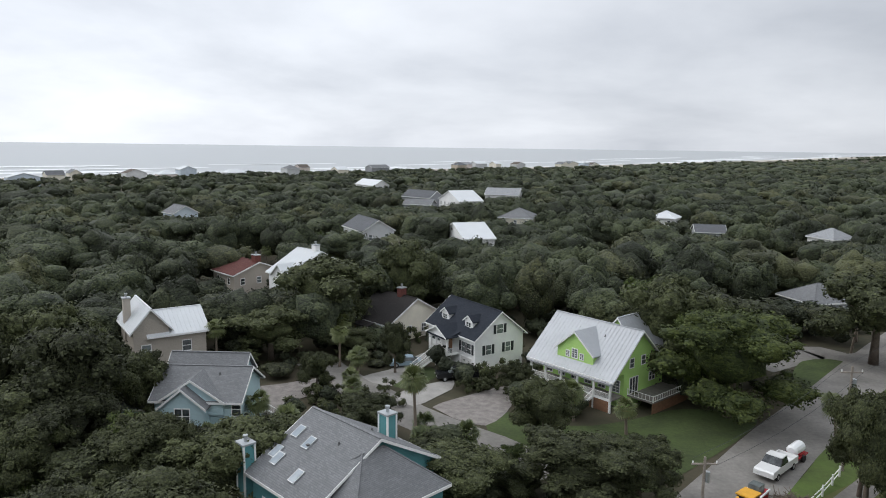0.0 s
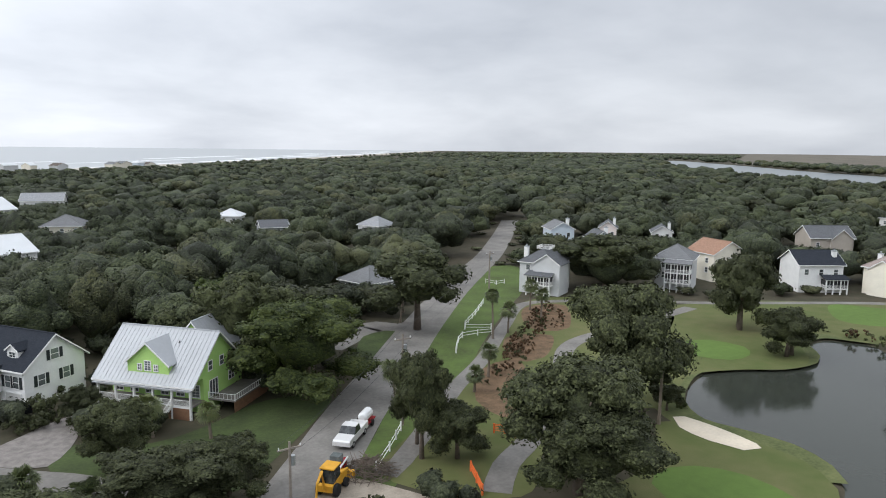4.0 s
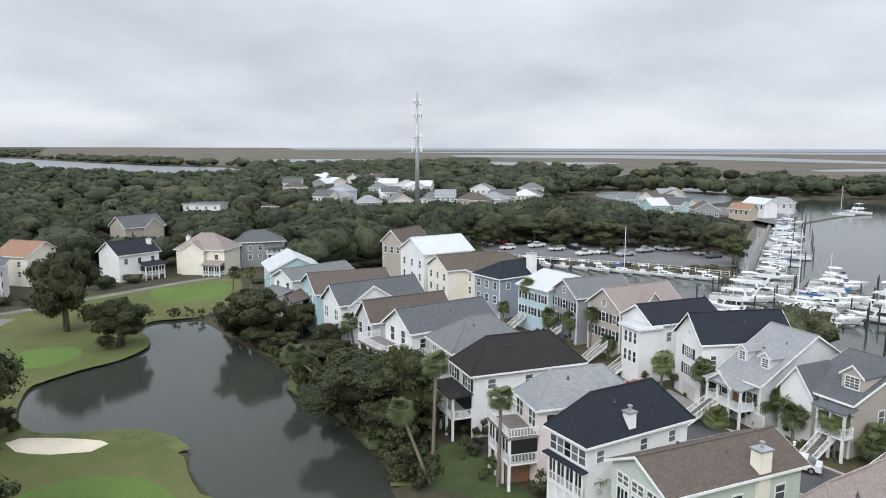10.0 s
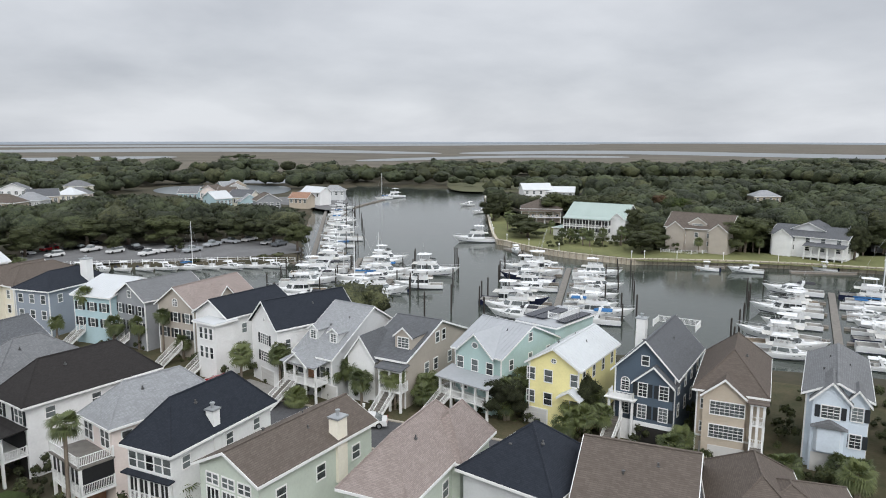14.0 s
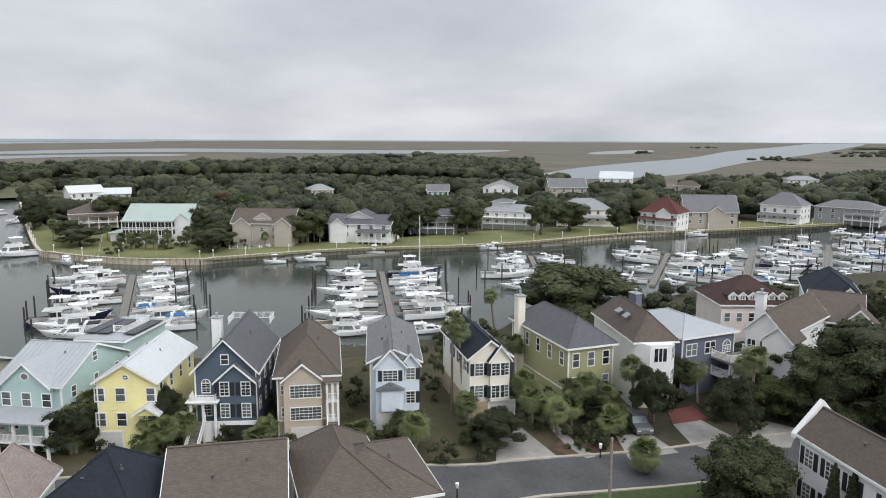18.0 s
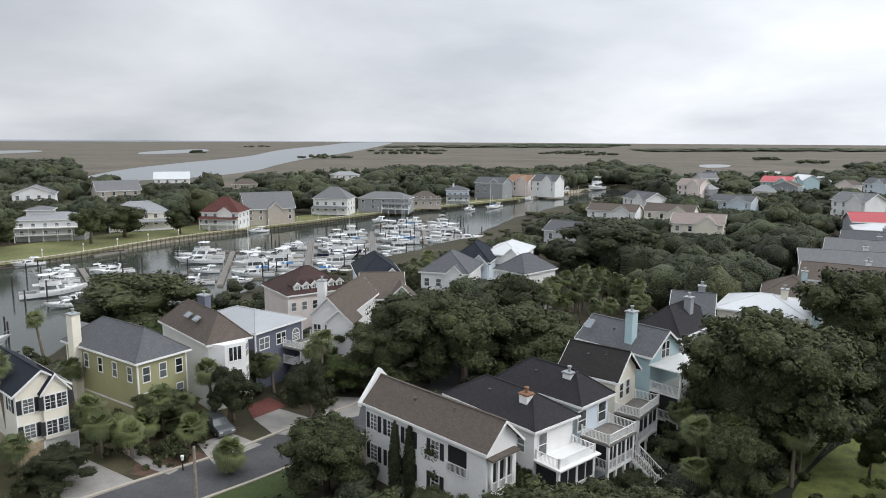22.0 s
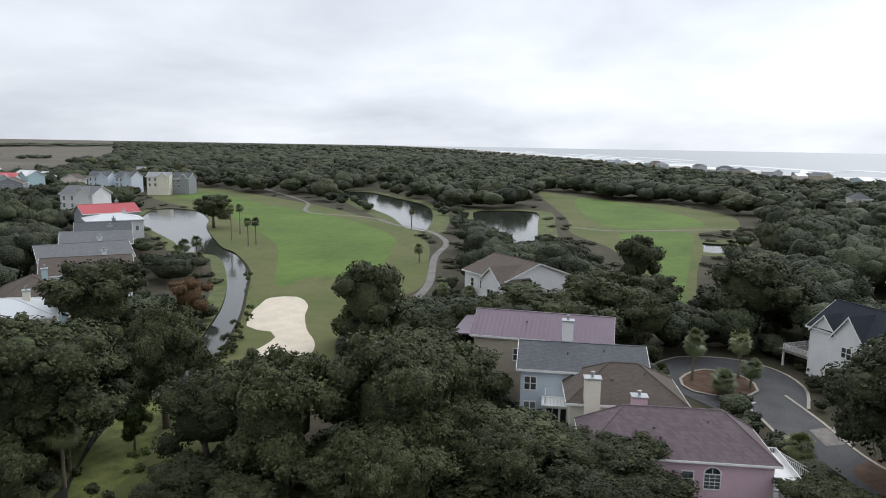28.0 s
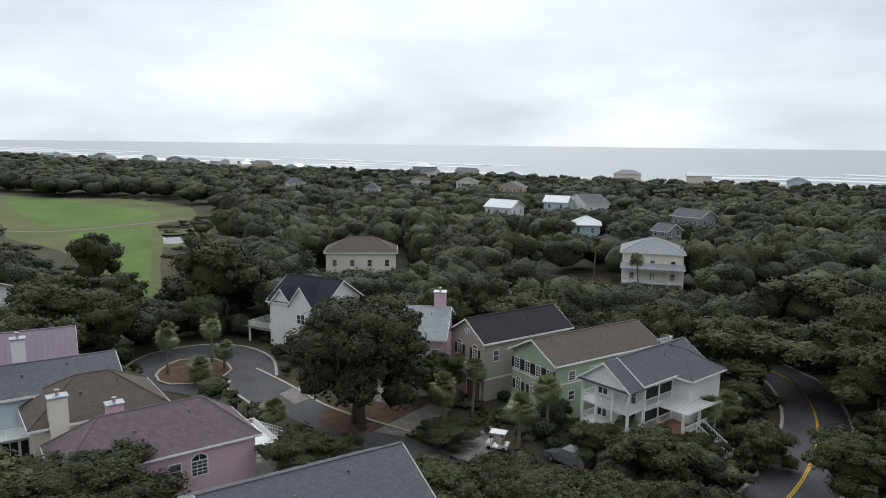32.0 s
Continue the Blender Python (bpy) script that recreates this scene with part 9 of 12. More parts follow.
# ---- palms ----
def frond_crown(name, rng, n, material, droop, r=1.9, fan=10):
    mb = MB()
    for i in range(n):
        a = rng.uniform(0, 6.283)
        el = rng.uniform(droop[0], droop[1])
        L = r * rng.uniform(0.8, 1.1)
        d = Vector((math.cos(a) * math.cos(el), math.sin(a) * math.cos(el), math.sin(el)))
        side = Vector((-math.sin(a), math.cos(a), 0))
        up = d.cross(side) * -1
        hub = d * L * 0.42
        mb.add([(0, 0, 0), hub + side * 0.04, hub - side * 0.04], [(0, 1, 2)])
        for k in range(fan):
            t = (k / (fan - 1) - 0.5) * 2.5
            w = d * math.cos(t) + side * math.sin(t)
            tip = hub + w * L * 0.62 * (1 - 0.12 * abs(t)) - Vector((0, 0, 0.30 * L * (0.5 + 0.4 * abs(t))))
            mid = hub + w * L * 0.36 + up * 0.05
            q = w.cross(up).normalized() * 0.075
            mb.add([hub, mid + q, tip, mid - q], [(0, 1, 2, 3)])
    return mb.mesh(name, material)


PALM = []
prng = np.random.default_rng(5)
for i in range(4):
    trunk = MB()
    trunk.tube([(0, 0, -0.1), (0, 0, 0.3), (0, 0, 0.7), (0, 0, 1.0)], [0.23, 0.17, 0.155, 0.17], 8)
    PALM.append((trunk.mesh("trunk", M_PALMTRUNK, True), frond_crown("fronds", prng, 64, M_FROND, (-0.95, 1.35)), frond_crown("dry_fronds", prng, 9, M_FROND_DRY, (-1.35, -0.8), 1.5, 6)))


def palm(x, y, h, dx=0.0, dy=0.0, size=1.0):
    tm, cm, dm = PALM[int(prng.integers(4))]
    o = tagged(new("palmetto_palm"), "leaning palmetto palm with round fan crown" if math.hypot(dx, dy) > 1.5 else "palmetto palm with a round crown of fan fronds", "palm", "palmetto palms")
    o.matrix_basis = pose(x, y, 0)
    h = max(h - 0.9, 1.2)
    sh = Matrix.Identity(4)
    sh[0][2], sh[1][2], sh[2][2] = dx, dy, h
    t = part("trunk", tm, None, o)
    t.matrix_basis = pose(0, 0, 0, 0, 0, 0)
    # a slanted trunk: turned towards its lean and stretched to its length
    v = Vector((dx, dy, h))
    t.matrix_basis = v.to_track_quat("Z", "Y").to_matrix().to_4x4() @ Matrix.Diagonal((1, 1, v.length, 1))
    s = size * float(prng.uniform(0.78, 1.0))
    k = Matrix.Translation(v) @ pose(0, 0, 0, float(prng.uniform(-8, 8)), float(prng.uniform(-8, 8)), float(prng.uniform(0, 360))) @ Matrix.Diagonal((s, s, s, 1))
    part("fronds", cm, None, o, at=k)
    if math.hypot(x, y) < 100:
        part("dry_fronds", dm, None, o, at=k)


for row in (
        ((-47.1, -112.1, 7.4, 0, 0), (-54.9, -110.9, 7.8, 0, 0), (-34.4, -120.9, 7.8, 0, 0), (-46.3, -108.6, 5.3, 0, 0), (-47.8, -124.7, 6.6, 0, 0), (-53.2, -130.9, 5.7, 0, 0), (-37.4, -109.7, 7.3, 0, 0), (-35.4, -112.6, 5.4, 0, 0), (-53.1, -127.4, 5.0, 0, 0), (-59.1, -124.1, 5.6, 0, 0), (-54.5, -107.9, 5.9, 0, 0), (-57.5, -115.4, 7.0, 0, 0), (-35.5, -109.4, 7.1, 0, 0), (-53.9, -107.6, 5.9, 0, 0), (-45.7, -127.4, 5.4, 0, 0), (-36.6, -124.9, 6.8, 0, 0), (-32.4, -115.9, 6.0, 0, 0), (-38.9, -111.6, 6.4, 0, 0), (-41.6, -119.3, 7.1, 0, 0), (-31.9, -109.3, 5.1, 0, 0), (-49.2, -109.4, 5.1, 0, 0), (-55.0, -120.3, 6.7, 0, 0), (-37.0, -132.3, 5.5, 0, 0), (-61.6, -124.1, 7.3, 0, 0), (-52.5, -106.7, 6.0, 0, 0), (-42.3, -118.1, 7.3, 0, 0)),
        ((-44.8, -118.8, 8, 0, 0), (-49.5, -122.4, 8.5, 0, 0), (-53.5, -124.0, 8, 0, 0), (-54.9, -119.3, 7.5, 0, 0), (-38.8, -113.8, 7, 0, 0), (-37.5, -128.8, 8, 0, 0), (-57.1, -116.9, 7, 0, 0), (-46.6, -112.5, 7, 0, 0), (-39.7, -124.8, 7.5, 0, 0), (-35.2, -57.3, 6, 0, 0), (-38.1, -56.3, 6.5, 0, 0), (-36.0, -62.0, 6, 0, 0), (-43.7, -55.0, 6, 0, 0), (-46.4, -55.4, 5.5, 0, 0), (-40.8, -62.6, 6.5, 0, 0), (-43.7, -62.1, 5.5, 0, 0), (-0.7, -82.5, 9, 0, 0), (-22.9, -140.1, 9, 0, 0), (-20.1, -138.4, 8, 0, 0), (-47.0, -71.5, 6.5, 0, 0)),
        ((164.8, -143.0, 4, 0, 0), (161.6, -143.4, 4.6, 0, 0), (157.1, -144.5, 5, 0, 0), (154.3, -144.7, 4.2, 0, 0), (153.1, -148.7, 5, 0, 0), (150.3, -153.5, 5.5, 0, 0), (153.1, -158.1, 4.5, 0, 0), (129.5, -162.4, 4.2, 0, 0), (129.6, -167.1, 5, 0, 0), (123.9, -174.9, 5.5, 0, 0), (123.2, -177.7, 5, 0, 0), (119.7, -175.6, 4.2, 0, 0), (110.6, -206.7, 4.5, 0, 0), (104.5, -206.5, 5, 0, 0), (101.7, -204.9, 4.2, 0, 0), (87.8, -224.2, 4, 0, 0), (64.7, -262.8, 5, 0, 0), (57.3, -276.7, 5.5, 0, 0), (53.8, -287.3, 4.5, 0, 0), (47.3, -295.1, 5, 0, 0), (30.3, -313.2, 4.5, 0, 0), (25.9, -315.4, 5, 0, 0), (10.0, -339.0, 4.5, 0, 0), (2.1, -348.5, 5, 0, 0), (196.7, -145.8, 6, 0, 0), (200.6, -150.7, 5, 0, 0)),
        ((63.6, 4.6, 12.6, 0, -0.4), (62.9, 4.8, 8.3, -0.3, 2.7), (62.6, -1.7, 9.7, 0, -0.2), (89.4, 20.4, 5.4, -0.9, 3.6), (57.5, -9.6, 4.5, 0, 0), (54.3, -20.3, 4.9, 0, 0.1), (165.7, 6.4, 8.9, 0, -0.4), (164.4, 0.9, 7.9, 0, -0.5), (145.7, 9.8, 4, 0, -0.5), (144.4, 4.6, 5, 0, -0.5), (138.5, -9.1, 5.4, 0, 0), (113, -10.7, 5.2, 0, -0.4), (113.7, -15, 4.8, 0.1, 0.4), (122.3, -18.9, 4.5, -0.1, -0.4), (119.8, -21, 4.6, 0, 0),),
        ((94.4, -24.6, 4, 0, -0.1), (85.2, -27.4, 5.8, 0, 0.1), (83.9, -28.3, 3.5, -0.1, -0.2), (80.6, -32.9, 3.7, 0, 0.1), (77.2, -34.2, 4.8, 0.2, 0.4), (77, -35.2, 4.1, 0, 0.1), (73.5, -37.8, 5.5, 0.1, 0.2), (71, -40.4, 3.5, -0.1, -0.2), (78.1, -26.8, 2, 0, -0.1), (61.6, -46.2, 4.9, 0, 0), (62.4, -48.9, 5.4, 0, 0), (55.3, -50, 4.2, -0.1, -0.2), (55.6, -53.7, 4.2, 0, 0), (124, -29.6, 1.6, 0, -0.2), (111.2, -17.9, 2.4, -0.3, -1.8),),
        ((31.1, -62.6, 3.6, 0.1, 0), (31.4, -72.3, 11.8, -0.1, 0), (30.1, -73.2, 10.8, 0.7, 0.3), (53.6, -122.4, 5.5, 0.3, 0.1), (39.3, -108.4, 6.6, 0.7, 0.2), (38.6, -113, 7.6, 0.6, 0.2), (19.1, -72.1, 3.9, 0.5, 0.1), (17.1, -79.7, 4.9, 0.3, 0.1), (13.2, -72.7, 3.1, -0.3, -0.1), (8.2, -66.2, 3, 0.1, 0), (12.8, -87.7, 5.3, 0, 0), (10.1, -84.3, 3.7, 0.3, 0), (5.9, -92.2, 5.3, 0.2, 0), (-0.4, -92.2, 5.3, 0.6, 0), (36.1, -60.1, 2.5, 0.3, 0.2),),
        ((-33.2, -65.5, 5, 0, 0), (-45.7, -70, 4.6, 0.1, 0), (-34.6, -55.4, 6.8, 0.5, -0.3), (-39.1, -56.5, 6.2, 0, 0), (-45.9, -56.9, 4.8, 0, 0), (-39.6, -124.3, 4.4, -0.5, 0.2), (-45, -125, 3.9, -0.5, 0.2), (-47, -119.7, 4.5, 0.1, 0), (-60.1, -136.6, 4.5, 0.1, 0), (-59.1, -125.7, 4.4, -0.1, 0.1), (-57.7, -140.4, 3.9, 0.1, 0), (-21.9, -137.1, 7.7, -0.7, 0.1), (-19.5, -132.8, 6.6, 0.1, 0), (8.7, -66.2, 3, -0.2, 0), (13, -89.9, 4.2, -0.3, 0),),
        ((-36.5, -125.2, 3.6, 0.5, -0.1), (-44.7, -132.8, 4.1, -0.2, 0.1), (-40.7, -148.7, 2.8, -0.2, 0.1), (-16.5, -113.1, 3.3, -0.2, 0), (-43.9, -59, 4, 0.2, -0.1), (-62.3, -57.6, 2.9, 0.2, -0.3), (-175.7, -160.3, 6.8, 0.2, -0.2), (-137.1, -119.7, 3.9, 0.4, -0.4),),
        ((-109.4, -2.8, 4.5, 0, -0.1), (-108.7, 3.3, 5.5, 0, -0.1), (-95.6, 1.2, 3, 0, -0.1), (-73.7, 8.3, 4.1, 0, -0.1), (-71.6, 27.3, 4.8, -0.1, -0.3), (-77.2, 33.4, 5, 0, -0.1), (-63.5, 32.6, 5.3, -0.1, -0.2), (-65.4, 36.7, 6.1, 0.2, 0.3), (-120.4, -48.4, 5.7, 0, 0), (-97.5, -6.9, 1.5, 0, 0),),
        ((-113.1, 83.2, 10.6, -0.5, -0.6), (-125.5, 96.5, 8.4, -0.3, -0.4), (-132.1, 107, 6, -0.2, -0.3), (-124, 64.6, 4.1, -0.1, -0.1), (-70.9, 26.7, 5.8, 0, -0.1), (-71.4, 30.4, 7.5, 0.1, 0.2), (-61.6, 31.4, 6.1, 0.1, 0.2), (-64.4, 36.5, 6.6, -0.2, -0.3), (-58, 42.2, 4, -0.1, -0.2), (-57.4, 52.3, 5.1, -0.2, -0.2), (-59.2, 56.6, 4.3, -0.2, -0.2), (-131.8, 131.9, 6.7, -0.3, -0.3), (-140.6, 90.3, 8.8, 0.1, 0.2), (-135.6, 95.4, 8, 0, 0),),
        ((-2.3, 69.1, 9.1, -0.4, 0), (-1.3, 70.4, 3.6, -0.2, 0), (2.6, 69.2, 3.1, 0.1, 0), (-11.3, 86.1, 3.4, 0, 0), (-15.1, 105.8, 5.4, 0.1, 0), (-40.1, 107.8, 5, 0, 0), (15.7, 78.6, 4.5, -0.4, 0.1), (20.9, 74.8, 4.1, -0.2, 0.1), (7.4, 99.6, 5.1, -0.4, 0), (-21.7, 63, 5.1, 0.2, 0.1), (-24.1, 79.1, 3.5, 0, 0), (-44.3, 176, 5.6, 0.1, 0), (-30.4, 60.6, 4.3, 0.4, 0.2), (43.9, 73.9, 5.1, -0.4, 0.2), (69.6, 114.3, 5.8, -0.2, 0.1),),
        ((72.4, 90, 8.5, -0.2, 0.1), (77, 91.6, 5.1, 0.1, -0.1), (91.8, 102.6, 6, 0.1, -0.1), (59.4, 74.7, 4.8, 0.1, -0.1), (54.1, 70.9, 3.4, 0.1, -0.1), (65.7, 50.4, 9.1, 0, -0.1), (104.3, 19.4, 6, -0.1, 0.8), (72, 8.3, 5.3, 0, 0.4), (88.7, 20.3, 5.9, -1.1, 4.4), (146.1, 53.8, 5.4, 0.2, -0.6), (146.6, 49.7, 5.4, 0, 0.1), (145.9, 105.5, 7.1, -0.1, 0.1), (64.8, 107.5, 6.9, 0.5, -0.3), (71, 10.5, 1.8, -0.1, 0.6),),
        ((-179.4, -144.4, 11.2, 0, -0.1), (-192.5, -151.4, 9.9, -0.1, 0.1), (-172.6, -132.8, 8.2, 0, -0.1), (-176.1, -132.6, 7.9, 0.1, -0.1), (-45, -69.3, 5.3, -0.2, 0.1), (-33.1, -65.7, 4.8, -0.2, 0.1), (-61.7, -58.3, 3.2, -0.1, 0.1), (-169.7, -75.1, 4.8, 0.1, -0.2), (-249.1, -113.9, 5.9, -0.1, 0.2), (-124.6, -43.8, 4.7, 0.3, -0.7), (-134.3, -118.9, 8.1, -0.2, 0.2), (-127, -115.2, 8.4, 0.3, -0.3), (-130, -123.8, 5.9, -1.5, 1.6),),
        ((52.1, -51.3, 4, -0.1, -0.1), (51.9, -48.9, 4.3, 0, 0), (52.5, -47.7, 3.4, 0.6, 0.7), (37, -59.5, 2.1, 0, 0), (30.3, -60.7, 3.9, 0.1, 0), (28, -68.8, 3.9, 0.1, 0), (22.5, -73.3, 5.7, 0.2, 0.1), (21.2, -71.6, 4.6, 0.2, 0.1), (18.3, -71, 3.8, 0.2, 0), (16.3, -76.5, 5.2, 0.3, 0.1), (13.9, -76.4, 4.6, 0.3, 0.1), (11.7, -80.4, 6.6, 0.4, 0.1), (9.4, -79.3, 5, 0.3, 0), (5.3, -87.5, 5.1, 0.4, 0), (27.8, -84.6, 6.3, 0.3, 0.1), (0, -89.1, 5.9, 0.5, 0), (12.5, -74.8, 3.1, 0.2, 0), (17.5, -74, 3.5, 0.2, 0), (33.7, -64.3, 2.3, 0, 0), (45.1, -54.2, 2.5, 0, 0), (45.2, -55.8, 2.9, 0, 0),),
        ((121, -7.8, 8.5, 0, -0.2), (122, -3.8, 4.5, 0, 0), (115.7, -11.3, 3.6, 0, -0.1), (112.1, -14.2, 4.9, 0, -0.1), (107.4, -16.9, 7.1, 0, -0.1), (104.4, -19.1, 3.4, 0, 0), (87.4, -22.9, 5.5, 0, 0), (84.2, -27, 5.6, 0, 0.1), (78.8, -31.9, 4.2, 0, 0.1), (74.5, -33.8, 4.2, 0, 0.1), (71.1, -36.6, 5.2, 0.1, 0.2), (69.5, -39.7, 3, 0.1, 0.1), (78.5, -26.9, 1.3, 0, 0), (62.7, -47.9, 3.6, 0.1, 0.2), (61.7, -45.8, 3, 0.1, 0.1), (56.9, -51.1, 3.6, 0.2, 0.2), (54.6, -52.9, 3.8, 0.2, 0.2), (53, -49.3, 3.7, 0.2, 0.2), (70.8, -41.4, 3.4, 0.1, 0.1), (81, -31.2, 3.4, 0, 0.1),),
        ((-38, -119.8, 4.3, 0.3, -0.1), (-40, -118.3, 4.3, 0.3, -0.1), (-42, -116.9, 4.9, 0.2, -0.1), (-44.2, -115.6, 4.6, 0.5, -0.2), (-47.1, -117.6, 5.6, 0.3, -0.1), (-50.1, -119.7, 4.5, 0.3, -0.1), (-53.6, -122, 5.3, 0.5, -0.2), (-56.8, -124.2, 4.4, 0.2, -0.1), (-46.2, -126.4, 4.5, 0.3, -0.1), (-51.9, -129.1, 4.3, 0.1, -0.1), (-55.8, -118.9, 3.7, 0.3, -0.1),),
        ((182.1, -152.9, 4.4, -0.2, -0.2), (161.2, -144.7, 4.1, -0.2, -0.2), (156.6, -146.9, 4.6, 0, 0), (171.6, -151.6, 4.3, -0.2, -0.2), (152.1, -154.9, 3.8, -0.1, -0.1), (138.6, -174.1, 5.3, -0.1, -0.1), (134.1, -172.4, 4.5, -0.4, -0.3), (123.5, -174.9, 5.2, -0.1, -0.1), (104.1, -190.9, 5.8, -0.3, -0.2), (103.5, -198.1, 4.6, 0, 0), (228.3, -168.6, 5.6, -0.2, -0.3),),
        ((-39.6, -61.1, 5.5, 0, 0), (-39, -55.3, 4.8, 0, 0), (-32.4, -52.8, 4.5, 0, 0), (-43.5, -53.4, 4.2, 0, 0), (-46.2, -52.7, 4.2, 0, 0), (-40.4, -52.3, 3.6, 0, 0), (-99.4, -2.8, 6, 0, 0), (-103.1, 3.1, 6, 0, 0), (-92.9, 1.3, 3.6, 0, 0), (-99.4, 4.6, 3.8, 0, 0), (-93, -6.6, 2.6, 0, 0), (-31.4, 95.6, 7, 0, 0), (-19.7, 73, 5, 0, 0), (-20.9, 58.9, 5, 0, 0), (-16.5, 72.3, 3.6, 0, 0), (-20.8, 69.7, 3.4, 0, 0), (-10.4, 80.2, 4.2, 0, 0), (1.7, 65.2, 3, 0, 0), (-1.8, 67.4, 3.4, 0, 0), (-14.4, 97.5, 6, 0, 0), (-11.4, 94.4, 3.6, 0, 0), (87.6, 94.7, 6, 0, 0)),
        ((232.2, -60.3, 6.4, 0, -0.1), (177.6, -110.7, 5.9, 0.1, 0.1), (171.5, -111.6, 4.5, 0.1, 0.1), (165.3, -113.3, 4.8, 0.1, 0.1), (218.9, -74.4, 4.7, -0.1, -0.4), (296.4, -215.6, 6.3, 0.1, 0.2), (248, -256.8, 5.3, 0.2, 0.2), (344.7, -169.2, 5.2, 0, 0), (342.4, -174.9, 4.3, 0, 0), (333.6, -177.2, 4.2, 0, 0.1),)):
    for x, y, h, dx, dy in row:
        if not wet(x, y):
            palm(x, y, h, dx, dy)

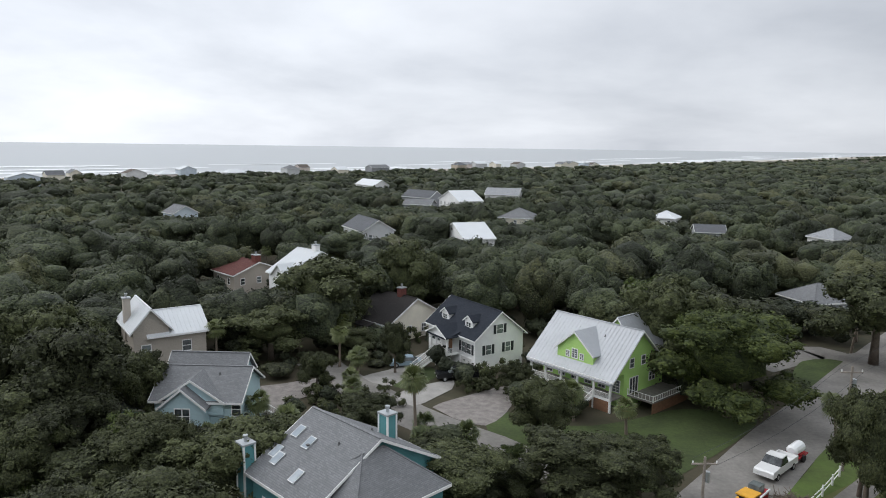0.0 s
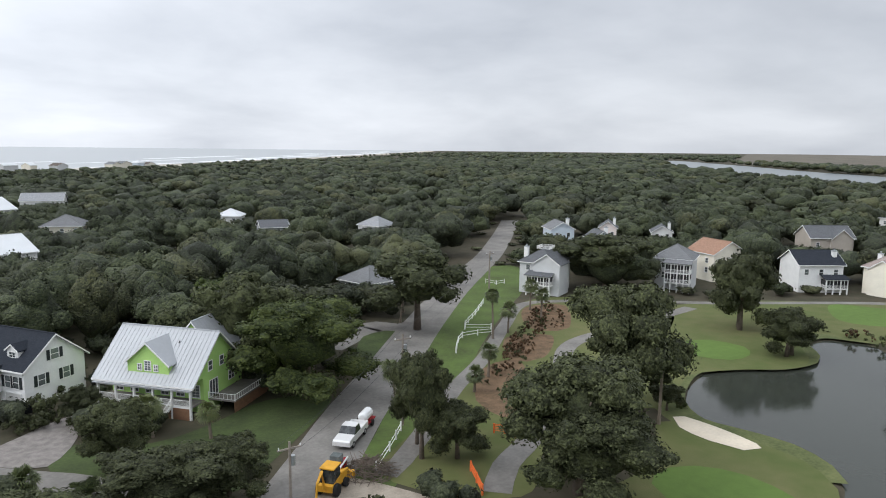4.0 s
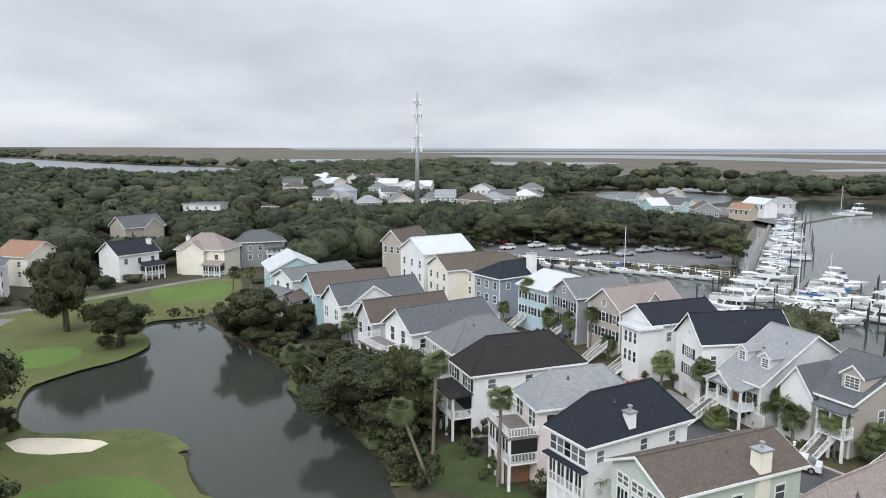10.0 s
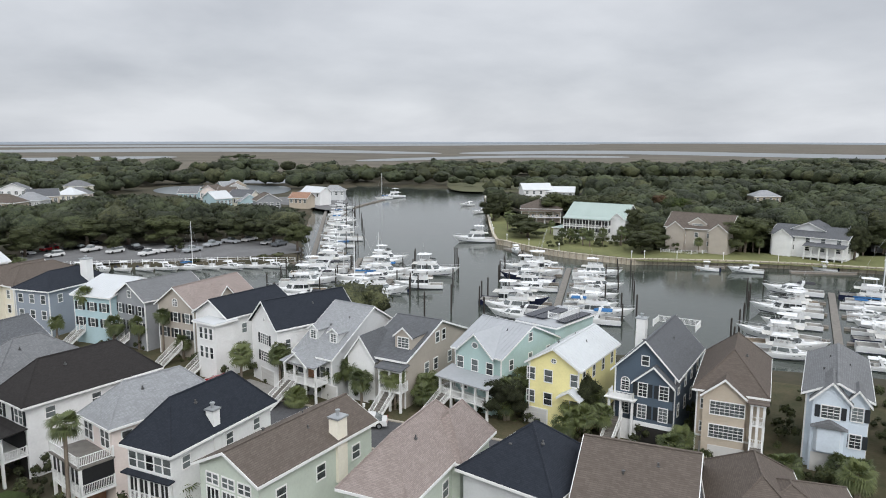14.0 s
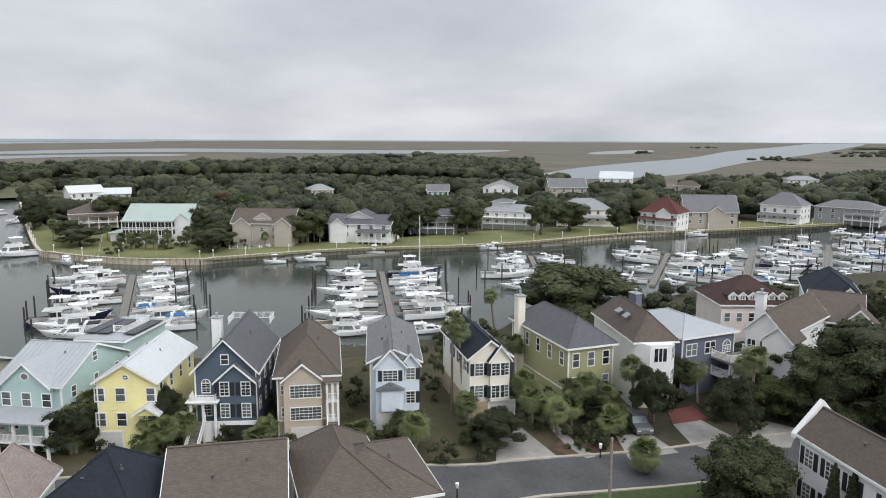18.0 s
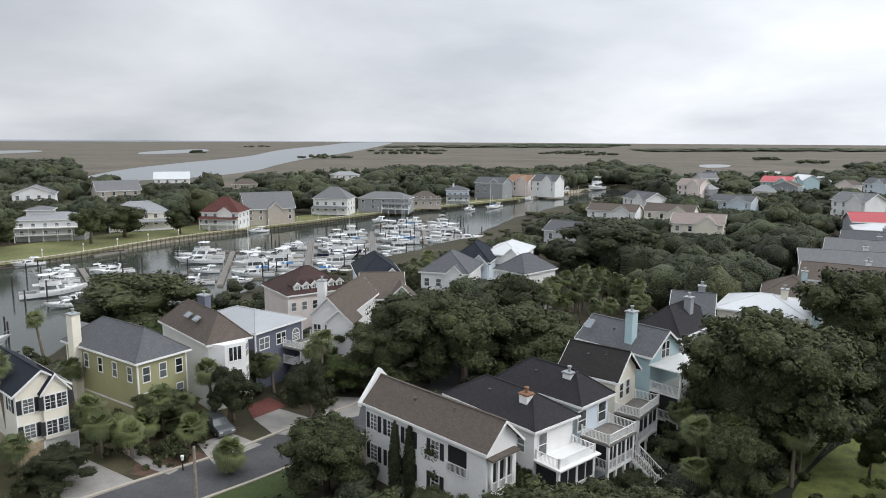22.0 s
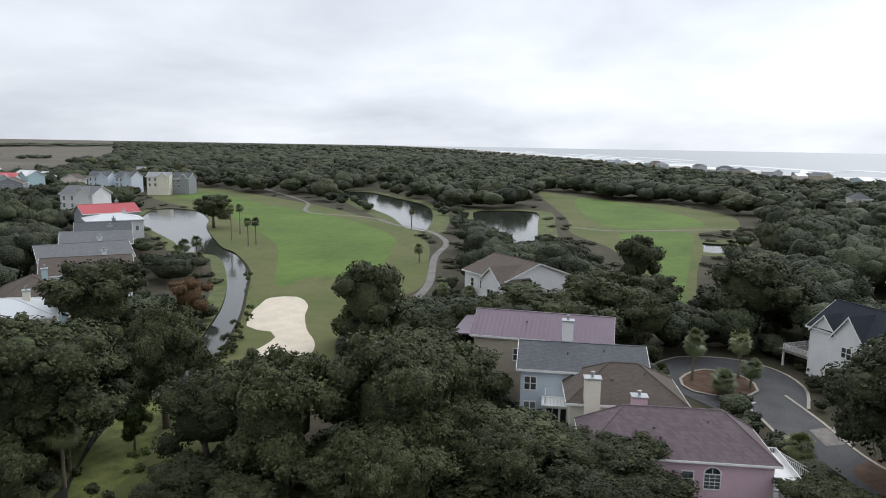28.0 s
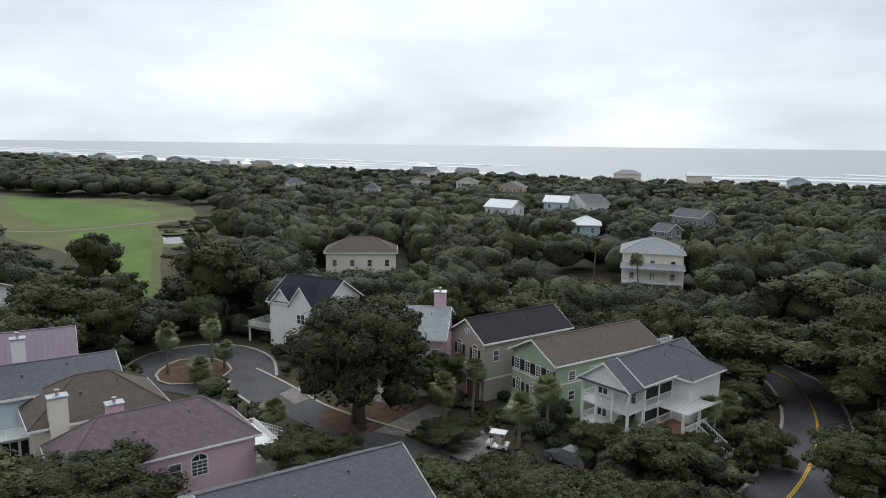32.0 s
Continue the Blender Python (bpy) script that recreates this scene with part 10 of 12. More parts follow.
# ---- single trees and shrubs ----
for row in (
        ((63.8, 54.1, 17.2, 14.9), (45.8, 43.7, 13.8, 14.3), (43.7, 39.6, 10.2, 12.0), (37.5, 57.9, 11.4, 6.8), (40.6, 55.9, 6.2, 7.0), (114.8, 71.9, 12.5, 11.0), (106.2, 57.2, 7.0, 8.8), (119.3, 108.0, 13.6, 22.8), (39.6, 93.8, 12.0, 19.1), (64.9, 101.8, 14.7, 17.7), (70.1, 52.7, 3.4, 4.4),),
        ((107.8, 36.4, 8.6, 12.1), (99.2, 31.7, 4.9, 6.9), (95.8, 21.7, 4.2, 9.0), (74.9, 12.7, 9.3, 14.6), (84.0, 21.6, 3.8, 8.0), (72.8, 7.9, 10.8, 7.3), (112.8, 30.0, 5.9, 6.7), (172.4, 35.4, 4.4, 12.9), (113.1, 45.4, 4.6, 4.0), (113.4, 70.8, 14.6, 11.3), (104.8, 57.2, 7.7, 8.5), (72.2, 56.3, 5.7, 4.1),),
        ((27.6, -116.1, 11.1, 21.3), (16.6, -77.3, 4.6, 7.5), (23.4, -66.0, 3.4, 6.4), (55.7, -51.5, 6.5, 4.3), (61.8, -45.8, 5.1, 5.5), (36.4, -50.3, 3.9, 2.4), (179.0, -140.8, 5.3, 13.9), (137.4, -148.9, 5.7, 9.7), (128.4, -182.6, 9.1, 19.8),),
        ((-0.7, -60.7, 6.3, 8.5), (8.1, -87.6, 5.3, 5.1), (0.7, -76.9, 7.2, 5.6), (9.6, -77.6, 6.8, 5.2), (-14.2, -88.2, 12.5, 14.2), (-8.6, -90.4, 8.0, 10.6), (-22.4, -94.5, 10.2, 12.0), (-29.8, -101.0, 12.1, 11.1), (-24.1, -91.1, 5.6, 10.2), (-6.2, -116.0, 6.1, 5.5),),
        ((-18.7, -84.8, 11.5, 13.6), (-8.9, -85.9, 8.0, 10.5), (-28.3, -88.6, 9.6, 13.9), (-43.9, -59.0, 15.9, 17.0), (-61.8, -64.8, 17.3, 17.6), (-71.7, -67.8, 14.1, 13.1), (-11.8, -58.4, 6.7, 6.5), (-16.5, -54.8, 4.2, 5.4), (-0.7, -61.0, 7.1, 8.4), (-50.0, -43.7, 10.3, 10.3), (-58.0, -45.4, 9.8, 7.9), (-63.9, -148.5, 13.3, 24.9),),
        ((-48.6, -34.8, 14.1, 12.6), (-53.4, -25.4, 15.4, 14.7), (-89.6, -47.2, 14.4, 12.4), (-54.4, -19.5, 8.0, 17.1), (-70.6, -79.7, 14.9, 15.4), (-42.4, -39.6, 5.8, 8.4), (-201.9, -170.2, 11.7, 14.8), (-105.0, -28.0, 10.3, 15.9), (-112.5, -18.6, 11.1, 14.3), (-118.5, -11.1, 10.7, 12.6),),
        ((-114.6, -17.6, 12.2, 16.4), (-123.0, 5.0, 15.0, 17.5), (-75.2, 17.7, 14.8, 16.1), (-108.1, -10.0, 10.1, 10.7), (-67.2, -30.6, 11.4, 16.1), (-56.9, -17.1, 7.8, 16.2), (-57.6, -7.2, 7.8, 12.8), (-95.6, -52.0, 13.2, 9.7), (-63.1, 12.5, 3.4, 5.3), (-151.1, -16.6, 13.8, 11.1), (-64.0, 8.9, 2.9, 3.2), (-66.3, 25.2, 2.3, 6.7),),
        ((-73.1, 17.8, 14.9, 13.7), (-69.5, 68.7, 9.9, 17.7), (-96.5, 63.5, 9.5, 13.9), (-76.6, 28.5, 7.1, 6.1), (-64.7, -10.4, 5.1, 12.7), (-50.8, 24.2, 5.6, 8.2), (-48.4, 28.3, 4.6, 7.1), (-42.3, 54.6, 6.8, 8.5), (-75.9, 87.7, 13.6, 20.1), (-62.6, 82.7, 13.3, 14.5), (-64.5, 13.4, 3.5, 5.5), (-50.8, 53.3, 4.7, 6.2),),
        ((30.8, 91.9, 15.5, 14.4), (11.1, 71.5, 7.5, 7.8), (12.3, 58.5, 6.9, 11.5), (17.9, 58.7, 6.3, 8.0), (1.2, 55.5, 6.6, 10.9), (39.0, 61.2, 9.7, 5.7), (-25.5, 57.7, 8.5, 8.8), (-35.5, 61.5, 9.2, 11.4), (-15.7, 86.0, 6.0, 5.0), (-24.8, 99.7, 8.5, 13.2), (-35.3, 57.4, 8.2, 7.8), (-7.8, 72.4, 5.1, 7.3), (-6.3, 95.2, 7.3, 4.7), (9.6, 86.8, 4.5, 4.3), (-17.6, 112.0, 14.1, 17.5), (-6.1, 123.7, 14.4, 12.1),),
        ((186.7, -144.2, 6.8, 10.5), (139.5, -152.9, 6.3, 12.4), (175.4, -170.2, 12.9, 20.2), (157.3, -165.0, 10.0, 10.4), (124.9, -174.3, 10.3, 15.3), (134.0, -167.4, 6.6, 6.7), (100.7, -188.6, 9.2, 7.8), (101.9, -206.2, 9.9, 14.8), (208.8, -178.2, 11.0, 16.0), (226.5, -160.9, 10.6, 11.6),),
        ((87.2, -212.2, 10.1, 12.5), (65.4, -223.6, 10.4, 11.1), (59.0, -236.1, 10.8, 15.6), (43.2, -241.7, 9.5, 9.9), (23.9, -254.5, 9.7, 10.3), (17.6, -258.9, 10.1, 9.4), (4.8, -264.5, 10.2, 10.6), (-14.2, -274.8, 10.5, 10.9), (-41.0, -291.0, 10.3, 11.4), (-58.3, -306.7, 10.0, 13.1), (-92.0, -328.8, 10.1, 15.2), (-72.6, -313.6, 10.2, 9.7), (89.3, -247.3, 9.9, 12.4), (100.7, -215.4, 11.0, 10.9),),
        ((225.9, -7.8, 8.5, 12.5), (229.0, -16.9, 8.8, 14.6), (226.4, -27.6, 8.5, 14.6), (223.8, -38.3, 8.8, 16.5), (221.2, -49.0, 7.9, 14.6), (216.1, -59.0, 8.2, 14.5), (206.8, -65.6, 7.8, 12.3), (190.3, -67.2, 8.2, 9.8), (212.5, -22.4, 4.8, 5.1), (206.6, -37.0, 4.6, 5.8), (217.7, -0.8, 8.3, 12.0),),
        ((114.6, 45.8, 4.4, 4.5), (110.0, 37.3, 9.0, 10.4), (101.4, 32.2, 4.6, 7.4), (111.8, 30.2, 5.4, 5.6), (102.9, 23.1, 4.9, 6.3), (110.8, 39.4, 4.9, 5.5), (96.2, 24.0, 3.9, 6.0), (93.7, 17.2, 4.4, 5.6), (103.8, 30.1, 3.4, 5.0),),
        ((-40.5, -60.1, 13.1, 10.6), (-42.4, -54.1, 12.6, 9.3), (-46.9, -51.4, 13.5, 8.6), (-35.0, -50.7, 8.0, 6.1), (-39.3, -48.3, 7.4, 6.0), (-57.6, -56.0, 13.7, 9.6),),
        ((-70.0, 67.3, 9.9, 11.1), (-64.3, 77.7, 10.4, 13.8), (-54.3, 73.6, 10.5, 11.5),)):
    for x, y, h, w in row:
        r = math.hypot(x, y)
        if not wet(x, y):
            oak(x, y, max(h, 2.0), max(w, 2.0), "near" if r < 92 else "mid")
for x, y, h, w in ((-26.9, 59.6, 8.0, 7.6), (-36.8, 57.4, 7.2, 6.4), (31.4, 102.0, 13.7, 10.1), (7.6, 67.4, 1.8, 3.4), (33.2, 83.7, 12.9, 8.3), (-31.9, 57.5, 5.2, 5.9), (-31.2, 181.2, 8.9, 8.8),) + ((-12.0, -59.4, 6.0, 3.6), (-52.0, -54.9, 4.9, 3.5),):
    oak(x, y, h, w, "light")
oak(34.6, 80.6, 13.6, 18.5, "yellow")
for x, y, h, w in ((-197.5, 66.4, 10.2, 11.8), (-203.1, 140.8, 7.8, 11.6),) + ((-94.0, -85.3, 8.4, 8.3),) + ((188.6, -206.8, 8.1, 10.1),):
    oak(x, y, h, w, "rust")


def bush_mesh(rng, material):
    return crown_mesh("bush", rng, material, 2.0, 1.1, 9, 240, 0.12, flat=0.8, trunk_h=-0.6, boughs=4)


BUSHES = [bush_mesh(prng, m) for m in (M_LEAF, M_LEAF_DARK, M_LEAF_LIGHT, M_LEAF, M_LEAF_RUST)]


SHRUBS = {}


def bushes(outline, n, seed, kinds=(0, 1, 3), size=(0.5, 1.2), label="rounded green garden shrub"):
    """Shrubs scattered over a garden or bank."""
    rng = np.random.default_rng(seed)
    c = np.array(outline)
    lo, hi = c.min(0), c.max(0)
    k = 0
    for _ in range(n * 30):
        x, y = rng.uniform(lo, hi)
        if k >= n:
            break
        if signed(outline, np.array([x]), np.array([y]))[0] < 0 and not wet(x, y):
            s = rng.uniform(*size)
            m = pose(x, y, -0.2 * s, 0, 0, rng.uniform(0, 360)) @ Matrix.Diagonal((s, s, s * rng.uniform(0.8, 1.2), 1))
            me = BUSHES[kinds[int(rng.integers(len(kinds)))]]
            if math.hypot(x, y) < 78 and k % 2 == 0:
                tagged(part("shrub", me, None, at=m), label, "shrub")
            else:
                SHRUBS.setdefault(me.name, (me, []))[1].append(m)
            k += 1


bushes([(85.8, -20.5), (81.5, -29.1), (72.9, -33), (67.8, -39.7), (60.4, -45.4), (55.4, -49.5), (51.1, -52.2), (57.6, -56.8), (68.1, -52.4), (78.1, -43.1), (82.4, -34.1), (88.7, -27.5)], 34, 1)
bushes([(41.5, -60.4), (40.4, -65.3), (31.3, -63.4), (24.8, -69.8), (22.4, -61.3), (26.7, -58.8), (29.6, -59.9), (38.9, -58.5)], 16, 2)
bushes([(23.4, -73.5), (17.4, -73.6), (13.2, -75.7), (11, -73.9), (14, -67.1), (18.4, -70.1)], 16, 3)
bushes([(7.4, -87.8), (2.5, -89.3), (-3, -81.3), (-1.1, -77.4), (4.9, -83.5)], 14, 4)
bushes([(85.6, 24.3), (82.5, 19), (72.1, 10.9), (62.1, 8.8), (62.9, 5.2), (70.7, 4.1), (82.5, 10.5), (93.6, 20), (94.7, 26.9)], 26, 5, (0, 1, 3), (0.8, 2.0), "dense green shrub beside the water")
bushes([(118.5, 48.7), (121.5, 45.4), (105.8, 30), (95, 25.3), (93.3, 27.3), (105.8, 37.6)], 16, 6, (0, 1), (0.9, 1.9), "dense green shrub beside the water")
bushes([(124.2, 63.9), (131.7, 54), (122.6, 50.3), (118.4, 58.7)], 12, 7, (0, 4), (0.5, 1.0), "brown reedy shrub at the pond head")
bushes([(55.4, 70.9), (68.9, 77.2), (90.8, 95.2), (88.1, 98.4), (70.7, 84.4)], 90, 8, (4, 4, 4, 0), (0.35, 0.8), "rusty brown clump of brambles")
bushes([(-61.9, -59.6), (-85.1, -71.7), (-106.2, -83.7), (-105.7, -80.5), (-81.4, -66.3), (-60.4, -55.3)], 18, 9, (0, 2, 1), (0.5, 1.1), "green shrub beside the creek")
bushes([(-41, -74.3), (-47, -72.3), (-58, -67.8), (-52.6, -59.6), (-41.5, -53), (-34.8, -61.6)], 22, 10, (0, 1), (0.8, 1.6), "dense dark green garden shrub")
bushes([(-69, 20.5), (-74, 36.3), (-68.7, 41.1), (-63.3, 37.3), (-64.8, 28.6)], 18, 11, (0, 1), (0.5, 1.0))
bushes([(-54.1, 36.4), (-54, 44.1), (-59, 59.6), (-55.5, 60.3), (-48.2, 50), (-48.8, 41.3)], 24, 12, (0, 1), (0.7, 1.5))
bushes([(1.6, 86.6), (9.9, 98.4), (14.3, 94.8), (13.5, 89.1), (5.1, 84.7)], 16, 13, (0, 1), (0.7, 1.4))
bushes([(-14.9, 100.1), (-9.3, 112.4), (-3.8, 116.2), (-3.5, 106.3), (-11.3, 97.6)], 14, 14, (0, 3), (0.6, 1.3))
bushes([(160.1, -133.5), (147.4, -152.4), (125, -173.2), (108.7, -209), (95.2, -225.1), (98.9, -233.7), (114.2, -219.4), (132.2, -183.2), (154, -159.2), (164.1, -141.1)], 30, 15, (0, 1, 3), (0.8, 1.6), "clipped shrub before the far bank houses")
bushes([(-20.9, 78.3), (-16.1, 88), (-5.8, 88.4), (-5.3, 80.6), (-14.4, 78.5)], 22, 16, (0, 3, 1), (0.7, 1.5))

bushes([(58.1, -53.8), (50.5, -53.2), (47.4, -57), (40.3, -59.9), (34.9, -65.2), (30.3, -63.1), (30.3, -59.2), (40.9, -54.5), (47.7, -50.1), (53, -48.2)], 40, 21, (0, 1, 3), (0.6, 1.3))
bushes([(28, -68), (26.6, -74.5), (25.6, -83.7), (22.6, -88), (17.6, -84.5), (18, -71.2), (23.4, -72.8), (23.9, -67.3), (25.9, -64.4)], 40, 22, (0, 1, 3), (0.6, 1.4), "dense green shrub in a front garden")
bushes([(78.9, -95.3), (54.2, -104.8), (38.1, -105.2), (24.5, -118.2), (21.6, -108.9), (35, -96.8), (49.5, -95.8), (71.9, -86.8)], 36, 23, (0, 1), (0.9, 1.8), "dense green shrub behind the harbour houses")
bushes([(117.8, -5.5), (112.1, -14.3), (92.7, -21.3), (84.2, -26.9), (76.9, -31.8), (71.6, -38.2), (66.8, -44.1), (70.6, -45.8), (75.7, -40.3), (82.4, -34.1), (90.8, -29), (100.4, -23), (119.2, -15.2)], 46, 24, (0, 1, 3), (0.6, 1.4))
bushes([(86.4, 21.6), (78.3, 15.3), (66.2, 8.3), (72.6, 3.9), (62.6, -1.5), (59.8, -7.4), (74.4, -0.7), (79, 5.4), (87.8, 12.4), (95.9, 20.3)], 34, 25, (0, 1, 3), (0.7, 1.6), "dense green shrub above the pond")
bushes([(-40.8, -77.7), (-49.9, -81.7), (-53.9, -67.4), (-49.2, -55.8), (-41.7, -48.3), (-30, -52.2), (-32.5, -61.3)], 44, 26, (0, 1, 3), (0.9, 2.0), "dense green shrub by the creek")
bushes([(-58.6, -63.7), (-66.1, -64.6), (-73.5, -67.2), (-93.4, -78.7), (-113.1, -91.4), (-139.8, -112.5), (-148.3, -116), (-130.5, -99.8), (-110.8, -85.9), (-83.5, -68.6), (-69.8, -61.8), (-58.5, -56.3), (-49.4, -51.3), (-43.4, -48.6), (-43.2, -50.8), (-50.1, -55)], 50, 27, (0, 1, 2), (0.6, 1.5), "green shrub on the creek bank")
bushes([(68.4, -65.7), (56.9, -76.1), (44.9, -87), (35, -96.8), (28, -82.1), (36.9, -71.8), (47.2, -62.9), (57, -54.5)], 44, 28, (0, 1, 3), (0.8, 1.7), "dense green shrub between the houses")
bushes([(-49.3, -87.1), (-63.8, -94.8), (-81.5, -89.2), (-82.7, -76.5), (-61.7, -57.8), (-60.4, -69.3), (-47.3, -69.5), (-43.3, -74.8)], 40, 29, (0, 1), (1.4, 3.0), "dense green shrub under the oaks")
bushes([(97.1, 28.4), (84.3, 20.5), (76.9, 15), (65.7, 8.8), (60, 7.5), (60.9, 3.4), (71.4, 7.8), (81.6, 14.5), (93.1, 22.3)], 40, 30, (0, 1, 3), (0.9, 2.4), "dense green shrub beside the water")


bushes([(158.5, -132.2), (145.9, -150.8), (123.6, -171.3), (107.4, -206.5), (79, -236.1), (50.3, -278.9), (16.2, -327.1), (17.2, -344.3), (53.2, -294.5), (83.7, -249.9), (114.2, -219.4), (132.2, -183.2), (154, -159.2), (164.1, -141.1)], 110, 31, (0, 1, 3), (0.9, 1.9), "clipped shrub before the far bank houses")
bushes([(-78.9, 40.3), (-75.2, 44.9), (-65.6, 40), (-62.6, 34.9), (-70.4, 36)], 14, 32, (0, 1, 3), (0.7, 1.3))
bushes([(-67.8, 54.8), (-71, 71.1), (-60.5, 65.4), (-49.9, 52.3), (-49.8, 42.2), (-57.8, 44.9)], 46, 33, (0, 1, 3), (0.9, 1.7), "dense dark shrub beside the road")
bushes([(-128.2, 7.6), (-116.9, 12.3), (-101.5, 15), (-110.1, 11.7), (-118.2, 6.6)], 14, 34, (0, 1, 3), (0.5, 1.0), "low green hedge by the court")
bushes([(11, 106.4), (12.5, 105.7), (5.7, 85.8), (3.9, 86.6)], 16, 35, (0, 1), (1.0, 1.6), "clipped dark hedge between two houses")
bushes([(22.4, 85.7), (32.1, 92.7), (32.8, 91.1), (22.6, 82.3)], 14, 36, (0, 1), (0.8, 1.2), "clipped hedge along a deck")


bushes([(98.7, 31.8), (86.7, 22.9), (79.6, 17.2), (67.9, 10.5), (63.7, 8), (62.8, 4.6), (66.9, 6.8), (75.9, 11.5), (86.6, 18.6), (97.3, 26.1), (107.3, 32.9)], 60, 37, (0, 1, 3), (0.5, 1.3), "dense green shrub at the pond's edge")


def cypress(x, y, h, w):
    """A slim column of dense small leaves."""
    rng = np.random.default_rng(int(h * 10))
    o = tagged(new("cypress_tree"), "slim dark columnar cypress by a white wall", "tree")
    o.matrix_basis = pose(x, y, 0)
    zs = [0.15, 0.6, h * 0.3, h * 0.6, h * 0.82, h]
    t = MB()
    t.tube([(0, 0, z) for z in zs], [w * q for q in (0.30, 0.42, 0.46, 0.40, 0.26, 0.05)], 10)
    n = 2600
    z = rng.uniform(0.2, h, n)
    a = rng.uniform(0, 6.283, n)
    r = w * np.interp(z / h, [0, 0.1, 0.3, 0.6, 0.82, 1.0], [0.32, 0.46, 0.52, 0.44, 0.30, 0.06]) * rng.uniform(0.85, 1.15, n)
    d = np.stack([np.cos(a), np.sin(a), np.full(n, 0.5)], 1)
    q = leaf_tris(np.stack([np.cos(a) * r, np.sin(a) * r, z], 1), d, 0.09, rng)
    t.add(q.tolist(), np.arange(n * 3).reshape(n, 3).tolist())
    part("crown", t, M_LEAF_DARK, o)
    b = MB()
    b.tube([(0, 0, -0.1), (0, 0, 0.3)], 0.07, 6)
    part("trunk", b, M_BARK, o)


for x, y, h, w in ((-6.7, -58.8, 7.3, 1.1), (-8.0, -58.4, 7.1, 1.2)):
    cypress(x, y, h, w)


def dead_tree(x, y, h):
    o = tagged(new("dead_tree"), "bare grey dead tree above the oaks", "tree")
    o.matrix_basis = pose(x, y, 0)
    t = MB()
    t.tube([(0, 0, -0.1), (0.2, 0.1, h * 0.35), (0.1, 0.2, h * 0.6)], [0.42, 0.32, 0.24], 8)
    part("trunk", t, M_BARE, o)
    rng = np.random.default_rng(6)
    for i in range(9):
        a = i * 2.4
        e = Vector((math.cos(a) * h * 0.22, math.sin(a) * h * 0.22, h * rng.uniform(0.75, 1.0)))
        b = MB()
        mid = e * 0.55 + Vector((rng.uniform(-0.5, 0.5), rng.uniform(-0.5, 0.5), h * 0.22))
        b.tube([(0.15, 0.15, h * rng.uniform(0.35, 0.58)), mid, e], [0.2, 0.12, 0.03], 6)
        for k in range(3):
            d = Vector((rng.uniform(-1, 1), rng.uniform(-1, 1), rng.uniform(0.1, 1))) * 1.3
            b.tube([mid, mid + d], [0.07, 0.02], 4)
        part("branch", b, M_BARE, o)


M_BARE = mat("bare_grey_wood", (0.26, 0.235, 0.20), 0.9, var=0.25, scale=2)
for x, y, h, w in ((-6.1, 127.9, 14.9, 4.2),):
    dead_tree(x, y, h)


bushes([(89.6, 100.1), (98.5, 104.9), (97.1, 98.6), (87.9, 88.6), (83.6, 90.6)], 40, 38, (4, 4, 4, 0), (0.35, 0.75), "rusty brown clump of brambles")
bushes([(70.4, 51.9), (78.4, 55.8), (84.9, 58.2), (90.8, 56), (96.2, 52.6), (103.9, 53.1), (102.9, 51.5), (94.1, 51.5), (88.8, 54.9), (83.3, 56.7), (77.6, 54.6), (72.8, 51.9)], 40, 39, (0, 3, 2), (0.25, 0.5), "low green reeds at the water's edge")


OUTER = [grow(POND, d)[10:15] for d in (0.8, 4.5)]
bushes(OUTER[0] + OUTER[1][::-1], 46, 41, (0, 1, 3, 2), (0.5, 1.2), "dense green shrub overhanging the pond")


def join_shrubs():
    """The shrubs that grow into one another, one mesh to a kind of leaf."""
    for me, places in SHRUBS.values():
        V = np.array([v.co[:] for v in me.vertices])
        F = [tuple(q.vertices) for q in me.polygons]
        idx = [q.material_index for q in me.polygons]
        vs, fs, n = [], [], 0
        for m in places:
            M = np.array(m)
            vs.append(V @ M[:3, :3].T + M[:3, 3])
            fs += [tuple(i + n for i in q) for q in F]
            n += len(V)
        out = bpy.data.meshes.new("shrubbery")
        out.from_pydata(np.concatenate(vs).tolist(), [], fs)
        for q in me.materials:
            out.materials.append(q)
        out.polygons.foreach_set("material_index", idx * len(places))
        out.update()
        tagged(new("shrubbery", out), "dense green shrubs grown together along gardens and banks", "shrubs", kind="stuff")


rail_fence_later = [[(199.6, -3.7), (193.9, -18.9), (188.3, -33.7), (182.8, -48.3), (174.3, -60.8)]]

join_shrubs()

# ---- harbour ----
M_HULL = mat("white_gelcoat", (0.80, 0.81, 0.81), 0.25, var=0.03, scale=0.5, spec=0.5)
M_NAVYHULL = mat("navy_gelcoat", (0.015, 0.02, 0.05), 0.2, var=0.1, scale=0.5, spec=0.5)
M_TEAK = mat("teak_deck", (0.30, 0.255, 0.20), 0.7, var=0.2, scale=2)
M_CANVAS = mat("blue_canvas", (0.03, 0.13, 0.30), 0.8, var=0.15, scale=2)
M_ALU = mat("aluminium", (0.6, 0.61, 0.62), 0.35, 0.9, var=0.05)
M_PILE = mat("tarred_pile", (0.045, 0.04, 0.036), 0.9, var=0.3, scale=2)
M_BULK = mat("bulkhead_timber", (0.56, 0.50, 0.40), 0.9, var=0.25, scale=1.5)
M_BULKPILE = mat("bulkhead_pile_timber", (0.36, 0.31, 0.24), 0.9, var=0.25, scale=1.5)


def half_beam(t, B):
    """Half the beam along the boat, t from the transom to the stem."""
    return B / 2 * (0.90 + 0.10 * min(1, t * 3)) * (1 - max(0, (t - 0.42) / 0.58) ** 1.9)


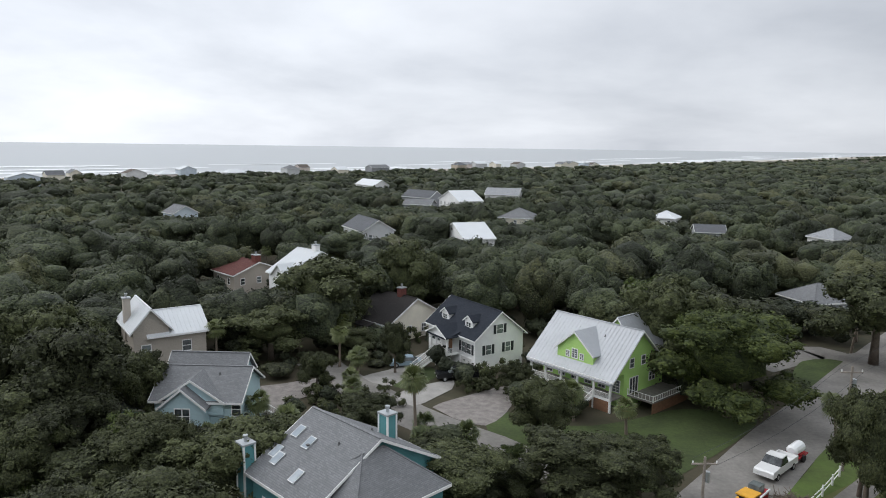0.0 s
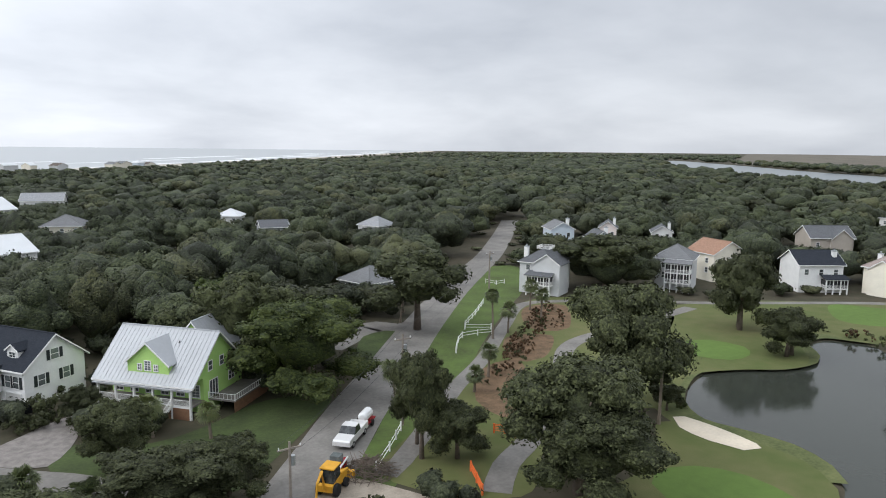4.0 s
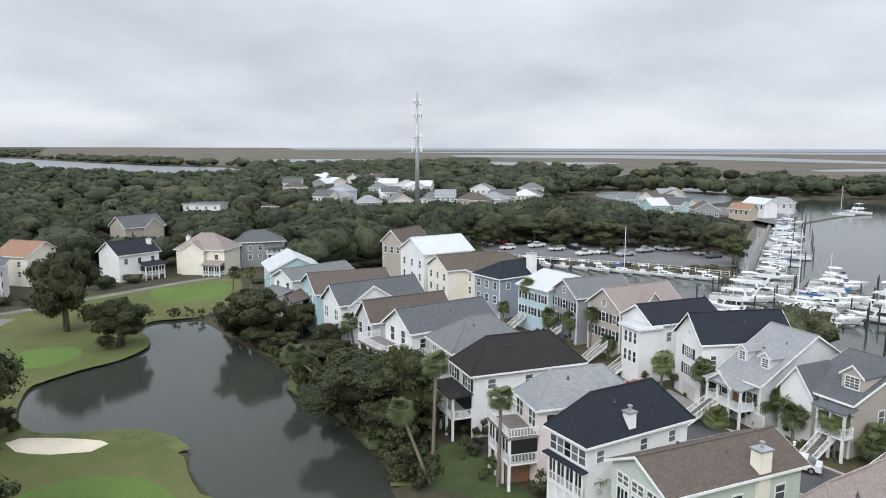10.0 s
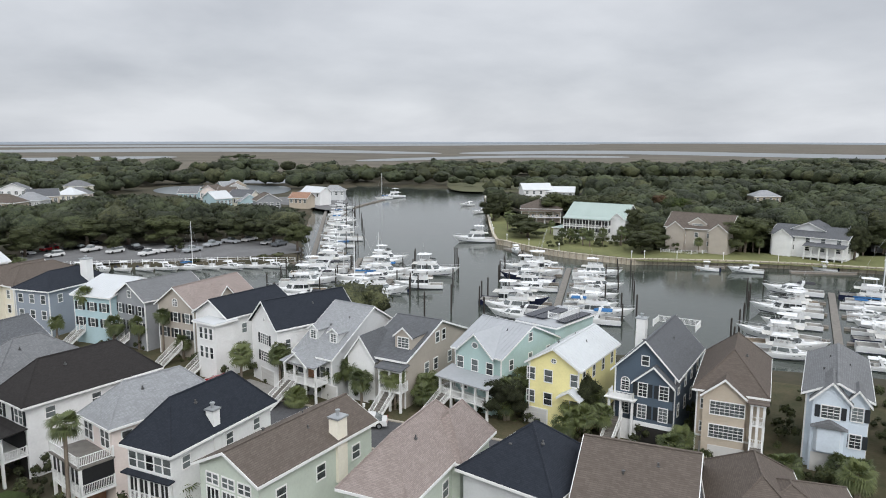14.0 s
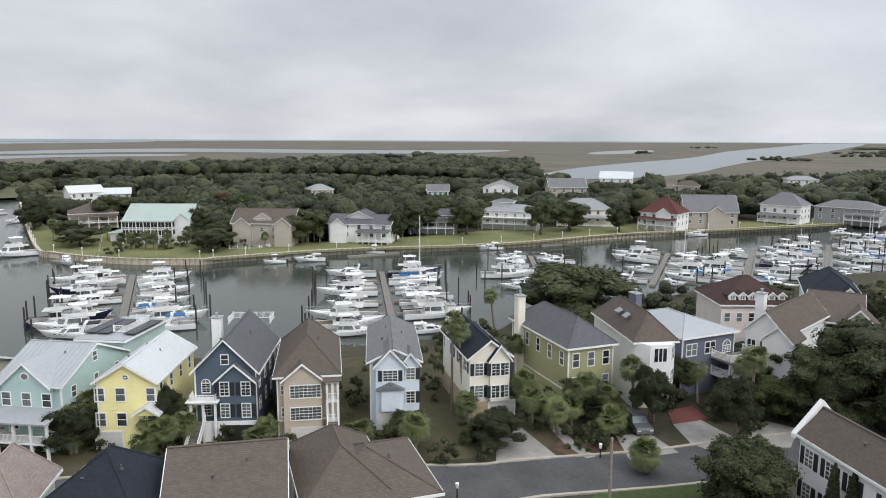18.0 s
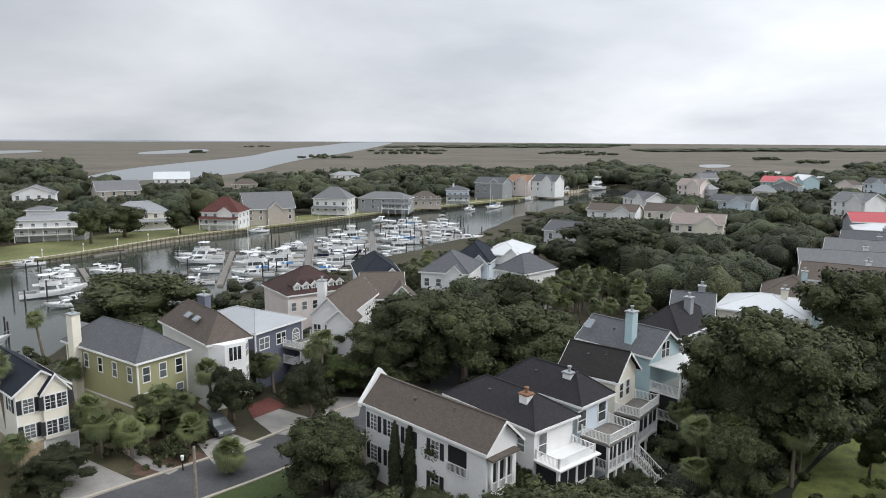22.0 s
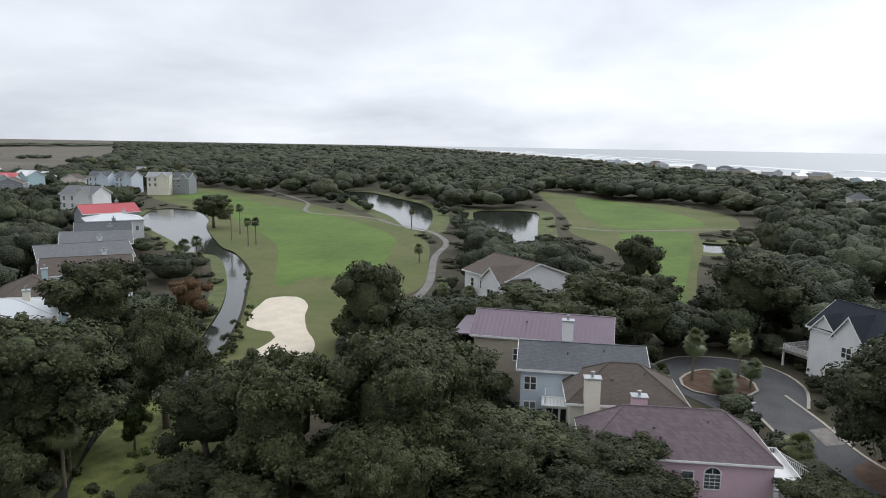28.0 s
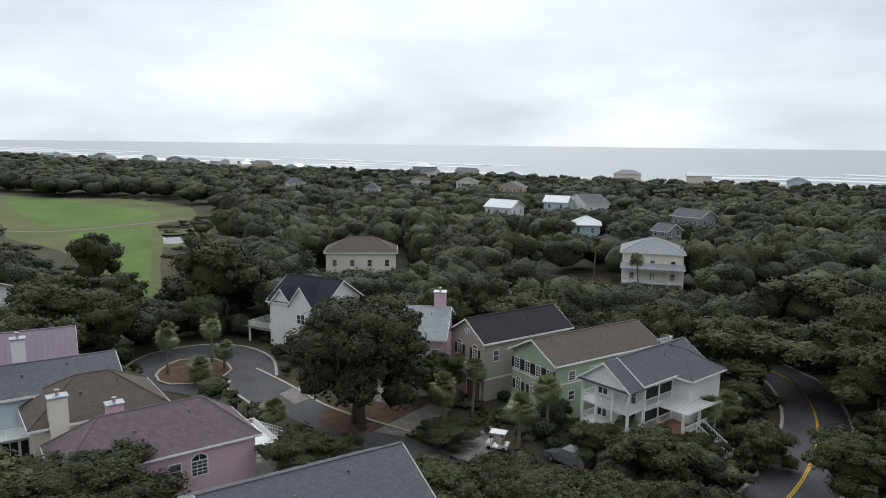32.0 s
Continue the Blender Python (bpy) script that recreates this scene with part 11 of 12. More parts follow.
def sheer(t, fb):
    return fb * (1 + 0.75 * t ** 2.2)


def hull(L, B, fb, n=14):
    """A flared planing hull: raked stem at +x, hard chine, open at the top, with a rolled gunwale."""
    mb = MB()
    vs, fs = [], []
    for i in range(n + 1):
        t = i / n
        x, half, top = -L / 2 + L * t, half_beam(t, B), sheer(t, fb)
        back = 0.13 * L * t ** 3
        chine = half * (0.93 - 0.35 * t ** 2)
        r = [(x - back * 1.25, 0, -0.45), (x - back, chine, 0.05 + 0.25 * fb * t), (x - back * 0.3, half * 0.985, top * 0.72), (x, half, top), (x, max(half - 0.13, 0), top + 0.02), (x, max(half - 0.16, 0), top - 0.14)]
        vs += r + [(p[0], -p[1], p[2]) for p in r]
    for i in range(n):
        a, b = i * 12, (i + 1) * 12
        for k in range(5):
            fs.append((a + k, b + k, b + k + 1, a + k + 1))
            fs.append((a + 6 + k, a + 7 + k, b + 7 + k, b + 6 + k))
    fs.append((0, 1, 2, 3, 9, 8, 7, 6))
    return mb.add(vs, fs)


def stripe_of(L, B, fb, z0, z1, n=14):
    """A painted band round the topsides, a hair proud of the hull."""
    mb = MB()
    for sy in (-1, 1):
        vs = []
        for i in range(n + 1):
            t = i / n * 0.985
            x, half, top = -L / 2 + L * t, half_beam(t, B), sheer(t, fb)
            back = 0.13 * L * t ** 3
            chine = half * (0.93 - 0.35 * t ** 2)
            zc, zm = 0.05 + 0.25 * fb * t, top * 0.72
            for q in (z0, z1):
                k = q
                vs.append((x - back * (1 - 0.7 * k), sy * (chine + (half * 0.985 - chine) * k + 0.018), zc + (zm - zc) * k))
        mb.add(vs, [(2 * i, 2 * i + 2, 2 * i + 3, 2 * i + 1) for i in range(n)])
    return mb


def deck_of(L, B, fb, t0, t1, drop, n=9, wall=0.0):
    """A deck between two stations, with the coaming walls of a cockpit where it has them."""
    mb = MB()
    left, right = [], []
    for i in range(n + 1):
        t = t0 + (t1 - t0) * i / n
        half = max(half_beam(t, B) - 0.15, 0.02)
        left.append((-L / 2 + L * t, half, sheer(t, fb) - drop if not wall else wall))
        right.append((-L / 2 + L * t, -half, left[-1][2]))
    mb.add(left + right, [(n + 1 + i, n + 2 + i, i + 1, i) for i in range(n)])
    if wall:
        for edge in (left, right):
            mb.add(edge + [(p[0], p[1], sheer(t0, fb) - 0.05) for p in edge], [(i, i + 1, n + 2 + i, n + 1 + i) for i in range(n)])
        for p, q in ((left[0], right[0]), (left[-1], right[-1])):
            mb.add([p, q, (q[0], q[1], sheer(t0, fb)), (p[0], p[1], sheer(t0, fb))], [(0, 1, 2, 3)])
    return mb


def house_ring(x0, x1, w, n=7):
    """Plan of a deckhouse: square aft, rounded at the front."""
    y = w / 2
    nose = (x1 - x0) * 0.5
    side = [(x0, y), (x0 + (x1 - x0) * 0.17, y), (x0 + (x1 - x0) * 0.20, y), (x0 + (x1 - x0) * 0.36, y)] + [(x1 - nose + nose * math.sin(math.pi / 2 * k / n), y * (0.24 + 0.76 * math.cos(math.pi / 2 * k / n))) for k in range(n + 1)]
    return side + [(a, -b) for a, b in side[::-1]]


def deckhouse(x0, x1, w, z0, z1, rake, aft=0.1, lean=0.1, k0=0.0, k1=1.0, proud=0.0, windows=False):
    """A deckhouse with raked front and cambered roof, or the ring of windows round it."""
    ring = house_ring(x0, x1, w)
    n = len(ring)

    def at(i, k):
        x, y = ring[i]
        f = (x - x0) / (x1 - x0)
        s = 1 + proud / w * 2
        return (x - rake * f * f * k + aft * (1 - f) * k + (proud if f > 0.6 else 0), y * s * (1 - lean * k), z0 + (z1 - z0) * k)
    mb = MB()
    if windows:
        skip = {1, n - 3, n // 2 - 1, 5, n - 7}
        for i in range(n - 1):
            if i in skip:
                continue
            mb.add([at(i, k0), at(i + 1, k0), at(i + 1, k1), at(i, k1)], [(0, 1, 2, 3)])
        return mb
    vs = [at(i, 0) for i in range(n)] + [at(i, 1) for i in range(n)]
    top = [at(i, 1) for i in range(n)]
    cx = sum(p[0] for p in top) / n
    vs += [(cx + (p[0] - cx) * 0.8, p[1] * 0.8, z1 + 0.07) for p in top]
    fs = [(i, (i + 1) % n, n + (i + 1) % n, n + i) for i in range(n)] + [(n + i, n + (i + 1) % n, 2 * n + (i + 1) % n, 2 * n + i) for i in range(n)]
    fs.append(tuple(range(2 * n, 3 * n)))
    return mb.add(vs, fs)


M_SUNPAD = mat("sun_pad", (0.40, 0.39, 0.37), 0.8, var=0.15, scale=2)
M_SIDEDECK = mat("cream_deck", (0.62, 0.61, 0.57), 0.75, var=0.12, scale=1.5)
M_BOOT = mat("boot_stripe_paint", (0.03, 0.04, 0.07), 0.4, var=0.1)
M_DARKCANVAS = mat("dark_canvas", (0.03, 0.03, 0.035), 0.8, var=0.2)


def boat(kind, L, label, hullm=None, canvas=None):
    o = tagged(new({"sail": "sailing_boat", "skiff": "open_boat"}.get(kind, "motor_yacht")), label, "boat", "boats in the marina")
    B = L * (0.30 if kind != "sail" else 0.27)
    fb = L * 0.07 + 0.3
    part("hull", hull(L, B, fb), hullm or M_HULL, o, smooth=False)
    part("boot_stripe", stripe_of(L, B, fb, 0.02, 0.2), M_BOOT, o)
    cut = 0.25 if kind != "sail" else 0.22
    part("deck", deck_of(L, B, fb, cut, 0.985, 0.07), M_SIDEDECK, o)
    part("cockpit", deck_of(L, B, fb, 0.015, cut, 0, 4, fb * 0.45), M_TEAK if kind == "sport" else M_SUNPAD, o)
    if kind in ("fly", "cruiser", "sport"):
        fly = kind != "cruiser"
        zb = sheer(0.45, fb) - 0.1
        z1 = zb + (L * 0.105 if fly else L * 0.085)
        x0, x1 = (-L * 0.21, L * 0.22) if fly else (-L * 0.17, L * 0.30)
        rake = L * (0.10 if fly else 0.2)
        part("cabin", deckhouse(x0, x1, B * 0.74, zb, z1, rake), M_HULL, o)
        part("cabin_window", deckhouse(x0, x1, B * 0.74, zb, z1, rake, 0.1, 0.1, 0.30, 0.88, 0.03, True), M_GLASS, o)
        trunk = deckhouse(x1 - L * 0.14, L * 0.37, B * 0.52, sheer(0.7, fb) - 0.15, sheer(0.8, fb) + 0.16, L * 0.03)
        part("foredeck_trunk", trunk, M_HULL, o)
        pad = MB()
        pz = sheer(0.8, fb) + 0.235
        pad.prism([(L * 0.20, -B * 0.15, pz), (L * 0.31, -B * 0.09, pz), (L * 0.31, B * 0.09, pz), (L * 0.20, B * 0.15, pz)], (0, 0, 0.05))
        part("sun_pad", pad, M_SUNPAD, o)
        if fly:
            z2 = z1 + L * 0.052
            bx0, bx1 = -L * 0.30, L * 0.06
            floor = MB()
            floor.prism([(bx0, -B * 0.36, z1 + 0.06), (bx1 + L * 0.04, -B * 0.30, z1 + 0.06), (bx1 + L * 0.04, B * 0.30, z1 + 0.06), (bx0, B * 0.36, z1 + 0.06)], (0, 0, 0.08))
            part("bridge_deck", floor, M_SIDEDECK, o)
            ring = house_ring(bx0 + L * 0.1, bx1 + L * 0.05, B * 0.66)
            co = MB()
            n = len(ring)
            co.add([(x, y, z1 + 0.13) for x, y in ring] + [(x + 0.08, y * 1.03, z2 + 0.12) for x, y in ring], [(i, i + 1, n + i + 1, n + i) for i in range(n - 1)])
            part("flybridge", co, M_HULL, o)
            ws = MB()
            ids = range(5, n - 6)
            for i in ids:
                (xa, ya), (xb, yb) = ring[i], ring[i + 1]
                ws.add([(xa + 0.08, ya * 1.03, z2 + 0.12), (xb + 0.08, yb * 1.03, z2 + 0.12), (xb - 0.25, yb * 0.96, z2 + 0.5), (xa - 0.25, ya * 0.96, z2 + 0.5)], [(0, 1, 2, 3)])
            part("windscreen", ws, M_GLASS, o)
            seat = MB()
            seat.box(-L * 0.11, -B * 0.20, z1 + 0.14, -L * 0.06, B * 0.20, z1 + 0.75)
            seat.box(L * 0.0, -B * 0.16, z1 + 0.14, L * 0.045, B * 0.16, z1 + 1.0)
            part("helm_seat", seat, M_SUNPAD, o)
            zt = z1 + L * 0.135 + 0.4
            for sx in (-L * 0.16, L * 0.01):
                for sy in (-1, 1):
                    h = MB()
                    h.tube([(sx, sy * B * 0.30, z1 + 0.1), (sx - 0.2, sy * B * 0.25, zt)], 0.04, 5)
                    part("top_leg", h, M_ALU, o)
            if kind == "sport":
                for sy in (-1, 1):
                    h = MB()
                    h.tube([(-L * 0.1, sy * B * 0.33, z1), (-L * 0.22, sy * B * 0.75, z1 + L * 0.5)], 0.03, 4)
                    part("outrigger", h, M_ALU, o)
            h = MB()
            h.tube([(-L * 0.1, B * 0.1, zt), (-L * 0.13, B * 0.1, zt + L * 0.2)], 0.02, 4)
            part("whip_antenna", h, M_ALU, o)
            t = deckhouse(-L * 0.21, L * 0.03, B * 0.60, zt, zt + 0.07, 0.0, 0.0, 0.04)
            part("hard_top", t, canvas or M_HULL, o)
            rd = MB()
            rd.tube([(-L * 0.08, 0, zt + 0.1), (-L * 0.08, 0, zt + 0.38)], [0.3, 0.24], 9)
            part("radar_dome", rd, M_HULL, o)
        else:
            t = MB()
            t.prism([(-L * 0.13, -B * 0.40, zb), (-L * 0.07, -B * 0.40, zb), (-L * 0.145, -B * 0.35, z1 + 0.75), (-L * 0.19, -B * 0.35, z1 + 0.75)], (0, 0.09, 0))
            t.prism([(-L * 0.13, B * 0.40, zb), (-L * 0.07, B * 0.40, zb), (-L * 0.145, B * 0.35, z1 + 0.75), (-L * 0.19, B * 0.35, z1 + 0.75)], (0, -0.09, 0))
            t.box(-L * 0.19, -B * 0.35, z1 + 0.68, -L * 0.145, B * 0.35, z1 + 0.8)
            part("radar_arch", t, M_HULL, o)
            c = deckhouse(-L * 0.36, -L * 0.06, B * 0.66, z1 + 0.45, z1 + 0.62, 0.1, 0.1, 0.1)
            part("canvas_top", c, canvas or M_HULL, o)
        pt = MB()
        for sy in (-1, 1):
            for q in (0.60, 0.68, 0.76):
                hb = half_beam(q, B) * 0.985 + 0.02
                hb2 = half_beam(q + 0.035, B) * 0.985 + 0.02
                x = -L / 2 + L * q - 0.02 * L * q
                zz = sheer(q, fb) * 0.80
                pt.add([(x, sy * hb, zz - 0.1), (x + L * 0.035, sy * hb2, zz - 0.08), (x + L * 0.035, sy * hb2, zz + 0.1), (x, sy * hb, zz + 0.1)], [(0, 1, 2, 3)])
        part("porthole", pt, M_GLASS, o)
        r = MB()
        for sy in (-1, 1):
            r.tube([(-L / 2 + L * q, sy * max(half_beam(q, B) - 0.1, 0), sheer(q, fb) + 0.66) for q in (0.5, 0.62, 0.74, 0.86, 0.95, 1.0)], 0.026, 4)
            for q in (0.5, 0.62, 0.74, 0.86, 0.95):
                r.tube([(-L / 2 + L * q, sy * (half_beam(q, B) - 0.1), sheer(q, fb)), (-L / 2 + L * q, sy * (half_beam(q, B) - 0.1), sheer(q, fb) + 0.66)], 0.018, 3)
        part("bow_rail", r, M_ALU, o)
    elif kind == "sail":
        part("coachroof", deckhouse(-L * 0.16, L * 0.24, B * 0.55, fb, sheer(0.7, fb) + 0.3, 0.8), M_HULL, o)
        part("cabin_window", deckhouse(-L * 0.16, L * 0.24, B * 0.55, fb, sheer(0.7, fb) + 0.3, 0.8, 0.1, 0.1, 0.5, 0.8, 0.02, True), M_GLASS, o)
        m = MB()
        H = L * 1.2
        m.tube([(L * 0.08, 0, fb), (L * 0.08, 0, fb + H)], [0.12, 0.08], 6)
        m.tube([(L * 0.08, -B * 0.3, fb + H * 0.55), (L * 0.08, B * 0.3, fb + H * 0.55)], 0.04, 4)
        part("mast", m, M_HULL, o)
        b = MB()
        b.tube([(L * 0.06, 0, fb + 1.5), (-L * 0.32, 0, fb + 1.5)], [0.2, 0.14], 6)
        part("furled_sail", b, M_CANVAS, o)
        c = deckhouse(-L * 0.30, -L * 0.1, B * 0.5, fb + 1.0, fb + 1.15, 0.1)
        part("canvas_top", c, M_CANVAS, o)
        s = MB()
        for e in ((L * 0.48, 0), (-L * 0.48, 0), (L * 0.05, B * 0.45), (L * 0.05, -B * 0.45)):
            s.tube([(e[0], e[1], fb), (L * 0.08, 0, fb + H * 0.98)], 0.014, 3)
        part("rigging", s, M_ALU, o)
    else:
        c = MB()
        c.box(-0.5, -0.45, fb * 0.5, 0.5, 0.45, fb + 0.9)
        part("console", c, M_HULL, o)
        t = MB()
        for sx in (-0.6, 0.6):
            for sy in (-0.6, 0.6):
                t.tube([(sx, sy, fb * 0.5), (sx, sy, fb + 1.9)], 0.035, 4)
        part("top_frame", t, M_ALU, o)
        part("t_top", deckhouse(-1.0, 1.0, 1.7, fb + 1.88, fb + 1.96, 0.0), canvas or M_HULL, o)
        e = MB()
        e.prism([(-L * 0.5 - 0.5, -0.2, 0.0), (-L * 0.5, -0.2, 0.1), (-L * 0.5, -0.2, 0.9), (-L * 0.5 - 0.4, -0.2, 1.15), (-L * 0.5 - 0.6, -0.2, 0.8)], (0, 0.4, 0))
        part("outboard_engine", e, M_NAVYHULL, o)
    return o


WATER_Z = -1.2
FLEET = {
    "fly": boat("fly", 14.5, "white flybridge motor yacht berthed at a dock"),
    "sport": boat("sport", 15.5, "white sport-fishing yacht with outriggers"),
    "navy": boat("fly", 15.0, "motor yacht with navy hull and white cabin", M_NAVYHULL),
    "cruiser": boat("cruiser", 11.0, "white express cruiser with radar arch"),
    "express": boat("cruiser", 12.5, "low white express yacht with dark canvas top", None, M_DARKCANVAS),
    "bluetop": boat("cruiser", 11.5, "white cabin cruiser with bright blue canvas", None, M_CANVAS),
    "small": boat("cruiser", 8.0, "small white cabin cruiser with pale canvas top"),
    "sail": boat("sail", 12.0, "white sailing boat with bare mast"),
    "skiff": boat("skiff", 6.5, "small open motorboat with T-top"),
}
USED = set()


def far_model(o):
    """The same boat for the distant docks, in few pieces: hull with decks, and what stands on it."""
    f = tagged(new(o.name.split(".")[0]), o["label"], "boat", "boats in the marina")
    group = {"hull": "hull", "boot_stripe": "hull", "deck": "hull", "cockpit": "hull", "porthole": "hull", "outboard_engine": "hull", "mast": "mast", "rigging": "rigging"}
    for word in ("hull", "superstructure", "mast", "rigging"):
        V, F, idx, mats = [], [], [], []
        for c in o.children:
            if group.get(c.name.split(".")[0], "superstructure") == word:
                k = len(V)
                V += [v.co[:] for v in c.data.vertices]
                F += [tuple(i + k for i in p.vertices) for p in c.data.polygons]
                if c.data.materials[0] not in mats:
                    mats.append(c.data.materials[0])
                idx += [mats.index(c.data.materials[0])] * len(c.data.polygons)
        if not V:
            continue
        me = bpy.data.meshes.new(word)
        me.from_pydata(V, [], F)
        for m in mats:
            me.materials.append(m)
        me.polygons.foreach_set("material_index", idx)
        me.update()
        part(word, me, None, f)
    return f


FAR_FLEET = {k: far_model(o) for k, o in FLEET.items()}


def moor(kind, x, y, heading, s=1.0):
    m = pose(x, y, WATER_Z, 0, 0, heading) @ Matrix.Diagonal((s, s, s, 1))
    far = math.hypot(x, y) > 165
    o = (FAR_FLEET if far else FLEET)[kind]
    if (kind, far) not in USED:
        USED.add((kind, far))
        o.matrix_basis = m
        return o
    return copy_thing(o, m)


PILE_MB = MB()
PILE_MB.tube([(0, 0, -3), (0, 0, 3.6)], [0.17, 0.15], 8)
PILE_MB.tube([(0, 0, 3.6), (0, 0, 3.75)], [0.17, 0.03], 8)
PILE_ME = PILE_MB.mesh("mooring_post", M_PILE)


def pile(x, y, s=1.0):
    o = part("mooring_post", PILE_ME, None, at=pose(x, y, WATER_Z) @ Matrix.Diagonal((1, 1, s, 1)))
    tagged(o, "tall dark timber mooring pile in the water", "pile", "mooring posts")


def dock(a, b, width=2.2, label="weathered grey floating timber dock", planks=True):
    a, b = Vector((*a, 0)), Vector((*b, 0))
    L = (b - a).length
    o = tagged(new("dock"), label, "dock")
    o.matrix_basis = pose(a.x, a.y, WATER_Z, 0, 0, math.degrees(math.atan2((b - a).y, (b - a).x)))
    f = MB()
    f.box(0, -width / 2 + 0.05, -0.2, L, width / 2 - 0.05, 0.38)
    part("float", f, M_WOOD, o)
    n = max(1, int(L / 0.9))
    pl = MB()
    for i in range(n):
        pl.box(L * i / n, -width / 2, 0.385, L * (i + 1) / n - 0.05, width / 2, 0.45)
    part("deck_surface", pl, M_DECK, o)
    return o


brng = np.random.default_rng(3)


def pier(a, b, left, right, spacing=5.0, first=3.0, lean=0.0):
    """A dock with boats berthed stern-in on both sides, finger docks and piles."""
    dock(a, b, 1.3)
    A, Bv = Vector((*a, 0)), Vector((*b, 0))
    d = (Bv - A).normalized()
    n = Vector((-d.y, d.x, 0))
    count = int(((Bv - A).length - first) / spacing) + 1
    for side, kinds in ((1, left), (-1, right)):
        kinds = [kinds[i % len(kinds)] for i in range(count)]
        kinds = [("express" if brng.uniform() < 0.7 else "bluetop") if k == "cruiser" and brng.uniform() < 0.45 else k for k in kinds]
        for i, k in enumerate(kinds):
            if not k:
                continue
            Lk = {"fly": 14.5, "sport": 15.5, "navy": 15, "cruiser": 11, "express": 12.5, "bluetop": 11.5, "small": 8, "sail": 12, "skiff": 6.5}[k]
            if brng.uniform() < 0.08:
                continue
            s = float(brng.uniform(0.72, 1.04))
            p = A + d * (first + spacing * i) + n * side * (0.9 + float(brng.uniform(0, 0.8)) + Lk * s / 2)
            h = math.degrees(math.atan2(n.y * side, n.x * side)) + float(brng.uniform(-6, 6)) + lean + (180 if brng.uniform() < 0.25 else 0)
            moor(k, p.x, p.y, h, s)
            q = A + d * (first + spacing * (i + 0.5)) + n * side * (2.0 + Lk * 0.9)
            pile(q.x, q.y, float(brng.uniform(0.85, 1.15)))
            if i % 2 == 0:
                f0 = A + d * (first + spacing * (i + 0.5)) + n * side * 1.2
                f1 = f0 + n * side * 8.0
                dock((f0.x, f0.y), (f1.x, f1.y), 1.0, "narrow timber finger dock between boats")


pier((94.7, -80.3), (134.1, -119.0), ["cruiser", "fly", "navy", "fly", "sport"], ["cruiser", "fly", "cruiser", "small", "fly"])
pier((53.4, -99.7), (83.1, -148.0), ["fly", "sport", "fly", "cruiser", "fly", "sport", "fly"], ["cruiser", "sail", "fly", "navy", "cruiser", "fly", "small"])
pier((40.4, -144.3), (57.3, -186.4), ["cruiser", "small", "fly", "skiff", "small"], ["skiff", "cruiser", "small", ""], spacing=6.5)
pier((20.8, -160.6), (22.9, -208.0), ["cruiser", "fly", "small", "", "cruiser", "fly"], ["small", "cruiser", "fly", "sail", "cruiser"], spacing=7.0)
pier((1.8, -166.4), (0.8, -227.0), ["small", "cruiser", "fly", "sport", "cruiser", ""], ["cruiser", "small", "fly", "cruiser", "navy", "cruiser"], spacing=7.0)
pier((-15.9, -188.1), (-20.2, -246.0), ["cruiser", "small", "fly", "", "sail", "fly"], ["small", "cruiser", "fly", "", "cruiser"], spacing=7.5)
pier((-34.5, -214.6), (-41.9, -270.0), ["sail", "cruiser", "fly", "cruiser", ""], ["small", "cruiser", "fly", ""], spacing=8)
pier((-41.5, -218.7), (-43.0, -266.5), ["small", "cruiser", ""], ["cruiser", "", "small"], spacing=9)
pier((130.3, -53.4), (174.9, -79.7), ["cruiser", "sport", "cruiser", "fly"], ["fly", "fly", "cruiser", "sail"])
pier((128.4, -61.2), (157.3, -83.2), ["sail", "", "cruiser"], ["", "skiff", "fly"])
pier((182.3, -68.6), (317.1, -127.5), ["", "", "", ""], ["cruiser", "small", "sail", "small", "fly", "cruiser", "cruiser", "fly", "small", "cruiser", "fly", "cruiser", "sail"], first=4, spacing=7.5)
dock((205.0, -3.8), (178.7, -64.0), 3.0, "long timber quay below the car park")
for i, k in enumerate(("skiff", "small", "skiff", "skiff", "small", "sail", "skiff", "small", "skiff", "small")):
    t = (i + 0.5) / 10
    (ax, ay), (bx, by) = (193.9, -9.6), (173.1, -58.1)
    moor(k, ax + (bx - ax) * t, ay + (by - ay) * t, 205 + i * 2, 0.95)
for t_, s_, k, hd in (((186.1, -125), 1.0, "fly", 60), ((162, -123.4), 1.0, "cruiser", 150), ((108.4, -154.1), 1.0, "cruiser", 40), ((114.9, -147.6), 0.9, "skiff", 40), ((99.4, -172.8), 0.9, "skiff", 40), ((72, -193.4), 1, "small", 40), ((-25.5, -277.3), 1, "cruiser", 45), ((19.1, -251.5), 1, "cruiser", 45),
                      ((-83.5, -324.6), 1, "sail", 45), ((346.6, -178.3), 1, "fly", 100), ((338.6, -168.1), 1.1, "sail", 100), ((288.6, -188.9), 1, "small", 80), ((256.4, -174.7), 1, "small", 80), ((-114.9, -366.9), 1, "cruiser", 45), ((-149.8, -408.3), 1.3, "fly", 45), ((-182.2, -436.2), 1.6, "fly", 45), ((-87.9, -330.9), 1, "cruiser", 45), ((-70.5, -315.9), 1, "small", 45), ((-38.7, -273.2), 1, "cruiser", 45)):
    moor(k, t_[0], t_[1], hd, s_)
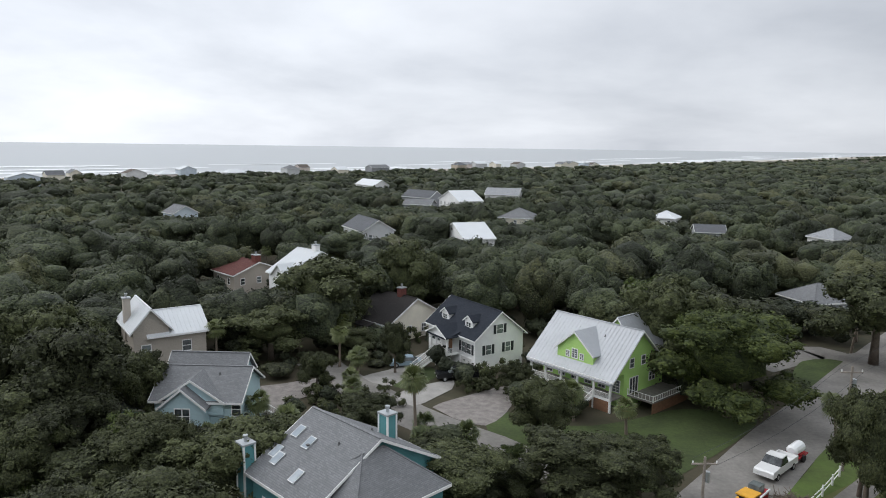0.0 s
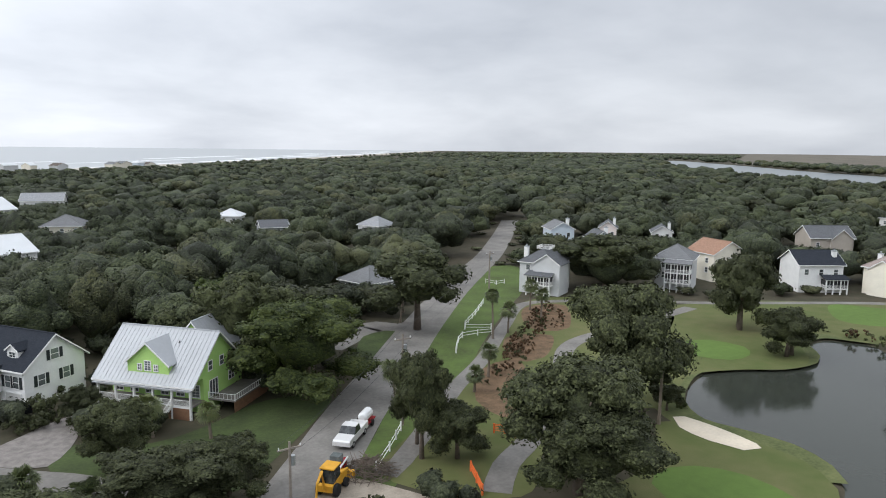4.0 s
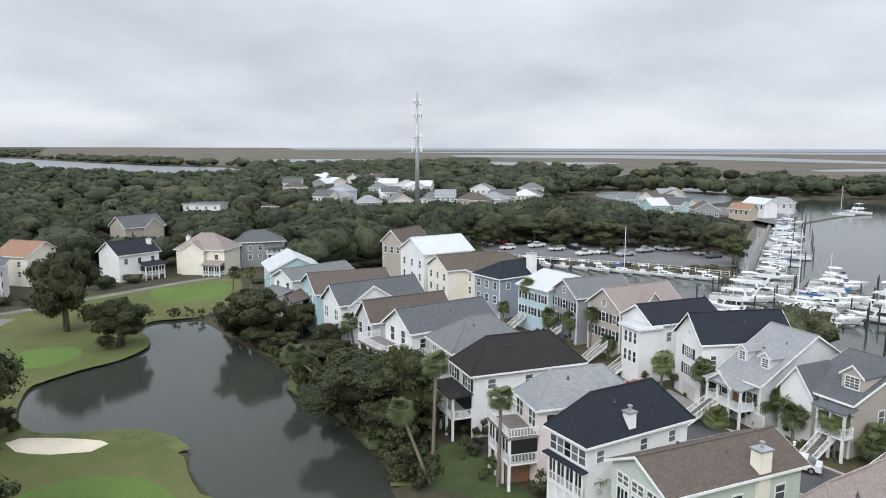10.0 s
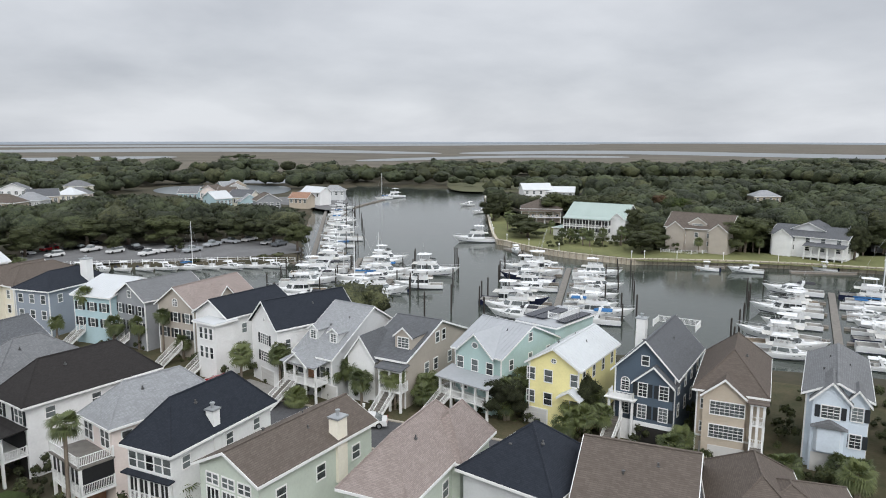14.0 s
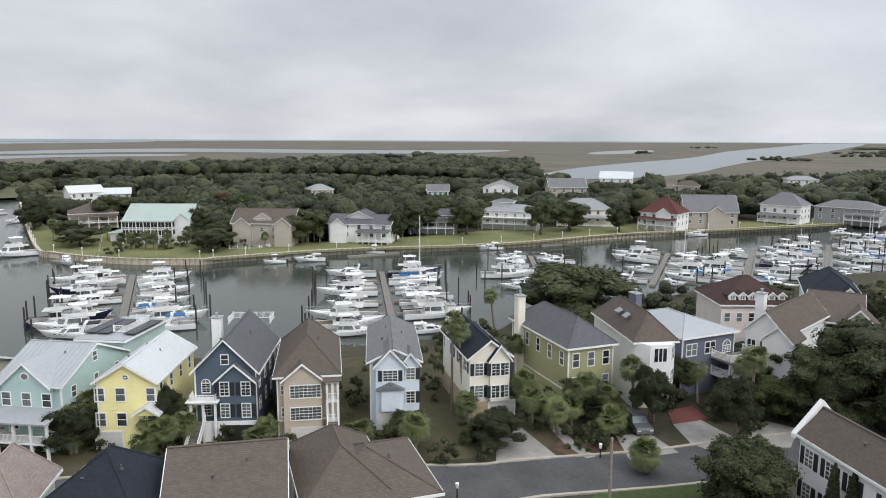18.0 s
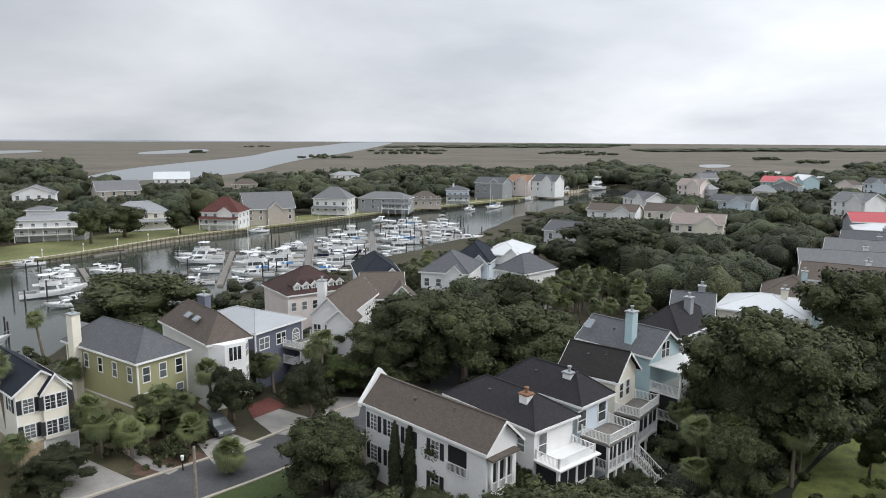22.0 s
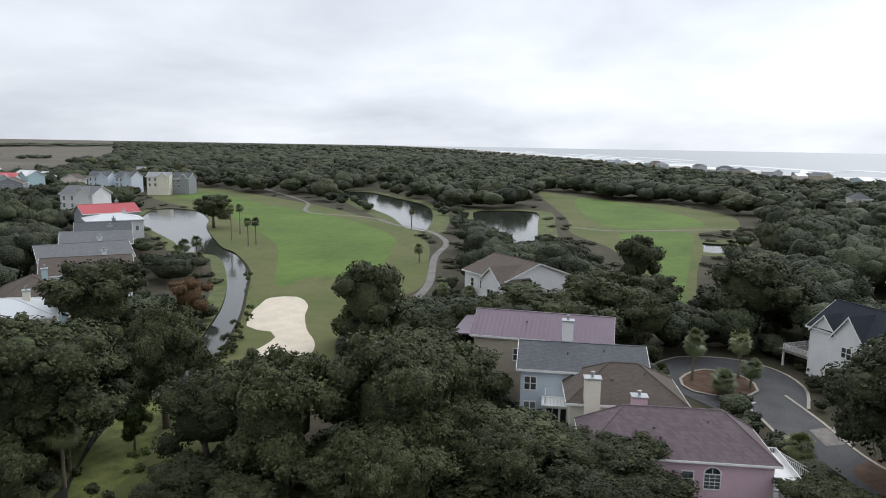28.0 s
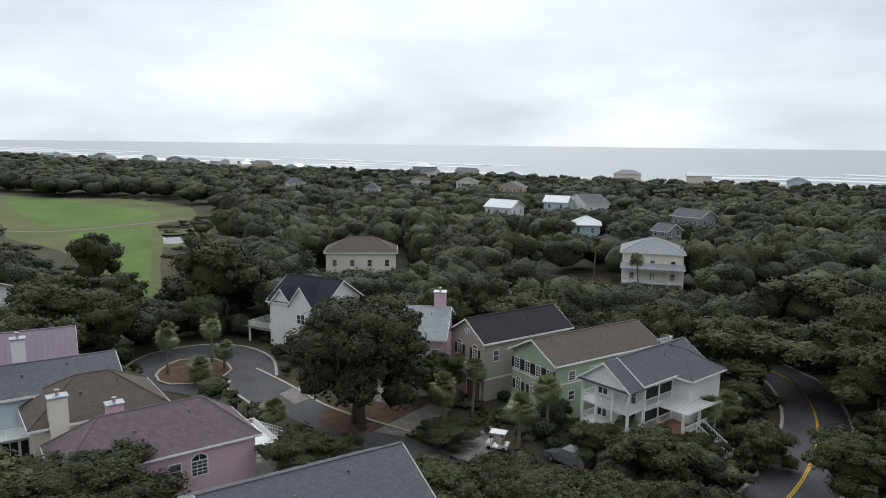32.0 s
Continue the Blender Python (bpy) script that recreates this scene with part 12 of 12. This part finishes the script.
for a, b in (((168.6, -124.5), (157.2, -123.1)), ((157.2, -137.1), (143.5, -139.3)), ((116.8, -146.3), (115.5, -154.7)), ((102.5, -163.5), (93.0, -175.6)), ((60.2, -206.3), (54.1, -214.3)), ((86.7, -184.7), (74.4, -193.0)), ((63.8, -209.4), (53.0, -214.0)), ((-23.5, -265.1), (-40.8, -282.2)), ((306.7, -136.1), (352.8, -183.2))):
    dock(a, b, 1.8, "small timber dock on the far bank")
for x, y in [(148.6, -94.4), (108.4, -61.9), (111.7, -69.7), (149.6, -94.4)]:
    pile(x, y, 1.5)

for fleet, far in ((FLEET, False), (FAR_FLEET, True)):
    for k, o in fleet.items():
        if (k, far) not in USED:
            for c in list(o.children):
                bpy.data.objects.remove(c)
            bpy.data.objects.remove(o)

BULK = [(368.8, -254.9), (270.3, -187.9), (189.3, -134.6), (173.9, -128.7), (150.6, -129.7), (130.8, -137.6), (129.3, -140.8), (107.9, -166.5), (69.8, -197.4), (42.1, -233.5), (5.9, -267.4), (-37.9, -308.6), (-106.4, -361.6), (-113.5, -367.4), (-213.1, -467.9)]


def bulkhead():
    line = curve_loop(BULK, 3.0, False)
    o = tagged(new("bulkhead"), "pale timber bulkhead with capped piles along the bank", "bulkhead", kind="structure")
    w, c = MB(), MB()
    for (x0, y0), (x1, y1) in zip(line, line[1:]):
        d = Vector((x1 - x0, y1 - y0, 0)).normalized()
        n = Vector((-d.y, d.x, 0)) * 0.15
        p, q = Vector((x0, y0, 0)), Vector((x1, y1, 0))
        w.prism([p - n + Vector((0, 0, -3)), q - n + Vector((0, 0, -3)), q + n + Vector((0, 0, -3)), p + n + Vector((0, 0, -3))], (0, 0, 3.35))
        n *= 3
        c.prism([p - n + Vector((0, 0, 0.35)), q - n + Vector((0, 0, 0.35)), q + n + Vector((0, 0, 0.35)), p + n + Vector((0, 0, 0.35))], (0, 0, 0.14))
    part("wall_boards", w, M_BULK, o)
    part("cap_board", c, mat("bleached_cap", (0.50, 0.45, 0.36), 0.9, var=0.15), o)
    pm = MB()
    pm.tube([(0, 0, -3), (0, 0, 0.55)], 0.19, 6)
    pm.tube([(0, 0, 0.55), (0, 0, 0.68)], [0.19, 0.05], 6)
    me = pm.mesh("bulkhead_pile", M_BULKPILE)
    stands = curve_loop(BULK, 1.7, False)
    rest = MB()
    for i, (x, y) in enumerate(stands):
        a, b = stands[max(i - 1, 0)], stands[min(i + 1, len(stands) - 1)]
        d = Vector((b[0] - a[0], b[1] - a[1], 0)).normalized()
        cx, cy = x - d.y * 0.34, y + d.x * 0.34
        # the piles stand on the water side
        if math.hypot(cx - 60, cy + 120) > math.hypot(x - 60, y + 120):
            cx, cy = x + d.y * 0.34, y - d.x * 0.34
        if -20 < x < 215:
            part("bulkhead_pile", me, None, o, at=pose(cx, cy, 0))
        else:
            rest.tube([(cx, cy, -2), (cx, cy, 0.6)], 0.19, 5)
    tagged(part("far_piles", rest, M_BULKPILE, o), kind="stuff")
    lm = MB()
    lm.tube([(0, 0, 0.4), (0, 0, 2.0)], 0.07, 6)
    lm.tube([(0, 0, 2.0), (0, 0, 2.15), (0, 0, 2.45), (0, 0, 2.6)], [0.08, 0.2, 0.2, 0.04], 7)
    lamp_me = lm.mesh("bank_lamp", M_WHITE)
    for x, y in curve_loop(BULK, 11.0, False)[6:-6]:
        tagged(part("bank_lamp", lamp_me, None, at=pose(x, y, 0.05)), "short white lamp post on the bulkhead", "lamp post", "lamp posts along the bank")


bulkhead()

# ---- cell tower ----
def tower(x, y, H):
    o = tagged(new("cell_tower"), "tall galvanised monopole with three antenna platforms", "tower")
    o.matrix_basis = pose(x, y, 0)
    m = MB()
    m.tube([(0, 0, -0.2), (0, 0, H * 0.5), (0, 0, H * 0.94)], [1.05, 0.75, 0.42], 12)
    part("mast", m, M_METAL, o, smooth=True)
    for z, r in ((H * 0.93, 2.2), (H * 0.83, 2.4), (H * 0.66, 2.4), (H * 0.57, 2.6)):
        p = MB()
        for i in range(3):
            a, b = 6.283 * i / 3, 6.283 * (i + 1) / 3
            P, Q = Vector((math.cos(a) * r, math.sin(a) * r, z)), Vector((math.cos(b) * r, math.sin(b) * r, z))
            p.tube([P, Q], 0.09, 5)
            p.tube([(0, 0, z), P], 0.08, 5)
        pl = part("platform", p, M_METAL, o)
        for i in range(3):
            a, b = 6.283 * i / 3, 6.283 * (i + 1) / 3
            for t in (0.12, 0.5, 0.88):
                c = Vector((math.cos(a) * r * (1 - t) + math.cos(b) * r * t, math.sin(a) * r * (1 - t) + math.sin(b) * r * t, z))
                k = MB()
                k.box(c.x - 0.16, c.y - 0.16, z - 1.1, c.x + 0.16, c.y + 0.16, z + 1.2)
                part("antenna", k, M_WHITE, pl)
    w = MB()
    for dx in (-2.2, 0.0, 2.2):
        w.tube([(dx, 0, H * 0.92), (dx, 0, H * (1.0 if dx else 1.0))], 0.06, 5)
    part("whip", w, M_METAL, o)


tower(285.3, 26.6, 52.1)

# ---- poles, fences, wires ----
def pole(x, y, h, arm=True, lamp=False):
    o = tagged(new("utility_pole" if not lamp else "street_lamp"), "weathered grey timber utility pole" if not lamp else "dark metal street lamp post", "pole")
    o.matrix_basis = pose(x, y, 0)
    p = MB()
    p.tube([(0, 0, -0.2), (0, 0, h)], [0.16 if not lamp else 0.08, 0.11 if not lamp else 0.06], 8)
    part("post", p, M_WOOD if not lamp else M_SHUTTER, o)
    if arm:
        a = MB()
        a.box(-1.1, -0.06, h - 0.7, 1.1, 0.06, h - 0.56)
        part("crossarm", a, M_WOOD, o)
        t = MB()
        t.tube([(0.3, 0, h - 2.2), (0.3, 0, h - 1.3)], 0.22, 8)
        part("transformer", t, M_METAL, o)
        for q in (-1.0, 0.0, 1.0):
            i = MB()
            i.tube([(q, 0, h - 0.56), (q, 0, h - 0.36)], 0.05, 6)
            part("insulator", i, M_WHITE, o)
    if lamp:
        l = MB()
        l.tube([(0, 0, h), (0, 0, h + 0.45)], [0.12, 0.18], 8)
        part("lantern", l, M_WHITE, o)


POLES = ((40.4, 66.5, 10.9, -0.2, 0.1), (22.2, 55.5, 6.4, 0, 0), (99.3, 125.1, 8.4, -0.3, 0.2),)
for x, y, h, dx, dy in POLES:
    pole(x, y, h)
for x, y, h, dx, dy in ((10.2, -58.3, 6.4, 0.1, 0), (97.9, 123.5, 8.2, 0.2, -0.1), (38.9, 87.9, 6, -0.5, 0.2),):
    pole(x, y, h, False)
for x, y, h, dx, dy in ((22.2, -52.5, 1.9, 0, 0), (12.9, -67.4, 1.1, 0, 0), (69.8, -31.9, 1.7, 0, 0),):
    pole(x, y, h, False, True)
w = MB()
for (x0, y0, h0, *_), (x1, y1, h1, *_) in zip((POLES[1], POLES[0]), (POLES[0], POLES[2])):
    for q in (-1.0, 1.0):
        pts_w = [(x0 + (x1 - x0) * t + q * 0.7, y0 + (y1 - y0) * t - q * 0.7, h0 + (h1 - h0) * t - 0.4 - 3.0 * t * (1 - t)) for t in (0, 0.2, 0.4, 0.6, 0.8, 1)]
        w.tube(pts_w, 0.018, 3)
tagged(part("overhead_wire", w, M_SHUTTER), "thin sagging overhead wires between poles", "wire")


def rail_fence(line, label="white two-rail fence along the verge", rails=(0.45, 0.95), material=None, closed=False):
    o = tagged(new("fence"), label, "fence")
    pts_f = curve_loop(line, 2.6, False)
    pm_ = MB()
    pm_.box(-0.07, -0.07, -0.1, 0.07, 0.07, 1.15)
    me = pm_.mesh("post", material or M_WHITE)
    for x, y in pts_f:
        part("post", me, None, o, at=pose(x, y, 0))
    for (x0, y0), (x1, y1) in zip(pts_f, pts_f[1:]):
        r = MB()
        for z in rails:
            r.tube([(x0, y0, z), (x1, y1, z)], 0.05, 4)
        part("rail", r, material or M_WHITE, o)


rail_fence([(32.1, 57.8), (35.6, 61.2), (39.4, 65.2)])
rail_fence([(62.3, 86.5), (68.3, 93.1), (74.2, 92.5), (75.9, 94.9), (72, 97.4), (80, 104.9), (87.3, 111.9)])
rail_fence([(101.3, 129.1), (102.1, 126), (104.7, 126.2)])
rail_fence(rail_fence_later[0], "white railing along the quay edge")
rail_fence([(-137, 59), (-132.1, 61.5), (-126.5, 65.3)], "white post and rail fence by the road")
rail_fence([(136.2, -154.8), (129.3, -159.4), (127.9, -165.7), (126.4, -169.4)], "white picket fence before a house", (0.3, 0.6, 0.9))
M_ORANGE = mat("orange_mesh", (0.75, 0.16, 0.04), 0.8, var=0.2, scale=3)
rail_fence([(41.5, 64.4), (43.5, 65.1), (42.4, 62.1)], "orange plastic safety fence", (0.3, 0.5, 0.7, 0.9, 1.05), M_ORANGE)
rail_fence([(47.9, 59), (48.8, 58.2), (49.1, 56.7)], "orange plastic safety fence", (0.3, 0.5, 0.7, 0.9, 1.05), M_ORANGE)
rail_fence([(40, 52.8), (39, 50.5), (38, 48.3)], "orange plastic safety fence", (0.3, 0.5, 0.7, 0.9, 1.05), M_ORANGE)

# ---- vehicles ----
M_TYRE = mat("tyre_rubber", (0.02, 0.02, 0.02), 0.9, var=0.2)
WHEEL = MB()
WHEEL.tube([(0, -0.12, 0), (0, 0.12, 0)], 0.36, 14)
WHEEL_ME = WHEEL.mesh("wheel", M_TYRE)
HUB = MB()
HUB.tube([(0, -0.13, 0), (0, 0.13, 0)], 0.2, 10)
HUB_ME = HUB.mesh("rim", M_ALU)
M_LAMP = mat("lamp_glass", (0.6, 0.6, 0.58), 0.1)
M_TAIL = mat("tail_lamp", (0.35, 0.02, 0.02), 0.2)


def shape(profile, w, tumble=0.0):
    """A side profile (x, z) pushed across to width w."""
    mb = MB()
    n = len(profile)
    zs = [p[1] for p in profile]
    z0, z1 = min(zs), max(zs)
    vs = []
    for s in (-1, 1):
        vs += [(x, s * (w / 2 - tumble * (z - z0) / (z1 - z0)), z) for x, z in profile]
    return mb.add(vs, [tuple(range(n)), tuple(range(n, 2 * n))[::-1]] + [(i, n + i, n + (i + 1) % n, (i + 1) % n) for i in range(n)])


def car(kind, x, y, heading, paint, label, far=False):
    L, w = {"sedan": (4.7, 1.82), "suv": (4.8, 1.9), "pickup": (5.8, 2.0)}[kind]
    o = tagged(new({"sedan": "car", "suv": "car", "pickup": "pickup_truck"}[kind]), label, "car" if kind != "pickup" else "truck")
    o.matrix_basis = pose(x, y, 0.06, 0, 0, heading)
    a = L / 2
    if kind == "sedan":
        body = [(-a, 0.35), (a, 0.32), (a, 0.62), (a - 0.3, 0.78), (0.9, 0.92), (-1.6, 0.95), (-a + 0.05, 0.9)]
        top = [(0.95, 0.9), (0.25, 1.40), (-1.0, 1.42), (-1.75, 0.94)]
    elif kind == "suv":
        body = [(-a, 0.4), (a, 0.38), (a, 0.8), (a - 0.25, 0.95), (1.0, 1.05), (-a + 0.1, 1.08), (-a, 0.9)]
        top = [(1.0, 1.03), (0.35, 1.62), (-1.9, 1.66), (-a + 0.12, 1.06)]
    else:
        body = [(-a, 0.5), (a, 0.48), (a, 0.95), (a - 0.15, 1.1), (1.2, 1.2), (-0.55, 1.22), (-0.56, 0.75), (-a + 0.1, 0.75), (-a + 0.1, 1.2), (-a, 1.2)]
        top = [(1.25, 1.18), (0.65, 1.85), (-0.4, 1.88), (-0.56, 1.2)]
    part("body", shape(body, w, 0.05), paint, o)
    part("cabin", shape(top, w - 0.1, 0.16), M_GLASS, o)
    zt = max(z for _, z in top)
    r = MB()
    xs = [q[0] for q in top if q[1] > zt - 0.1]
    r.box(min(xs) - 0.05, -w / 2 + 0.2, zt - 0.02, max(xs) + 0.05, w / 2 - 0.2, zt + 0.05)
    part("roof_panel", r, paint, o)
    if kind == "pickup":
        for s in (-1, 1):
            b = MB()
            b.box(-a + 0.05, s * (w / 2 - 0.06) - 0.05, 0.7, -0.55, s * (w / 2 - 0.06) + 0.05, 1.22)
            part("bed_side", b, paint, o)
    for sx in (a * 0.62, -a * 0.62):
        for s in (-1, 1):
            wo = part("wheel", WHEEL_ME, None, o, at=pose(sx, s * (w / 2 - 0.1), 0.36))
            if not far:
                part("rim", HUB_ME, None, wo)
    for s in (-1, 1) if not far else ():
        l = MB()
        l.box(a - 0.04, s * w * 0.36 - 0.2, 0.66, a + 0.02, s * w * 0.36 + 0.2, 0.8)
        part("headlight", l, M_LAMP, o)
        l = MB()
        l.box(-a - 0.02, s * w * 0.4 - 0.12, 0.8, -a + 0.03, s * w * 0.4 + 0.12, 1.0)
        part("tail_light", l, M_TAIL, o)
    return o


def paint(name, c):
    return mat(name, c, 0.25, 0.1, var=0.03, spec=0.5)


P_WHITE, P_SILVER, P_BLACK, P_RED, P_BLUE, P_GREY = paint("white_car_paint", (0.75, 0.75, 0.74)), paint("silver_car_paint", (0.42, 0.44, 0.46)), paint("black_car_paint", (0.015, 0.016, 0.018)), paint("red_car_paint", (0.32, 0.02, 0.025)), paint("pale_blue_car_paint", (0.30, 0.40, 0.47)), paint("grey_car_paint", (0.13, 0.14, 0.15))
car("pickup", 33.5, 66, 222, P_WHITE, "white crew-cab pickup truck parked on the verge")
car("sedan", -5, 98.3, 190, P_BLUE, "pale blue hatchback in a driveway")
car("pickup", 2.3, 92.8, 190, P_BLACK, "black pickup truck below the raised house")
car("suv", 10.7, -76.4, 120, P_GREY, "dark grey estate car on a pale driveway")
car("suv", -58, 35.3, 205, P_GREY, "dark grey off-roader in the shell drive")
car("sedan", 68.3, -31.5, 60, P_WHITE, "white car between the houses")
car("sedan", 89.8, -21, 30, P_RED, "red car beside the steps")
crng = np.random.default_rng(9)
for i, (x, y) in enumerate([(222.3, -1.7), (226.1, -6.9), (227.4, -12.3), (218.6, -17), (212.5, -22.4), (215.9, -28), (203.8, -29.8), (207, -35.4), (203.3, -41.2), (211, -48.5), (214.5, -54.8), (215.6, -60.8), (207.2, -63.9), (201.9, -65.8), (213.7, -7.7), (224.8, -14.8), (230.8, -18.7)]):
    k = ("suv", "sedan", "pickup")[int(crng.integers(3))]
    p = (P_WHITE, P_SILVER, P_BLACK, P_RED, P_GREY, P_WHITE)[int(crng.integers(6))]
    car(k, x, y, 120 + float(crng.uniform(-6, 6)) + (90 if i % 5 == 0 else 0), p, {P_WHITE: "white", P_SILVER: "silver", P_BLACK: "black", P_RED: "red", P_GREY: "dark grey"}[p] + {"suv": " estate car", "sedan": " saloon car", "pickup": " pickup truck"}[k] + " parked by the marina", far=True)


def golf_cart(x, y, heading, z=0.07):
    o = tagged(new("golf_cart"), "cream golf cart with flat canopy", "golf cart")
    o.matrix_basis = pose(x, y, z, 0, 0, heading)
    part("body", shape([(-1.2, 0.25), (1.2, 0.25), (1.15, 0.7), (0.6, 0.8), (0.5, 0.4), (-0.2, 0.4), (-0.25, 0.75), (-1.2, 0.7)], 1.2), P_WHITE, o)
    s = MB()
    s.box(-0.6, -0.55, 0.75, 0.0, 0.55, 0.88)
    s.box(-0.7, -0.55, 0.88, -0.58, 0.55, 1.3)
    part("seat", s, M_TEAK, o)
    for sx in (-0.75, 0.65):
        for sy in (-0.52, 0.52):
            p = MB()
            p.tube([(sx, sy, 0.6), (sx * 0.9, sy, 1.85)], 0.025, 5)
            part("post", p, M_SHUTTER, o)
    r = MB()
    r.box(-0.95, -0.62, 1.85, 0.8, 0.62, 1.92)
    part("canopy", r, P_WHITE, o)
    for sx in (-0.8, 0.8):
        for sy in (-0.55, 0.55):
            part("wheel", WHEEL_ME, None, o, at=pose(sx, sy, 0.23) @ Matrix.Diagonal((0.64, 0.8, 0.64, 1)))


golf_cart(-63.5, 30, 230)
golf_cart(-88, 3.9, 150)


def work_trailer(x, y, heading):
    o = tagged(new("sprayer_trailer"), "small trailer with white tank and red pump", "trailer")
    o.matrix_basis = pose(x, y, 0.03, 0, 0, heading)
    b = MB()
    b.box(-1.3, -0.8, 0.5, 1.3, 0.8, 0.65)
    part("bed", b, P_RED, o)
    t = MB()
    t.tube([(-1.2, 0, 1.2), (-1.0, 0, 1.2), (0.9, 0, 1.2), (1.1, 0, 1.2)], [0.35, 0.6, 0.6, 0.35], 12)
    part("tank", t, M_HULL, o)
    r = MB()
    r.box(-0.4, -0.7, 0.65, 0.5, 0.7, 0.9)
    part("cradle", r, P_RED, o)
    for s in (-1, 1):
        part("wheel", WHEEL_ME, None, o, at=pose(0, s * 0.85, 0.36))
    d = MB()
    d.tube([(1.3, 0, 0.55), (2.4, 0, 0.5)], 0.06, 5)
    part("drawbar", d, M_METAL, o)


def backhoe(x, y, heading):
    yel = mat("machine_yellow", (0.62, 0.32, 0.03), 0.5, var=0.12)
    o = tagged(new("backhoe_loader"), "yellow backhoe loader at the street end", "machine")
    o.matrix_basis = pose(x, y, 0.05, 0, 0, heading)
    part("chassis", shape([(-1.6, 0.6), (1.8, 0.6), (1.8, 1.3), (0.4, 1.5), (-1.6, 1.2)], 1.4), yel, o)
    part("cab", shape([(-1.2, 1.2), (0.4, 1.4), (0.3, 2.6), (-1.1, 2.6)], 1.3), M_GLASS, o)
    r = MB()
    r.box(-1.25, -0.72, 2.6, 0.45, 0.72, 2.72)
    part("cab_roof", r, yel, o)
    a = MB()
    for s in (-1, 1):
        a.tube([(0.6, s * 0.6, 1.5), (2.0, s * 0.6, 1.4), (2.8, s * 0.6, 0.5)], 0.12, 6)
    part("loader_arm", a, yel, o)
    part("bucket", shape([(2.6, 0.1), (3.5, 0.1), (3.3, 0.3), (2.9, 0.9), (2.6, 0.8)], 2.0), yel, o)
    b = MB()
    b.tube([(-1.7, 0, 1.0), (-2.3, 0, 2.9), (-3.2, 0, 2.2), (-3.4, 0, 1.0)], [0.18, 0.15, 0.12, 0.1], 6)
    part("digger_arm", b, yel, o)
    for sx, k in ((-0.9, 1.7), (1.2, 1.2)):
        for s in (-1, 1):
            part("wheel", WHEEL_ME, None, o, at=pose(sx, s * 0.85, 0.36 * k) @ Matrix.Diagonal((k, 1.6, k, 1)))


def brush_pile(x, y, r, h):
    rng = np.random.default_rng(4)
    mb = MB()
    for i in range(260):
        a, q = rng.uniform(0, 6.283), math.sqrt(rng.uniform()) * r
        z = h * (1 - (q / r) ** 2) * rng.uniform(0.1, 1)
        d = Vector((rng.uniform(-1, 1), rng.uniform(-1, 1), rng.uniform(-0.3, 0.5))).normalized() * rng.uniform(0.5, 1.3)
        p = Vector((math.cos(a) * q, math.sin(a) * q, z + 0.05))
        mb.tube([p - d, p + d], 0.03, 4)
    tagged(part("brush_pile", mb, M_BARK, at=pose(x, y, 0.03)), "heap of cut brown branches on the verge", "brush pile")


work_trailer(36.9, 69, 222)
backhoe(26.8, 56.7, 40)


def skid_loader(x, y, heading):
    o = tagged(new("skid_loader"), "small red and white skid loader with open cab", "machine")
    o.matrix_basis = pose(x, y, 0.05, 0, 0, heading)
    part("chassis", shape([(-1.3, 0.4), (0.9, 0.4), (0.9, 1.0), (0.2, 1.2), (-1.3, 1.3)], 1.3), P_RED, o)
    part("cab", shape([(-0.7, 1.2), (0.5, 1.1), (0.4, 2.05), (-0.6, 2.05)], 1.0), M_GLASS, o)
    for e in (-1, 1):
        a = MB(); a.tube([(-1.2, e * 0.75, 1.4), (0.9, e * 0.75, 1.2), (1.5, e * 0.75, 0.5)], 0.1, 5); part("lift_arm", a, P_WHITE, o)
        for sx in (-0.75, 0.55):
            part("wheel", WHEEL_ME, None, o, at=pose(sx, e * 0.75, 0.36))
    part("bucket", shape([(1.4, 0.1), (2.1, 0.1), (1.9, 0.3), (1.5, 0.7)], 1.7), P_BLACK, o)


skid_loader(28.5, 59.4, 222)
brush_pile(31.3, 58, 2.6, 1.6)


scatter()
hammocks()
